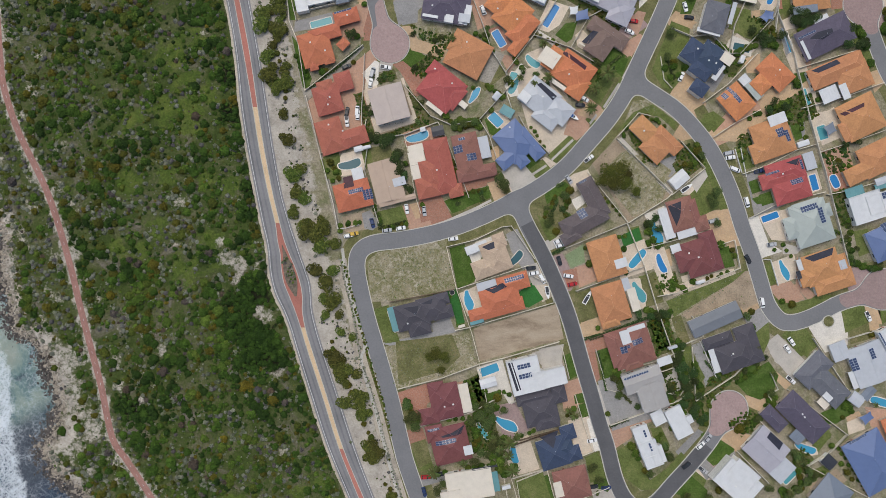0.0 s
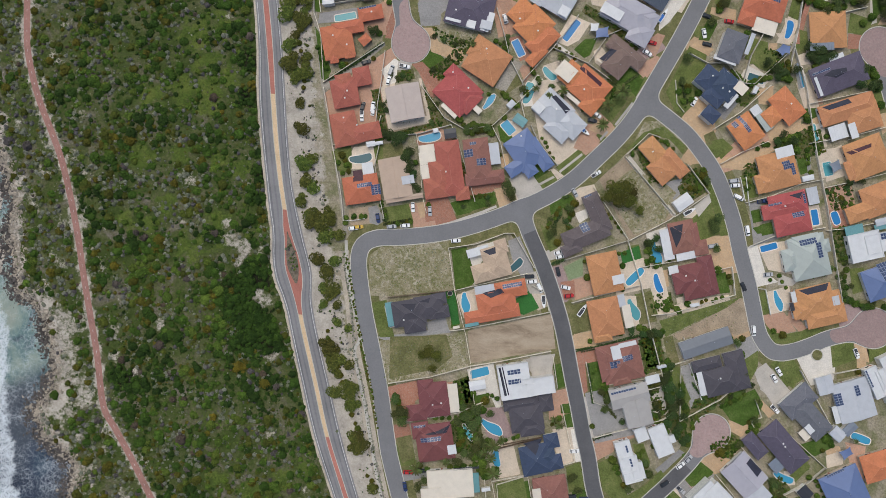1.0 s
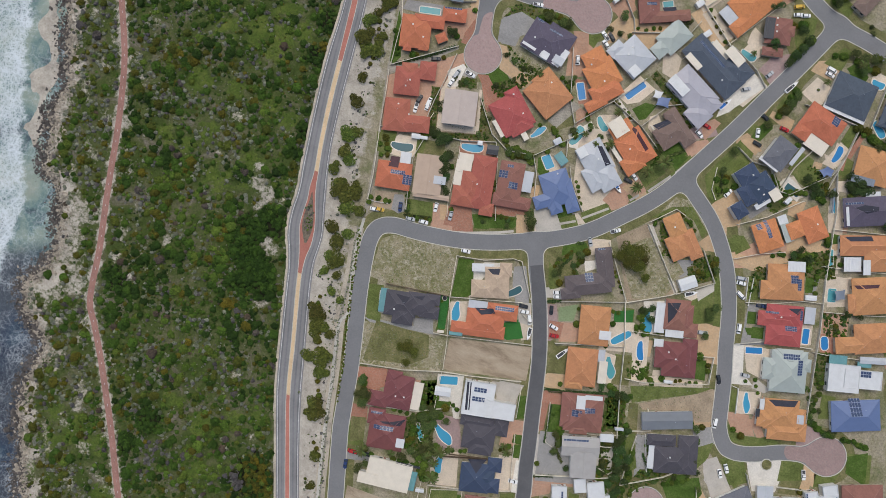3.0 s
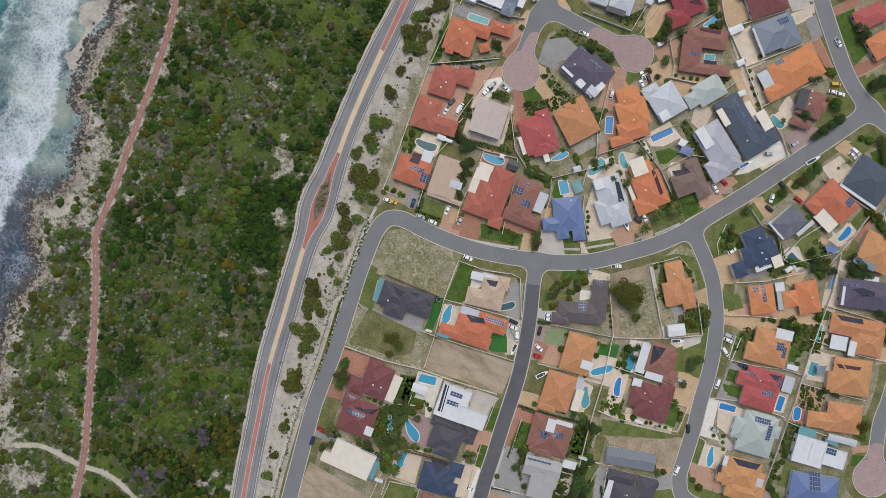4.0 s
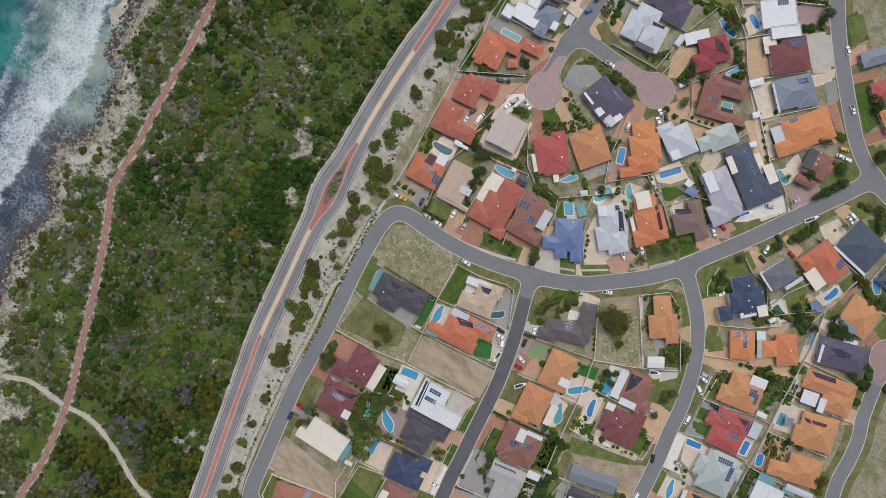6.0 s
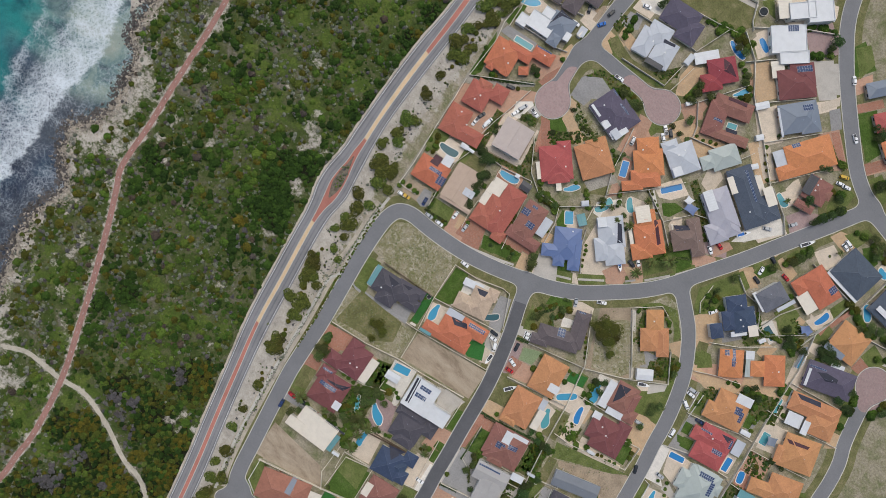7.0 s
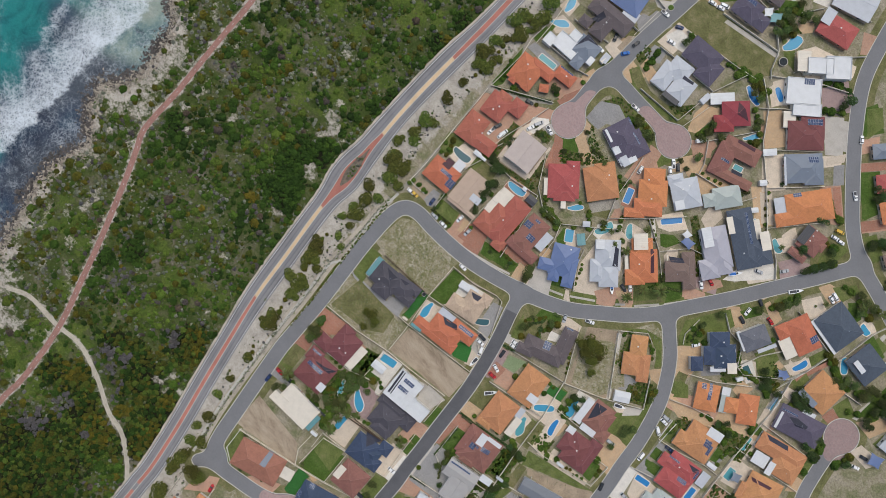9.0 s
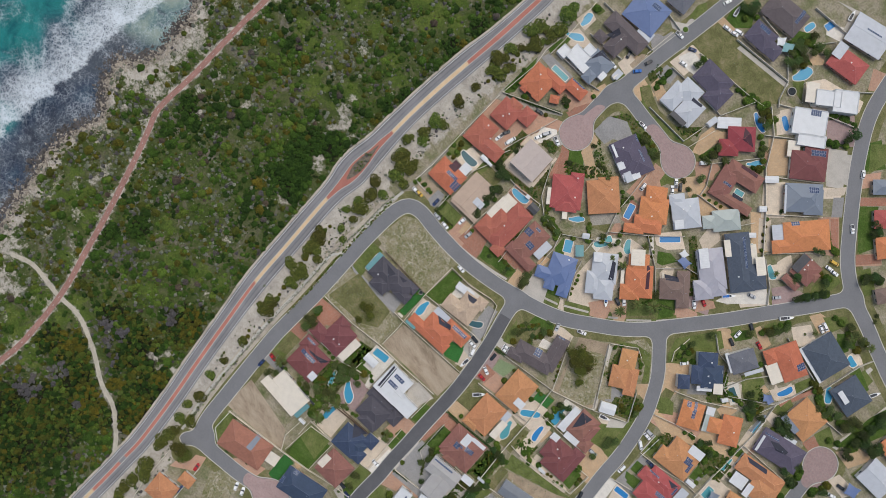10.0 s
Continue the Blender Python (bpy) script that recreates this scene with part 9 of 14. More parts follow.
slab("lawn", [(-12.0, 219.9), (-1.4, 231.3), (3.2, 225.7), (-5.1, 217.4)], 0.1013, "lush", "lush green lawn in a garden", "lawn")
slab("paving", [(-4.0, 238.6), (4.0, 246.3), (8.8, 239.8), (0.8, 234.9)], 0.1014, "white_pave", "pale stone terrace paving", "paving")
slab("paving", [(-11.4, 249.5), (1.5, 257.7), (10.0, 243.0), (3.8, 243.2), (-1.9, 253.5)], 0.1015, "concrete", "plain grey concrete paving", "paving")
slab("paving", [(4.4, 221.4), (10.3, 228.7), (13.6, 224.9), (10.5, 219.7)], 0.1015, "sandpave", "sand-coloured brick driveway paving", "paving")
slab("plot", [(-2.0, 215.5), (5.1, 220.2), (10.8, 220.3), (5.9, 213.4)], 0.1016, "garden", "planted garden bed with soil", "garden bed")
slab("paving", [(29.3, 246.9), (35.1, 251.1), (43.8, 245.7), (37.5, 238.3)], 0.1017, "salmon", "salmon brick driveway paving", "paving")
slab("paving", [(16.6, 212.5), (20.4, 222.1), (41.6, 233.0), (45.2, 228.0), (31.7, 208.4), (24.1, 207.5)], 0.1017, "limestone", "cream limestone yard paving", "paving")
slab("lawn", [(5.6, 210.8), (14.7, 212.9), (24.0, 205.1), (16.7, 204.6)], 0.1018, "lawn", "green mown garden lawn", "lawn")
slab("paving", [(22.2, 193.1), (24.3, 199.3), (36.8, 191.5), (32.1, 186.3)], 0.1019, "limestone", "cream limestone yard paving", "paving")
slab("paving", [(44.5, 209.7), (36.4, 216.1), (51.6, 223.6), (59.5, 217.0), (53.8, 205.4)], 0.1019, "pinkpave", "pinkish brick driveway paving", "paving")
slab("paving", [(31.7, 179.9), (36.7, 188.0), (53.9, 178.8), (48.0, 169.1)], 0.1020, "sandpave", "sand-coloured brick driveway paving", "paving")
slab("paving", [(53.7, 203.6), (62.8, 213.2), (74.9, 202.5), (65.8, 195.8)], 0.1021, "concrete", "plain grey concrete paving", "paving")
slab("paving", [(71.0, 192.2), (75.3, 201.9), (78.3, 198.3), (74.1, 189.3)], 0.1022, "limestone", "cream limestone yard paving", "paving")
slab("paving", [(76.4, 192.8), (79.3, 197.7), (87.7, 191.1), (84.7, 186.3)], 0.1022, "greypave", "grey paved driveway", "paving")
slab("paving", [(50.7, 165.0), (55.8, 175.5), (71.8, 164.9), (65.2, 154.2)], 0.1023, "limestone", "cream limestone yard paving", "paving")
slab("paving", [(21.6, 140.6), (29.0, 149.8), (32.1, 149.7), (33.9, 138.3), (30.2, 135.3)], 0.1024, "salmon", "salmon brick driveway paving", "paving")
slab("paving", [(14.8, 143.4), (15.8, 161.5), (18.1, 163.6), (19.3, 157.5), (19.3, 143.8)], 0.1024, "sandpave", "sand-coloured brick driveway paving", "paving")
slab("lawn", [(87.7, 202.0), (93.0, 210.7), (102.2, 203.3), (97.0, 194.9)], 0.1025, "lush", "lush green lawn in a garden", "lawn")
slab("paving", [(83.5, 203.9), (91.3, 216.4), (94.8, 214.2), (87.1, 201.7)], 0.1026, "redpave", "red brick driveway and yard paving", "paving")
slab("lawn", [(62.8, 224.5), (67.0, 231.4), (75.7, 226.0), (75.7, 215.1)], 0.1027, "lawn", "green mown garden lawn", "lawn")
slab("paving", [(85.3, 185.6), (87.3, 188.9), (102.6, 179.4), (100.2, 176.7)], 0.1027, "redpave", "red brick driveway and yard paving", "paving")
slab("paving", [(64.7, 153.5), (69.1, 158.2), (83.1, 148.9), (78.5, 144.3)], 0.1028, "limestone", "cream limestone yard paving", "paving")
slab("lawn", [(110.6, 158.6), (110.5, 172.8), (116.7, 172.5), (117.7, 165.6), (114.2, 154.3)], 0.1029, "lawn", "green mown garden lawn", "lawn")
slab("paving", [(104.2, 146.0), (109.4, 151.6), (116.5, 155.0), (107.7, 135.1), (104.1, 137.3)], 0.1029, "pinkpave", "pinkish brick driveway paving", "paving")
slab("paving", [(88.5, 143.4), (92.6, 152.9), (100.0, 148.3), (94.6, 139.6)], 0.1030, "limestone", "cream limestone yard paving", "paving")
slab("paving", [(108.3, 186.9), (114.9, 197.6), (119.6, 196.1), (113.1, 183.9)], 0.1031, "redpave", "red brick driveway and yard paving", "paving")
slab("lawn", [(94.1, 198.1), (95.8, 203.7), (107.8, 198.1), (108.0, 188.1)], 0.1031, "lush", "lush green lawn in a garden", "lawn")
slab("paving", [(55.4, 52.7), (59.3, 64.1), (66.8, 58.0), (60.8, 51.2)], 0.1032, "salmon", "salmon brick driveway paving", "paving")
slab("paving", [(64.4, 67.3), (66.2, 70.1), (73.0, 65.2), (71.3, 62.4)], 0.1033, "salmon", "salmon brick driveway paving", "paving")
slab("lawn", [(66.5, 70.6), (73.7, 79.5), (78.3, 76.7), (72.0, 66.5)], 0.1033, "lawn", "green mown garden lawn", "lawn")
slab("lawn", [(69.9, 84.7), (77.0, 93.4), (84.1, 89.0), (78.9, 80.5)], 0.1034, "lush", "lush green lawn in a garden", "lawn")
slab("paving", [(81.1, 91.5), (84.8, 97.4), (88.7, 93.5), (85.7, 88.7)], 0.1035, "salmon", "salmon brick driveway paving", "paving")
slab("paving", [(105.2, 104.8), (108.7, 107.6), (116.9, 104.3), (113.4, 101.6)], 0.1036, "sandpave", "sand-coloured brick driveway paving", "paving")
slab("paving", [(113.4, 120.9), (113.8, 123.9), (125.4, 123.8), (125.5, 118.8), (119.0, 119.2)], 0.1036, "sandpave", "sand-coloured brick driveway paving", "paving")
slab("lawn", [(114.7, 125.8), (118.5, 140.0), (123.6, 135.1), (121.9, 124.5)], 0.1037, "lawn", "green mown garden lawn", "lawn")
slab("lawn", [(109.0, 108.1), (113.1, 120.4), (117.3, 116.4), (114.0, 108.2)], 0.1038, "lush", "lush green lawn in a garden", "lawn")
slab("lawn", [(127.5, 154.6), (133.8, 165.4), (138.4, 164.8), (136.7, 154.1)], 0.1038, "lawn", "green mown garden lawn", "lawn")
slab("lawn", [(138.8, 156.4), (141.7, 161.0), (148.4, 155.4), (147.6, 151.7)], 0.1039, "lush", "lush green lawn in a garden", "lawn")
slab("paving", [(145.4, 110.0), (149.8, 122.8), (155.4, 121.1), (151.6, 109.7)], 0.1040, "limestone", "cream limestone yard paving", "paving")
slab("lawn", [(149.7, 123.2), (151.5, 134.1), (157.8, 133.4), (155.7, 122.0)], 0.1041, "lawn", "green mown garden lawn", "lawn")
slab("paving", [(153.4, 110.4), (156.6, 130.9), (159.7, 130.8), (156.2, 110.4)], 0.1041, "redpave", "red brick driveway and yard paving", "paving")
slab("lawn", [(156.7, 106.6), (155.5, 117.2), (159.6, 116.4), (161.6, 108.8)], 0.1042, "lawn", "green mown garden lawn", "lawn")
slab("lawn", [(131.2, 101.2), (134.0, 111.4), (141.5, 109.9), (142.0, 99.8)], 0.1043, "lawn", "green mown garden lawn", "lawn")
slab("lawn", [(159.6, 150.6), (159.1, 157.3), (173.1, 155.3), (173.1, 152.5)], 0.1043, "lush", "lush green lawn in a garden", "lawn")
slab("lawn", [(118.6, -85.0), (124.3, -82.7), (133.4, -94.1), (129.0, -97.8), (121.4, -94.6)], 0.1044, "lush", "lush green lawn in a garden", "lawn")
slab("paving", [(117.8, -96.2), (123.8, -92.3), (130.0, -98.5), (124.3, -104.8), (118.8, -101.1)], 0.1045, "pinkpave", "pinkish brick driveway paving", "paving")
slab("lawn", [(103.0, -104.5), (112.1, -102.2), (118.3, -108.9), (117.0, -113.9), (104.8, -112.6)], 0.1045, "lush", "lush green lawn in a garden", "lawn")
slab("paving", [(125.3, -85.8), (131.6, -82.2), (141.7, -85.8), (137.0, -89.4), (134.4, -93.1)], 0.1046, "sandpave", "sand-coloured brick driveway paving", "paving")
slab("plot", [(129.5, -81.6), (137.0, -75.4), (144.3, -79.0), (141.7, -85.3)], 0.1047, "garden", "planted garden bed with soil", "garden bed")
slab("lawn", [(175.0, -79.0), (183.6, -73.1), (188.5, -75.4), (181.0, -80.3), (176.0, -80.6)], 0.1048, "lush", "lush green lawn in a garden", "lawn")
slab("lawn", [(136.8, -55.6), (143.3, -53.0), (152.9, -56.9), (152.4, -66.0), (145.9, -69.4), (139.9, -67.3), (135.5, -62.1)], 0.1048, "lush", "lush green lawn in a garden", "lawn")
slab("lawn", [(110.8, -47.8), (113.9, -46.5), (120.6, -59.0), (116.5, -64.7), (113.9, -58.2)], 0.1048, "lawn", "green mown garden lawn", "lawn")
slab("plot", [(106.3, -46.5), (110.2, -49.7), (113.9, -64.7), (118.6, -71.2), (121.2, -79.0), (118.6, -80.9), (113.9, -76.4), (109.5, -70.5)], 0.1049, "garden", "planted garden bed with soil", "garden bed")
slab("lawn", [(118.0, -90.2), (124.3, -85.5), (134.2, -92.0), (131.6, -96.5), (124.3, -99.8), (118.0, -93.9)], 0.1050, "lush", "lush green lawn in a garden", "lawn")
slab("lawn", [(107.6, -108.4), (112.1, -102.4), (121.7, -111.0), (121.2, -117.3), (110.2, -116.7)], 0.1050, "lush", "lush green lawn in a garden", "lawn")
slab("lawn", [(173.2, -75.7), (185.1, -70.5), (186.7, -74.6), (180.4, -80.3), (175.2, -78.3)], 0.1051, "lush", "lush green lawn in a garden", "lawn")
slab("lawn", [(95.2, -82.2), (100.9, -82.9), (104.5, -90.7), (100.9, -91.3), (97.2, -86.8)], 0.1052, "lawn", "green mown garden lawn", "lawn")
slab("paving", [(99.8, -56.9), (106.6, -53.8), (109.7, -64.7), (101.9, -68.9)], 0.1052, "concrete", "plain grey concrete paving", "paving")
slab("plot", [(100.4, -54.9), (104.5, -53.3), (105.6, -56.9), (101.1, -58.5)], 0.1053, "garden", "planted garden bed with soil", "garden bed")
slab("plot", [(102.4, -62.1), (106.6, -60.6), (107.6, -64.7), (103.5, -66.3)], 0.1054, "garden", "planted garden bed with soil", "garden bed")
slab("paving", [(114.7, -46.5), (116.5, -45.0), (124.3, -59.0), (139.4, -51.7), (139.4, -53.8), (124.3, -62.1), (121.2, -60.1)], 0.1055, "greypave", "grey paved driveway", "paving")
slab("lawn", [(156.3, -38.7), (161.5, -35.6), (166.7, -36.7), (172.6, -44.5), (166.7, -49.1), (162.2, -44.5)], 0.1055, "lawn", "green mown garden lawn", "lawn")
slab("paving", [(150.3, -47.8), (154.4, -42.6), (165.4, -51.7), (158.9, -58.2)], 0.1056, "concrete", "plain grey concrete paving", "paving")
slab("plot", [(122.5, -59.0), (134.2, -53.8), (139.4, -54.9), (129.0, -64.7), (124.3, -70.5), (118.6, -70.5)], 0.1057, "garden", "planted garden bed with soil", "garden bed")
slab("lawn", [(131.0, -82.9), (142.0, -76.4), (145.9, -79.0), (138.1, -85.5)], 0.1057, "lawn", "green mown garden lawn", "lawn")
slab("paving", [(126.4, -84.2), (131.6, -80.9), (139.4, -86.8), (135.5, -92.0)], 0.1058, "sandpave", "sand-coloured brick driveway paving", "paving")
slab("lawn", [(169.3, -90.7), (177.1, -82.9), (178.9, -85.5), (172.6, -93.3)], 0.1059, "lawn", "green mown garden lawn", "lawn")
slab("paving", [(185.6, -79.8), (193.4, -76.4), (194.0, -82.9), (186.7, -85.5)], 0.1059, "limestone", "cream limestone yard paving", "paving")
slab("plot", [(160.2, -93.3), (165.4, -90.7), (170.6, -96.5), (166.7, -103.7), (161.5, -101.1)], 0.1060, "garden", "planted garden bed with soil", "garden bed")
slab("lawn", [(168.5, -102.4), (176.3, -99.1), (177.8, -102.4), (170.6, -106.3)], 0.1061, "lawn", "green mown garden lawn", "lawn")
slab("paving", [(113.9, -95.9), (118.0, -93.3), (124.3, -100.6), (134.2, -92.8), (134.7, -94.9), (121.2, -106.3)], 0.1062, "greypave", "grey paved driveway", "paving")
slab("lawn", [(213.7, 29.5), (219.6, 32.5), (220.9, 28.7), (216.2, 24.3)], 0.1065, "lush", "lush green lawn in a garden", "lawn")
slab("paving", [(210.7, 32.5), (218.4, 38.3), (220.2, 35.6), (213.4, 30.0)], 0.1066, "salmon", "salmon brick driveway paving", "paving")
slab("lawn", [(203.4, 44.8), (209.1, 49.7), (218.7, 41.8), (216.1, 36.8), (209.1, 36.4)], 0.1066, "lawn", "green mown garden lawn", "lawn")
plant("bush", -80.4, 110.2, 2.7)
plant("bush", -79.1, 108.4, 2.7)
plant("bush", -76.5, 99.8, 3.9)
plant("bush", -75.5, 95.9, 2.7)
plant("bush", -79.7, 89.5, 3.1)
plant("bush", -78.6, 80.4, 5.1)
plant("bush", -75.5, 76.5, 3.1)
plant("bush", -72.2, 75.3, 4.7)
plant("bush", -71.4, 84.3, 2.7)
plant("bush", -73.4, 62.3, 3.1)
plant("bush", -71.4, 50.7, 3.9)
plant("bush", -73.4, 106.3, 2.3)
plant("bush", -74.7, 105.0, 2.3)
plant("bush", -69.6, 33.9, 4.7)
plant("bush", -67.8, 24.8, 4.3)
plant("bush", -64.4, 23.5, 3.9)
plant("bush", -65.7, 36.5, 3.5)
plant("bush", -68.3, 17.1, 3.5)
plant("bush", -61.8, 8.0, 5.5)
plant("bush", -63.1, 10.6, 3.9)
plant("bush", -58.4, 5.4, 5.5)
plant("bush", -56.6, 0.3, 5.1)
plant("bush", -54.8, 11.9, 3.9)
plant("bush", -53.3, 8.0, 3.5)
plant("bush", -57.4, -10.1, 4.7)
plant("bush", -54.0, -14.0, 5.1)
plant("bush", -51.5, -10.1, 3.9)
plant("bush", -54.8, -21.7, 3.5)
plant("bush", -50.2, -24.3, 5.1)
plant("bush", -48.1, -30.8, 3.1)
plant("bush", -54.0, -30.8, 2.7)
plant("bush", -46.3, -38.5, 3.1)
plant("bush", -47.6, -51.5, 3.5)
plant("bush", -42.9, -55.3, 4.3)
plant("bush", -40.3, -57.9, 3.5)
plant("bush", -44.5, -61.8, 2.7)
plant("bush", -37.2, -70.9, 3.5)
plant("bush", -35.9, -76.0, 3.9)
plant("bush", -33.4, -90.3, 3.9)
plant("bush", -30.0, -92.8, 3.5)
plant("bush", -50.2, -48.9, 4.7)
plant("bush", -47.6, -54.0, 4.7)
plant("bush", -41.9, -41.1, 2.7)
plant("bush", -50.2, 2.8, 3.5)
plant("bush", -82.1, 103.6, 5.4)
plant("bush", -81.9, 108.0, 4.5)
plant("bush", -80.8, 88.7, 4.0)
plant("bush", -73.7, 100.1, 4.0)
plant("bush", -77.0, 100.4, 4.0)
plant("bush", -74.3, 116.3, 5.8)
plant("bush", -79.6, 124.8, 6.3)
plant("bush", -76.2, 110.4, 4.5)
plant("bush", -77.6, 93.8, 3.2)
plant("bush", -80.9, 80.0, 3.6)
plant("bush", -72.2, 79.9, 3.2)
plant("bush", -76.1, 73.5, 4.0)
plant("bush", -44.1, -70.8, 4.5)
plant("bush", -38.5, -67.3, 5.4)
plant("bush", -46.3, -57.2, 4.0)
plant("bush", -33.9, -91.1, 4.0)
plant("bush", -32.9, -95.2, 4.0)
plant("bush", -24.4, -112.8, 3.6)
plant("bush", -19.8, -127.9, 2.7)
plant("bush", -16.5, -136.9, 3.6)
plant("bush", -11.6, -148.8, 4.5)
plant("bush", -10.1, -154.9, 3.6)
plant("bush", -2.5, -159.6, 4.0)
plant("bush", -5.9, -163.5, 3.6)
plant("bush", -2.4, -173.7, 4.5)
plant("bush", -0.2, -178.6, 4.9)
plant("bush", -2.9, -169.9, 3.6)
plant("bush", 5.6, -189.2, 5.4)
plant("bush", 9.1, -193.8, 5.4)
plant("bush", 7.2, -200.7, 4.5)
plant("bush", 10.0, -207.7, 4.5)
plant("bush", 12.2, -212.6, 4.5)
plant("dark", -42.9, 98.0, 2.2)
plant("dark", -41.1, 99.0, 2.2)
planting("dark", -38.8, 97.2, -38.8, 97.2, 1, 2.0)
planting("dark", -55.3, 81.7, -55.3, 81.7, 1, 1.7)
plant("dark", -30.5, 50.7, 2.8)
plant("dark", -26.9, 49.4, 3.4)
plant("dark", -24.3, 49.9, 2.8)
plant("dark", -33.4, 52.0, 2.2)
plant("dark", -37.2, 52.0, 2.2)
plant("dark", -21.7, 41.1, 3.4)
plant("dark", -19.7, 36.5, 3.1)
plant("dark", -17.8, 33.9, 2.5)
plant("dark", -18.6, 30.0, 2.5)
plant("dark", -20.4, 44.2, 2.5)
plant("tree", 9.3, 57.2, 2.2)
plant("tree", 5.4, 56.6, 2.2)
plant("tree", 14.5, 58.4, 2.2)
planting("tree", 17.1, 55.9, 17.1, 55.9, 1, 2.0)
planting("tree", 1.6, 61.0, 1.6, 61.0, 1, 2.0)
planting("tree", 22.2, 63.6, 22.2, 63.6, 1, 2.0)
plant("tree", 29.5, 77.8, 2.2)
planting("tree", 31.3, 75.8, 31.3, 75.8, 1, 2.0)
plant("tree", 70.9, 85.6, 2.2)
plant("tree", 27.4, 29.2, 3.1)
plant("tree", 26.1, 32.6, 2.8)
plant("tree", 28.7, 27.4, 2.2)
planting("tree", 4.1, 39.1, 4.1, 39.1, 1, 2.0)
planting("tree", 5.4, 36.5, 5.4, 36.5, 1, 1.7)
plant("tree", 58.4, 9.3, 2.5)
plant("tree", 48.6, 12.7, 2.2)
planting("tree", 52.0, 8.5, 52.0, 8.5, 1, 2.0)
plant("tree", 55.9, 24.8, 2.2)
planting("tree", 58.4, 26.6, 58.4, 26.6, 1, 2.0)
planting("tree", 56.6, 22.2, 56.6, 22.2, 1, 2.0)
plant("tree", 47.6, 11.9, 2.2)
plant("palm", 74.0, 79.1, 4.2)
plant("palm", 68.8, 72.7, 3.4)
plant("palm", 67.0, 63.6, 3.4)
plant("palm", 47.6, 77.8, 2.8)
plant("palm", 45.5, 93.4, 2.5)
plant("palm", 35.2, 77.8, 2.0)
plant("palm", 36.5, 81.7, 1.7)
plant("palm", 41.6, 75.3, 2.0)
plant("olive", 75.3, 35.2, 4.5)
plant("olive", 80.4, 36.5, 4.2)
plant("olive", 77.8, 30.0, 4.5)
plant("olive", 83.0, 30.0, 3.9)
plant("olive", 72.7, 31.3, 3.4)
plant("olive", 88.2, 26.1, 2.8)
plant("olive", 84.3, 33.9, 2.8)
plant("olive", -3.6, -47.6, 3.1)
plant("olive", 0.3, -48.9, 3.1)
plant("olive", -6.2, -49.4, 2.5)
plant("olive", 102.4, -52.8, 2.2)
plant("olive", -1.0, -55.3, 2.2)
plant("tree", 103.7, 98.5, 2.8)
plant("tree", 101.9, 99.8, 2.2)
planting("tree", 106.3, 85.6, 106.3, 85.6, 1, 1.7)
planting("tree", 105.5, 83.5, 105.5, 83.5, 1, 2.0)
planting("tree", 107.6, 80.4, 107.6, 80.4, 1, 1.7)
planting("tree", 111.5, 83.5, 111.5, 83.5, 1, 1.7)
plant("tree", 102.4, 88.2, 2.2)
planting("tree", 105.0, 79.1, 105.0, 79.1, 1, 2.0)
planting("tree", 102.4, 83.0, 102.4, 83.0, 1, 1.7)
plant("tree", 121.8, 48.1, 2.2)
plant("tree", 117.9, 42.9, 2.2)
plant("tree", 124.4, 26.1, 2.8)
plant("tree", 121.8, 23.5, 2.2)
plant("tree", 123.6, 20.9, 2.5)
plant("tree", 125.7, 11.9, 2.2)
planting("tree", 117.4, 44.7, 117.4, 44.7, 1, 2.0)
planting("tree", 116.1, 47.3, 116.1, 47.3, 1, 1.7)
planting("tree", 127.0, 2.3, 127.0, 2.3, 1, 2.0)
planting("tree", 133.4, -3.6, 133.4, -3.6, 1, 1.4)
planting("tree", 132.1, -1.0, 132.1, -1.0, 1, 1.4)
plant("tree", 138.6, -30.8, 2.2)
planting("tree", 141.2, -28.7, 141.2, -28.7, 1, 1.7)
planting("tree", 136.0, -29.5, 136.0, -29.5, 1, 1.4)
plant("dark", 141.2, 99.8, 2.5)
plant("dark", 145.1, 97.2, 2.8)
plant("dark", 149.0, 95.9, 2.5)
plant("dark", 146.4, 93.9, 2.2)
plant("dark", 159.3, 108.9, 2.8)
plant("dark", 163.2, 107.6, 3.4)
plant("dark", 165.8, 108.4, 2.8)
plant("dark", 167.1, 105.0, 2.5)
plant("dark", 160.6, 105.0, 2.5)
plant("dark", 185.2, 93.4, 2.8)
plant("dark", 190.3, 93.4, 3.1)
plant("dark", 192.9, 94.7, 2.5)
plant("dark", 189.0, 106.3, 2.2)
plant("dark", 156.7, 64.9, 2.2)
planting("dark", 159.3, 61.0, 159.3, 61.0, 1, 2.0)
planting("dark", 164.5, 58.4, 164.5, 58.4, 1, 2.0)
planting("dark", 160.6, 77.8, 160.6, 77.8, 1, 2.0)
planting("dark", 162.4, 75.3, 162.4, 75.3, 1, 2.0)
plant("dark", 154.1, 62.3, 2.2)
plant("dark", 149.0, 63.6, 2.2)
plant("dark", 151.5, 67.5, 2.2)
planting("dark", 186.5, 58.4, 186.5, 58.4, 1, 1.7)
plant("dark", 189.0, 49.4, 2.2)
plant("dark", 183.9, 48.1, 2.2)
plant("shrub", 174.8, 42.9, 1.7)
plant("shrub", 177.4, 44.2, 1.4)
plant("shrub", 182.6, 39.1, 1.7)
plant("shrub", 183.9, 45.5, 1.7)
plant("shrub", 180.0, 36.5, 1.4)
plant("shrub", 185.2, 42.9, 1.4)
plant("shrub", 169.6, 5.4, 1.7)
plant("shrub", 172.2, 4.1, 1.7)
plant("shrub", 174.8, 5.4, 1.7)
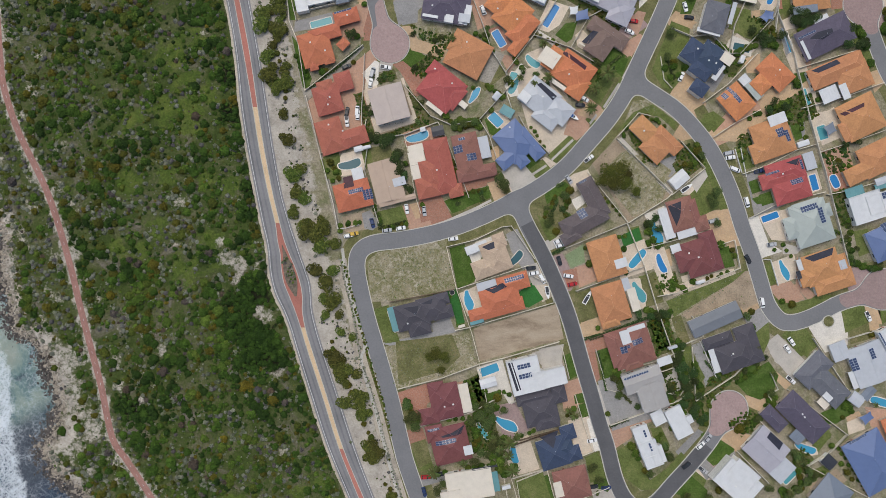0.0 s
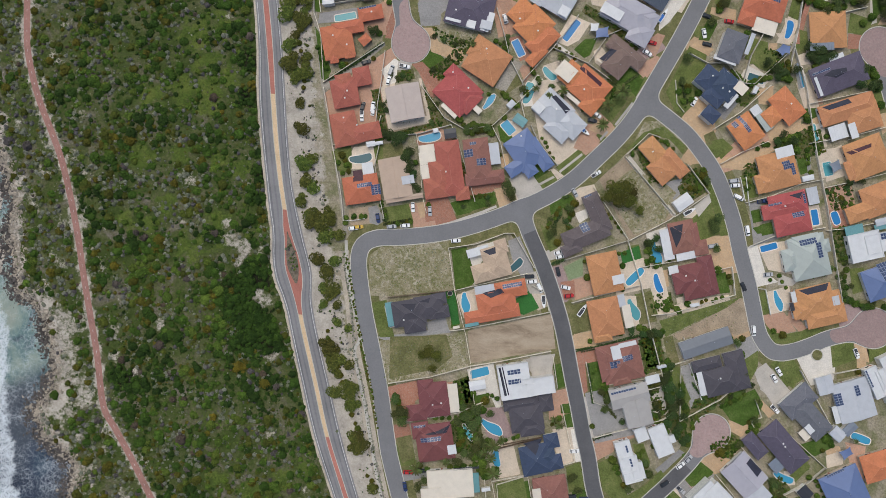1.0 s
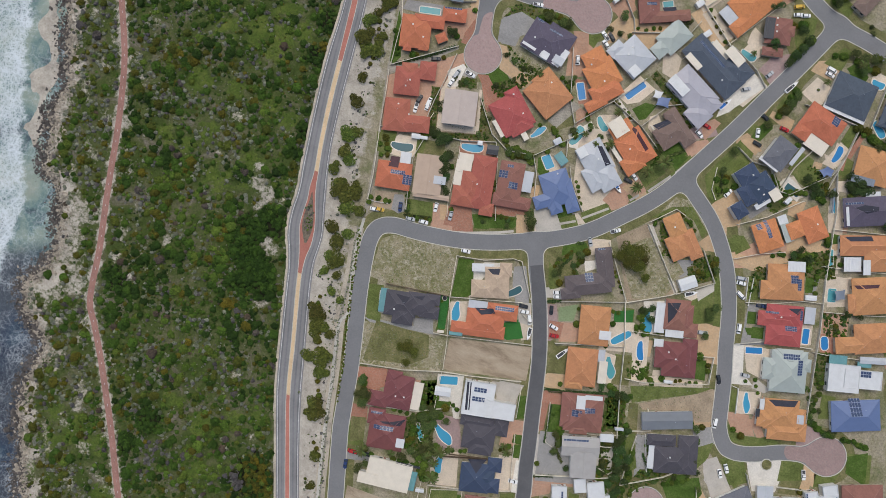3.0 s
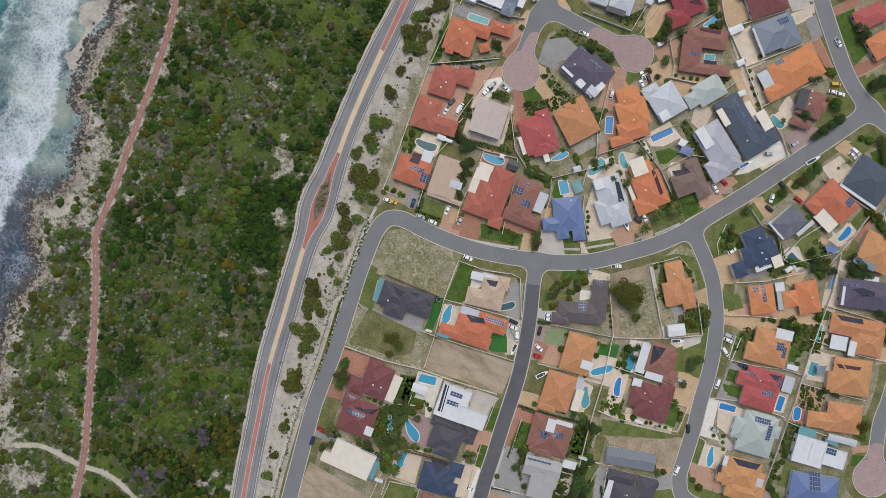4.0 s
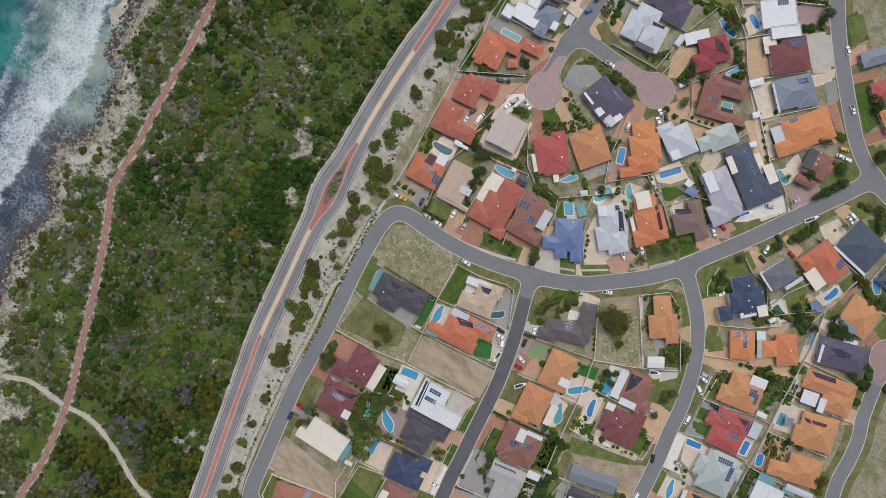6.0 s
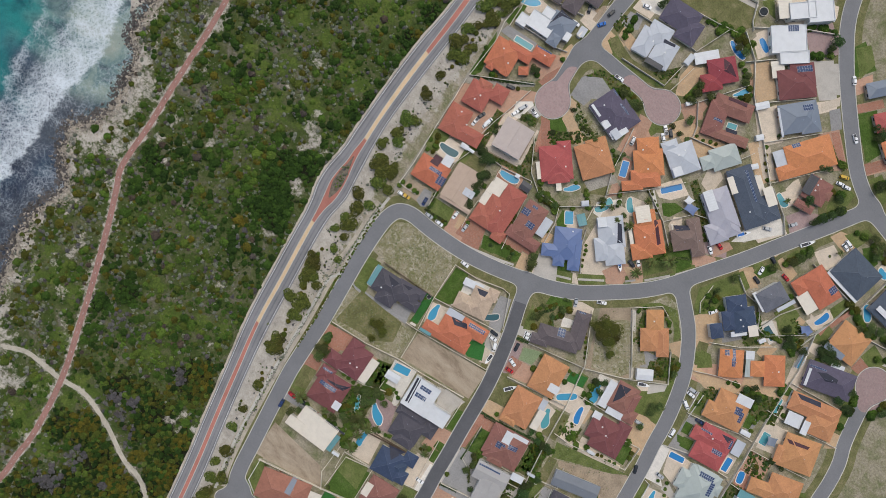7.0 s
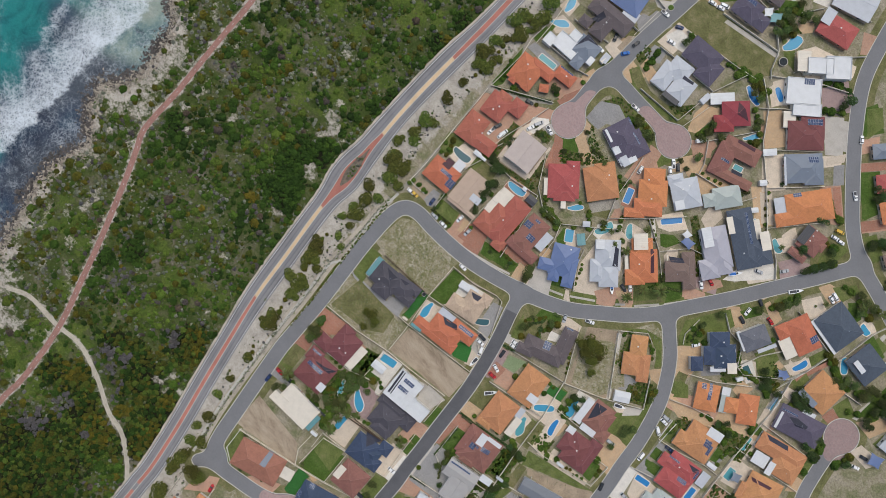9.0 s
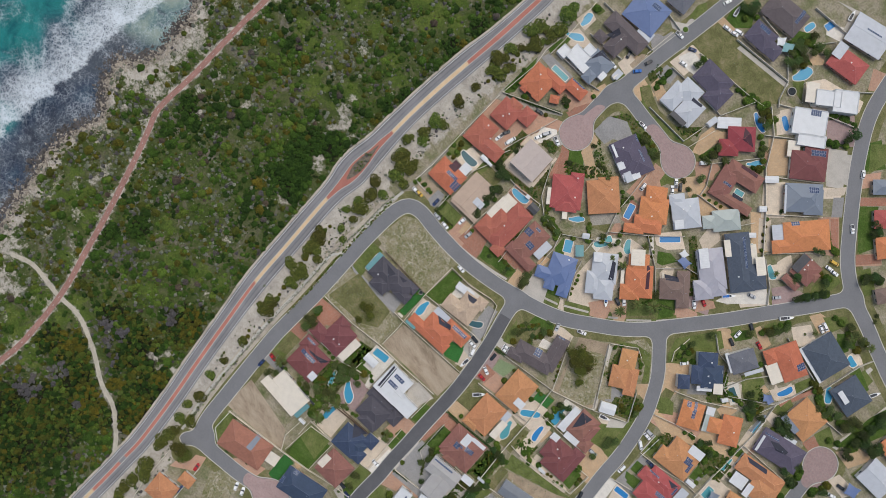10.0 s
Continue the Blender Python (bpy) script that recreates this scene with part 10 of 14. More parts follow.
plant("shrub", 177.4, 6.7, 1.7)
plant("shrub", 180.0, 7.5, 1.7)
plant("shrub", 167.1, 2.8, 1.7)
plant("shrub", 183.9, 4.1, 2.0)
plant("shrub", 185.2, 0.3, 2.2)
plant("shrub", 186.5, -3.6, 2.2)
plant("shrub", 189.0, -6.2, 2.2)
plant("shrub", 192.9, -7.5, 2.2)
plant("shrub", 196.8, -8.8, 2.2)
plant("shrub", 200.7, -7.5, 2.5)
plant("shrub", 185.2, 5.4, 1.7)
plant("shrub", 186.5, 10.6, 1.7)
plant("shrub", 184.6, 14.5, 1.7)
plant("shrub", 190.3, 0.3, 1.7)
planting("tree", 152.8, -1.0, 152.8, -1.0, 1, 1.4)
planting("tree", 155.4, -24.3, 155.4, -24.3, 1, 1.7)
planting("tree", 180.0, -21.7, 180.0, -21.7, 1, 1.7)
planting("tree", 196.8, -39.8, 196.8, -39.8, 1, 2.0)
planting("tree", 160.6, -25.6, 160.6, -25.6, 1, 2.0)
planting("tree", 172.2, -29.5, 172.2, -29.5, 1, 1.4)
planting("tree", 198.1, -25.6, 198.1, -25.6, 1, 1.7)
planting("tree", 141.2, -35.9, 141.2, -35.9, 1, 2.0)
plant("tree", 142.5, -45.0, 2.5)
plant("tree", 145.1, -48.9, 2.2)
plant("dark", 98.5, -30.8, 2.5)
plant("dark", 101.1, -29.5, 2.5)
plant("dark", 94.7, -30.8, 2.2)
planting("dark", 103.7, -28.7, 103.7, -28.7, 1, 2.0)
plant("dark", 106.3, -51.5, 2.8)
plant("dark", 108.9, -54.0, 3.1)
plant("dark", 110.2, -59.2, 3.1)
plant("dark", 111.5, -63.1, 2.8)
plant("dark", 107.6, -48.9, 2.5)
plant("dark", 111.5, -67.0, 2.5)
plant("dark", 114.0, -56.6, 2.5)
plant("dark", 108.9, -44.2, 2.2)
plant("dark", 114.8, -60.5, 2.2)
plant("dark", 116.9, -67.0, 2.2)
plant("dark", 115.3, -72.2, 2.5)
plant("dark", 119.5, -76.8, 2.2)
plant("dark", 117.9, -78.6, 2.2)
planting("dark", 119.2, -64.4, 119.2, -64.4, 1, 2.0)
planting("dark", 105.0, -68.3, 105.0, -68.3, 1, 2.0)
plant("dark", 110.2, -70.9, 2.2)
plant("dark", 114.0, -76.0, 2.5)
plant("tree", -16.6, -70.9, 2.8)
plant("tree", -14.0, -76.0, 3.4)
plant("tree", -12.7, -81.2, 2.8)
plant("tree", -10.1, -77.3, 2.5)
plant("tree", -16.0, -77.8, 2.2)
planting("tree", -6.2, -67.0, -6.2, -67.0, 1, 1.4)
plant("tree", 20.9, -72.2, 3.1)
plant("tree", 17.1, -76.0, 3.1)
plant("tree", 19.7, -79.9, 2.8)
plant("tree", 13.2, -78.6, 2.5)
plant("tree", 22.8, -76.8, 2.5)
planting("tree", 24.8, -68.3, 24.8, -68.3, 1, 2.0)
planting("tree", 19.7, -65.7, 19.7, -65.7, 1, 1.7)
plant("tree", 23.5, -85.1, 2.5)
plant("tree", 26.1, -87.7, 2.8)
plant("tree", 22.2, -90.3, 2.8)
plant("tree", 17.1, -92.8, 2.5)
plant("tree", 14.5, -96.7, 2.5)
plant("tree", 20.2, -94.1, 2.2)
plant("tree", 24.8, -92.8, 2.2)
plant("tree", 27.4, -73.4, 2.2)
planting("tree", 15.8, -90.3, 15.8, -90.3, 1, 2.0)
plant("tree", 18.4, -70.9, 2.2)
plant("tree", 15.0, -72.2, 2.2)
plant("palm", 30.0, -87.7, 3.7)
plant("palm", 31.3, -100.1, 3.7)
plant("palm", -4.1, -100.6, 3.9)
plant("palm", 9.3, -97.5, 2.2)
plant("palm", 59.7, -76.0, 2.5)
plant("palm", 57.2, -73.4, 2.0)
plant("palm", 26.1, -91.5, 2.5)
plant("palm", 33.9, -85.1, 2.5)
plant("palm", 22.8, -86.4, 2.5)
plant("tree", 68.3, -100.1, 2.5)
plant("tree", 71.4, -105.8, 2.2)
plant("tree", 94.7, -102.7, 2.2)
planting("tree", 92.1, -101.1, 92.1, -101.1, 1, 2.0)
plant("tree", -2.3, -110.4, 2.5)
plant("tree", 0.3, -107.1, 2.2)
plant("tree", 81.7, -61.8, 2.5)
plant("tree", 77.8, -59.2, 2.2)
plant("tree", 80.4, -67.0, 2.2)
planting("tree", 75.3, -76.0, 75.3, -76.0, 1, 1.4)
plant("tree", 101.1, -90.3, 2.2)
plant("tree", 103.7, -95.4, 2.2)
planting("tree", 102.4, -91.5, 102.4, -91.5, 1, 2.0)
planting("tree", 98.5, -87.7, 98.5, -87.7, 1, 2.0)
planting("tree", 99.8, -85.1, 99.8, -85.1, 1, 1.7)
planting("tree", 86.4, -90.3, 86.4, -90.3, 1, 2.0)
planting("tree", 88.2, -94.1, 88.2, -94.1, 1, 1.7)
planting("tree", 105.0, -82.5, 105.0, -82.5, 1, 1.7)
plant("shrub", 89.5, -72.2, 2.0)
plant("shrub", 105.0, -64.4, 2.2)
plant("shrub", 103.7, -61.8, 2.0)
plant("shrub", 95.9, -64.4, 1.4)
plant("shrub", 110.2, -76.0, 2.2)
plant("shrub", 102.4, -55.3, 2.0)
plant("shrub", 101.1, -57.9, 1.7)
plant("shrub", 102.9, -67.0, 2.0)
plant("shrub", 106.3, -67.0, 2.0)
plant("shrub", 97.2, -70.9, 1.7)
plant("shrub", 125.7, -59.2, 1.4)
plant("shrub", 130.9, -61.8, 1.7)
plant("shrub", 134.7, -58.7, 1.7)
plant("shrub", 138.6, -56.1, 1.7)
plant("shrub", 143.8, -52.8, 1.7)
plant("shrub", 147.7, -50.2, 2.0)
plant("tree", 143.8, -77.3, 2.2)
plant("tree", 139.9, -78.6, 2.5)
planting("tree", 136.0, -82.5, 136.0, -82.5, 1, 2.0)
planting("tree", 147.7, -72.2, 147.7, -72.2, 1, 1.7)
plant("tree", 150.3, -65.7, 2.2)
planting("tree", 152.8, -68.3, 152.8, -68.3, 1, 2.0)
planting("tree", 158.0, -68.3, 158.0, -68.3, 1, 1.7)
plant("tree", 161.9, -95.4, 2.5)
plant("tree", 164.5, -96.7, 2.5)
plant("tree", 160.6, -92.8, 2.2)
plant("tree", 167.1, -101.9, 2.2)
plant("tree", 169.6, -103.2, 2.2)
plant("tree", 165.8, -105.8, 2.5)
plant("tree", 161.9, -109.7, 2.5)
plant("tree", 158.0, -113.0, 2.2)
planting("tree", 155.4, -110.9, 155.4, -110.9, 1, 2.0)
plant("tree", 182.6, -67.0, 2.2)
planting("tree", 185.2, -72.2, 185.2, -72.2, 1, 2.0)
planting("tree", 183.9, -77.3, 183.9, -77.3, 1, 1.7)
planting("tree", 178.7, -90.3, 178.7, -90.3, 1, 1.7)
planting("tree", 182.6, -98.0, 182.6, -98.0, 1, 1.7)
planting("tree", 185.2, -101.9, 185.2, -101.9, 1, 1.7)
planting("tree", 187.8, -105.3, 187.8, -105.3, 1, 1.7)
planting("tree", 174.8, -103.2, 174.8, -103.2, 1, 2.0)
planting("tree", 133.4, -98.0, 133.4, -98.0, 1, 1.7)
plant("tree", 121.8, -113.5, 2.2)
planting("tree", 125.7, -110.9, 125.7, -110.9, 1, 2.0)
plant("tree", 111.5, -113.5, 2.2)
plant("tree", 143.8, -108.4, 2.2)
plant("tree", 149.0, -109.7, 2.2)
plant("palm", 161.9, -97.5, 2.2)
plant("palm", 158.0, -110.9, 2.5)
plant("palm", 196.8, -70.9, 1.7)
plant("palm", 150.3, -56.6, 1.7)
planting("dark", 67.5, -6.2, 67.5, -6.2, 1, 2.0)
planting("dark", 83.0, 0.3, 83.0, 0.3, 1, 1.7)
plant("dark", 98.5, 9.3, 2.2)
plant("dark", 94.7, 11.9, 2.2)
planting("dark", 93.4, 8.0, 93.4, 8.0, 1, 2.0)
plant("dark", 97.2, 14.5, 2.2)
planting("dark", 94.7, 2.8, 94.7, 2.8, 1, 1.7)
plant("dark", 89.5, -29.5, 2.2)
planting("dark", 85.6, -30.8, 85.6, -30.8, 1, 1.7)
planting("dark", 77.8, -26.9, 77.8, -26.9, 1, 1.4)
planting("dark", 84.3, -10.1, 84.3, -10.1, 1, 1.7)
planting("dark", 115.3, -15.3, 115.3, -15.3, 1, 1.7)
planting("dark", 110.2, -18.4, 110.2, -18.4, 1, 1.7)
planting("dark", 105.0, -17.8, 105.0, -17.8, 1, 2.0)
planting("dark", 101.1, -17.3, 101.1, -17.3, 1, 1.7)
plant("dark", 93.4, 11.9, 2.2)
planting("dark", -50.2, 31.3, -50.2, 31.3, 1, 1.7)
planting("dark", -47.6, 8.0, -47.6, 8.0, 1, 1.4)
planting("dark", -43.7, 11.9, -43.7, 11.9, 1, 2.0)
planting("dark", -39.8, 11.9, -39.8, 11.9, 1, 1.7)
planting("dark", -16.6, 39.1, -16.6, 39.1, 1, 2.0)
plant("dark", -15.3, 27.4, 2.2)
planting("dark", -8.8, 20.9, -8.8, 20.9, 1, 1.4)
plant("shrub", 4.1, 23.5, 1.4)
plant("shrub", 6.7, 20.9, 1.4)
plant("shrub", 18.4, 23.5, 1.7)
plant("shrub", 17.1, 26.1, 1.7)
plant("shrub", -26.9, 9.3, 1.7)
plant("shrub", -21.7, 10.1, 1.7)
plant("shrub", -17.8, 11.9, 1.4)
plant("shrub", -30.0, 15.8, 1.7)
plant("shrub", -29.0, 11.9, 1.7)
plant("shrub", 57.2, 15.8, 2.0)
plant("shrub", 54.6, 18.4, 2.0)
plant("shrub", 52.0, 22.2, 1.7)
plant("shrub", 47.6, 18.4, 1.7)
plant("shrub", 49.4, 15.8, 1.7)
plant("shrub", 72.7, -19.1, 1.4)
plant("shrub", -12.7, 83.0, 2.0)
plant("shrub", -10.1, 84.3, 1.7)
plant("shrub", -6.2, 89.5, 1.7)
plant("shrub", -2.3, 90.8, 1.7)
plant("shrub", -1.0, 97.2, 1.7)
plant("shrub", -3.6, 95.9, 1.7)
plant("shrub", -14.0, 98.5, 1.7)
plant("shrub", -8.8, 97.2, 1.7)
plant("shrub", 19.7, 98.5, 2.0)
plant("shrub", 20.4, 101.1, 1.7)
plant("shrub", 42.9, 80.4, 2.0)
plant("shrub", 45.0, 76.5, 2.0)
plant("shrub", 47.6, 75.3, 2.2)
plant("shrub", 57.9, 71.4, 2.0)
plant("shrub", -32.1, 79.1, 1.7)
plant("shrub", -29.0, 77.8, 1.7)
plant("shrub", -24.3, 77.8, 1.7)
plant("shrub", -26.9, 79.1, 1.7)
plant("shrub", -32.1, 66.2, 2.0)
plant("shrub", -33.4, 62.3, 2.0)
plant("shrub", -34.7, 64.9, 1.7)
plant("shrub", -11.4, 64.9, 1.7)
plant("shrub", -10.1, 67.5, 1.7)
plant("shrub", -11.4, 58.4, 2.0)
planting("tree", -41.1, 85.6, -41.1, 85.6, 1, 1.4)
planting("tree", -55.3, 80.9, -55.3, 80.9, 1, 2.0)
planting("tree", -53.3, 81.7, -53.3, 81.7, 1, 1.7)
planting("tree", -35.9, 48.1, -35.9, 48.1, 1, 2.0)
planting("tree", -35.2, 49.4, -35.2, 49.4, 1, 2.0)
planting("tree", -52.8, 36.5, -52.8, 36.5, 1, 1.7)
planting("tree", -51.5, 40.3, -51.5, 40.3, 1, 1.7)
planting("tree", -48.9, 35.2, -48.9, 35.2, 1, 1.4)
planting("tree", -74.3, 139.0, -74.3, 139.0, 1, 2.3)
planting("tree", -36.4, 112.2, -36.4, 112.2, 1, 2.0)
planting("tree", -45.2, 126.4, -45.2, 126.4, 1, 2.0)
plant("tree", -2.0, 122.5, 2.9)
plant("tree", 4.6, 121.9, 2.9)
plant("tree", 7.5, 123.7, 2.6)
planting("tree", -6.1, 121.5, -6.1, 121.5, 1, 2.3)
plant("tree", 23.2, 149.1, 2.9)
plant("tree", 24.1, 145.0, 2.6)
plant("tree", 21.4, 153.7, 2.6)
plant("tree", 28.9, 152.6, 2.6)
plant("tree", 31.0, 137.3, 2.6)
plant("tree", 21.3, 180.1, 2.6)
plant("tree", 25.4, 181.1, 2.6)
planting("tree", 18.2, 183.7, 18.2, 183.7, 1, 2.3)
planting("tree", 24.4, 185.2, 24.4, 185.2, 1, 2.3)
planting("tree", 10.8, 183.0, 10.8, 183.0, 1, 2.3)
planting("tree", 16.0, 188.6, 16.0, 188.6, 1, 2.3)
plant("tree", 36.5, 170.7, 2.6)
plant("tree", 34.7, 173.5, 2.6)
planting("tree", 42.9, 166.8, 42.9, 166.8, 1, 2.3)
planting("tree", 2.6, 181.1, 2.6, 181.1, 1, 2.3)
planting("tree", 7.5, 183.3, 7.5, 183.3, 1, 2.3)
planting("tree", 9.2, 180.5, 9.2, 180.5, 1, 2.3)
plant("tree", 5.1, 216.4, 2.9)
plant("tree", 4.8, 213.1, 2.9)
plant("tree", -0.6, 212.9, 2.6)
plant("tree", 2.4, 209.3, 2.9)
plant("tree", 6.5, 210.2, 2.6)
plant("tree", 1.3, 218.8, 2.6)
plant("tree", -1.6, 217.0, 2.6)
plant("tree", -3.3, 219.8, 2.6)
plant("tree", -1.9, 227.8, 2.6)
plant("tree", 4.7, 227.2, 2.9)
plant("tree", 8.8, 228.1, 2.6)
plant("tree", 5.7, 223.0, 2.6)
plant("dark", -34.3, 203.8, 2.9)
plant("dark", -30.6, 206.9, 3.2)
plant("dark", -32.4, 209.7, 2.9)
planting("dark", -29.7, 202.8, -29.7, 202.8, 1, 2.3)
plant("dark", -21.4, 167.8, 2.6)
planting("dark", -22.4, 171.9, -22.4, 171.9, 1, 2.3)
planting("dark", -23.2, 147.9, -23.2, 147.9, 1, 2.3)
planting("dark", -25.4, 152.8, -25.4, 152.8, 1, 2.3)
plant("dark", 53.5, 218.1, 3.6)
plant("dark", 54.0, 214.3, 2.6)
planting("dark", 52.6, 208.1, 52.6, 208.1, 1, 2.3)
planting("dark", 50.3, 206.0, 50.3, 206.0, 1, 2.0)
planting("dark", 55.7, 211.5, 55.7, 211.5, 1, 2.0)
planting("dark", 45.6, 219.5, 45.6, 219.5, 1, 2.0)
planting("dark", 42.7, 217.7, 42.7, 217.7, 1, 2.0)
planting("dark", 49.2, 222.5, 49.2, 222.5, 1, 2.0)
plant("dark", 100.4, 203.2, 2.9)
plant("dark", 103.7, 202.9, 2.6)
plant("dark", 103.4, 199.5, 2.6)
plant("dark", 121.4, 183.2, 3.2)
plant("dark", 122.5, 187.8, 3.2)
plant("dark", 125.3, 189.5, 2.9)
plant("dark", 101.3, 153.5, 3.2)
plant("dark", 102.3, 149.4, 2.6)
plant("dark", 103.7, 180.1, 2.6)
planting("dark", 100.9, 178.3, 100.9, 178.3, 1, 2.3)
plant("dark", 96.2, 170.7, 2.6)
plant("dark", 93.3, 168.9, 2.6)
plant("dark", 111.7, 164.6, 2.6)
planting("dark", 111.2, 166.7, 111.2, 166.7, 1, 2.3)
plant("dark", 112.6, 151.8, 2.9)
plant("dark", 114.9, 155.6, 2.9)
plant("dark", 116.0, 160.2, 2.9)
plant("dark", 119.6, 163.2, 2.9)
plant("dark", 111.5, 147.2, 2.6)
plant("tree", 118.9, 125.1, 2.9)
plant("tree", 120.0, 129.7, 2.9)
plant("tree", 121.1, 134.3, 2.6)
plant("tree", 113.4, 116.2, 2.6)
planting("tree", 120.6, 136.3, 120.6, 136.3, 1, 2.3)
planting("tree", 135.5, 160.5, 135.5, 160.5, 1, 2.0)
planting("tree", 131.4, 159.5, 131.4, 159.5, 1, 2.0)
plant("tree", 139.1, 163.5, 2.9)
plant("tree", 143.7, 162.4, 2.9)
plant("tree", 145.9, 157.5, 2.6)
planting("tree", 151.4, 166.4, 151.4, 166.4, 1, 2.3)
plant("tree", 148.6, 164.7, 2.6)
planting("tree", 148.7, 150.6, 148.7, 150.6, 1, 2.0)
planting("tree", 137.9, 150.2, 137.9, 150.2, 1, 2.0)
planting("tree", 154.3, 131.3, 154.3, 131.3, 1, 2.3)
planting("tree", 158.4, 132.3, 158.4, 132.3, 1, 2.3)
plant("tree", 170.6, 126.5, 2.6)
plant("tree", 169.7, 130.6, 2.9)
plant("tree", 174.6, 132.8, 2.9)
plant("tree", 181.2, 132.2, 3.2)
plant("tree", 181.0, 137.6, 3.2)
plant("tree", 184.0, 134.0, 2.9)
plant("tree", 183.9, 139.4, 2.9)
plant("tree", 166.5, 125.5, 2.6)
planting("tree", 174.0, 126.2, 174.0, 126.2, 1, 2.3)
planting("tree", 184.4, 123.2, 184.4, 123.2, 1, 2.0)
planting("tree", 188.0, 126.3, 188.0, 126.3, 1, 2.0)
plant("dark", 200.5, 137.9, 3.9)
plant("dark", 200.8, 141.2, 3.9)
plant("dark", 190.5, 138.8, 3.2)
plant("dark", 192.0, 132.6, 3.2)
plant("dark", 190.3, 144.2, 3.2)
plant("dark", 190.1, 149.5, 3.6)
plant("dark", 195.1, 137.7, 3.2)
plant("dark", 193.4, 126.4, 2.9)
plant("dark", 196.7, 126.1, 2.6)
plant("dark", 187.1, 153.2, 2.9)
plant("dark", 170.1, 105.7, 2.6)
plant("dark", 165.2, 103.5, 2.9)
plant("dark", 161.9, 103.8, 2.6)
planting("dark", 164.9, 100.2, 164.9, 100.2, 1, 2.3)
planting("dark", 174.7, 104.7, 174.7, 104.7, 1, 2.0)
plant("dark", 154.6, 97.7, 2.6)
planting("dark", 151.0, 94.7, 151.0, 94.7, 1, 2.3)
plant("dark", 186.4, 100.9, 2.6)
planting("dark", 195.9, 102.1, 195.9, 102.1, 1, 2.3)
planting("dark", 193.8, 92.9, 193.8, 92.9, 1, 2.3)
plant("dark", 197.6, 93.4, 2.6)
planting("dark", 195.7, 84.7, 195.7, 84.7, 1, 2.3)
plant("dark", 200.8, 104.3, 2.9)
plant("dark", 205.4, 105.0, 2.6)
planting("dark", 203.8, 100.7, 203.8, 100.7, 1, 2.3)
plant("palm", 152.7, 165.6, 2.9)
plant("palm", 143.4, 159.1, 2.6)
plant("palm", 131.4, 145.4, 1.9)
plant("palm", 93.8, 144.1, 1.9)
plant("palm", 4.3, 95.8, 1.9)
plant("palm", 29.6, -93.5, 2.9)
plant("olive", 8.6, -170.0, 4.5)
plant("olive", 12.0, -170.3, 3.9)
plant("olive", 5.0, -173.1, 2.9)
plant("shrub", 8.8, -138.5, 1.6)
plant("shrub", 21.7, -151.8, 1.3)
plant("shrub", 31.9, -149.3, 1.3)
plant("shrub", 32.2, -146.0, 1.3)
plant("shrub", 29.5, -139.1, 1.3)
plant("shrub", 38.9, -123.8, 1.6)
plant("shrub", 81.2, -100.8, 1.6)
plant("shrub", 70.8, -111.9, 1.6)
plant("shrub", 6.1, 138.5, 1.3)
plant("shrub", 5.5, 146.0, 1.3)
plant("shrub", 26.8, 129.3, 1.9)
plant("shrub", 32.1, 129.5, 1.9)
plant("shrub", 37.5, 129.7, 2.3)
plant("shrub", 68.2, 165.2, 1.6)
plant("shrub", 62.2, 158.3, 1.9)
plant("shrub", 82.7, 140.4, 1.6)
plant("shrub", 60.5, 147.1, 2.3)
plant("shrub", 59.7, 144.1, 1.9)
plant("shrub", 141.9, 179.3, 1.6)
plant("shrub", 143.6, 176.5, 1.6)
plant("olive", 208.2, 43.5, 3.6)
plant("tree", 215.9, 42.0, 4.4)
plant("bush", 212.1, 40.1, 3.0)
fence([(-71.5, 114.2), (-70.4, 104.3), (-66.5, 94.8), (-63.2, 72.7), (-36.8, 93.5)], "fence_cream", 1.5)
fence([(-62.9, 70.2), (-59.8, 58.5), (-56.4, 43.8), (-50.2, 20.5), (-48.2, 9.3)], "fence_cream", 1.6)
fence([(-56.4, 43.8), (-37.3, 48.2), (-35.2, 59.3)], "fence_cream", 1.7)
fence([(-34.7, 46.3), (-36, 36.5), (-33.4, 24.9), (-29.5, 11.9)], "fence_grey", 1.7)
fence([(-37.3, 48.2), (-33.4, 50), (-17.1, 52.6), (-2.3, 58.2), (1.6, 50.7), (11.9, 23.6)], "fence_grey", 1.7)
fence([(-17.9, 52), (-16.1, 44.8), (-12.7, 24.1), (-10.1, 16.3)], "fence_cream", 1.7)
fence([(-48.2, 9.3), (-44.5, 9.6), (-38.6, 11.1)], "wall_white", 0.9)
fence([(-36, 89.6), (-36.5, 75.3), (-37.3, 65), (-37.3, 52)], "fence_grey", 1.7)
fence([(-17.9, 75.3), (-5.7, 61.1), (4.1, 56.7)], "fence_grey", 1.7)
fence([(4.1, 56.7), (16.6, 59.3), (21.2, 52), (24.9, 40.4)], "fence_grey", 1.7)
fence([(16.6, 59.3), (31.3, 75.3), (28.7, 81), (22.3, 90.9), (18.4, 102.5), (14, 114.2)], "fence_grey", 1.7)
fence([(28.7, 81), (41.7, 98.1), (52, 114.2)], "fence_grey", 1.7)
fence([(41.7, 98.1), (58.5, 92.2), (70.2, 85.2)], "fence_grey", 1.7)
fence([(34.7, 61.1), (39.1, 53.3), (48.7, 43.8)], "fence_grey", 1.7)
fence([(31.3, 65), (28.7, 72.7), (37.8, 83.1)], "fence_cream", 1.7)
fence([(81.8, 114.2), (66.8, 106.4), (58.5, 92.2)], "fence_grey", 1.7)
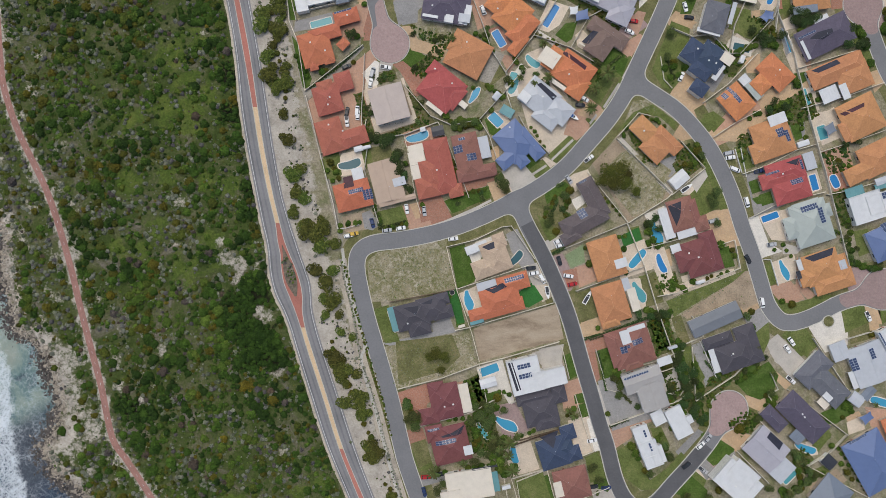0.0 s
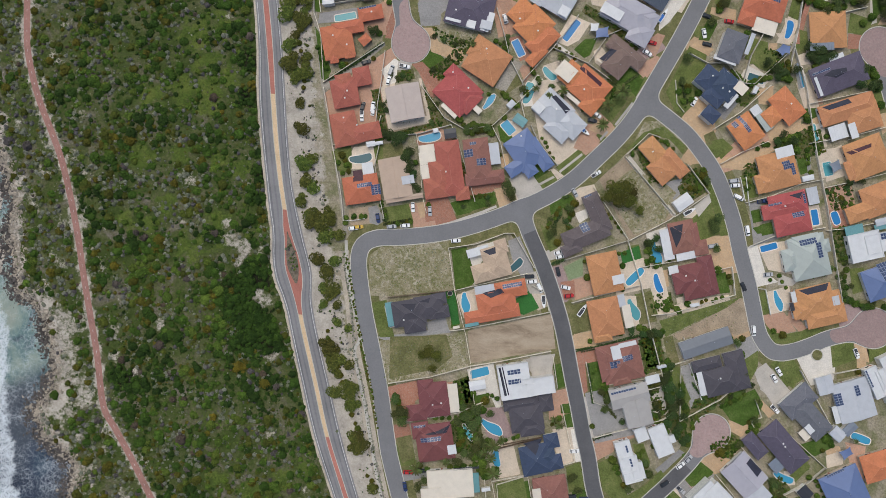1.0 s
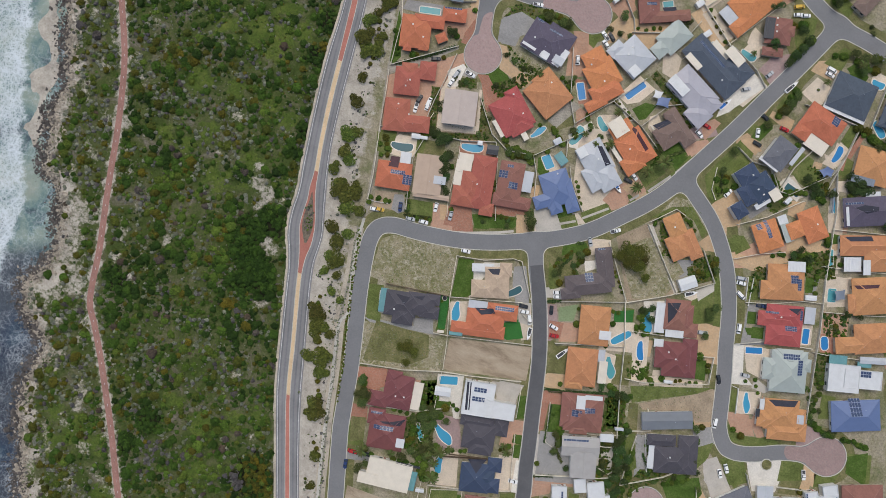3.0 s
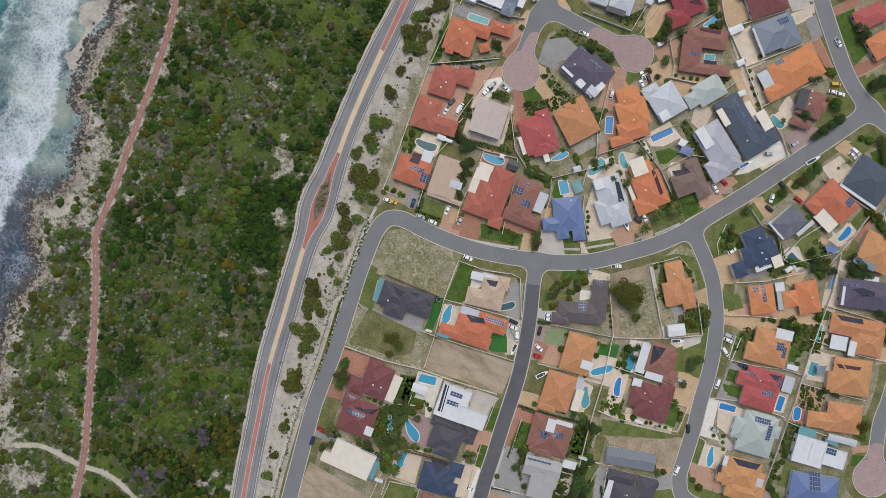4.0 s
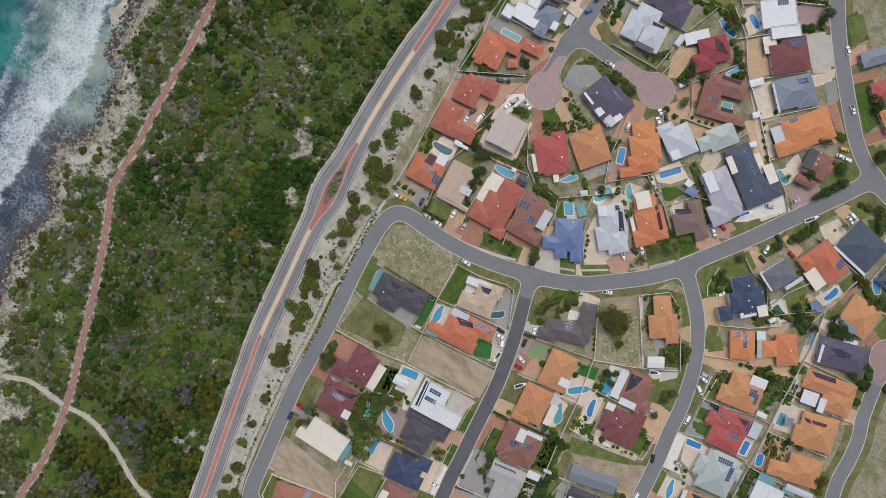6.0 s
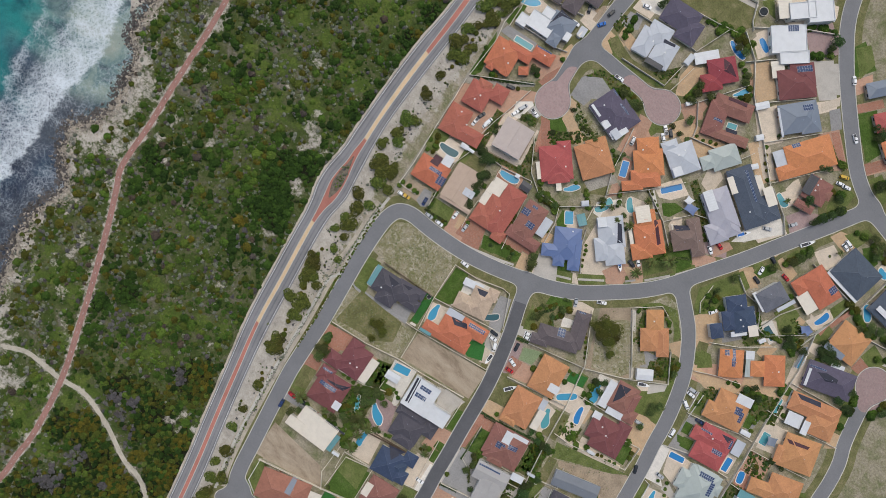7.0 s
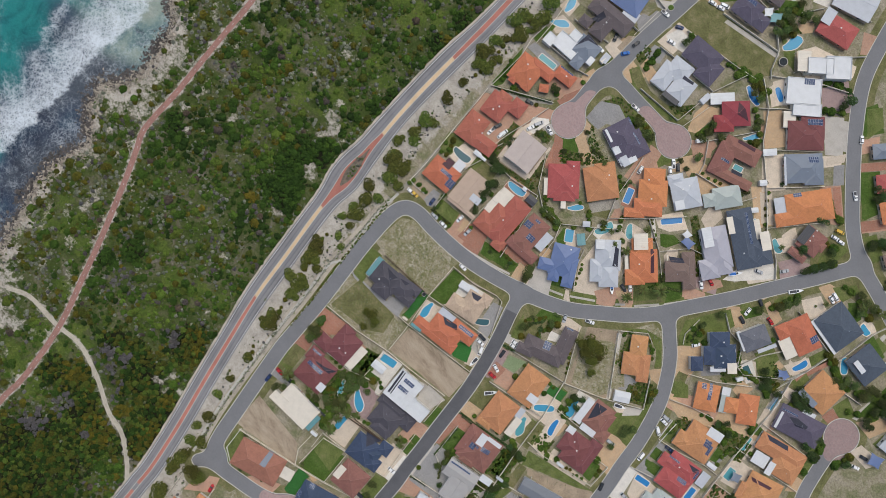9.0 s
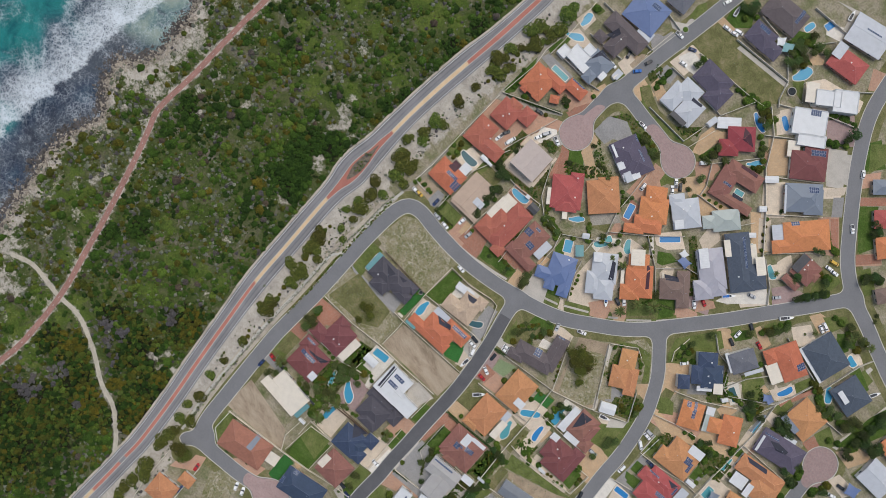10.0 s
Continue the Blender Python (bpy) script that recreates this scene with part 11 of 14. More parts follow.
fence([(99.9, 88.3), (101.5, 77.9), (105.1, 74)], "fence_cream", 0.8)
fence([(105.1, 101.2), (114.2, 97.3), (123.2, 98.6), (131, 89.6), (136.2, 89.6)], "fence_grey", 1.7)
fence([(131, 89.6), (133.6, 102.5), (138.8, 114.2)], "fence_grey", 1.7)
fence([(136.2, 89.6), (151.7, 106.4), (153, 109.5)], "fence_grey", 1.7)
fence([(119.3, 67.1), (131, 75.9), (143.9, 89.6)], "fence_cream", 1.7)
fence([(153, 109.5), (160.8, 89.6), (162.6, 81.8)], "fence_grey", 1.7)
fence([(162.1, 82.6), (190.5, 91.4)], "fence_cream", 1.7)
fence([(162.6, 81.8), (168.5, 58.5), (175, 36.5)], "fence_cream", 1.7)
fence([(164.7, 64.5), (185.4, 70.2), (202.1, 76.3)], "fence_cream", 1.7)
fence([(172.4, 44.3), (190.5, 50), (203, 54.6)], "fence_cream", 1.7)
fence([(176.3, 24.9), (185.4, 26.7), (203, 31.8)], "fence_cream", 1.7)
fence([(124.4, 51.5), (133.6, 57.7), (145.2, 63.7)], "fence_cream", 1.7)
fence([(137.5, 34.4), (149.1, 38.6), (162.6, 45.6), (171.9, 48.2)], "fence_cream", 1.7)
fence([(153.8, 21), (175, 26.1)], "fence_cream", 1.7)
fence([(175, 36.5), (178.9, 21), (182.8, 5.4), (186.7, -10.1)], "fence_grey", 1.7)
fence([(141.1, 14.4), (153.8, 21)], "fence_grey", 1.7)
fence([(136.7, 46.3), (139.3, 33.4)], "wall_white", 0.8)
fence([(134.1, 45.8), (137.2, 35.2)], "wall_white", 0.8)
fence([(147.6, -4.9), (150.4, -4.9), (153.8, -16.6)], "wall_white", 1)
fence([(80, 50.5), (105.1, 25.6), (103.3, 23.6), (84.9, 11.9), (66.3, 35.2)], "fence_cream", 1.7)
fence([(80.5, 52), (89.6, 62.4), (94.8, 61.1)], "fence_cream", 1.6)
fence([(109, 49.4), (120.1, 37), (105.1, 24.9)], "fence_cream", 1.7)
fence([(84.4, 11.9), (55.9, 0.3)], "fence_grey", 1.7)
fence([(84.4, 11.9), (92.2, -7.5), (98.6, -28.7), (107.7, -54.1)], "fence_cream", 1.7)
fence([(92.2, 0.3), (106.4, 4.1), (119.3, 8)], "fence_cream", 1.7)
fence([(98.6, -21.7), (107.7, -19.9), (136.2, -8.8), (133.6, 4.1), (125.8, 1.6)], "fence_cream", 1.7)
fence([(61.1, -19.2), (92.2, -8)], "fence_grey", 1.7)
fence([(67.6, -41.2), (98.6, -30.8)], "fence_brown", 1.7)
fence([(1.6, 1), (6.2, -18.4), (13.2, -38.6), (16.6, -51.5)], "fence_cream", 1.7)
fence([(1.6, 1), (14.5, 4.1), (26.9, 10.1), (31.3, 10.6), (42.0, -4.5)], "fence_cream", 1.7)
fence([(6.2, -18.4), (31.3, -10.1), (39.1, -7.5)], "fence_cream", 1.7)
fence([(5.7, -37.3), (11.9, -36), (50.9, -24.6), (48, -15.6), (41.7, -12.7)], "fence_cream", 1.7)
fence([(-24.3, -24.3), (5.4, -18.4)], "fence_brown", 1.7)
fence([(-20.6, -64.2), (-1, -59.3), (16.6, -52.8), (30, -49.4), (53.3, -42.5)], "fence_cream", 1.7)
fence([(16.6, -52.8), (20.2, -70.9), (24.9, -68.3)], "fence_cream", 1.7)
fence([(-10.9, -81.3), (13.2, -74.8), (20.2, -70.9)], "fence_grey", 1.7)
fence([(54.6, -45), (58, -59.3)], "fence_cream", 1)
fence([(55.9, -61.9), (37.8, -67.1), (31.3, -70.9)], "fence_grey", 1.7)
fence([(31.3, -90.4), (58.5, -81.3), (44.3, -85.2), (35.2, -87.8)], "fence_brown", 1.7)
fence([(60.6, -67.1), (63.7, -77.4), (68.9, -92.9), (59, -96.8), (48.2, -100.7), (31.3, -105.4), (33.9, -114.2)], "fence_cream", 1.3)
fence([(70.2, -46.3), (75.3, -64.5), (80.5, -65.8)], "fence_grey", 1)
fence([(76.8, -80.8), (89.6, -76.1), (107.7, -69.6), (111.6, -67.1)], "fence_cream", 1.7)
fence([(98.6, -56.7), (107.7, -53.6)], "fence_cream", 1.7)
fence([(107.7, -45), (119.3, -39.9), (114.2, -30.8)], "fence_cream", 1.7)
fence([(114.2, -45), (116, -69.6), (133.6, -58), (142.6, -48.9)], "fence_cream", 1.4)
fence([(118.1, -42.5), (125.3, -58.8)], "wall_white", 0.9)
fence([(81.8, -55.4), (97.3, -51.5), (110.3, -46.3)], "fence_cream", 1.7)
fence([(150.4, -56.7), (153.8, -64.5), (149.1, -67.1), (153, -72.7), (155.6, -70.9)], "fence_cream", 1)
fence([(158.2, -64.5), (185.4, -85.2), (180.2, -90.4)], "fence_grey", 1.7)
fence([(145.2, -78.7), (159.5, -92.9)], "fence_grey", 1.7)
fence([(134.9, -92.9), (149.1, -107.2)], "fence_grey", 1.7)
fence([(185.4, -85.2), (177.6, -92.9), (167.2, -99.4), (195.7, -114.2)], "fence_cream", 1.7)
fence([(169.8, -41.2), (185.4, -64.5)], "fence_grey", 1.7)
fence([(185.4, -41.2), (203, -36)], "fence_grey", 1.7)
fence([(92.2, -64.5), (109, -67.1), (111.6, -63.2), (107.7, -54.1)], "fence_cream", 1)
fence([(-67.3, 105), (-69.7, 115.3), (-77.6, 139.5)], "fence_cream", 1.7)
fence([(-65, 108.8), (-42.3, 114.2), (-37.4, 116.4)], "fence_grey", 1.7)
fence([(-65.2, 128.3), (-45.1, 135.2)], "fence_grey", 1.7)
fence([(-75.3, 143.3), (-40.8, 151.4)], "fence_grey", 1.7)
fence([(-61.6, 168.2), (-42.1, 169.7)], "fence_grey", 1.7)
fence([(-40.5, 148.9), (-42.8, 166.4)], "fence_cream", 0.9)
fence([(-39.6, 146.6), (-39.9, 147.8)], "fence_cream", 0.8)
fence([(-27.2, 155.8), (-3.8, 162.4), (7.8, 164), (9, 140.4), (-15.7, 134.6)], "fence_grey", 1.7)
fence([(-25.7, 172.4), (4.6, 181.7), (15.2, 185.8)], "fence_cream", 1.7)
fence([(-21.9, 192.8), (11.3, 204), (16.6, 195.4), (20.1, 192.6)], "fence_cream", 1.7)
fence([(-25, 210.6), (-3.9, 213.4), (11.3, 204)], "fence_grey", 1.7)
fence([(7.8, 164), (11.6, 184.5)], "fence_grey", 1.7)
fence([(13.1, 157.2), (13.1, 141.4)], "fence_cream", 1.7)
fence([(38.6, 171.3), (27, 146.9), (35.6, 138), (37.9, 133.1)], "fence_grey", 1.7)
fence([(18.1, 189.3), (31.6, 182.7), (44.5, 169.5), (64.8, 156.9), (84.4, 143.1)], "fence_cream", 1.7)
fence([(29.2, 178.9), (37.6, 189.5), (51.3, 202.1)], "fence_cream", 1.7)
fence([(47.5, 167.6), (66.5, 191)], "fence_cream", 1.7)
fence([(64.8, 156.9), (81.8, 181.5)], "fence_cream", 1.7)
fence([(81.8, 144.6), (97, 170.4)], "fence_cream", 1.7)
fence([(37.1, 131.9), (62.8, 142.3), (65.5, 149.5)], "fence_grey", 1.7)
fence([(18.8, 193.4), (36.8, 211.1), (49.7, 220.6)], "fence_cream", 1.7)
fence([(-13.9, 237.1), (10.3, 245), (27.1, 252.2)], "fence_grey", 1.7)
fence([(22.2, 213), (40, 239)], "fence_grey", 1.7)
fence([(1.9, 225.6), (6.9, 236.6)], "fence_grey", 1.7)
fence([(85.2, 144.3), (99, 138.3), (106, 132.5)], "fence_grey", 1.7)
fence([(127, 132.5), (155.2, 132.7), (154.5, 117.3), (152.4, 108.1)], "fence_grey", 1.7)
fence([(159.8, 131.6), (159.4, 156.5), (160.8, 164.4)], "fence_grey", 1.7)
fence([(163.1, 122.6), (185.2, 130)], "fence_cream", 1.7)
fence([(152.3, 99.4), (154.5, 117.3)], "fence_grey", 1.7)
fence([(36.9, -127.2), (30.6, -120.5), (27.9, -104.8)], "fence_cream", 1.7)
fence([(4.2, -139.3), (37.4, -126.5), (52.6, -120.1), (66.8, -113), (76.1, -109.2)], "fence_cream", 1.7)
fence([(36.9, -124.4), (33.8, -106.7), (47.7, -101.2), (52.6, -120.1)], "fence_cream", 1.2)
fence([(16.2, -153.8), (7.9, -150.4), (4.6, -138.6)], "wall_white", 0.9)
fence([(5, -176), (11.7, -196.6), (16.7, -206.7)], "fence_cream", 1.7)
fence([(21.8, -168.8), (24.2, -176.3), (27.9, -187.4)], "wall_white", 1.7)
hedge([(-60.8, 74.4), (-47.8, 84.2), (-38, 93.1)], 1.4, 1.1, "leafdark")
hedge([(-29.1, 9.4), (-24.4, 10.7), (-17.2, 12.5)], 1.2, 1.1, "leafdark")
hedge([(65.5, -41.2), (71.8, -39.3)], 1.2, 1.1, "leafdark")
hedge([(67.9, -41.3), (82.2, -36.1), (95.2, -30.9)], 1.3, 1.1, "leafdark")
hedge([(74.9, -64.7), (71.2, -47.1)], 0.9, 1.1, "leafdark")
hedge([(81.6, -66), (86.1, -70.5)], 1.2, 1.1, "leaf")
hedge([(103, 87.4), (105, 80.9), (106.1, 78.3)], 1.2, 1.1, "leafdark")
hedge([(120.6, -51.7), (127.7, -60.1)], 1, 1.1, "leafdark")
hedge([(52.5, 29.0), (54.9, 30.2)], 1.2, 1.1, "leaf")
hedge([(52.3, 21.1), (49.7, 15.9), (50.4, 12)], 1.3, 1.1, "leafdark")
hedge([(78.3, 83.5), (76.4, 80.9)], 1.1, 1.1, "leafdark")
hedge([(49.8, 205.7), (57.8, 213.1)], 1.2, 1.1, "leafdark")
hedge([(48.7, 222.2), (43.5, 218.4)], 1.1, 1.1, "leafdark")
hedge([(90.2, 181.1), (98.5, 177.4)], 1.1, 1.1, "leafolive")
hedge([(119.9, -44.5), (126.4, -55.6)], 1.2, 1.1, "leafdark")
hedge([(50.5, -1.9), (55.6, 0.3)], 1.2, 1.1, "leafdark")
hedge([(77, -81.6), (84.8, -78.3)], 1.2, 1.1, "leafdark")
hedge([(76.4, 84.8), (82.2, 89.2)], 1, 1.1, "leaf")
planting("dark", -33.5, 53.6, -37.4, 51.0, 2, 1.9)
planting("dark", -32.2, 49.7, -21.8, 52.3, 5, 1.9)
planting("dark", -22.4, 44.5, -18.7, 25.0, 8, 1.9)
planting("tree", 2.9, 58.8, 17.2, 59.5, 7, 1.7)
planting("tree", 4.2, 55.4, 15.9, 56.9, 5, 1.7)
planting("shrub", 14.0, 49.7, 22.4, 46.5, 4, 1.2)
planting("dark", 22.4, 90.0, 20.3, 99.1, 4, 1.2)
planting("shrub", 39.3, 56.2, 47.1, 46.5, 5, 1.0)
planting("dark", 14.0, 99.1, 21.8, 95.2, 4, 1.2)
planting("shrub", -1.0, 80.9, 14.6, 73.1, 6, 1.0)
planting("tree", 19.8, 75.7, 27.6, 69.2, 5, 1.7)
planting("tree", 31.5, 88.7, 38.0, 79.6, 4, 1.4)
planting("shrub", 41.9, 99.1, 53.6, 93.9, 5, 1.0)
planting("dark", 68.6, 85.5, 72.3, 87.4, 3, 1.2)
planting("shrub", 67.9, 112.1, 80.9, 100.4, 6, 1.0)
planting("dark", 112.1, 87.4, 114.7, 79.6, 4, 1.2)
planting("tree", 124.3, 96.5, 132.1, 90.0, 4, 1.4)
planting("dark", 130.3, 114.7, 131.6, 106.9, 3, 1.4)
planting("dark", 134.2, 90.0, 144.6, 93.9, 5, 1.7)
planting("dark", 145.9, 99.1, 152.4, 92.6, 4, 2.2)
planting("dark", 148.5, 64.0, 160.2, 67.9, 6, 1.7)
planting("dark", 139.4, 60.1, 145.9, 62.7, 3, 1.4)
planting("dark", 162.2, 78.3, 169.3, 58.8, 8, 1.4)
planting("shrub", 186.2, 71.8, 170.6, 67.9, 5, 1.2)
planting("dark", 71.8, 83.5, 70.5, 75.7, 3, 1.2)
planting("tree", 92.6, 61.4, 103.0, 56.2, 5, 1.2)
planting("dark", 84.8, 56.2, 82.2, 51.0, 3, 1.2)
planting("shrub", 90.0, 48.4, 99.1, 38.0, 5, 1.0)
planting("tree", 109.5, 38.0, 119.9, 40.6, 4, 1.4)
planting("shrub", 71.8, 26.3, 82.2, 14.6, 6, 1.0)
planting("dark", 92.6, 13.3, 99.1, 0.3, 5, 1.7)
planting("dark", 106.9, 5.5, 92.6, 0.3, 3, 1.2)
planting("dark", 104.3, -15.3, 112.1, -19.2, 5, 1.4)
planting("shrub", 118.6, -15.3, 131.6, -10.1, 6, 1.0)
planting("dark", 92.6, -28.3, 104.3, -30.9, 6, 1.9)
planting("tree", 87.4, -29.6, 69.2, -36.1, 7, 1.2)
planting("dark", 106.9, -41.3, 112.1, -64.7, 9, 2.2)
planting("dark", 114.7, -51.7, 118.6, -67.3, 6, 1.7)
planting("dark", 113.9, -76.4, 119.1, -71.2, 5, 1.7)
planting("tree", 103.0, -68.6, 112.1, -75.1, 5, 1.7)
planting("tree", 12.0, -64.7, 17.2, -75.1, 5, 1.7)
planting("tree", 14.6, -76.4, 25.0, -72.5, 6, 2.2)
planting("tree", 15.9, -82.9, 15.1, -93.3, 5, 1.9)
planting("tree", 22.4, -84.2, 25.0, -93.3, 5, 2.2)
planting("dark", 10.7, -101.1, 27.6, -97.2, 6, 1.7)
planting("dark", 25.0, -93.3, 27.6, -105.0, 4, 2.2)
planting("dark", -10.1, -79.0, 13.3, -77.2, 8, 1.2)
planting("tree", -16.6, -68.6, -12.0, -80.3, 5, 2.2)
planting("tree", -4.9, -99.8, 1.6, -102.4, 3, 1.4)
planting("dark", 31.5, -67.3, 25.0, -64.7, 3, 1.2)
planting("dark", 30.2, -88.1, 43.2, -82.9, 5, 1.2)
planting("shrub", 56.2, -76.4, 60.8, -73.1, 3, 1.4)
planting("dark", 75.7, -47.8, 72.3, -58.2, 4, 1.0)
planting("tree", 78.3, -54.3, 82.2, -64.7, 4, 1.9)
planting("shrub", 99.1, -56.9, 108.2, -67.3, 5, 1.4)
planting("tree", 95.2, -86.8, 104.3, -97.2, 6, 1.7)
planting("dark", 86.1, -90.7, 90.0, -97.2, 3, 1.2)
planting("shrub", 119.9, -46.5, 126.9, -58.2, 6, 1.0)
planting("dark", 123.2, -66.0, 120.1, -81.6, 6, 1.4)
planting("tree", 134.2, -84.2, 145.9, -76.4, 5, 1.7)
planting("tree", 147.2, -67.3, 153.7, -72.5, 4, 1.4)
planting("dark", 134.2, -62.1, 145.9, -54.3, 6, 1.4)
planting("tree", 161.5, -93.3, 165.4, -111.5, 7, 1.9)
planting("tree", 155.0, -114.1, 170.6, -105.0, 6, 1.9)
planting("dark", 181.0, -90.7, 195.3, -111.5, 9, 1.4)
planting("dark", 183.6, -64.7, 187.5, -76.4, 5, 1.4)
planting("tree", 173.2, -102.4, 179.7, -107.6, 3, 1.7)
planting("dark", 170.6, 2.9, 183.6, 7.5, 6, 1.2)
planting("dark", 186.2, 14.6, 187.5, -4.9, 7, 1.4)
planting("dark", 186.2, -6.2, 203.8, -9.6, 7, 1.7)
planting("shrub", 174.5, 44.5, 188.8, 36.7, 8, 1.2)
planting("dark", 186.2, 52.3, 201.8, 56.2, 5, 1.2)
planting("dark", 136.8, 39.3, 145.9, 44.5, 3, 1.2)
planting("dark", 168.0, 47.1, 162.8, 62.7, 5, 1.2)
planting("shrub", 155.0, 2.9, 160.2, -4.9, 3, 1.0)
planting("dark", -32.2, 21.1, -28.3, 10.7, 5, 1.2)
planting("shrub", -28.3, 9.4, -16.6, 12.0, 6, 1.2)
planting("shrub", -53.0, 41.9, -47.8, 31.5, 5, 1.4)
planting("dark", -47.8, 10.7, -37.4, 12.7, 4, 1.2)
planting("tree", 8.1, 25.0, 19.8, 27.6, 5, 1.2)
planting("shrub", 45.8, 13.3, 52.3, 25.0, 7, 1.2)
planting("tree", 54.9, 26.3, 58.2, 10.7, 7, 1.4)
planting("dark", 64.0, 0.3, 84.8, 6.8, 7, 1.0)
planting("shrub", -6.2, -25.7, 5.5, -21.8, 4, 0.7)
planting("dark", -68.2, 90.0, -62.0, 77.3, 5, 1.4)
planting("tree", -9.9, 126.2, 6.3, 125.0, 7, 1.9)
planting("dark", -21.8, 142.4, -26.3, 152.2, 4, 1.9)
planting("tree", 21.4, 143.9, 23.4, 158.5, 6, 1.9)
planting("tree", 10.9, 183.9, 25.3, 187.3, 6, 2.2)
planting("dark", 27.8, 177.0, 43.9, 168.8, 6, 1.7)
planting("tree", -6.5, 215.7, 9.0, 215.0, 7, 2.2)
planting("tree", -4.6, 221.6, 6.0, 227.4, 5, 2.2)
planting("dark", 0.3, 178.1, 12.5, 186.4, 5, 1.7)
planting("dark", -37.7, 205.1, -25.3, 208.0, 5, 2.2)
planting("dark", 37.8, 213.1, 45.8, 220.5, 4, 1.7)
planting("dark", 98.5, 177.4, 106.3, 181.4, 4, 1.9)
planting("dark", 111.6, 149.9, 119.7, 166.0, 7, 2.2)
planting("tree", 104.0, 163.4, 113.8, 167.9, 4, 1.9)
planting("tree", 116.3, 120.6, 121.2, 137.0, 6, 2.2)
planting("tree", 140.3, 162.2, 152.8, 159.7, 5, 2.2)
planting("tree", 157.6, 130.3, 176.4, 129.3, 7, 2.2)
planting("tree", 178.0, 131.9, 188.1, 139.7, 6, 2.5)
planting("dark", 195.2, 128.3, 188.0, 153.9, 9, 2.5)
planting("dark", 200.7, 137.2, 202.1, 145.2, 3, 3.0)
planting("dark", 160.6, 103.8, 173.5, 104.7, 5, 1.9)
planting("tree", 152.6, 96.4, 151.1, 102.6, 3, 1.7)
planting("dark", 193.4, 94.1, 190.2, 103.2, 4, 1.9)
planting("tree", 202.0, 99.4, 205.0, 109.9, 4, 2.2)
planting("dark", 97.6, 204.4, 112.7, 200.3, 5, 2.2)
planting("dark", 120.0, 183.5, 128.0, 190.9, 5, 2.5)
planting("shrub", 38.0, 133.6, 57.7, 142.6, 6, 1.1)
planting("shrub", 65.9, 158.7, 81.4, 143.9, 5, 1.4)
planting("dark", 30.3, 152.5, 43.9, 168.8, 5, 1.4)
planting("dark", 21.5, -95.9, 29.1, -86.5, 5, 2.8)
planting("dark", 33.3, -99.6, 26.8, -104.4, 3, 2.5)
planting("olive", -56.7, -7.5, -53.0, -30.9, 6, 1.2)
planting("olive", -51.7, -41.3, -42.1, -67.3, 10, 1.4)
planting("olive", -40.6, -71.2, -30.2, -93.3, 8, 1.4)
planting("olive", -27.0, -106.3, -21.8, -114.1, 3, 1.4)
planting("olive", -77.5, 96.5, -73.8, 80.9, 4, 1.4)
planting("olive", -73.3, 75.7, -71.8, 67.9, 3, 1.2)
planting("olive", -68.6, 36.7, -66.0, 25.0, 4, 1.2)
planting("olive", -63.4, 12.0, -54.3, 2.9, 6, 1.2)
planting("dark", 200.6, -8.3, 218.8, -7.0, 8, 1.7)
planting("shrub", -45.5, -7.5, -35.4, -44.5, 60, 0.5)
planting("shrub", -35.4, -44.5, -19.0, -100.6, 90, 0.5)
trampoline(16.8, 203.2, 2.4)
trampoline(4.2, -20.0, 1.2)
ring_bed(177.3, -33.3, 2.9)
ring_bed(-40.7, 172.8, 1.8, "lush")
ring_bed(130.1, 141.7, 0.9, "garden")
ring_bed(90.7, 176.2, 1.0, "garden")
ring_bed(180.2, 39.8, 1.3, "garden")


# ---------- houses and what stands beside them ----------
house(-58.1, 93.1, 15.8, "terra", ((-0.32, -1.67, 14.35, 15.68, "h"), (5.48, 3.84, 14.62, 6.11, "h"), (17.03, 8.47, 11.43, 6.64, "h"), (-3.45, -7.75, 3.99, 6.91, "h"), (3.98, -7.11, 4.52, 6.11, "h"),), "terracotta tiled hipped-roof single-storey house with solar panels", wall="wall_red", solar=((16.16, 11.39, 8.22, 1, 7, 1),), vents=((-1.91, 1.06), (3.57, -4.05), (17.58, 8.67),))
house(-45.5, 93.5, -45, "terra", ((-0, -0.04, 4.37, 5.1, "h"),), "terracotta tiled hipped-roof garden pavilion with cream brick walls")
house(-53.5, 67.7, 16.2, "rust", ((1.08, 0.19, 12.23, 13.29, "h"), (1.48, 5.38, 7.44, 7.18, "h"), (10.23, 6.13, 7.97, 8.77, "h"),), "rust-red tiled hipped-roof single-storey house with red brick walls", wall="wall_red", vents=((2.39, 0.52), (0.67, -2.42),))
house(-50.9, 54.2, 17.1, "rust", ((-0.87, -2.54, 11.96, 15.68, "h"), (7.94, -6.05, 14.62, 7.97, "h"),), "rust-red tiled hipped-roof single-storey house with red brick walls", wall="wall_red", vents=((4.89, -1.84), (-0.38, 2.53),))
house(-24.4, 65.8, 15.8, "fawn", ((-0.04, -0.03, 15.8, 16.43, "g"),), "fawn metal low gabled-roof two-storey house with white rendered walls", wall="wall_white", eave=4.8)
house(0.1, 73.3, -38.3, "red", ((-0.56, -0.4, 17.82, 16.33, "h"), (-7.39, 4.34, 7.72, 7.13, "h"), (5.36, 0.13, 8.91, 11.28, "h"),), "red tiled hipped-roof single-storey house with a patio roof", patios=((2.43, -8.73, 8.93, 3.57, "cream"), (10.72, -0.13, 5.95, 2.68, "cream"),), vents=((-8.23, 4.4), (1.95, 3.94),))
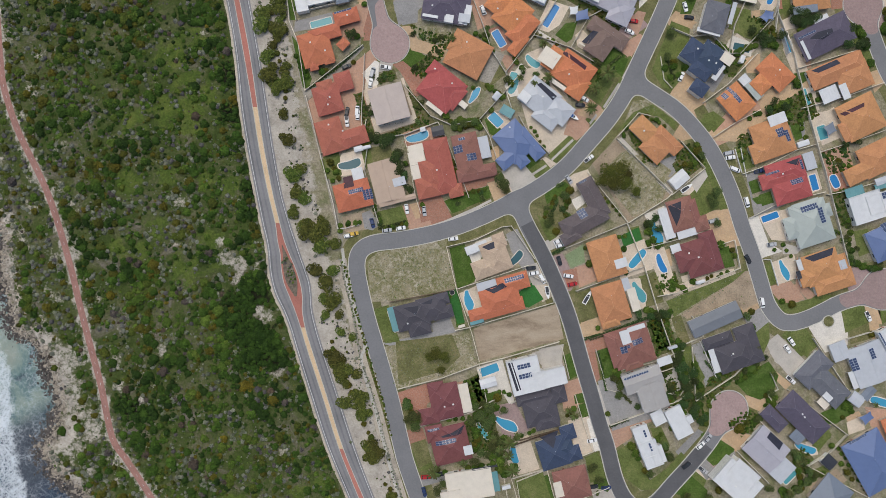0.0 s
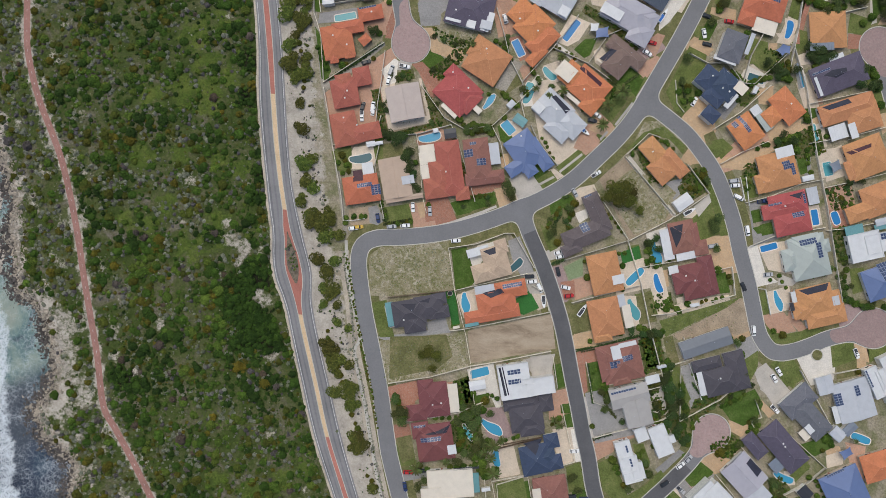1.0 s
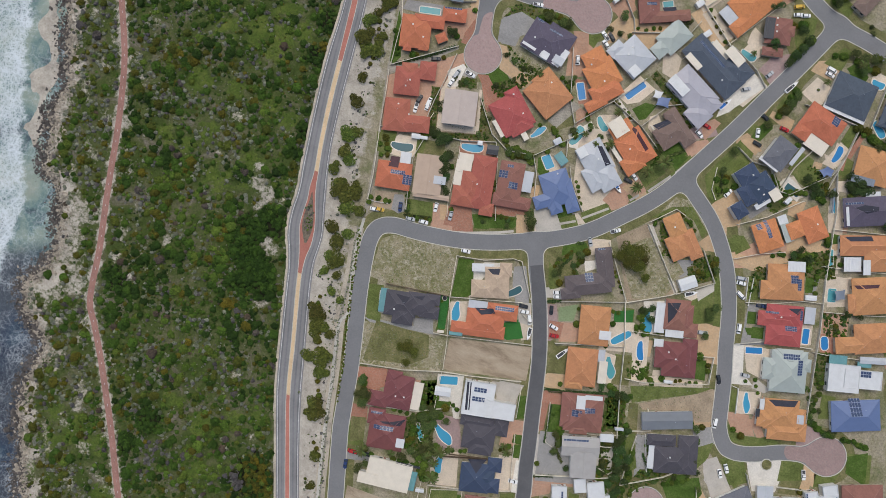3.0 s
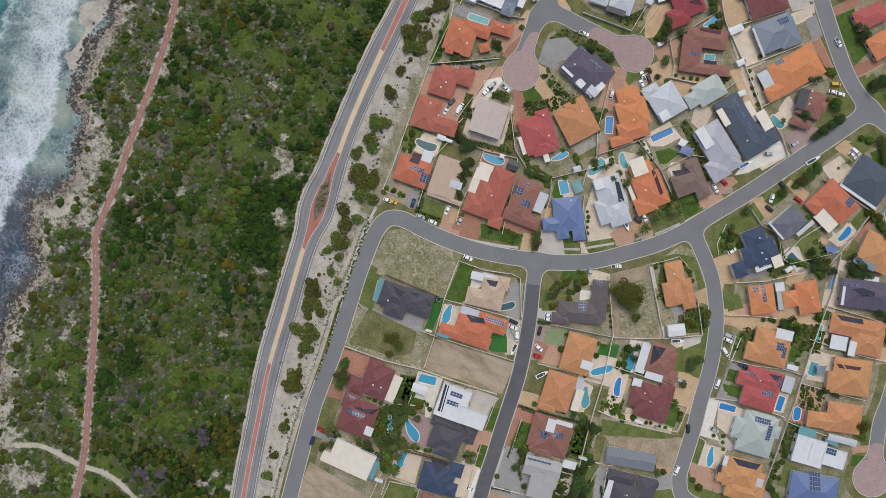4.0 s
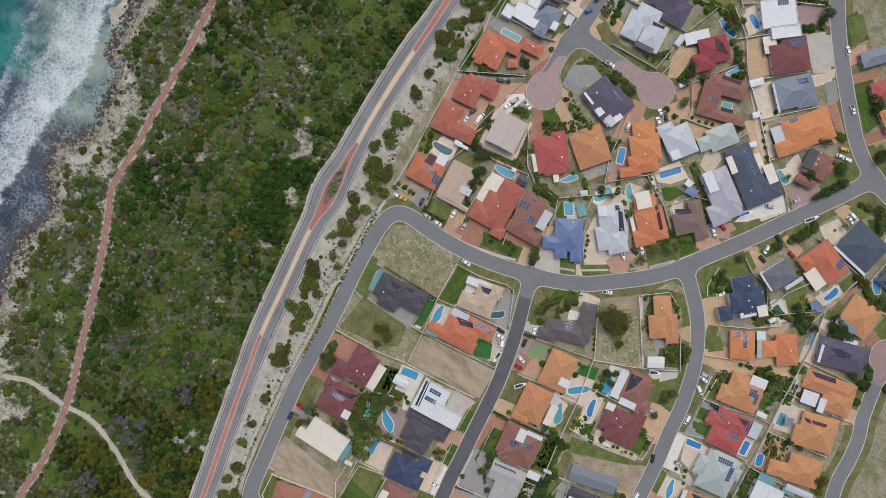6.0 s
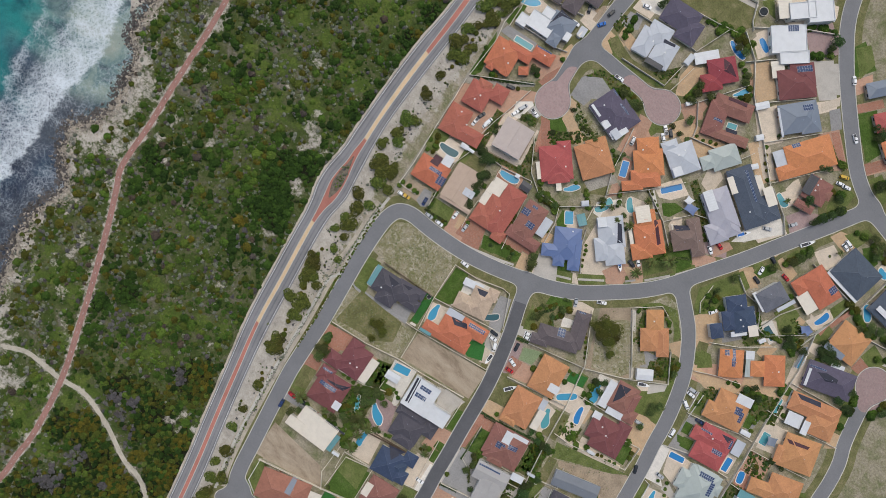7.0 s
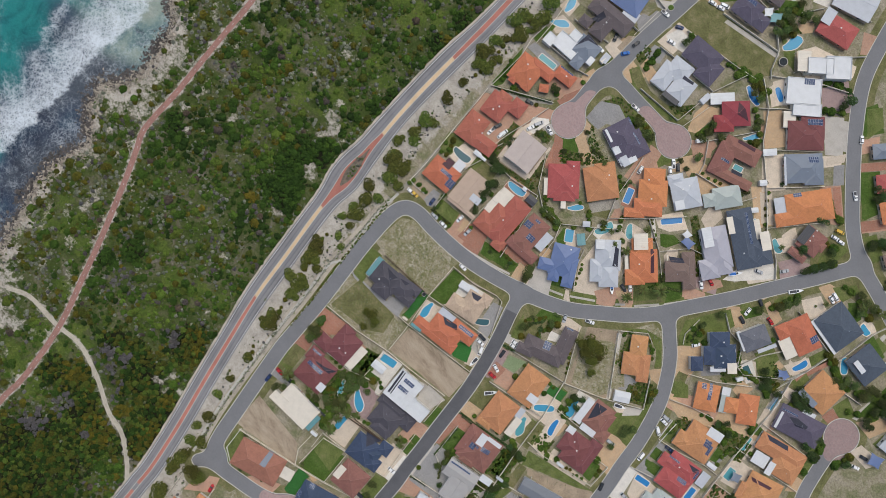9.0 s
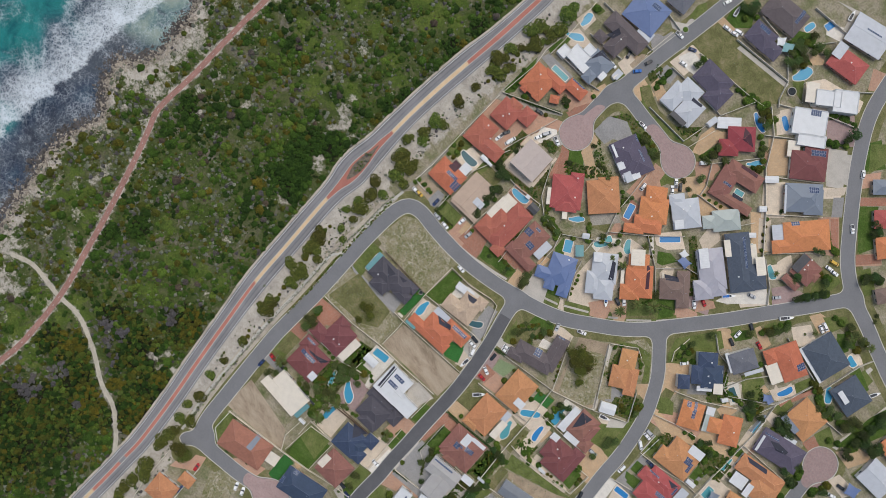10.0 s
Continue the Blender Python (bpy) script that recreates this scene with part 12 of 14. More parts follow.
house(-1, 112.1, -9.4, "purple", ((1.94, -0.67, 19.84, 15.43, "h"), (6.59, 2.07, 13.83, 14, "h"),), "slate-purple tiled hipped-roof single-storey house with solar panels", wall="wall_white", eave=3, solar=((3.89, 5.12, 6.94, 1, 4, 3), (-5.2, 6.4, 3.13, 1, 3, 2),), mats=(("white", 2.61, -8.52, 2.76, -5.74, 6.89, -5.58, 6.95, -8.54), ("white", 9.48, -8.12, 9.78, -4.74, 13.52, -4.61, 13.43, -8.17), ("white", 11.28, -3.82, 11.25, -1.25, 14.21, -1.19, 14.23, -3.76),), vents=((-3.46, -2.33),), patios=((5.07, -6.83, 3.73, 3.59, "white"), (11.76, -5.4, 5.47, 3.87, "silver"), (13.01, -1.57, 2.81, 4.81, "white"), (-3.66, -6.95, 7.19, 1.33, "white"),))
house(10.4, 89.2, -28.2, "tan", ((1.36, -0.06, 17.82, 16.93, "h"), (-4.1, 3.1, 9.5, 10.69, "h"),), "tan-orange tiled hipped-roof single-storey house with red brick walls", wall="wall_red", vents=((-1.87, 4.33),))
house(34, 104.1, -39.1, "orange", ((-11, 1.31, 10.99, 11.28, "h"), (-3.62, 0.92, 13.66, 15.15, "h"), (4, -1.23, 9.21, 14.85, "h"), (7.02, -8.33, 5.05, 10.69, "h"),), "orange tiled hipped-roof single-storey house with cream brick walls", vents=((-0.43, -0.07), (-10.33, -1.73),))
house(58.8, 83.2, -34.6, "orange", ((1.95, -1.49, 17.22, 14.55, "h"), (-7.84, -1.98, 9.5, 10.99, "h"), (7.54, -6.26, 8.32, 10.39, "h"),), "orange tiled hipped-roof single-storey house with black pool matting", mats=(("maroonmat", -6.7, 2.11, -7.09, 3.94, 5.46, 3.58, 5.78, 1.48),), patios=((-0.48, -10.28, 8.56, 1.83, "cream"), (-10.73, -3.02, 8.49, 7.39, "cream"),), vents=((0.88, -4.15),))
house(42.4, 69.7, -38, "silver", ((1.55, 0.58, 16.04, 13.36, "h"), (9.58, -4.51, 11.88, 8.02, "h"), (12.08, 1.29, 12.18, 10.1, "h"),), "pale grey metal hipped-roof single-storey house with black pool matting", wall="wall_white", mats=(("mat", -2.9, 4.04, -1.92, 6.11, 7.54, 5.68, 7.18, 2.8),), patios=((-3.88, -3.8, 5.14, 4.49, "white"),), vents=((2.6, 1.17),))
house(75.3, 116.5, -24.7, "lilac", ((-1.15, -0.43, 22.23, 13.93, "h"), (8.75, -6.12, 10.67, 9.78, "h"), (6.24, 1.35, 13.93, 8.59, "h"),), "mauve-grey metal hipped-roof single-storey house with a patio roof", wall="wall_white", eave=3.4, patios=((-7.59, -4.37, 10.4, 5.05, "white"),))
house(73.6, 93.3, -34.6, "taupe", ((-1.43, 0.39, 10.99, 15.15, "h"), (-1.53, 5.14, 19.6, 6.83, "h"),), "taupe-brown tiled hipped-roof single-storey house with black pool matting", mats=(("mat", -9.24, -5.06, -7.94, 2.07, -5.39, 2.9, -6.13, -4.16),), patios=((-7.23, -5.64, 5.44, 0.62, "cream"),))
house(119.8, 86.2, -35.6, "navy", ((1.13, 1.61, 12.47, 11.41, "h"), (-6.97, -1.1, 9.14, 10.35, "h"), (0.51, -6.19, 9.87, 6.54, "h"), (4.7, -12.97, 7.55, 6.27, "h"),), "navy tiled hipped-roof two-storey house with a patio roof", wall="wall_white", eave=4.6, patios=((7.66, -1.95, 2.62, 8.03, "white"), (7.14, 4.74, 5.62, 4.89, "cream"),), vents=((0.77, -0.82), (4.12, 0.07), (-6.34, 0.45),))
house(122.5, 105.7, -15.2, "slateT", ((0.79, -0.68, 10.82, 14.01, "h"),), "slate-grey tiled hipped-roof two-storey house with a patio roof", wall="wall_white", eave=5.2, patios=((7.86, 3.14, 1.98, 10.08, "silver"), (-0.31, -7.76, 10.84, 1.98, "white"),))
house(175, 97.6, 26, "purple", ((-1, -0.15, 25.57, 14.03, "h"),), "slate-purple tiled hipped-roof single-storey house with solar panels", solar=((-8.71, 3.99, 8.35, 1, 7, 1), (7.46, 7.18, 4.7, 1.15, 3, 2),), mats=(("mat", -9.14, 1.84, -4.2, 2.92, 2.13, 1.64, 1.49, -0.31, -3.94, -1.22),), patios=((1.01, 7.36, 7.13, 3.43, "white"), (-12.27, -2.01, 1.41, 9.15, "white"),))
house(181.1, 81.2, 22.5, "tan", ((-1.23, 0.93, 26.69, 9.81, "h"), (4.68, -5.06, 15.51, 12.62, "h"),), "tan-orange tiled hipped-roof single-storey house with black pool matting", wall="wall_white", mats=(("mat", -12.63, 5.1, 0.19, 5.43, 0.76, 3.08, -10.11, 2.91),), patios=((-8.38, -7.98, 8.25, 6.86, "white"), (-2.27, -9.43, 3.51, 7.2, "white"),))
house(150, 80.5, 44.5, "orange", ((1.11, -1.15, 10.61, 15.79, "h"), (-7.43, -0.3, 7.22, 8.03, "h"),), "orange tiled hipped-roof single-storey house with cream brick walls", vents=((2.51, -1.39),))
house(134.1, 68.5, 41.5, "orange", ((-1.06, -0.7, 12.19, 14.12, "h"),), "orange tiled hipped-roof single-storey house with solar panels", solar=((-0.24, 4.46, 1.64, 5.05, 4, 4), (-3.81, 4.69, 2.41, 2.79, 2, 4), (-0.61, 0.1, 1.98, 4.04, 3, 3),), patios=((8.38, 4.31, 4.45, 4.17, "white"), (8.45, -2.36, 4.17, 9.17, "sage"),))
house(192.6, 61, 26, "tan", ((-2.22, 0.24, 18.52, 17.65, "h"), (-11.13, -2.93, 5.17, 9.28, "h"),), "tan-orange tiled hipped-roof single-storey house with black pool matting", mats=(("maroonmat", -10.72, 5.76, 1.13, 5.6, 0.07, 4.05, -9.18, 3.89),))
house(192.3, 38.3, 25.9, "tan", ((7.07, 0.36, 17.05, 14.3, "h"), (0.86, -2.17, 22.75, 7.87, "h"),), "tan-orange tiled hipped-roof single-storey house with cream brick walls")
house(-41, 24.5, 14, "terra", ((0.02, -0.04, 16.48, 12.86, "h"),), "terracotta tiled hipped-roof single-storey house with solar panels", wall="wall_white", solar=((1.88, 1.51, 6.84, 1.99, 8, 2), (6.74, -1.29, 4.36, 4.73, 3, 5),), mats=(("maroonmat", -2.6, 8.98, 1.63, 8.98, 1.63, 3.69, -3.09, 3.82),), patios=((4.42, 7.65, 5.13, 8.19, "white"),))
house(-25.8, 31.2, 14.7, "sand_roof", ((0, -0.04, 13.46, 18.83, "g"), (2.57, -10.03, 17.39, 2.36, "g"),), "sand-coloured metal low gabled-roof single-storey house with a patio roof", wall="wall_white", patios=((5.59, -2, 5.8, 3.81, "silver"),))
house(-2.4, 37, 13.2, "rust", ((1.41, 0.37, 11.43, 25.51, "h"), (-3.01, -2.78, 10.63, 14.62, "h"), (-5.83, -7.66, 11.69, 9.57, "h"), (5.57, -11.97, 6.64, 6.11, "h"),), "rust-red tiled hipped-roof single-storey house with a patio roof", wall="wall_red", patios=((-5.28, 11.17, 11.99, 3.2, "cream"), (-8.27, 6.66, 7.46, 5.86, "cream"), (-9.52, 0.41, 5.06, 6.4, "cream"),), vents=((-0.62, -0.99), (6.25, 14.78),))
house(11.4, 42.2, 12.5, "brown", ((0.04, 0.03, 11.81, 21.11, "h"), (2.32, -8.12, 18.21, 5.98, "h"),), "brown tiled hipped-roof single-storey house with solar panels", wall="wall_red", solar=((-3.84, 4.02, 4.2, 3.53, 3, 3), (1.54, -0.72, 4.4, 3.23, 3, 3), (-1.18, 8.29, 2.95, 1.45, 3, 1),), patios=((6.82, 2.53, 7.49, 9.95, "silver"),))
house(32.8, 49.1, 39.7, "blue", ((-0.02, 0.01, 13.77, 16.46, "h"), (4.43, -5.2, 6.22, 16.07, "h"), (-7.19, -4.06, 10.76, 6.47, "h"), (-3.27, -4.53, 5.9, 14.4, "h"),), "blue metal hipped-roof single-storey house with white rendered walls", wall="wall_white", vents=((2.14, 6.43),))
house(64.3, 12.9, 28.5, "taupeD", ((8.73, 7.11, 7.94, 19.13, "h"), (-0, 0.03, 21.89, 9.76, "h"), (-8.81, -3.48, 9.2, 5.41, "h"),), "dark taupe tiled hipped-roof single-storey house with solar panels", wall="wall_white", solar=((0.63, 3.3, 3.8, 4.29, 3, 3), (7.81, 16, 3.5, 1, 4, 1),))
house(96.8, 45.9, -44.3, "tan", ((-9.51, 2.49, 11.39, 8.86, "h"), (-0.04, 0.02, 11.76, 9.95, "h"), (1.46, 6.34, 14.54, 6.35, "h"),), "tan-orange tiled hipped-roof single-storey house with cream brick walls", vents=((-9.38, 1.69),))
house(110.7, 15.7, 16.9, "brown", ((-1.56, 0.74, 11.96, 14.62, "h"), (2.97, -0.27, 6.11, 12.49, "h"), (5.57, -5.95, 6.38, 6.91, "h"),), "brown tiled hipped-roof single-storey house with black pool matting", wall="wall_white", mats=(("mat", -6.9, 6.05, -0.59, 6.54, -3.49, -0.35, -5.84, -3.66),), patios=((-9.35, -1.42, 4.8, 14.39, "white"), (-1.79, -8.12, 9.06, 4, "white"),))
house(114.8, -4.3, 17.7, "maroon", ((-0.19, 0.33, 16.21, 9.83, "h"), (8.05, 0.99, 7.18, 18.6, "h"), (1.8, -0.07, 12.76, 16.48, "h"),), "maroon tiled hipped-roof single-storey house with a patio roof", patios=((-6.8, 6.88, 4.53, 4, "white"),), vents=((-2.12, 3.18), (1.07, 0.26),))
house(124.1, -32.1, 24.1, "slateD", ((-0.05, -0.02, 24.07, 8.42, "g"),), "grey metal low gabled-roof single-storey house with white rendered walls", wall="wall_white")
house(129.6, -41.4, 19.1, "char", ((1.06, -8.09, 16.58, 12.52, "h"), (-4.2, 1.07, 13.57, 5.45, "h"), (8.61, -5.13, 9.51, 18.37, "h"),), "charcoal tiled hipped-roof single-storey house with a patio roof", wall="wall_white", patios=((-8.49, -4.93, 2.78, 6.94, "white"), (-8.26, -9.79, 3.93, 6.03, "white"),), vents=((-0.18, -6.45),))
house(150.6, 50.5, 20.1, "tan", ((-0.33, 0.02, 17.59, 17.07, "h"), (-7.29, -3.92, 9.72, 8.93, "h"),), "tan-orange tiled hipped-roof single-storey house with solar panels", solar=((2.94, 1.5, 4.1, 3.88, 4, 3), (5.89, -1.01, 2.18, 5.4, 2, 5),), patios=((4.04, 7.58, 8.35, 4.92, "white"),))
house(156, 32.5, 17.4, "red", ((-2.5, 0.86, 18.34, 7.18, "h"), (0.94, 2.87, 17.81, 10.1, "h"), (1.11, -6.16, 17.01, 10.63, "h"),), "red tiled hipped-roof single-storey house with solar panels", solar=((-5.42, 3.91, 5.91, 1, 5, 2), (4.12, -2.99, 5.56, 2.29, 5, 3), (10.08, 3.61, 4.38, 4.54, 3, 5),), mats=(("mat", 1.96, 6.43, 9.09, 6.88, 6.47, 3.67),), patios=((13.12, 3.95, 5.06, 8, "silver"),), vents=((-1.29, 2.07),))
house(168.2, 12.3, 17.7, "sage", ((-0.29, -0.36, 17.28, 19.93, "h"), (-8.93, 0.18, 7.44, 10.37, "h"), (7.55, 3.09, 5.32, 6.11, "h"), (-0.42, 4.82, 12.76, 10.63, "h"),), "sage-grey metal hipped-roof single-storey house with solar panels", wall="wall_white", solar=((0.09, 6.76, 7.96, 2.65, 7, 2), (4.33, 1.86, 2.65, 7.16, 2, 6),))
house(173, -7.8, 17.7, "tan", ((-0.24, -0.48, 16.48, 14.62, "h"), (-6.88, -3, 9.57, 7.97, "h"), (2.95, -8.19, 18.6, 8.77, "h"), (7.34, -3.41, 8.24, 12.49, "h"),), "tan-orange tiled hipped-roof single-storey house with black pool matting", wall="wall_white", mats=(("mat", -7.17, 6.14, 7.16, 6.67, 5.04, 3.75, -3.98, 3.49),), patios=((8.21, -1.85, 3.2, 4.26, "silver"), (-9.11, 3.48, 3.2, 5.33, "white"), (-11.64, -0.51, 1.87, 3.73, "dark"),))
house(193.3, 19, 17.7, "white", ((-0.03, -0.01, 14.91, 13.05, "p"), (9.15, 0.25, 17.84, 8.79, "p"),), "white metal flat parapet-roof single-storey house with solar panels", wall="wall_white", solar=((10.3, 2.79, 5.04, 2.92, 4, 2),), patios=((-3.03, 8.34, 8.53, 4.8, "teal"), (9.63, 7.27, 6.66, 2.67, "teal"),))
house(203.9, 32.5, 19.3, "silver", ((-0.03, -0.04, 14.22, 3.21, "g"),), "pale grey metal low gabled-roof single-storey house with cream brick walls")
house(205.6, 4.9, 24.8, "blue", ((0.04, -0.03, 23.31, 14.79, "h"),), "blue metal hipped-roof single-storey house with solar panels", wall="wall_white", solar=((-0.66, 4.28, 5.4, 8.16, 4, 4),))
house(23.3, -3.5, 20.6, "beige", ((0.77, -0.18, 11.69, 14.88, "h"), (-5.51, -3.31, 11.69, 8.5, "h"), (4.82, 6.13, 5.85, 6.64, "h"),), "beige tiled hipped-roof single-storey house with black pool matting", wall="wall_white", mats=(("mat", -3.82, 6.1, 2.24, 6.56, 1.55, 3.63, -1.45, 3.71),), patios=((-6.03, 6.69, 10.49, 3.88, "white"),))
house(-15.2, -32.8, 14.4, "char", ((1.72, 1.99, 15.15, 11.96, "h"), (3.47, -2.97, 10.1, 9.3, "h"), (11.38, 3.07, 13.29, 10.9, "h"), (15.68, -0.01, 9.3, 5.85, "h"), (16.53, 6.16, 6.91, 5.32, "h"),), "charcoal tiled hipped-roof single-storey house with black pool matting", mats=(("mat", -1.28, 6.53, 5.69, 5.66, 3.82, 1.92), ("mat", 7.18, 6.4, 12.66, 7.28, 11.54, 5.16),), patios=((-6.77, 2.64, 3.73, 11.19, "teal"),), vents=((-1.03, -0.82),))
house(22.6, -27.9, 15.3, "terra", ((1.82, -0.28, 25.78, 6.11, "h"), (4.73, 3.3, 18.07, 13.02, "h"), (12.31, 9.73, 14.62, 7.71, "h"),), "terracotta tiled hipped-roof single-storey house with solar panels", wall="wall_white", solar=((13.22, 11.38, 9.07, 2.04, 9, 2),), mats=(("mat", -0.97, 10.07, 7.76, 10.88, 9.02, 8.67, 2.52, 7.26),), patios=((-8.28, -3.33, 6.4, 1.6, "teal"), (0.71, 11.58, 9.59, 4, "silver"),))
house(74.7, -4.1, 17.2, "tan", ((0.01, 0.02, 14.41, 18.72, "h"),), "tan-orange tiled hipped-roof single-storey house with a patio roof", patios=((5.07, -3.98, 5.61, 4.2, "white"),))
house(76.6, -25.7, 16.6, "tan", ((0.42, 1.04, 14.62, 18.07, "h"), (-2.48, -7.25, 8.5, 4.78, "h"),), "tan-orange tiled hipped-roof single-storey house with a patio roof", patios=((9.03, 7.19, 4, 5.86, "silver"), (10.78, -0.51, 4, 10.66, "cream"),))
house(1, -68.8, 11.3, "maroon", ((-0.09, 0.57, 13.55, 13.82, "h"), (-3.18, 5.44, 7.44, 7.18, "h"), (-8.62, -5.73, 9.04, 7.44, "h"), (1.4, -4.48, 11.16, 8.24, "h"),), "maroon tiled hipped-roof single-storey house with a patio roof", patios=((9.15, -1, 4.53, 13.33, "cream"),), vents=((-0.78, -2.63), (3.19, -2.38),))
house(2.8, -90.1, 13.3, "maroon", ((0.83, 0.35, 17.01, 15.68, "h"), (-5.03, 7.37, 7.97, 7.71, "h"), (3.54, 5.09, 10.9, 8.77, "h"),), "maroon tiled hipped-roof single-storey house with solar panels", solar=((-0.87, 2.88, 9.43, 1.99, 6, 2), (-5.16, 9.29, 5.52, 1.07, 4, 2),), mats=(("mat", -3.15, 5.52, 2.82, 6.22, 9.08, 8.17, 6.69, 4.78, -1.46, 4.86),), patios=((8.13, -3.21, 4, 4.26, "white"),))
house(12.2, -107.3, 9.4, "cream", ((0.02, -0.02, 21.22, 13.2, "p"), (-9.24, -3.97, 9.47, 5.22, "p"),), "cream metal flat parapet-roof single-storey house with a patio roof", wall="wall_white", patios=((11.16, -0.66, 4.39, 9.2, "teal"), (7.9, 6.53, 11.9, 0.91, "dark"),))
house(37.2, -57.2, 13.7, "white", ((0.04, -0.04, 14.41, 15.94, "p"), (11.34, -3.86, 13.22, 7.81, "p"), (5.34, -0.94, 6.49, 2.88, "p"),), "white metal flat parapet-roof two-storey house with solar panels", wall="wall_white", eave=4.9, solar=((0.31, 4.3, 6.04, 2.19, 4, 2), (0.02, -0.09, 6.04, 2.19, 4, 2),), mats=(("mat", -6.44, 7.26, -5.39, 7.26, -4.39, -5.82, -5.5, -6.07), ("mat", -4.89, 7.14, -4.34, 7.27, -3.34, -5.81, -3.9, -5.94),))
house(45.3, -75.2, 13.5, "char", ((-2.1, 8.15, 16.21, 5.05, "h"), (-0.41, 1.48, 15.42, 12.76, "h"), (1.27, -3.33, 11.16, 7.71, "h"), (9.44, 7.12, 6.64, 8.24, "h"),), "charcoal tiled hipped-roof single-storey house with white rendered walls", wall="wall_white")
house(50.5, -92.8, 16.8, "navy", ((-0.02, -0.03, 13.86, 13.83, "h"), (8.38, -2.97, 7.21, 6.97, "h"), (8.82, 6.98, 6.89, 6.79, "h"), (3.55, 0.64, 11.6, 7.25, "h"),), "navy tiled hipped-roof single-storey house with black pool matting", wall="wall_white", mats=(("mat", -4.1, 8.38, 4.97, 9.13, 0.29, 2.5),))
house(58.8, -107.1, 14, "brown", ((-0, 0.03, 15.61, 14.67, "h"), (1.37, -2.44, 12.86, 4.75, "h"),), "brown tiled hipped-roof single-storey house with a patio roof", patios=((-6.6, -0.57, 3.88, 7, "cream"),))
house(85.4, -44.7, 17.7, "brown", ((0.74, 0.28, 18.34, 18.07, "h"), (-6.17, 1.08, 7.71, 16.48, "h"), (-0.99, -7.69, 8.5, 4.78, "h"),), "brown tiled hipped-roof single-storey house with solar panels", wall="wall_white", solar=((3.35, 1.87, 5.08, 2.42, 4, 3), (-3.56, 0.04, 2.88, 3.12, 2, 3), (-1.79, 0.96, 2.58, 1.33, 2, 2),), patios=((-1.32, 5.41, 4.26, 6.4, "white"), (4.95, 7.81, 8.26, 2.13, "white"),))
house(94.9, -64.4, 19.3, "ash", ((-2.45, 6.34, 17.92, 9.15, "g"), (-0.72, -2.24, 12.19, 12.28, "g"),), "ash-grey metal low gabled-roof two-storey house with solar panels", wall="wall_white", eave=4.6, solar=((-4.71, 9.31, 11.68, 1, 10, 1),), patios=((9.8, 11.09, 6.48, 3.81, "white"),))
house(91.9, -87.5, 20.3, "white", ((-0.29, -0.09, 7.15, 15.03, "p"), (0.52, -6.41, 8.2, 12.31, "p"), (3.56, -7.81, 5.53, 7.96, "p"),), "white metal flat parapet-roof single-storey house with solar panels", wall="wall_white", eave=3, solar=((1.16, 3.34, 1, 3.42, 1, 3), (1.44, -3.3, 1, 3.89, 1, 3),))
house(107.4, -77.8, 26.6, "white", ((-0.64, -0.82, 8.04, 14.35, "p"), (-7.93, 5.27, 5.74, 6.55, "p"), (4.3, -1.86, 2.99, 3.57, "p"),), "white metal flat parapet-roof single-storey house with white rendered walls", wall="wall_white", eave=3)
house(163.7, -78.5, -44.7, "purple", ((-1.07, 1.63, 24.17, 11.65, "h"), (-9.94, -8.22, 12.36, 6.55, "h"),), "slate-purple tiled hipped-roof single-storey house with a patio roof", patios=((3.66, -6.32, 6.04, 5.65, "slate"),), vents=((-3.23, 2.01), (-1.62, 1.72),))
house(174.4, -61.6, -43.7, "slateT", ((0.85, -0.01, 20.74, 10.55, "h"), (-8.4, 1.11, 9.81, 16.37, "h"),), "slate-grey tiled hipped-roof single-storey house with a patio roof", wall="wall_white", patios=((5.37, -6.62, 5.29, 4.2, "cream"), (4.16, -3.86, 4.37, 2.92, "white"),))
house(192.6, -52.5, 21, "silver", ((2.17, -0.48, 17.09, 18.71, "g"), (-8.88, 9.82, 7.64, 8.4, "g"),), "pale grey metal hipped-roof single-storey house with solar panels", wall="wall_white", solar=((-5.07, 1.75, 3.41, 5.77, 2, 5), (4.07, 3.78, 2.39, 4.91, 2, 4),), patios=((-7.5, -4.93, 2.78, 8.33, "white"),))
house(147.2, -92.7, -42.4, "lilac", ((-0.95, 1.12, 16.95, 14.72, "g"),), "mauve-grey metal low gabled-roof single-storey house with black pool matting", wall="wall_white", mats=(("mat", -4.94, 8.38, 2.88, 8.41, 3.36, 4.74, -4.6, 5.26),), patios=((11.3, -0.96, 7.66, 10.58, "silver"),))
house(132.6, -104.7, -41.2, "white", ((0.84, -0.17, 19.11, 13.36, "p"), (0.38, 3.83, 12.98, 9.36, "p"),), "white metal flat parapet-roof two-storey house with white rendered walls", wall="wall_white", eave=5.4, vents=((0.96, -2.18),))
house(176.8, -112.3, -38.7, "slate", ((0.03, 0.04, 14.88, 15.2, "h"),), "slate-grey metal hipped-roof single-storey house with cream brick walls")
house(191.7, -95.9, 29.3, "blue", ((3.1, -3.16, 18.85, 26.27, "h"),), "blue metal hipped-roof single-storey house with solar panels", solar=((2.09, 9.52, 8.83, 1, 8, 1),))
house(209.9, -81.1, 21.9, "orange", ((0.02, -0.01, 17.61, 13.26, "h"),), "orange tiled hipped-roof single-storey house with cream brick walls")
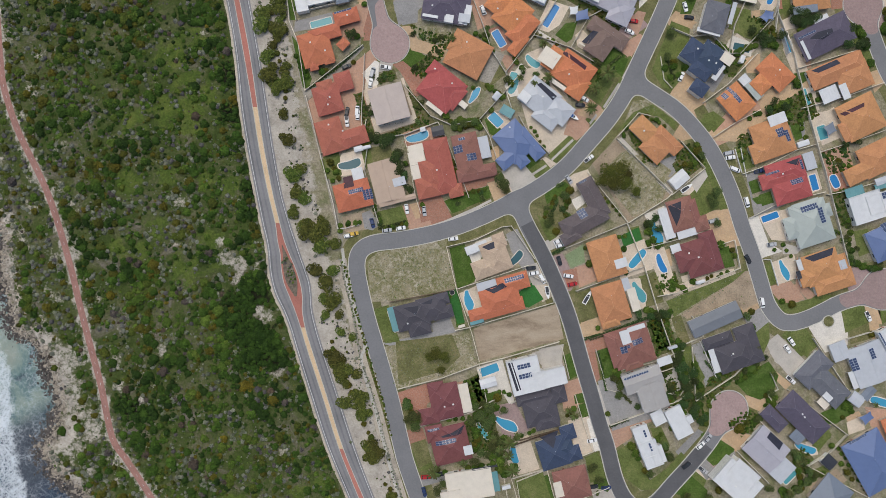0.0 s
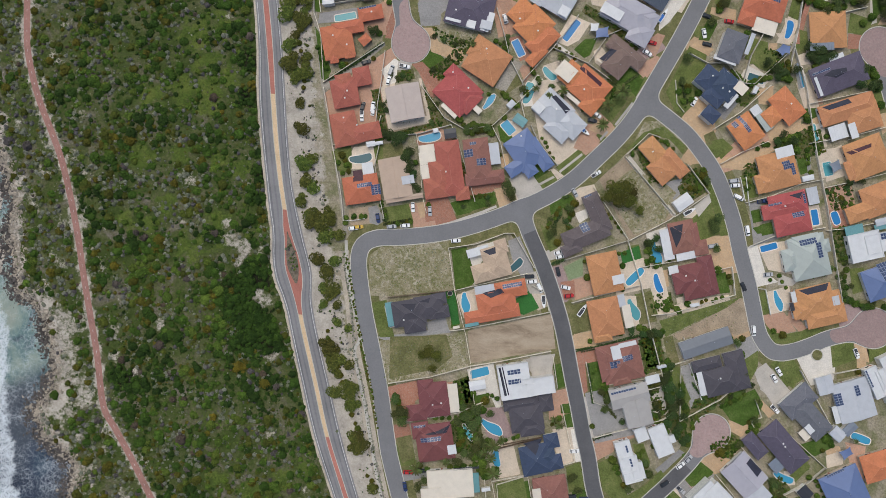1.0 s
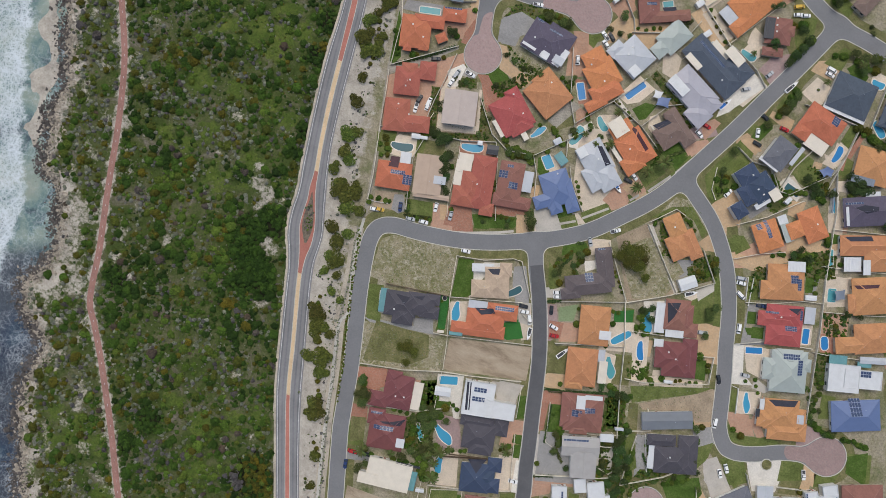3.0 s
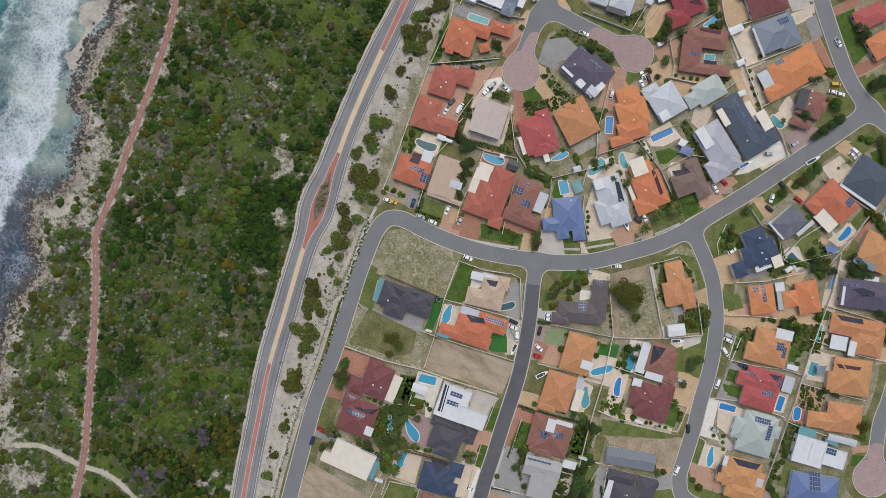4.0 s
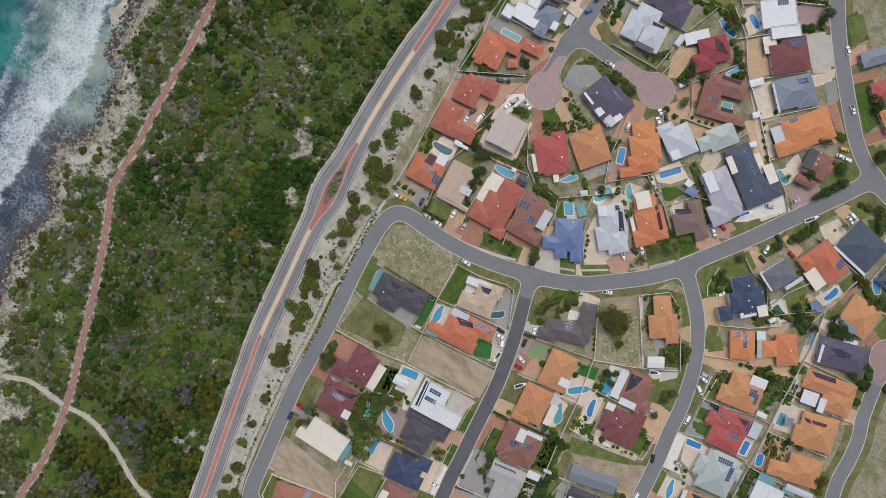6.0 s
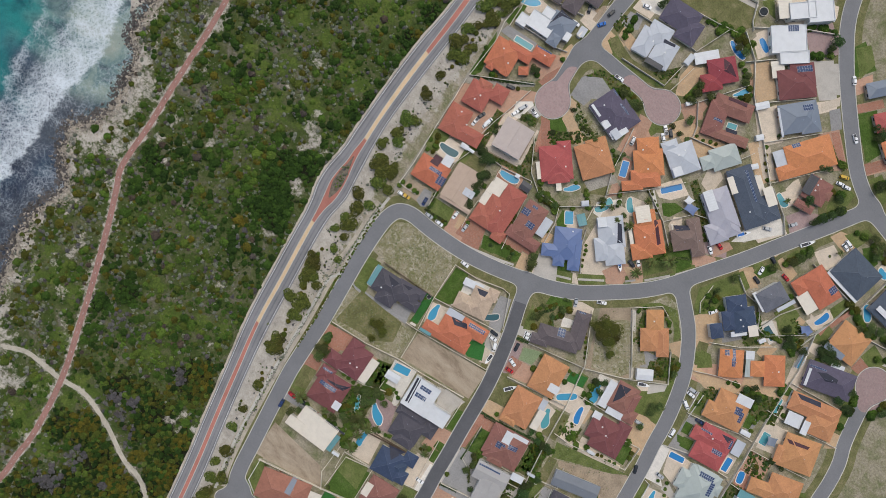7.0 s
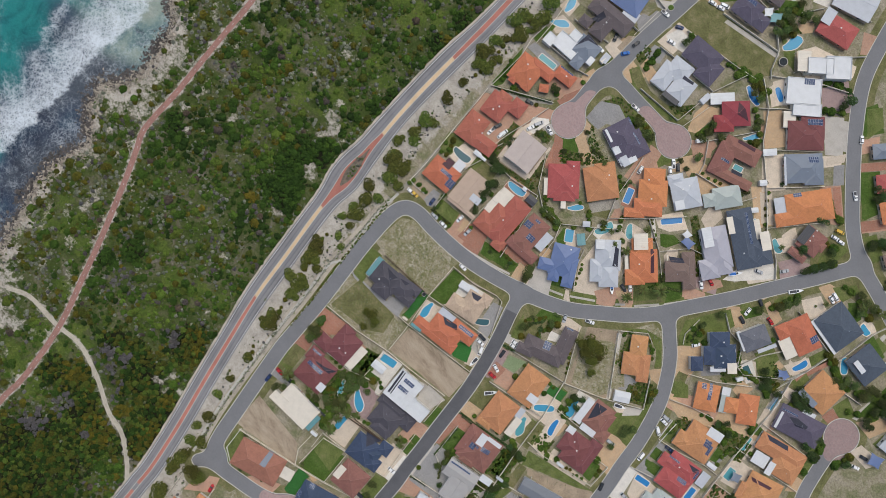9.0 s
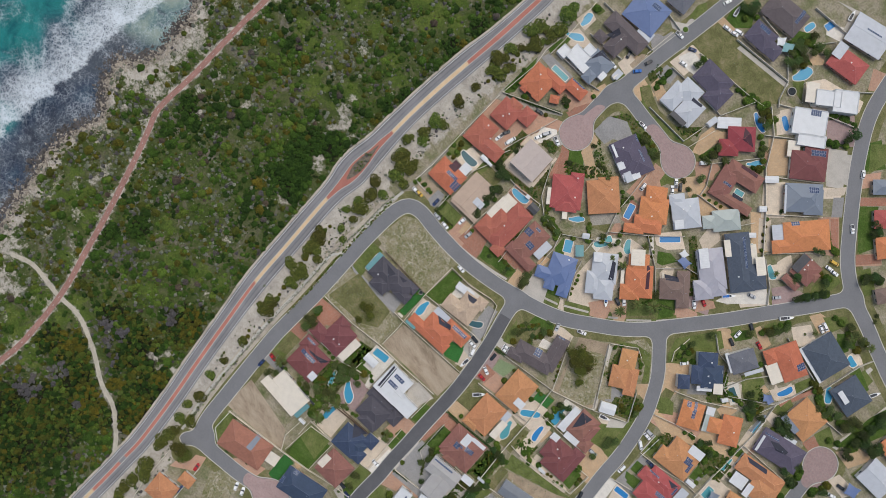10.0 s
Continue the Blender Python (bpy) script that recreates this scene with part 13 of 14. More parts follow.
house(211.1, -42.9, 29.7, "white", ((-6.66, 3.6, 6.05, 14.89, "p"), (0.04, -0.01, 10.77, 16.99, "p"), (2.42, 7.9, 7.06, 10.21, "p"),), "white metal flat parapet-roof single-storey house with solar panels", wall="wall_white", eave=3.2, solar=((-9.15, 6.4, 1.44, 8.44, 2, 6), (5.54, 5.42, 1.92, 3.66, 2, 3),))
house(225, -32.4, 23.9, "brown", ((0.01, -0.02, 19.63, 17.95, "h"),), "brown tiled hipped-roof single-storey house with cream brick walls")
house(-59.7, 114.4, 11.7, "white", ((3.31, 1.12, 13.65, 8.83, "p"), (-5.21, -2.27, 5.48, 6.12, "p"), (3.54, 8.05, 5.48, 4.83, "p"),), "white metal flat parapet-roof single-storey house with white rendered walls", wall="wall_white")
house(-45.4, 120.9, 13.8, "slate", ((-3.02, 2.84, 13.03, 11.55, "h"), (-2.24, -4.93, 6.09, 7.14, "h"),), "slate-grey metal hipped-roof single-storey house with black pool matting", mats=(("mat", -8.46, 0.43, -6.98, 9.97, 1.24, 8.32, -5.01, 7.01),), patios=((2.72, -0.57, 3.16, 4.43, "white"), (7.83, 6.12, 3.81, 5.12, "silver"),))
house(-57.2, 140.5, 14, "taupeD", ((2.6, 2.94, 24.78, 9.24, "h"), (2.95, -3.15, 8.83, 15.56, "h"), (-5.72, -7.67, 6.31, 5.48, "h"),), "dark taupe tiled hipped-roof single-storey house with black pool matting", mats=(("mat", -4.25, -4.84, -1.9, 1.66, 1.12, 0.3, -0.41, -4.39),), vents=((3, -2),))
house(-58.8, 158.9, 19, "blue", ((-0.03, -0.04, 19.78, 18.1, "h"),), "blue metal hipped-roof single-storey house with solar panels", solar=((2.07, 4.82, 4.97, 3.3, 5, 2),), patios=((6.49, -9.75, 8.76, 7.16, "silver"),))
house(-55.4, 179.4, 19, "slateT", ((0.04, -0, 11.55, 14.06, "h"),), "slate-grey tiled hipped-roof single-storey house with cream brick walls")
house(-9.8, 168.9, 13.7, "purple", ((-0.22, 1.26, 18.48, 13.23, "h"), (7.1, -2.78, 11.15, 12.63, "h"),), "slate-purple tiled hipped-roof single-storey house with white rendered walls", wall="wall_white")
house(-3.2, 150.5, 15.5, "silver", ((0.03, 0.03, 11.47, 14.34, "h"), (-10.7, 0.8, 9.22, 14.17, "h"), (-6.64, 7.22, 12.15, 11.23, "h"),), "pale grey metal hipped-roof single-storey house with black pool matting", wall="wall_white", mats=(("mat", -3.23, 6.41, 3.26, 7.03, 3.48, 5.28, -2.89, 4.41),), patios=((-1.44, -7.05, 9.7, 2.81, "dark"),), vents=((-7.53, 2.51), (0.39, 0.11),))
house(-14.6, 202.2, 16.1, "purple", ((-1.57, 1.74, 14.08, 11.99, "h"), (7.19, 0.26, 10.09, 8.4, "h"),), "slate-purple tiled hipped-roof single-storey house with solar panels", solar=((-2.5, 6.93, 6.62, 5.49, 5, 2),))
house(-20, 220.5, 18.6, "taupeD", ((0.05, -0.01, 22.5, 14.8, "h"),), "dark taupe tiled hipped-roof single-storey house with solar panels", solar=((7.08, 3.4, 1.92, 9.3, 2, 6),))
house(20.5, 235, 22, "red", ((-0.69, -0.34, 19.37, 12.71, "h"),), "red tiled hipped-roof single-storey house with a patio roof", wall="wall_red", patios=((-8.65, 2.6, 5.54, 8.51, "silver"),), vents=((-0.34, 0.47),))
house(10.9, 252.6, 26.6, "silver", ((1.76, -1.43, 21.59, 16.81, "g"),), "pale grey metal low gabled-roof single-storey house with solar panels", solar=((2.93, 0.65, 8.74, 1, 6, 2),))
house(31.6, 219.3, -38.8, "white", ((1.07, -4.52, 8.26, 13.28, "p"), (1.71, 4.63, 11.8, 12.98, "p"),), "white metal flat parapet-roof two-storey house with a patio roof", wall="wall_white", eave=4.8, patios=((-1.06, -12.92, 10.65, 6.8, "cream"),))
house(37.6, 200.5, -40.9, "white", ((-2.13, -1.05, 13.94, 17.79, "p"), (7.24, 1.37, 6.52, 14.83, "p"),), "white metal flat parapet-roof single-storey house with solar panels", wall="wall_white", eave=3.2, solar=((-7.38, 1.45, 3.28, 5.47, 1, 5),))
house(54.2, 189.3, -37.8, "maroon", ((0.51, -0.16, 15.15, 19.01, "h"), (-3.44, 3.3, 12.18, 12.47, "h"),), "maroon tiled hipped-roof single-storey house with solar panels", wall="wall_white", solar=((-6.31, 4.12, 3.25, 8, 2, 6),), patios=((-7.67, -8.63, 8.63, 6.55, "cream"),))
house(68.9, 177.7, -34.3, "slate", ((-1.16, -0.64, 15.15, 19.9, "h"), (0.83, 4.65, 13.66, 10.1, "h"),), "slate-grey metal hipped-roof single-storey house with solar panels", solar=((-5.33, 4.1, 3.2, 5.2, 2, 5),), patios=((-0.03, -10.37, 14.95, 1.11, "silver"),))
house(82.5, 163.3, -27.4, "orange", ((0.19, 6.16, 16.04, 24.35, "h"), (4.78, -4.01, 7.13, 17.22, "h"),), "orange tiled hipped-roof single-storey house with solar panels", solar=((-6.78, 0.48, 2.05, 4.32, 2, 4), (-7.94, 8.89, 1.01, 2.45, 1, 2),), patios=((-2.4, -8.24, 8.93, 6.85, "silver"),))
house(100.6, 158.9, 15.5, "brown", ((0.03, -0.01, 12.25, 12.73, "h"), (-1.6, -10.22, 10.04, 4.19, "h"), (2.67, 0.63, 10.15, 5.07, "h"),), "brown tiled hipped-roof single-storey house with a patio roof", patios=((-4.94, 0.46, 4.81, 10.1, "dark"),), vents=((-1.65, 2.1), (-1.46, -0.89), (-1.53, -4.63), (-1.33, 5.95),))
house(137.7, 124.6, -11.9, "terra", ((-0.89, 1.85, 19.32, 13.18, "h"), (-6.88, -6.82, 7.87, 6.76, "h"),), "terracotta tiled hipped-roof single-storey house with solar panels", solar=((3.36, 6.43, 3.53, 6.13, 3, 5),), patios=((2.18, -7.89, 11.05, 6.94, "cream"),))
house(145.9, 143.1, -0.7, "slateB", ((-1.08, 0.98, 20.34, 17.79, "h"),), "dark blue-grey tiled hipped-roof single-storey house with a patio roof", wall="wall_white", patios=((-1.09, -7.98, 21.05, 2.81, "white"),))
house(171.9, 145.4, 1.4, "slateB", ((-2.54, -1.05, 16.56, 16.06, "h"),), "dark blue-grey tiled hipped-roof single-storey house with a patio roof", patios=((-4.85, -5.48, 7.27, 2.81, "white"),))
house(167.1, 116, 8, "tan", ((0.34, 1.11, 16.93, 17.04, "h"),), "tan-orange tiled hipped-roof single-storey house with a patio roof", patios=((-3.3, -6.66, 11.25, 3.47, "slate"),))
house(213.6, 133.1, 13.3, "silver", ((0.04, 0.03, 16.82, 14.72, "g"),), "pale grey metal low gabled-roof single-storey house with white rendered walls", wall="wall_white")
house(204.3, 150.6, 8.9, "orange", ((-0.02, -0.02, 13.16, 15.36, "h"),), "orange tiled hipped-roof single-storey house with cream brick walls")
house(24.2, 166.3, -34.2, "crimson", ((-0.17, -0.08, 13.07, 14.55, "h"), (4.58, -6.71, 8.91, 10.39, "h"),), "dark crimson tiled hipped-roof single-storey house with black pool matting", wall="wall_red", mats=(("maroonmat", 0.48, -0.44, -6.12, 1.34, -2.11, 4.49, 4.35, 5.96),), patios=((-8.36, -6.75, 5.95, 12.5, "white"),))
house(41.3, 157.1, 26.3, "brown", ((-0.01, 0.04, 20.09, 9.47, "h"), (-6.66, -8.19, 9.95, 18.18, "h"), (2.52, -14.6, 20.45, 5.33, "h"),), "brown tiled hipped-roof single-storey house with solar panels", wall="wall_red", solar=((-5.56, -8.61, 4.94, 1.3, 4, 2),), mats=(("maroonmat", -4.19, 4.84, 6.01, 4.35, 5.97, 2.32, -3.96, 2.89), ("mat", -0.24, -10.24, 6.1, -10.3, 6.33, -12.26, 0.32, -12.39),))
house(42, 121.4, -25, "silver", ((0.39, -0.52, 15.74, 14.85, "h"), (-7.83, -4.33, 5.64, 8.32, "h"),), "pale grey metal hipped-roof single-storey house with a patio roof", patios=((5.62, -5.3, 4.76, 4.76, "white"),), vents=((-1.98, -2.44), (-3.28, 1.49),))
house(56.3, 137.3, -26.2, "sage", ((0.02, -0.28, 11.28, 14.55, "h"), (0.07, -9.08, 7.13, 7.72, "h"),), "sage-grey metal hipped-roof single-storey house with cream brick walls")
house(78.9, 132.1, -25.6, "slateB", ((0.27, -0.78, 31.48, 13.07, "h"), (8.8, 6.38, 13.66, 11.28, "h"),), "dark blue-grey tiled hipped-roof single-storey house with solar panels", solar=((-4.7, 2.13, 16.66, 1.47, 10, 2),), patios=((-3.3, 6.28, 10.42, 5.36, "cream"), (3.32, 9.32, 9.82, 5.06, "cream"), (-7.81, -6.56, 8.93, 3.27, "cream"),), vents=((7.59, -2.75),))
house(86.2, 218.8, -31.7, "slate", ((0, 0.02, 8.03, 16.36, "h"),), "slate-grey metal hipped-roof single-storey house with cream brick walls")
house(100.8, 210.1, -31.7, "red", ((-0.05, 0.02, 9.82, 15.76, "h"),), "red tiled hipped-roof single-storey house with cream brick walls")
house(114.4, 204.5, -25.7, "orange", ((0.04, -0.01, 11.56, 18.25, "h"),), "orange tiled hipped-roof single-storey house with cream brick walls")
house(135.3, 191.6, -19.9, "taupe", ((0.01, 0.03, 8.19, 19.02, "h"),), "taupe-brown tiled hipped-roof single-storey house with cream brick walls")
house(20.7, -190.3, 18.5, "tan", ((-0.01, 0.01, 13.82, 12.68, "h"), (6.78, 12.06, 7.77, 6.47, "h"),), "tan-orange tiled hipped-roof single-storey house with white rendered walls", wall="wall_white")
house(23.7, -140.6, 24.6, "clay", ((-0.03, 0, 26.07, 15.59, "h"),), "clay-brown tiled hipped-roof single-storey house with a patio roof", mats=(("slate", 1.21, 0.33, 2.36, 8.22, 4.91, 8.14, 4.5, -0.33),), patios=((15.21, 1.65, 8.09, 6.11, "cream"),))
house(58.9, -127.4, 24.6, "navy", ((-0, 0.02, 23.76, 13.69, "h"),), "navy tiled hipped-roof single-storey house with solar panels", solar=((-11.7, -1.25, 3.29, 3.62, 3, 4), (-7.1, 5.74, 2.63, 2.47, 3, 2),))
shed(107.8, 31.8, 41, 8.4, 5.7, "white", 2.6)
shed(20.6, -61.0, 15, 7.6, 4.3, "white", 2.6)
shed(-2.4, 53.9, 13, 5.6, 4.5, "dark", 2.5)
shed(188.6, -68.5, -37, 6.3, 5.4, "silver", 2.6)
shed(176.1, -97.1, -43, 5.8, 5.5, "dark", 2.5)
shed(194.1, -65.7, -41, 4.4, 6.7, "slate", 2.4)
shed(117.6, -15.0, 16, 4.2, 1.5, "white", 2.2)
shed(156.3, 95.1, 16, 0.7, 12.0, "slate", 2.4)
shed(-34.8, 46.6, 14, 3.6, 1.5, "white", 2.2)
shed(-38.6, 45.8, 14, 4.1, 2.4, "white", 2.2)
shed(8.5, -35.3, 17, 3.1, 1.2, "cream", 2.2)
shed(28.9, -108.9, 14, 4.1, 1.6, "white", 2.2)
shed(136.7, 86.7, -20, 2.0, 3.5, "white", 2.2)
shed(164.5, 48.2, 18, 5.5, 2.5, "white", 2.2)
shed(101.1, -51.7, 19, 6.8, 2.3, "silver", 2.2)
shed(24.5, 69.9, -40, 2.9, 3.8, "silver", 2.2)
shed(29.3, 62.9, -31, 6.1, 4.3, "teal", 2.2)
shed(105.0, -44.9, 18, 4.2, 1.3, "silver", 2.2)
shed(-9.2, 54.7, 16, 2.4, 2.0, "white", 2.2)
shed(24.7, 143.9, -29, 2.1, 5.5, "white", 2.3)
shed(-39.2, 128.1, 4, 2.4, 4.9, "cream", 2.2)
shed(8.3, 158.3, 6, 3.1, 5.9, "silver", 2.2)
shed(50.6, 168.9, -32, 3.6, 7.2, "white", 2.2)
shed(61.4, 156.8, -32, 3.0, 3.9, "white", 2.2)
shed(70.1, 144.6, -32, 2.7, 4.2, "white", 2.2)
sail(59.7, 108.7, 2, 4, 4, "white")
sail(63.3, 106.6, 10, 6.4, 4.8, "blue")
sail(148.8, 106.6, 84, 4, 4, "blue")
sail(-8.6, 211.1, 51, 4.8, 4.8, "white")
sail(-3.9, 212.4, 45, 6.4, 5.6, "teal")
sail(147.1, 105.9, 49, 4, 4, "blue")
sail(212.4, 118.3, 26, 7.2, 6.4, "blue")
sail(176.6, 54.8, 30, 4.8, 4.8, "slate")
sail(193.4, -77.0, 35, 5.6, 4, "blue")
pool(-56.0, 104.1, 15, 9.9, 2.9, "rect", "aqua")
pool(25.7, 96.8, -59, 8.0, 3.4, "rect", "deep")
pool(49.7, 107.2, 59, 11.0, 2.9, "rect", "deep")
pool(41.2, 86.3, -39, 7.7, 3.6, "kidney", "aqua")
pool(32.1, 76.3, 79, 10.1, 4.7, "kidney", "aqua")
pool(14.4, 70.7, 50, 8.4, 3.1, "free", "pool")
pool(24.3, 59.4, -45, 6.5, 4.2, "rect", "pool")
pool(-11.8, 51.7, 17, 10.4, 4.2, "kidney", "pool")
pool(-43.0, 39.0, 13, 10.5, 4.4, "kidney", "murky")
pool(137.4, 92.6, -13, 7.7, 3.4, "rect", "murky")
pool(158.9, 95.2, -79, 9.7, 2.3, "free", "pool")
pool(167.1, 69.6, -73, 8.6, 3.1, "kidney", "aqua")
pool(174.5, 53.6, -73, 6.4, 3.9, "rect", "aqua")
pool(180.2, 31.1, -65, 6.3, 3.4, "oval", "deep")
pool(170.6, 30.6, -75, 7.2, 3.1, "rect", "deep")
pool(150.4, 14.7, 20, 7.9, 2.9, "rect", "deep")
pool(156.9, -9.8, -72, 9.9, 3.4, "free", "pool")
pool(98.2, 6.8, -77, 11.7, 4.9, "free", "pool")
pool(100.4, -6.6, -67, 9.1, 3.4, "kidney", "deep")
pool(89.4, -4.5, 49, 10.5, 3.4, "oval", "pool")
pool(90.0, -19.9, -68, 10.5, 4.7, "free", "aqua")
pool(33.1, -4.5, 45, 9.0, 3.6, "kidney", "murky")
pool(11.7, -23.8, -85, 9.6, 4.2, "free", "pool")
pool(-22.8, -33.1, -72, 10.0, 2.2, "rect", "aqua")
pool(21.3, -55.6, 20, 8.7, 3.9, "rect", "pool")
pool(29.1, -80.6, -37, 11.5, 4.9, "free", "pool")
pool(18.2, -83.8, -62, 8.7, 2.6, "free", "aqua")
pool(32.8, -94.6, -79, 8.0, 3.6, "kidney", "pool")
pool(166.7, -91.5, -21, 10.0, 3.6, "kidney", "pool")
pool(159.2, -104.7, 45, 7.3, 3.4, "rect", "aqua")
pool(201.1, -70.3, -16, 9.3, 3.4, "oval", "pool")
pool(-68.4, 121.1, 32, 9.9, 4.2, "free", "pool")
pool(-72.8, 131.0, 96, 8.3, 4.5, "free", "pool")
pool(21.9, 180.3, -14, 11.2, 4.5, "free", "deep")
pool(29.5, 191.8, -19, 7.8, 3.0, "oval", "deep")
pool(-7.2, 229.6, 93, 6.1, 3.3, "oval", "pool")
pool(-2.2, 239.2, 92, 5.3, 3.6, "rect", "deep")
pool(12.2, 213.1, 72, 11.1, 6.6, "free", "pool")
pool(39.2, 166.9, 58, 9.1, 3.0, "free", "pool")
pool(47.9, 151.5, 28, 4.8, 2.7, "rect", "aqua")
pool(92.8, 143.9, -10, 7.8, 3.9, "kidney", "aqua")
pool(76.5, 141.6, -32, 4.8, 2.4, "kidney", "pool")
pool(150.6, 116.7, 82, 8.6, 3.6, "kidney", "deep")
pool(155.5, 155.4, -5, 6.3, 3.9, "kidney", "pool")
pool(164.3, 135.5, 140, 8.8, 3.6, "oval", "pool")
car(18.4, 109.7, -65, "car_white", "car", "on a paved driveway")
car(-44.3, 83.7, 25, "car_dark", "car", "on a paved driveway")
car(-26.4, 83.5, -8, "car_white", "ute", "on a paved driveway")
car(-33.2, 76.2, 80, "car_white", "car", "on a paved driveway")
car(-32.4, 81.1, 75, "car_silver", "van", "on a paved driveway")
car(-39.4, 63.3, 86, "car_white", "van", "on a paved driveway")
car(-44.1, 63.0, 80, "car_dark", "car", "on a paved driveway")
car(-44.1, 58.6, -84, "car_white", "ute", "on a paved driveway")
car(-39.1, 61.4, 85, "car_white", "car", "on a paved driveway")
car(-32.4, 11.9, -75, "car_blue", "car", "on a paved driveway")
car(-25.7, 8.6, 8, "car_silver", "car", "at the kerb")
car(-19.4, 9.6, 8, "car_white", "car", "at the kerb")
car(-16.6, 18.4, -82, "car_white", "car", "on a paved driveway")
car(-8.6, 17.4, -82, "car_silver", "car", "on a paved driveway")
car(4.7, 4.7, 8, "car_white", "car", "at the kerb")
car(57.8, 31.9, -55, "car_silver", "car", "on a paved driveway")
car(66.9, 41.5, 35, "car_white", "ute", "on a paved driveway")
car(64.8, 69.0, -30, "car_white", "car", "on a paved driveway")
car(63.0, 66.1, -5, "car_dark", "car", "on a paved driveway")
car(87.4, 104.7, -8, "car_red", "car", "on a paved driveway")
car(85.6, 99.8, -25, "car_white", "car", "on a paved driveway")
car(111.2, 111.2, -75, "car_white", "car", "on a paved driveway")
car(113.0, 106.3, -8, "car_dark", "car", "on a paved driveway")
car(109.4, 79.1, 65, "car_white", "car", "on a paved driveway")
car(193.7, 83.7, 15, "car_red", "car", "on a paved driveway")
car(131.2, 44.1, 12, "car_silver", "van", "on a paved driveway")
car(132.0, 42.0, 8, "car_white", "car", "on a paved driveway")
car(134.0, 36.6, -22, "car_white", "van", "on a paved driveway")
car(145.2, 35.8, 10, "car_blue", "ute", "on a paved driveway")
car(139.5, 21.5, -75, "car_white", "van", "on a grey driveway")
car(150.9, 2.1, 8, "car_silver", "car", "on a paved driveway")
car(140.0, -4.7, -60, "car_dark", "car", "in the street")
car(146.5, -24.6, -80, "car_white", "van", "at the kerb")
car(124.2, 13.0, 15, "car_silver", "van", "on a paved driveway")
car(52.9, 3.6, 20, "car_white", "car", "on a paved driveway")
car(53.9, 1.8, 20, "car_white", "car", "on a paved driveway")
car(53.4, -5.4, -72, "car_dark", "car", "on a paved driveway")
car(57.6, -12.4, -8, "car_white", "car", "on a paved driveway")
car(59.4, -16.1, 12, "car_red", "car", "on a paved driveway")
car(40.4, -8.8, 8, "car_dark", "car", "on a paved driveway")
car(41.7, -11.1, 12, "car_white", "car", "on a paved driveway")
car(45.6, -13.7, -60, "car_white", "van", "on a paved driveway")
car(-43.3, 6.2, 12, "car_white", "car", "on a paved driveway")
car(-41.0, 7.0, 10, "car_yellow", "car", "on a paved driveway")
car(-7.8, -104.7, 5, "car_red", "car", "on a paved driveway")
car(-1.6, -103.4, 5, "car_dark", "car", "on a paved driveway")
car(-8.6, -111.5, -75, "car_blue", "car", "on a paved driveway")
car(69.0, -109.1, 8, "car_dark", "car", "on a paved driveway")
car(74.9, -109.7, 8, "car_blue", "car", "on a paved driveway")
car(68.4, -87.9, 10, "car_white", "car", "on a paved driveway")
car(111.7, -99.3, 38, "car_dark", "car", "in the street")
car(118.2, -90.2, 40, "car_white", "car", "in the street")
car(121.6, -86.9, 50, "car_silver", "car", "in the street")
car(119.3, -101.4, -35, "car_silver", "ute", "on a paved driveway")
car(160.0, -42.5, -55, "car_white", "car", "on a paved driveway")
car(158.1, -45.9, -55, "car_white", "car", "on a paved driveway")
car(159.7, -60.1, -40, "car_white", "ute", "on a paved driveway")
car(195.2, -30.9, -65, "car_white", "ute", "on a paved driveway")
car(-45.0, 130.0, 8, "car_white", "car", "on a paved driveway")
car(-45.2, 140.0, 118, "car_dark", "car", "on a paved driveway")
car(-35.4, 139.2, 66, "car_bright", "car", "on a paved driveway")
car(-36.1, 146.7, 88, "car_dark", "car", "at the kerb")
car(-40.0, 168.4, 13, "car_white", "ute", "at the kerb")
car(-25.9, 162.1, 23, "car_white", "car", "on a paved driveway")
car(-29.7, 170.1, 38, "car_blue", "car", "on a paved driveway")
car(-29.8, 191.6, 23, "car_white", "car", "on a paved driveway")
car(-25.2, 193.4, 28, "car_white", "car", "on a paved driveway")
car(-24.7, 195.9, 28, "car_white", "van", "on a paved driveway")
car(-41.4, 199.1, 88, "car_white", "car", "on a paved driveway")
car(-9.4, 126.7, 13, "car_white", "ute", "at the kerb")
car(18.3, 109.5, 108, "car_silver", "car", "on a paved driveway")
car(27.8, 122.0, 146, "car_white", "car", "on a paved driveway")
car(26.1, 125.5, 146, "car_white", "ute", "on a paved driveway")
car(29.0, 126.2, 143, "car_dark", "car", "on a paved driveway")
car(74.0, 212.3, 138, "car_white", "car", "at the kerb")
car(95.7, 192.2, -27, "car_white", "ute", "at the kerb")
car(43.2, 225.0, 33, "car_white", "car", "on a paved driveway")
car(107.1, 170.8, 23, "car_white", "car", "on a paved driveway")
car(110.6, 171.8, 23, "car_white", "car", "on a paved driveway")
car(106.0, 174.6, 28, "car_yellow", "van", "on a paved driveway")
car(105.5, 139.1, 63, "car_silver", "car", "on a paved driveway")
car(97.8, 128.3, 33, "car_silver", "car", "on a paved driveway")
car(122.3, 117.8, -2, "car_red", "car", "on a paved driveway")
car(132.2, 150.4, -7, "car_white", "car", "on a paved driveway")
car(132.2, 152.8, -7, "car_white", "van", "on a paved driveway")
car(111.9, 119.3, -17, "car_dark", "car", "on a paved driveway")
car(40.1, -157.1, 128, "car_white", "car", "on a paved driveway")
car(44.1, -155.7, 128, "car_white", "car", "on a paved driveway")
car(20.4, -169.6, 113, "car_red", "car", "on a paved driveway")
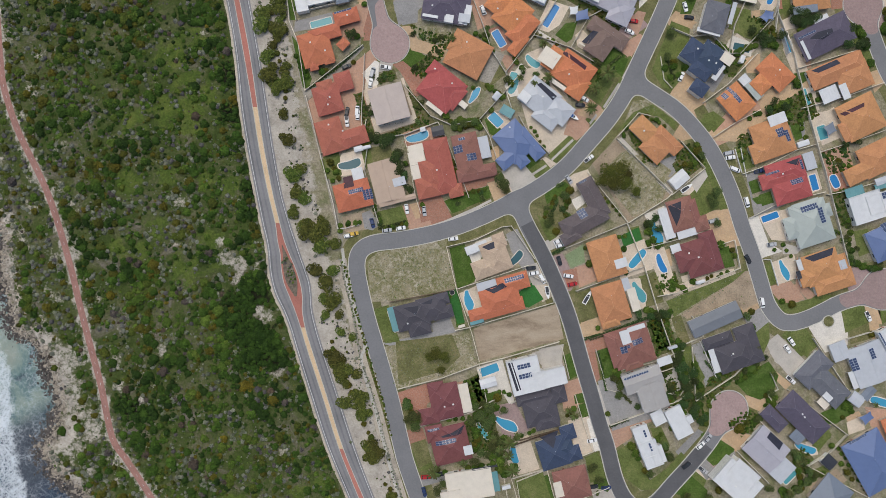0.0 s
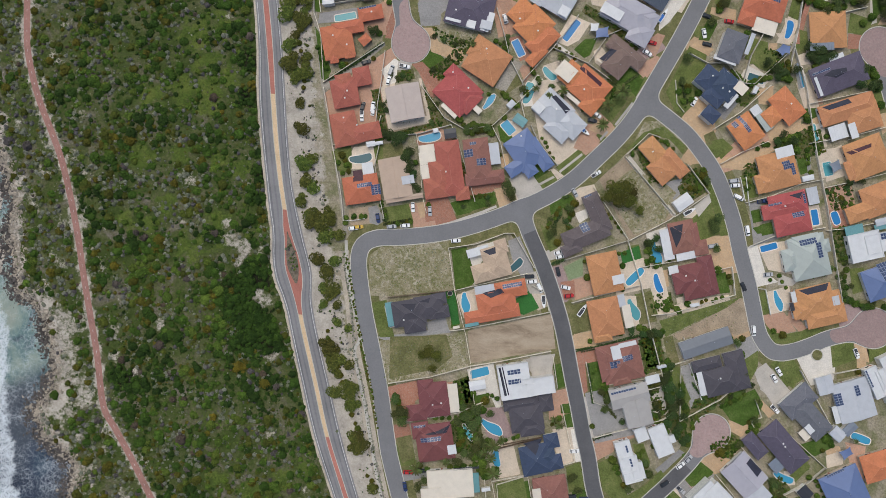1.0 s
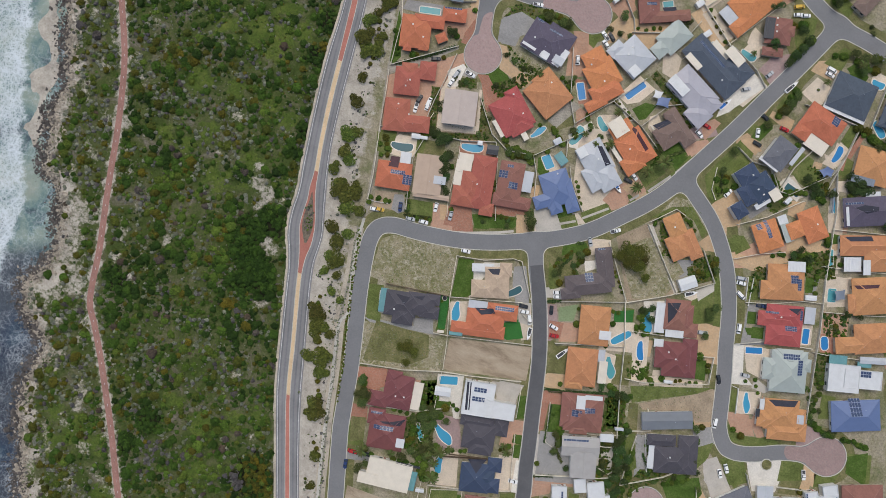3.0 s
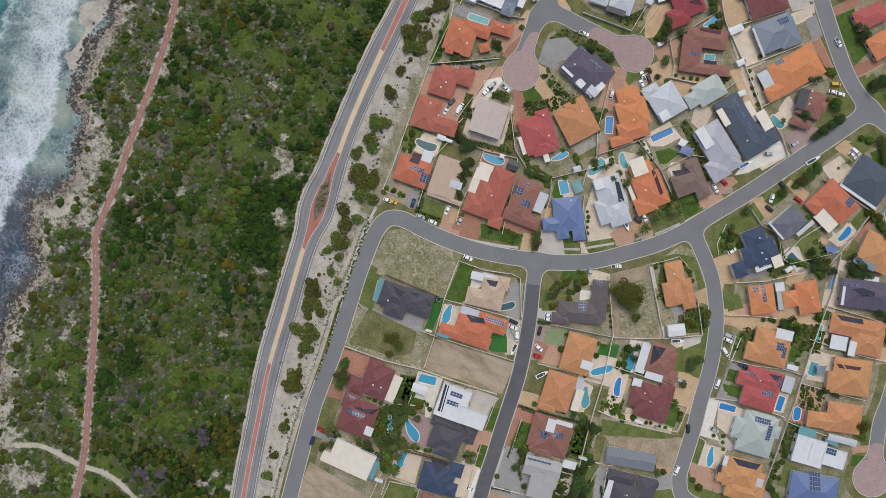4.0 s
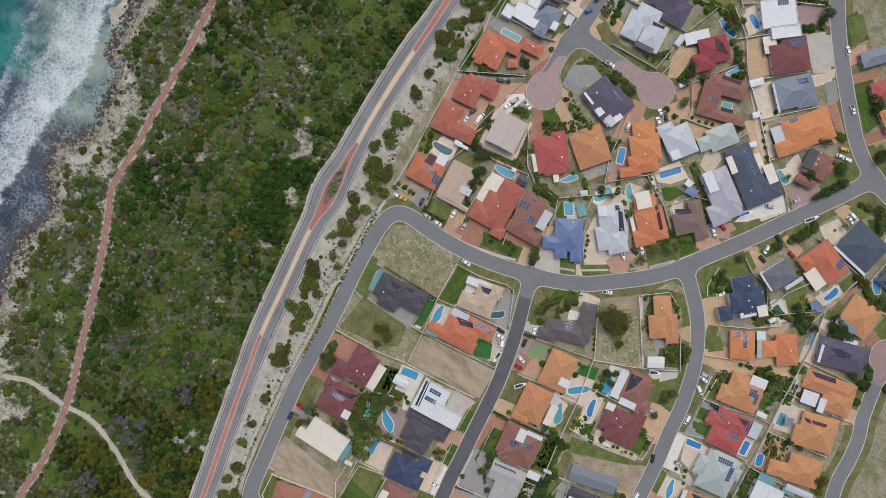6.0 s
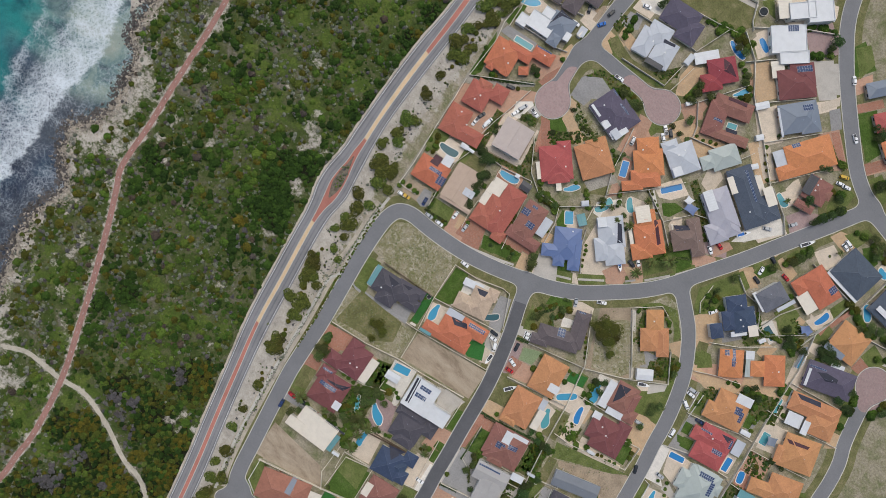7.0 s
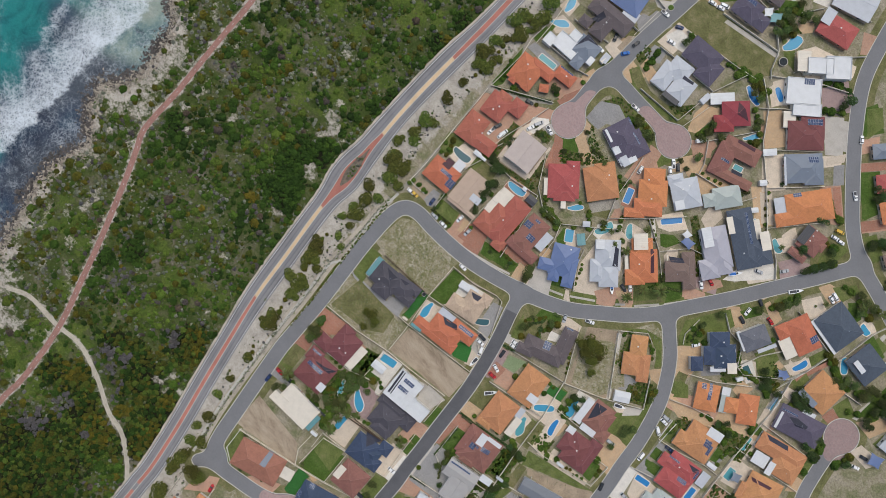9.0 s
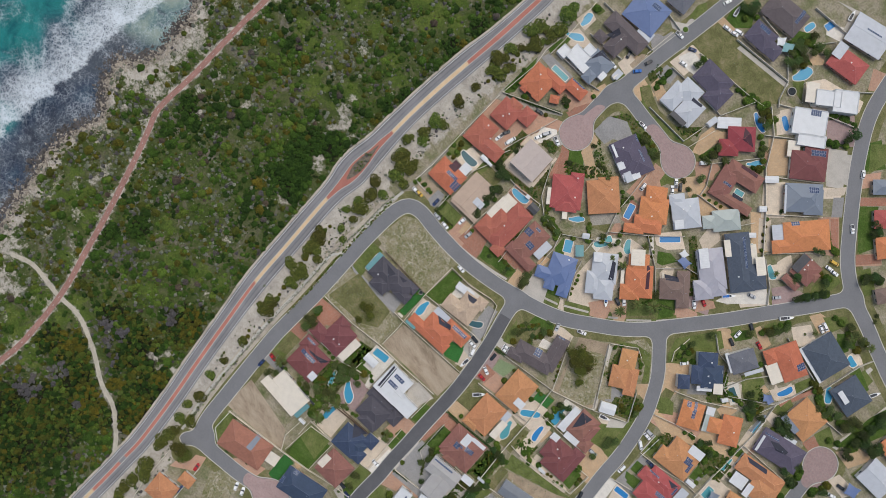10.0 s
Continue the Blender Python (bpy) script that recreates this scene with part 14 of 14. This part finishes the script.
car(25.7, -183.3, 108, "car_blue", "car", "on a paved driveway")
car(208.8, 115.0, 23, "car_dark", "car", "on a paved driveway")
car(210.1, 108.6, 28, "car_white", "car", "on a paved driveway")
boat(59.6, 60.9, -35, "car_bright", 6)
boat(47.9, -19.9, -82, "car_white", 6)
boat(66.3, -22.0, 60, "car_white", 7.2)
boat(111.7, 28.0, 35, "car_white", 6)
boat(-34.6, 200.8, 118, "car_white", 6)
boat(117.4, 137.7, 63, "car_white", 7.6)
boat(91.3, 117.7, 61, "car_bright", 7.4)
boat(-0.7, 251.2, 118, "car_white", 6)
boat(176.4, 156.0, 78, "car_white", 6)


# ---------- coastal scrub and shore rocks ----------
def mounds(name, spots, tones, segs, rows, leaves, material, label, seed=5):
    """Low bushes as one thing: each a lumpy mound of foliage with leaf clumps standing out of it."""
    rng = np.random.RandomState(seed)
    n = len(spots)
    x, y, z, r = (spots[:, k][:, None, None] for k in range(4))
    high = r * rng.uniform(0.55, 0.95, (n, 1, 1))
    a = np.arange(segs)[None, None] * (6.2832 / segs) + rng.uniform(0, 6.28, (n, 1, 1)) + np.arange(rows)[None, :, None] * (3.1416 / segs)
    phi = np.arange(rows)[None, :, None] / rows * 1.5708
    out = 1 + rng.uniform(-0.26, 0.26, (n, rows, segs))
    px, py = x + r * np.cos(phi) * out * np.cos(a), y + r * np.cos(phi) * out * np.sin(a)
    pz = z - 0.05 + high * np.sin(phi) * (1 + rng.uniform(-0.2, 0.2, (n, rows, segs)))
    ring = np.stack([px, py, pz + 0 * px], -1).reshape(n, rows * segs, 3)
    top = np.concatenate([x, y, z + high * rng.uniform(0.85, 1.1, (n, 1, 1))], -1)
    mound = np.concatenate([ring, top], 1)
    per = rows * segs + 1
    quad, cap = [], []
    for k in range(segs):
        e = (k + 1) % segs
        quad += [(q * segs + k, q * segs + e, (q + 1) * segs + e, (q + 1) * segs + k) for q in range(rows - 1)]
        cap.append(((rows - 1) * segs + k, (rows - 1) * segs + e, per - 1))
    first = (np.arange(n) * per)[:, None, None]
    quads = (np.array(quad)[None] + first).reshape(-1, 4)
    tris = (np.array(cap)[None] + first).reshape(-1, 3)
    # leaf clumps
    b, t = rng.uniform(0, 6.28, (n, leaves)), np.sqrt(rng.uniform(0, 1.1, (n, leaves)))
    r2, h2 = spots[:, 3][:, None], high[:, :, 0]
    lx, ly = spots[:, 0][:, None] + r2 * t * np.cos(b), spots[:, 1][:, None] + r2 * t * np.sin(b)
    lz = spots[:, 2][:, None] + h2 * np.sqrt(np.clip(1.12 - t * t, 0.01, 2)) * 1.03
    size = (0.10 + 0.11 * r2) * rng.uniform(0.6, 1.3, (n, leaves))
    yaw, tip, roll = rng.uniform(0, 6.28, (n, leaves)), rng.uniform(-0.9, 0.9, (n, leaves)), rng.uniform(-0.9, 0.9, (n, leaves))
    corner = []
    for u, w in ((-1, -0.6), (0.8, -0.8), (1, 0.5), (-0.4, 0.9)):
        dx, dy = (u * np.cos(yaw) - w * np.sin(yaw)) * size, (u * np.sin(yaw) + w * np.cos(yaw)) * size
        corner.append(np.stack([lx + dx, ly + dy, lz + dx * np.tan(tip) * 0.6 + dy * np.tan(roll) * 0.6], -1))
    leaf = np.stack(corner, 2).reshape(-1, 3)
    v = np.concatenate([mound.reshape(-1, 3), leaf])
    quads = np.concatenate([quads, n * per + np.arange(4 * n * leaves).reshape(-1, 4)])
    me = bpy.data.meshes.new(name)
    me.vertices.add(len(v))
    me.vertices.foreach_set("co", v.astype(np.float32).ravel())
    me.loops.add(quads.size + tris.size)
    me.loops.foreach_set("vertex_index", np.concatenate([quads.ravel(), tris.ravel()]).astype(np.int32))
    me.polygons.add(len(quads) + len(tris))
    me.polygons.foreach_set("loop_start", np.concatenate([np.arange(len(quads)) * 4, quads.size + np.arange(len(tris)) * 3]).astype(np.int32))
    me.update(calc_edges=True)
    float_attribute(me, "tone", np.concatenate([np.repeat(tones, per), np.repeat(tones, 4 * leaves)]))
    me.materials.append(material)
    return tagged(new(name, me), label, "scrub", "", "stuff")


s_mat, nt, b = shader("scrub_leaves", 0.85, 0, 0.15)
g = nt.nodes.new("ShaderNodeNewGeometry")
v = coords(nt)
tone = ramp(nt, attr(nt, "tone"), [(0.0, (0.014, 0.030, 0.006)), (0.2, (0.030, 0.062, 0.010)), (0.38, (0.052, 0.098, 0.014)), (0.48, (0.088, 0.135, 0.022)), (0.56, (0.058, 0.064, 0.011)), (0.66, (0.12, 0.097, 0.011)), (0.74, (0.095, 0.112, 0.062)), (0.86, (0.185, 0.195, 0.15)), (0.94, (0.092, 0.086, 0.092)), (1.0, (0.075, 0.055, 0.038))])
tuft = noise_tex(nt, v, 1.5, 6, 0.8)
tone = mix(nt, 0.9, tone, ramp(nt, tuft, [(0.3, (0.42, 0.42, 0.42)), (0.5, (1.0, 1.0, 1.0)), (0.7, (1.6, 1.6, 1.5))]), "MULTIPLY")
nt.links.new(mix(nt, 0.8, tone, ramp(nt, g.outputs["Random Per Island"], [(0.0, (0.68, 0.68, 0.68)), (0.6, (1.02, 1.02, 1.02)), (1.0, (1.36, 1.36, 1.3))]), "MULTIPLY"), b.inputs["Base Color"])
bump(nt, b, tuft, 1.0, 0.35)

rng = np.random.RandomState(11)
COUNT = 205000
span = np.c_[rng.uniform(-330, 60, COUNT), rng.uniform(-330, 330, COUNT)]
span = span[np.hypot(span[:, 0] + 5, span[:, 1]) < 285]
hz, inl, dmr, smr, dpt, dst = ground_height(span[:, 0], span[:, 1])
dwe, swe = line_distance(span[:, 0], span[:, 1], west_edge)
off_road = -dwe * swe
grass, dense_zone = zone(span[:, 0], span[:, 1], GRASSY, 15), np.maximum(zone(span[:, 0], span[:, 1], DENSE, 44), zone(span[:, 0], span[:, 1], OLIVE, 45))
bare = zone(span[:, 0], span[:, 1], SANDY, 9)
thick = waves(span[:, 0], span[:, 1], 26, 31) + 0.7 * waves(span[:, 0], span[:, 1], 9, 32)
size = rng.gamma(2.4, 0.33, len(span)).clip(0.28, 2.2) * (1 + 0.2 * thick.clip(-1, 1.2)) * (1 - 0.25 * grass)
keep = (smr > 0) & (off_road > 0.7 + 0.8 * size) & (dmr > 5.6) & (dpt > 1.9 + 0.9 * size) & (dst > 1.3 + 0.9 * size) & (inl > 5.5 + 0.8 * size + 3 * rng.uniform(-1, 1, len(span))) & (bare < 0.35 + 0.45 * rng.uniform(0, 1, len(span)))
keep &= rng.uniform(0, 1, len(span)) < np.where(inl < 30, 0.52, 0.60) + 0.2 * thick - 0.38 * grass + 0.4 * dense_zone
spots = np.c_[span, hz, size][keep]
grass, inl = grass[keep], inl[keep]
n = len(spots)
sx2, sy2 = spots[:, 0], spots[:, 1]
kind = rng.uniform(0, 1, n)
tones = np.clip(0.24 + 0.09 * rng.randn(n) + 0.12 * waves(sx2, sy2, 60, 41) + 0.09 * waves(sx2, sy2, 16, 43), 0.02, 0.46)
tones = tones + 0.1 * (inl < 34) + 0.03
olive = kind < 0.14 + 0.1 * (inl < 34) + 0.2 * waves(sx2, sy2, 48, 46)
tones[olive] = rng.uniform(0.5, 0.62, olive.sum())
green = rng.uniform(0, 1, n) < 0.75 * grass
tones[green] = rng.uniform(0.34, 0.5, green.sum())
ashen = zone(sx2, sy2, ASHEN, 16)
grey = kind > 0.72 - 0.14 * waves(sx2, sy2, 38, 42).clip(-1, 1.6) - 0.26 * (inl < 32) - 0.34 * ashen - 0.1 * ease(-60, 30, sy2) * (1 - ease(80, 130, inl))
tones[grey] = rng.choice([0.74, 0.80, 0.86, 0.86, 0.93], grey.sum()) + rng.uniform(-0.02, 0.03, grey.sum())
spots[grey, 3] = spots[grey, 3].clip(0.3, 1.3) * 0.85
dead = rng.uniform(0, 1, n) < 0.03 + 0.05 * waves(sx2, sy2, 13, 47)
tones[dead] = rng.uniform(0.95, 1.0, dead.sum())
inner = zone(sx2, sy2, OLIVE, 45) > 0.4 + 0.2 * rng.randn(n)
tones[inner] = np.where(rng.uniform(0, 1, inner.sum()) < 0.5, rng.uniform(0.52, 0.59, inner.sum()), rng.uniform(0.0, 0.22, inner.sum()))
spots[inner, 3] *= 0.8
inner = zone(sx2, sy2, DENSE, 44) > 0.45
tones[inner] = np.clip(0.17 + 0.08 * rng.randn(inner.sum()), 0.02, 0.4)
gold = zone(sx2, sy2, GOLDEN, 48) > 0.45 + 0.2 * rng.randn(n)
tones[gold] = rng.uniform(0.58, 0.67, gold.sum())
ash = (ashen > 0.75 + 0.22 * rng.randn(n)) & (sy2 < -125)
tones[ash] = rng.uniform(0.91, 0.96, ash.sum())
thickets = [(DENSE, 0.07, 0.3, 1.25), (OLIVE, 0.48, 0.62, 0.75), (GOLDEN, 0.56, 0.67, 0.7)]
extra, extra_tones = [], []
for circles, low, high, dense_by in thickets:
    for x, y, r in circles:
        k = int(dense_by * r * r)
        a, t = rng.uniform(0, 6.28, k), r * 1.1 * np.sqrt(rng.uniform(0, 1, k))
        px, py = x + t * np.cos(a), y + t * np.sin(a)
        hz, inl2, dmr, smr, dpt, dst = ground_height(px, py)
        ok = (smr > 0) & (line_distance(px, py, west_edge)[0] > 1.9) & (dmr > 6.5) & (dpt > 3.2) & (dst > 2.3) & (zone(px, py, SANDY, 9) < 0.4)
        hue = rng.uniform(low, high, k)
        other = rng.uniform(0, 1, k) < (0.45 if circles is OLIVE else 0.05)
        hue[other] = rng.uniform(0.0, 0.26, other.sum())
        hue[(zone(px, py, ASHEN, 16) > 0.8) & (py < -125)] = 0.94
        lift = 1.0 if circles is DENSE else rng.uniform(0.0, 1.9, k)
        extra.append(np.c_[px, py, hz + lift * (1 - (t / (1.1 * r)) ** 2), (rng.uniform(0.55, 1.15, k) if circles is DENSE else rng.uniform(0.5, 1.5, k))][ok])
        extra_tones.append(hue[ok])
spots, tones = np.concatenate([spots] + extra), np.concatenate([tones] + extra_tones)
for low, high, segs, rows, leaves, label in ((1.35, 9, 9, 4, 30, "dense low coastal scrub of rounded green bushes"), (0.75, 1.35, 7, 3, 12, "mixed green, olive and grey coastal bushes"), (0, 0.75, 5, 2, 4, "scattered small grey-green dune bushes and tufts")):
    pick = (spots[:, 3] >= low) & (spots[:, 3] < high)
    mounds("dune_scrub", spots[pick], tones[pick], segs, rows, leaves, s_mat, label)

# sparse grey tufts on the sandy verge and the gravel strip
rv = np.random.RandomState(29)
vx, vy = rv.uniform(-110, 40, 30000), rv.uniform(-230, 200, 30000)
_, _, dmv, smv, _, _ = ground_height(vx, vy)
dee = line_distance(vx, vy, east_edge)[0]
ok = (smv < 0) & (dmv < 20) & (dmv > 5.5) & (dee > 1.3) & (np.array([not on_street(px, py, 3.2) for px, py in zip(vx, vy)])) & (waves(vx, vy, 12, 33) + 0.6 * rv.randn(len(vx)) + 0.08 * (dee - 6) > 0.55)
tuft_spots = np.c_[vx, vy, np.full(len(vx), 0.02), rv.gamma(2.2, 0.17, len(vx)).clip(0.15, 0.95)][ok]
mounds("verge_tufts", tuft_spots, rv.choice([0.3, 0.55, 0.74, 0.86, 0.93, 0.94], len(tuft_spots)), 5, 2, 4, s_mat, "low grey and olive tufts on the sandy road verge")
bed = spline(LANE_BED, 0.5)
bed = bed + rv.normal(0, 0.45, (len(bed), 2))
mounds("verge_tufts", np.c_[bed, np.full(len(bed), 0.05), rv.uniform(0.15, 0.5, len(bed))], rv.choice([0.48, 0.80, 0.86, 0.86], len(bed)), 5, 2, 4, s_mat, "sparse weeds on the gravel strip beside the service road")

spot = core[6:-6] + rv.uniform(-0.8, 0.8, (len(core) - 12, 1)) * ((mid_w - core) * fat)[6:-6]
spot = np.repeat(spot, 5, axis=0) + rv.normal(0, 0.5, (5 * len(spot), 2))
mounds("island_tufts", np.c_[spot, np.full(len(spot), 0.18), rv.uniform(0.2, 0.6, len(spot))], rv.choice([0.3, 0.5, 0.74, 0.80, 0.94], len(spot)), 7, 3, 8, s_mat, "grey-green low plants on the traffic island")

rr = np.random.RandomState(17)
along = spline(COAST, 1.3)
along = along[(np.abs(along) < 300).all(1)]
base = bmesh.new()
bmesh.ops.create_icosphere(base, subdivisions=1, radius=1.0)
base.verts.ensure_lookup_table()
shape = np.array([q.co[:] for q in base.verts])
tri = np.array([[q.index for q in face.verts] for face in base.faces])
base.free()
for offset, spread, count, stone, label in ((0.0, 1.9, 26, "rock", "jagged dark wet rocks along the surf"), (3.8, 2.4, 20, "palerock", "broken pale limestone rocks above the surf")):
    spot = np.repeat(along, count, axis=0)
    spot = spot + np.c_[rr.normal(offset, spread, len(spot)), rr.normal(0, 2.0, len(spot))]
    rz = ground_height(spot[:, 0], spot[:, 1])[0]
    v, f = [], []
    for (x, y), z in zip(spot, rz):
        r = abs(rr.normal(0.05, 0.3)) + 0.13
        q = shape * (1 + rr.uniform(-0.5, 0.45, (len(shape), 1))) * np.array([r * rr.uniform(0.8, 1.9), r * rr.uniform(0.7, 1.2), r * rr.uniform(0.5, 1.0)])
        t = rr.uniform(0, 6.28)
        q = np.c_[q[:, 0] * np.cos(t) - q[:, 1] * np.sin(t), q[:, 0] * np.sin(t) + q[:, 1] * np.cos(t), q[:, 2]]
        f.append(tri + len(v) * len(shape))
        v.append(q + [x, y, max(z, -1.7)])
    solid("shore_rocks", flat_mesh("shore_rocks", np.concatenate(v).tolist(), np.concatenate(f).tolist()), stone, label, "rocks", "", "stuff")

tufts, tuft_tones = [], []
rt = np.random.RandomState(23)
for pts, material in planted:
    p = np.array(pts)
    area = 0.5 * abs(np.dot(p[:, 0], np.roll(p[:, 1], 1)) - np.dot(p[:, 1], np.roll(p[:, 0], 1)))
    n = int(area * {"weeds": 0.4, "garden": 0.75, "dirt": 0.08}[material])
    q = np.c_[rt.uniform(p[:, 0].min(), p[:, 0].max(), 6 * n), rt.uniform(p[:, 1].min(), p[:, 1].max(), 6 * n)]
    inside = np.zeros(len(q), bool)
    for a, b2 in zip(p, np.roll(p, -1, axis=0)):
        cross = (a[1] > q[:, 1]) != (b2[1] > q[:, 1])
        inside ^= cross & (q[:, 0] < (b2[0] - a[0]) * (q[:, 1] - a[1]) / (b2[1] - a[1] + 1e-9) + a[0])
    for x, y in q[inside][:n]:
        tufts.append((x, y, 0.05, rt.uniform(0.12, 0.24) * (3.2 if material == "garden" else 1.0)))
        tuft_tones.append(rt.uniform(0.1, 0.62) if material == "garden" else rt.choice([rt.uniform(0.44, 0.5), rt.uniform(0.80, 0.88), rt.uniform(0.82, 0.88)]))
mounds("weed_tufts", np.array(tufts), np.array(tuft_tones), 5, 2, 4, s_mat, "small weeds and low plants in beds and vacant plots")

thicket = np.array(thicket)
mounds("garden_foliage", thicket[:, :4], np.clip(thicket[:, 4] + 0.06, 0, 0.6), 9, 4, 60, s_mat, "crowded garden bushes and small trees along fences")
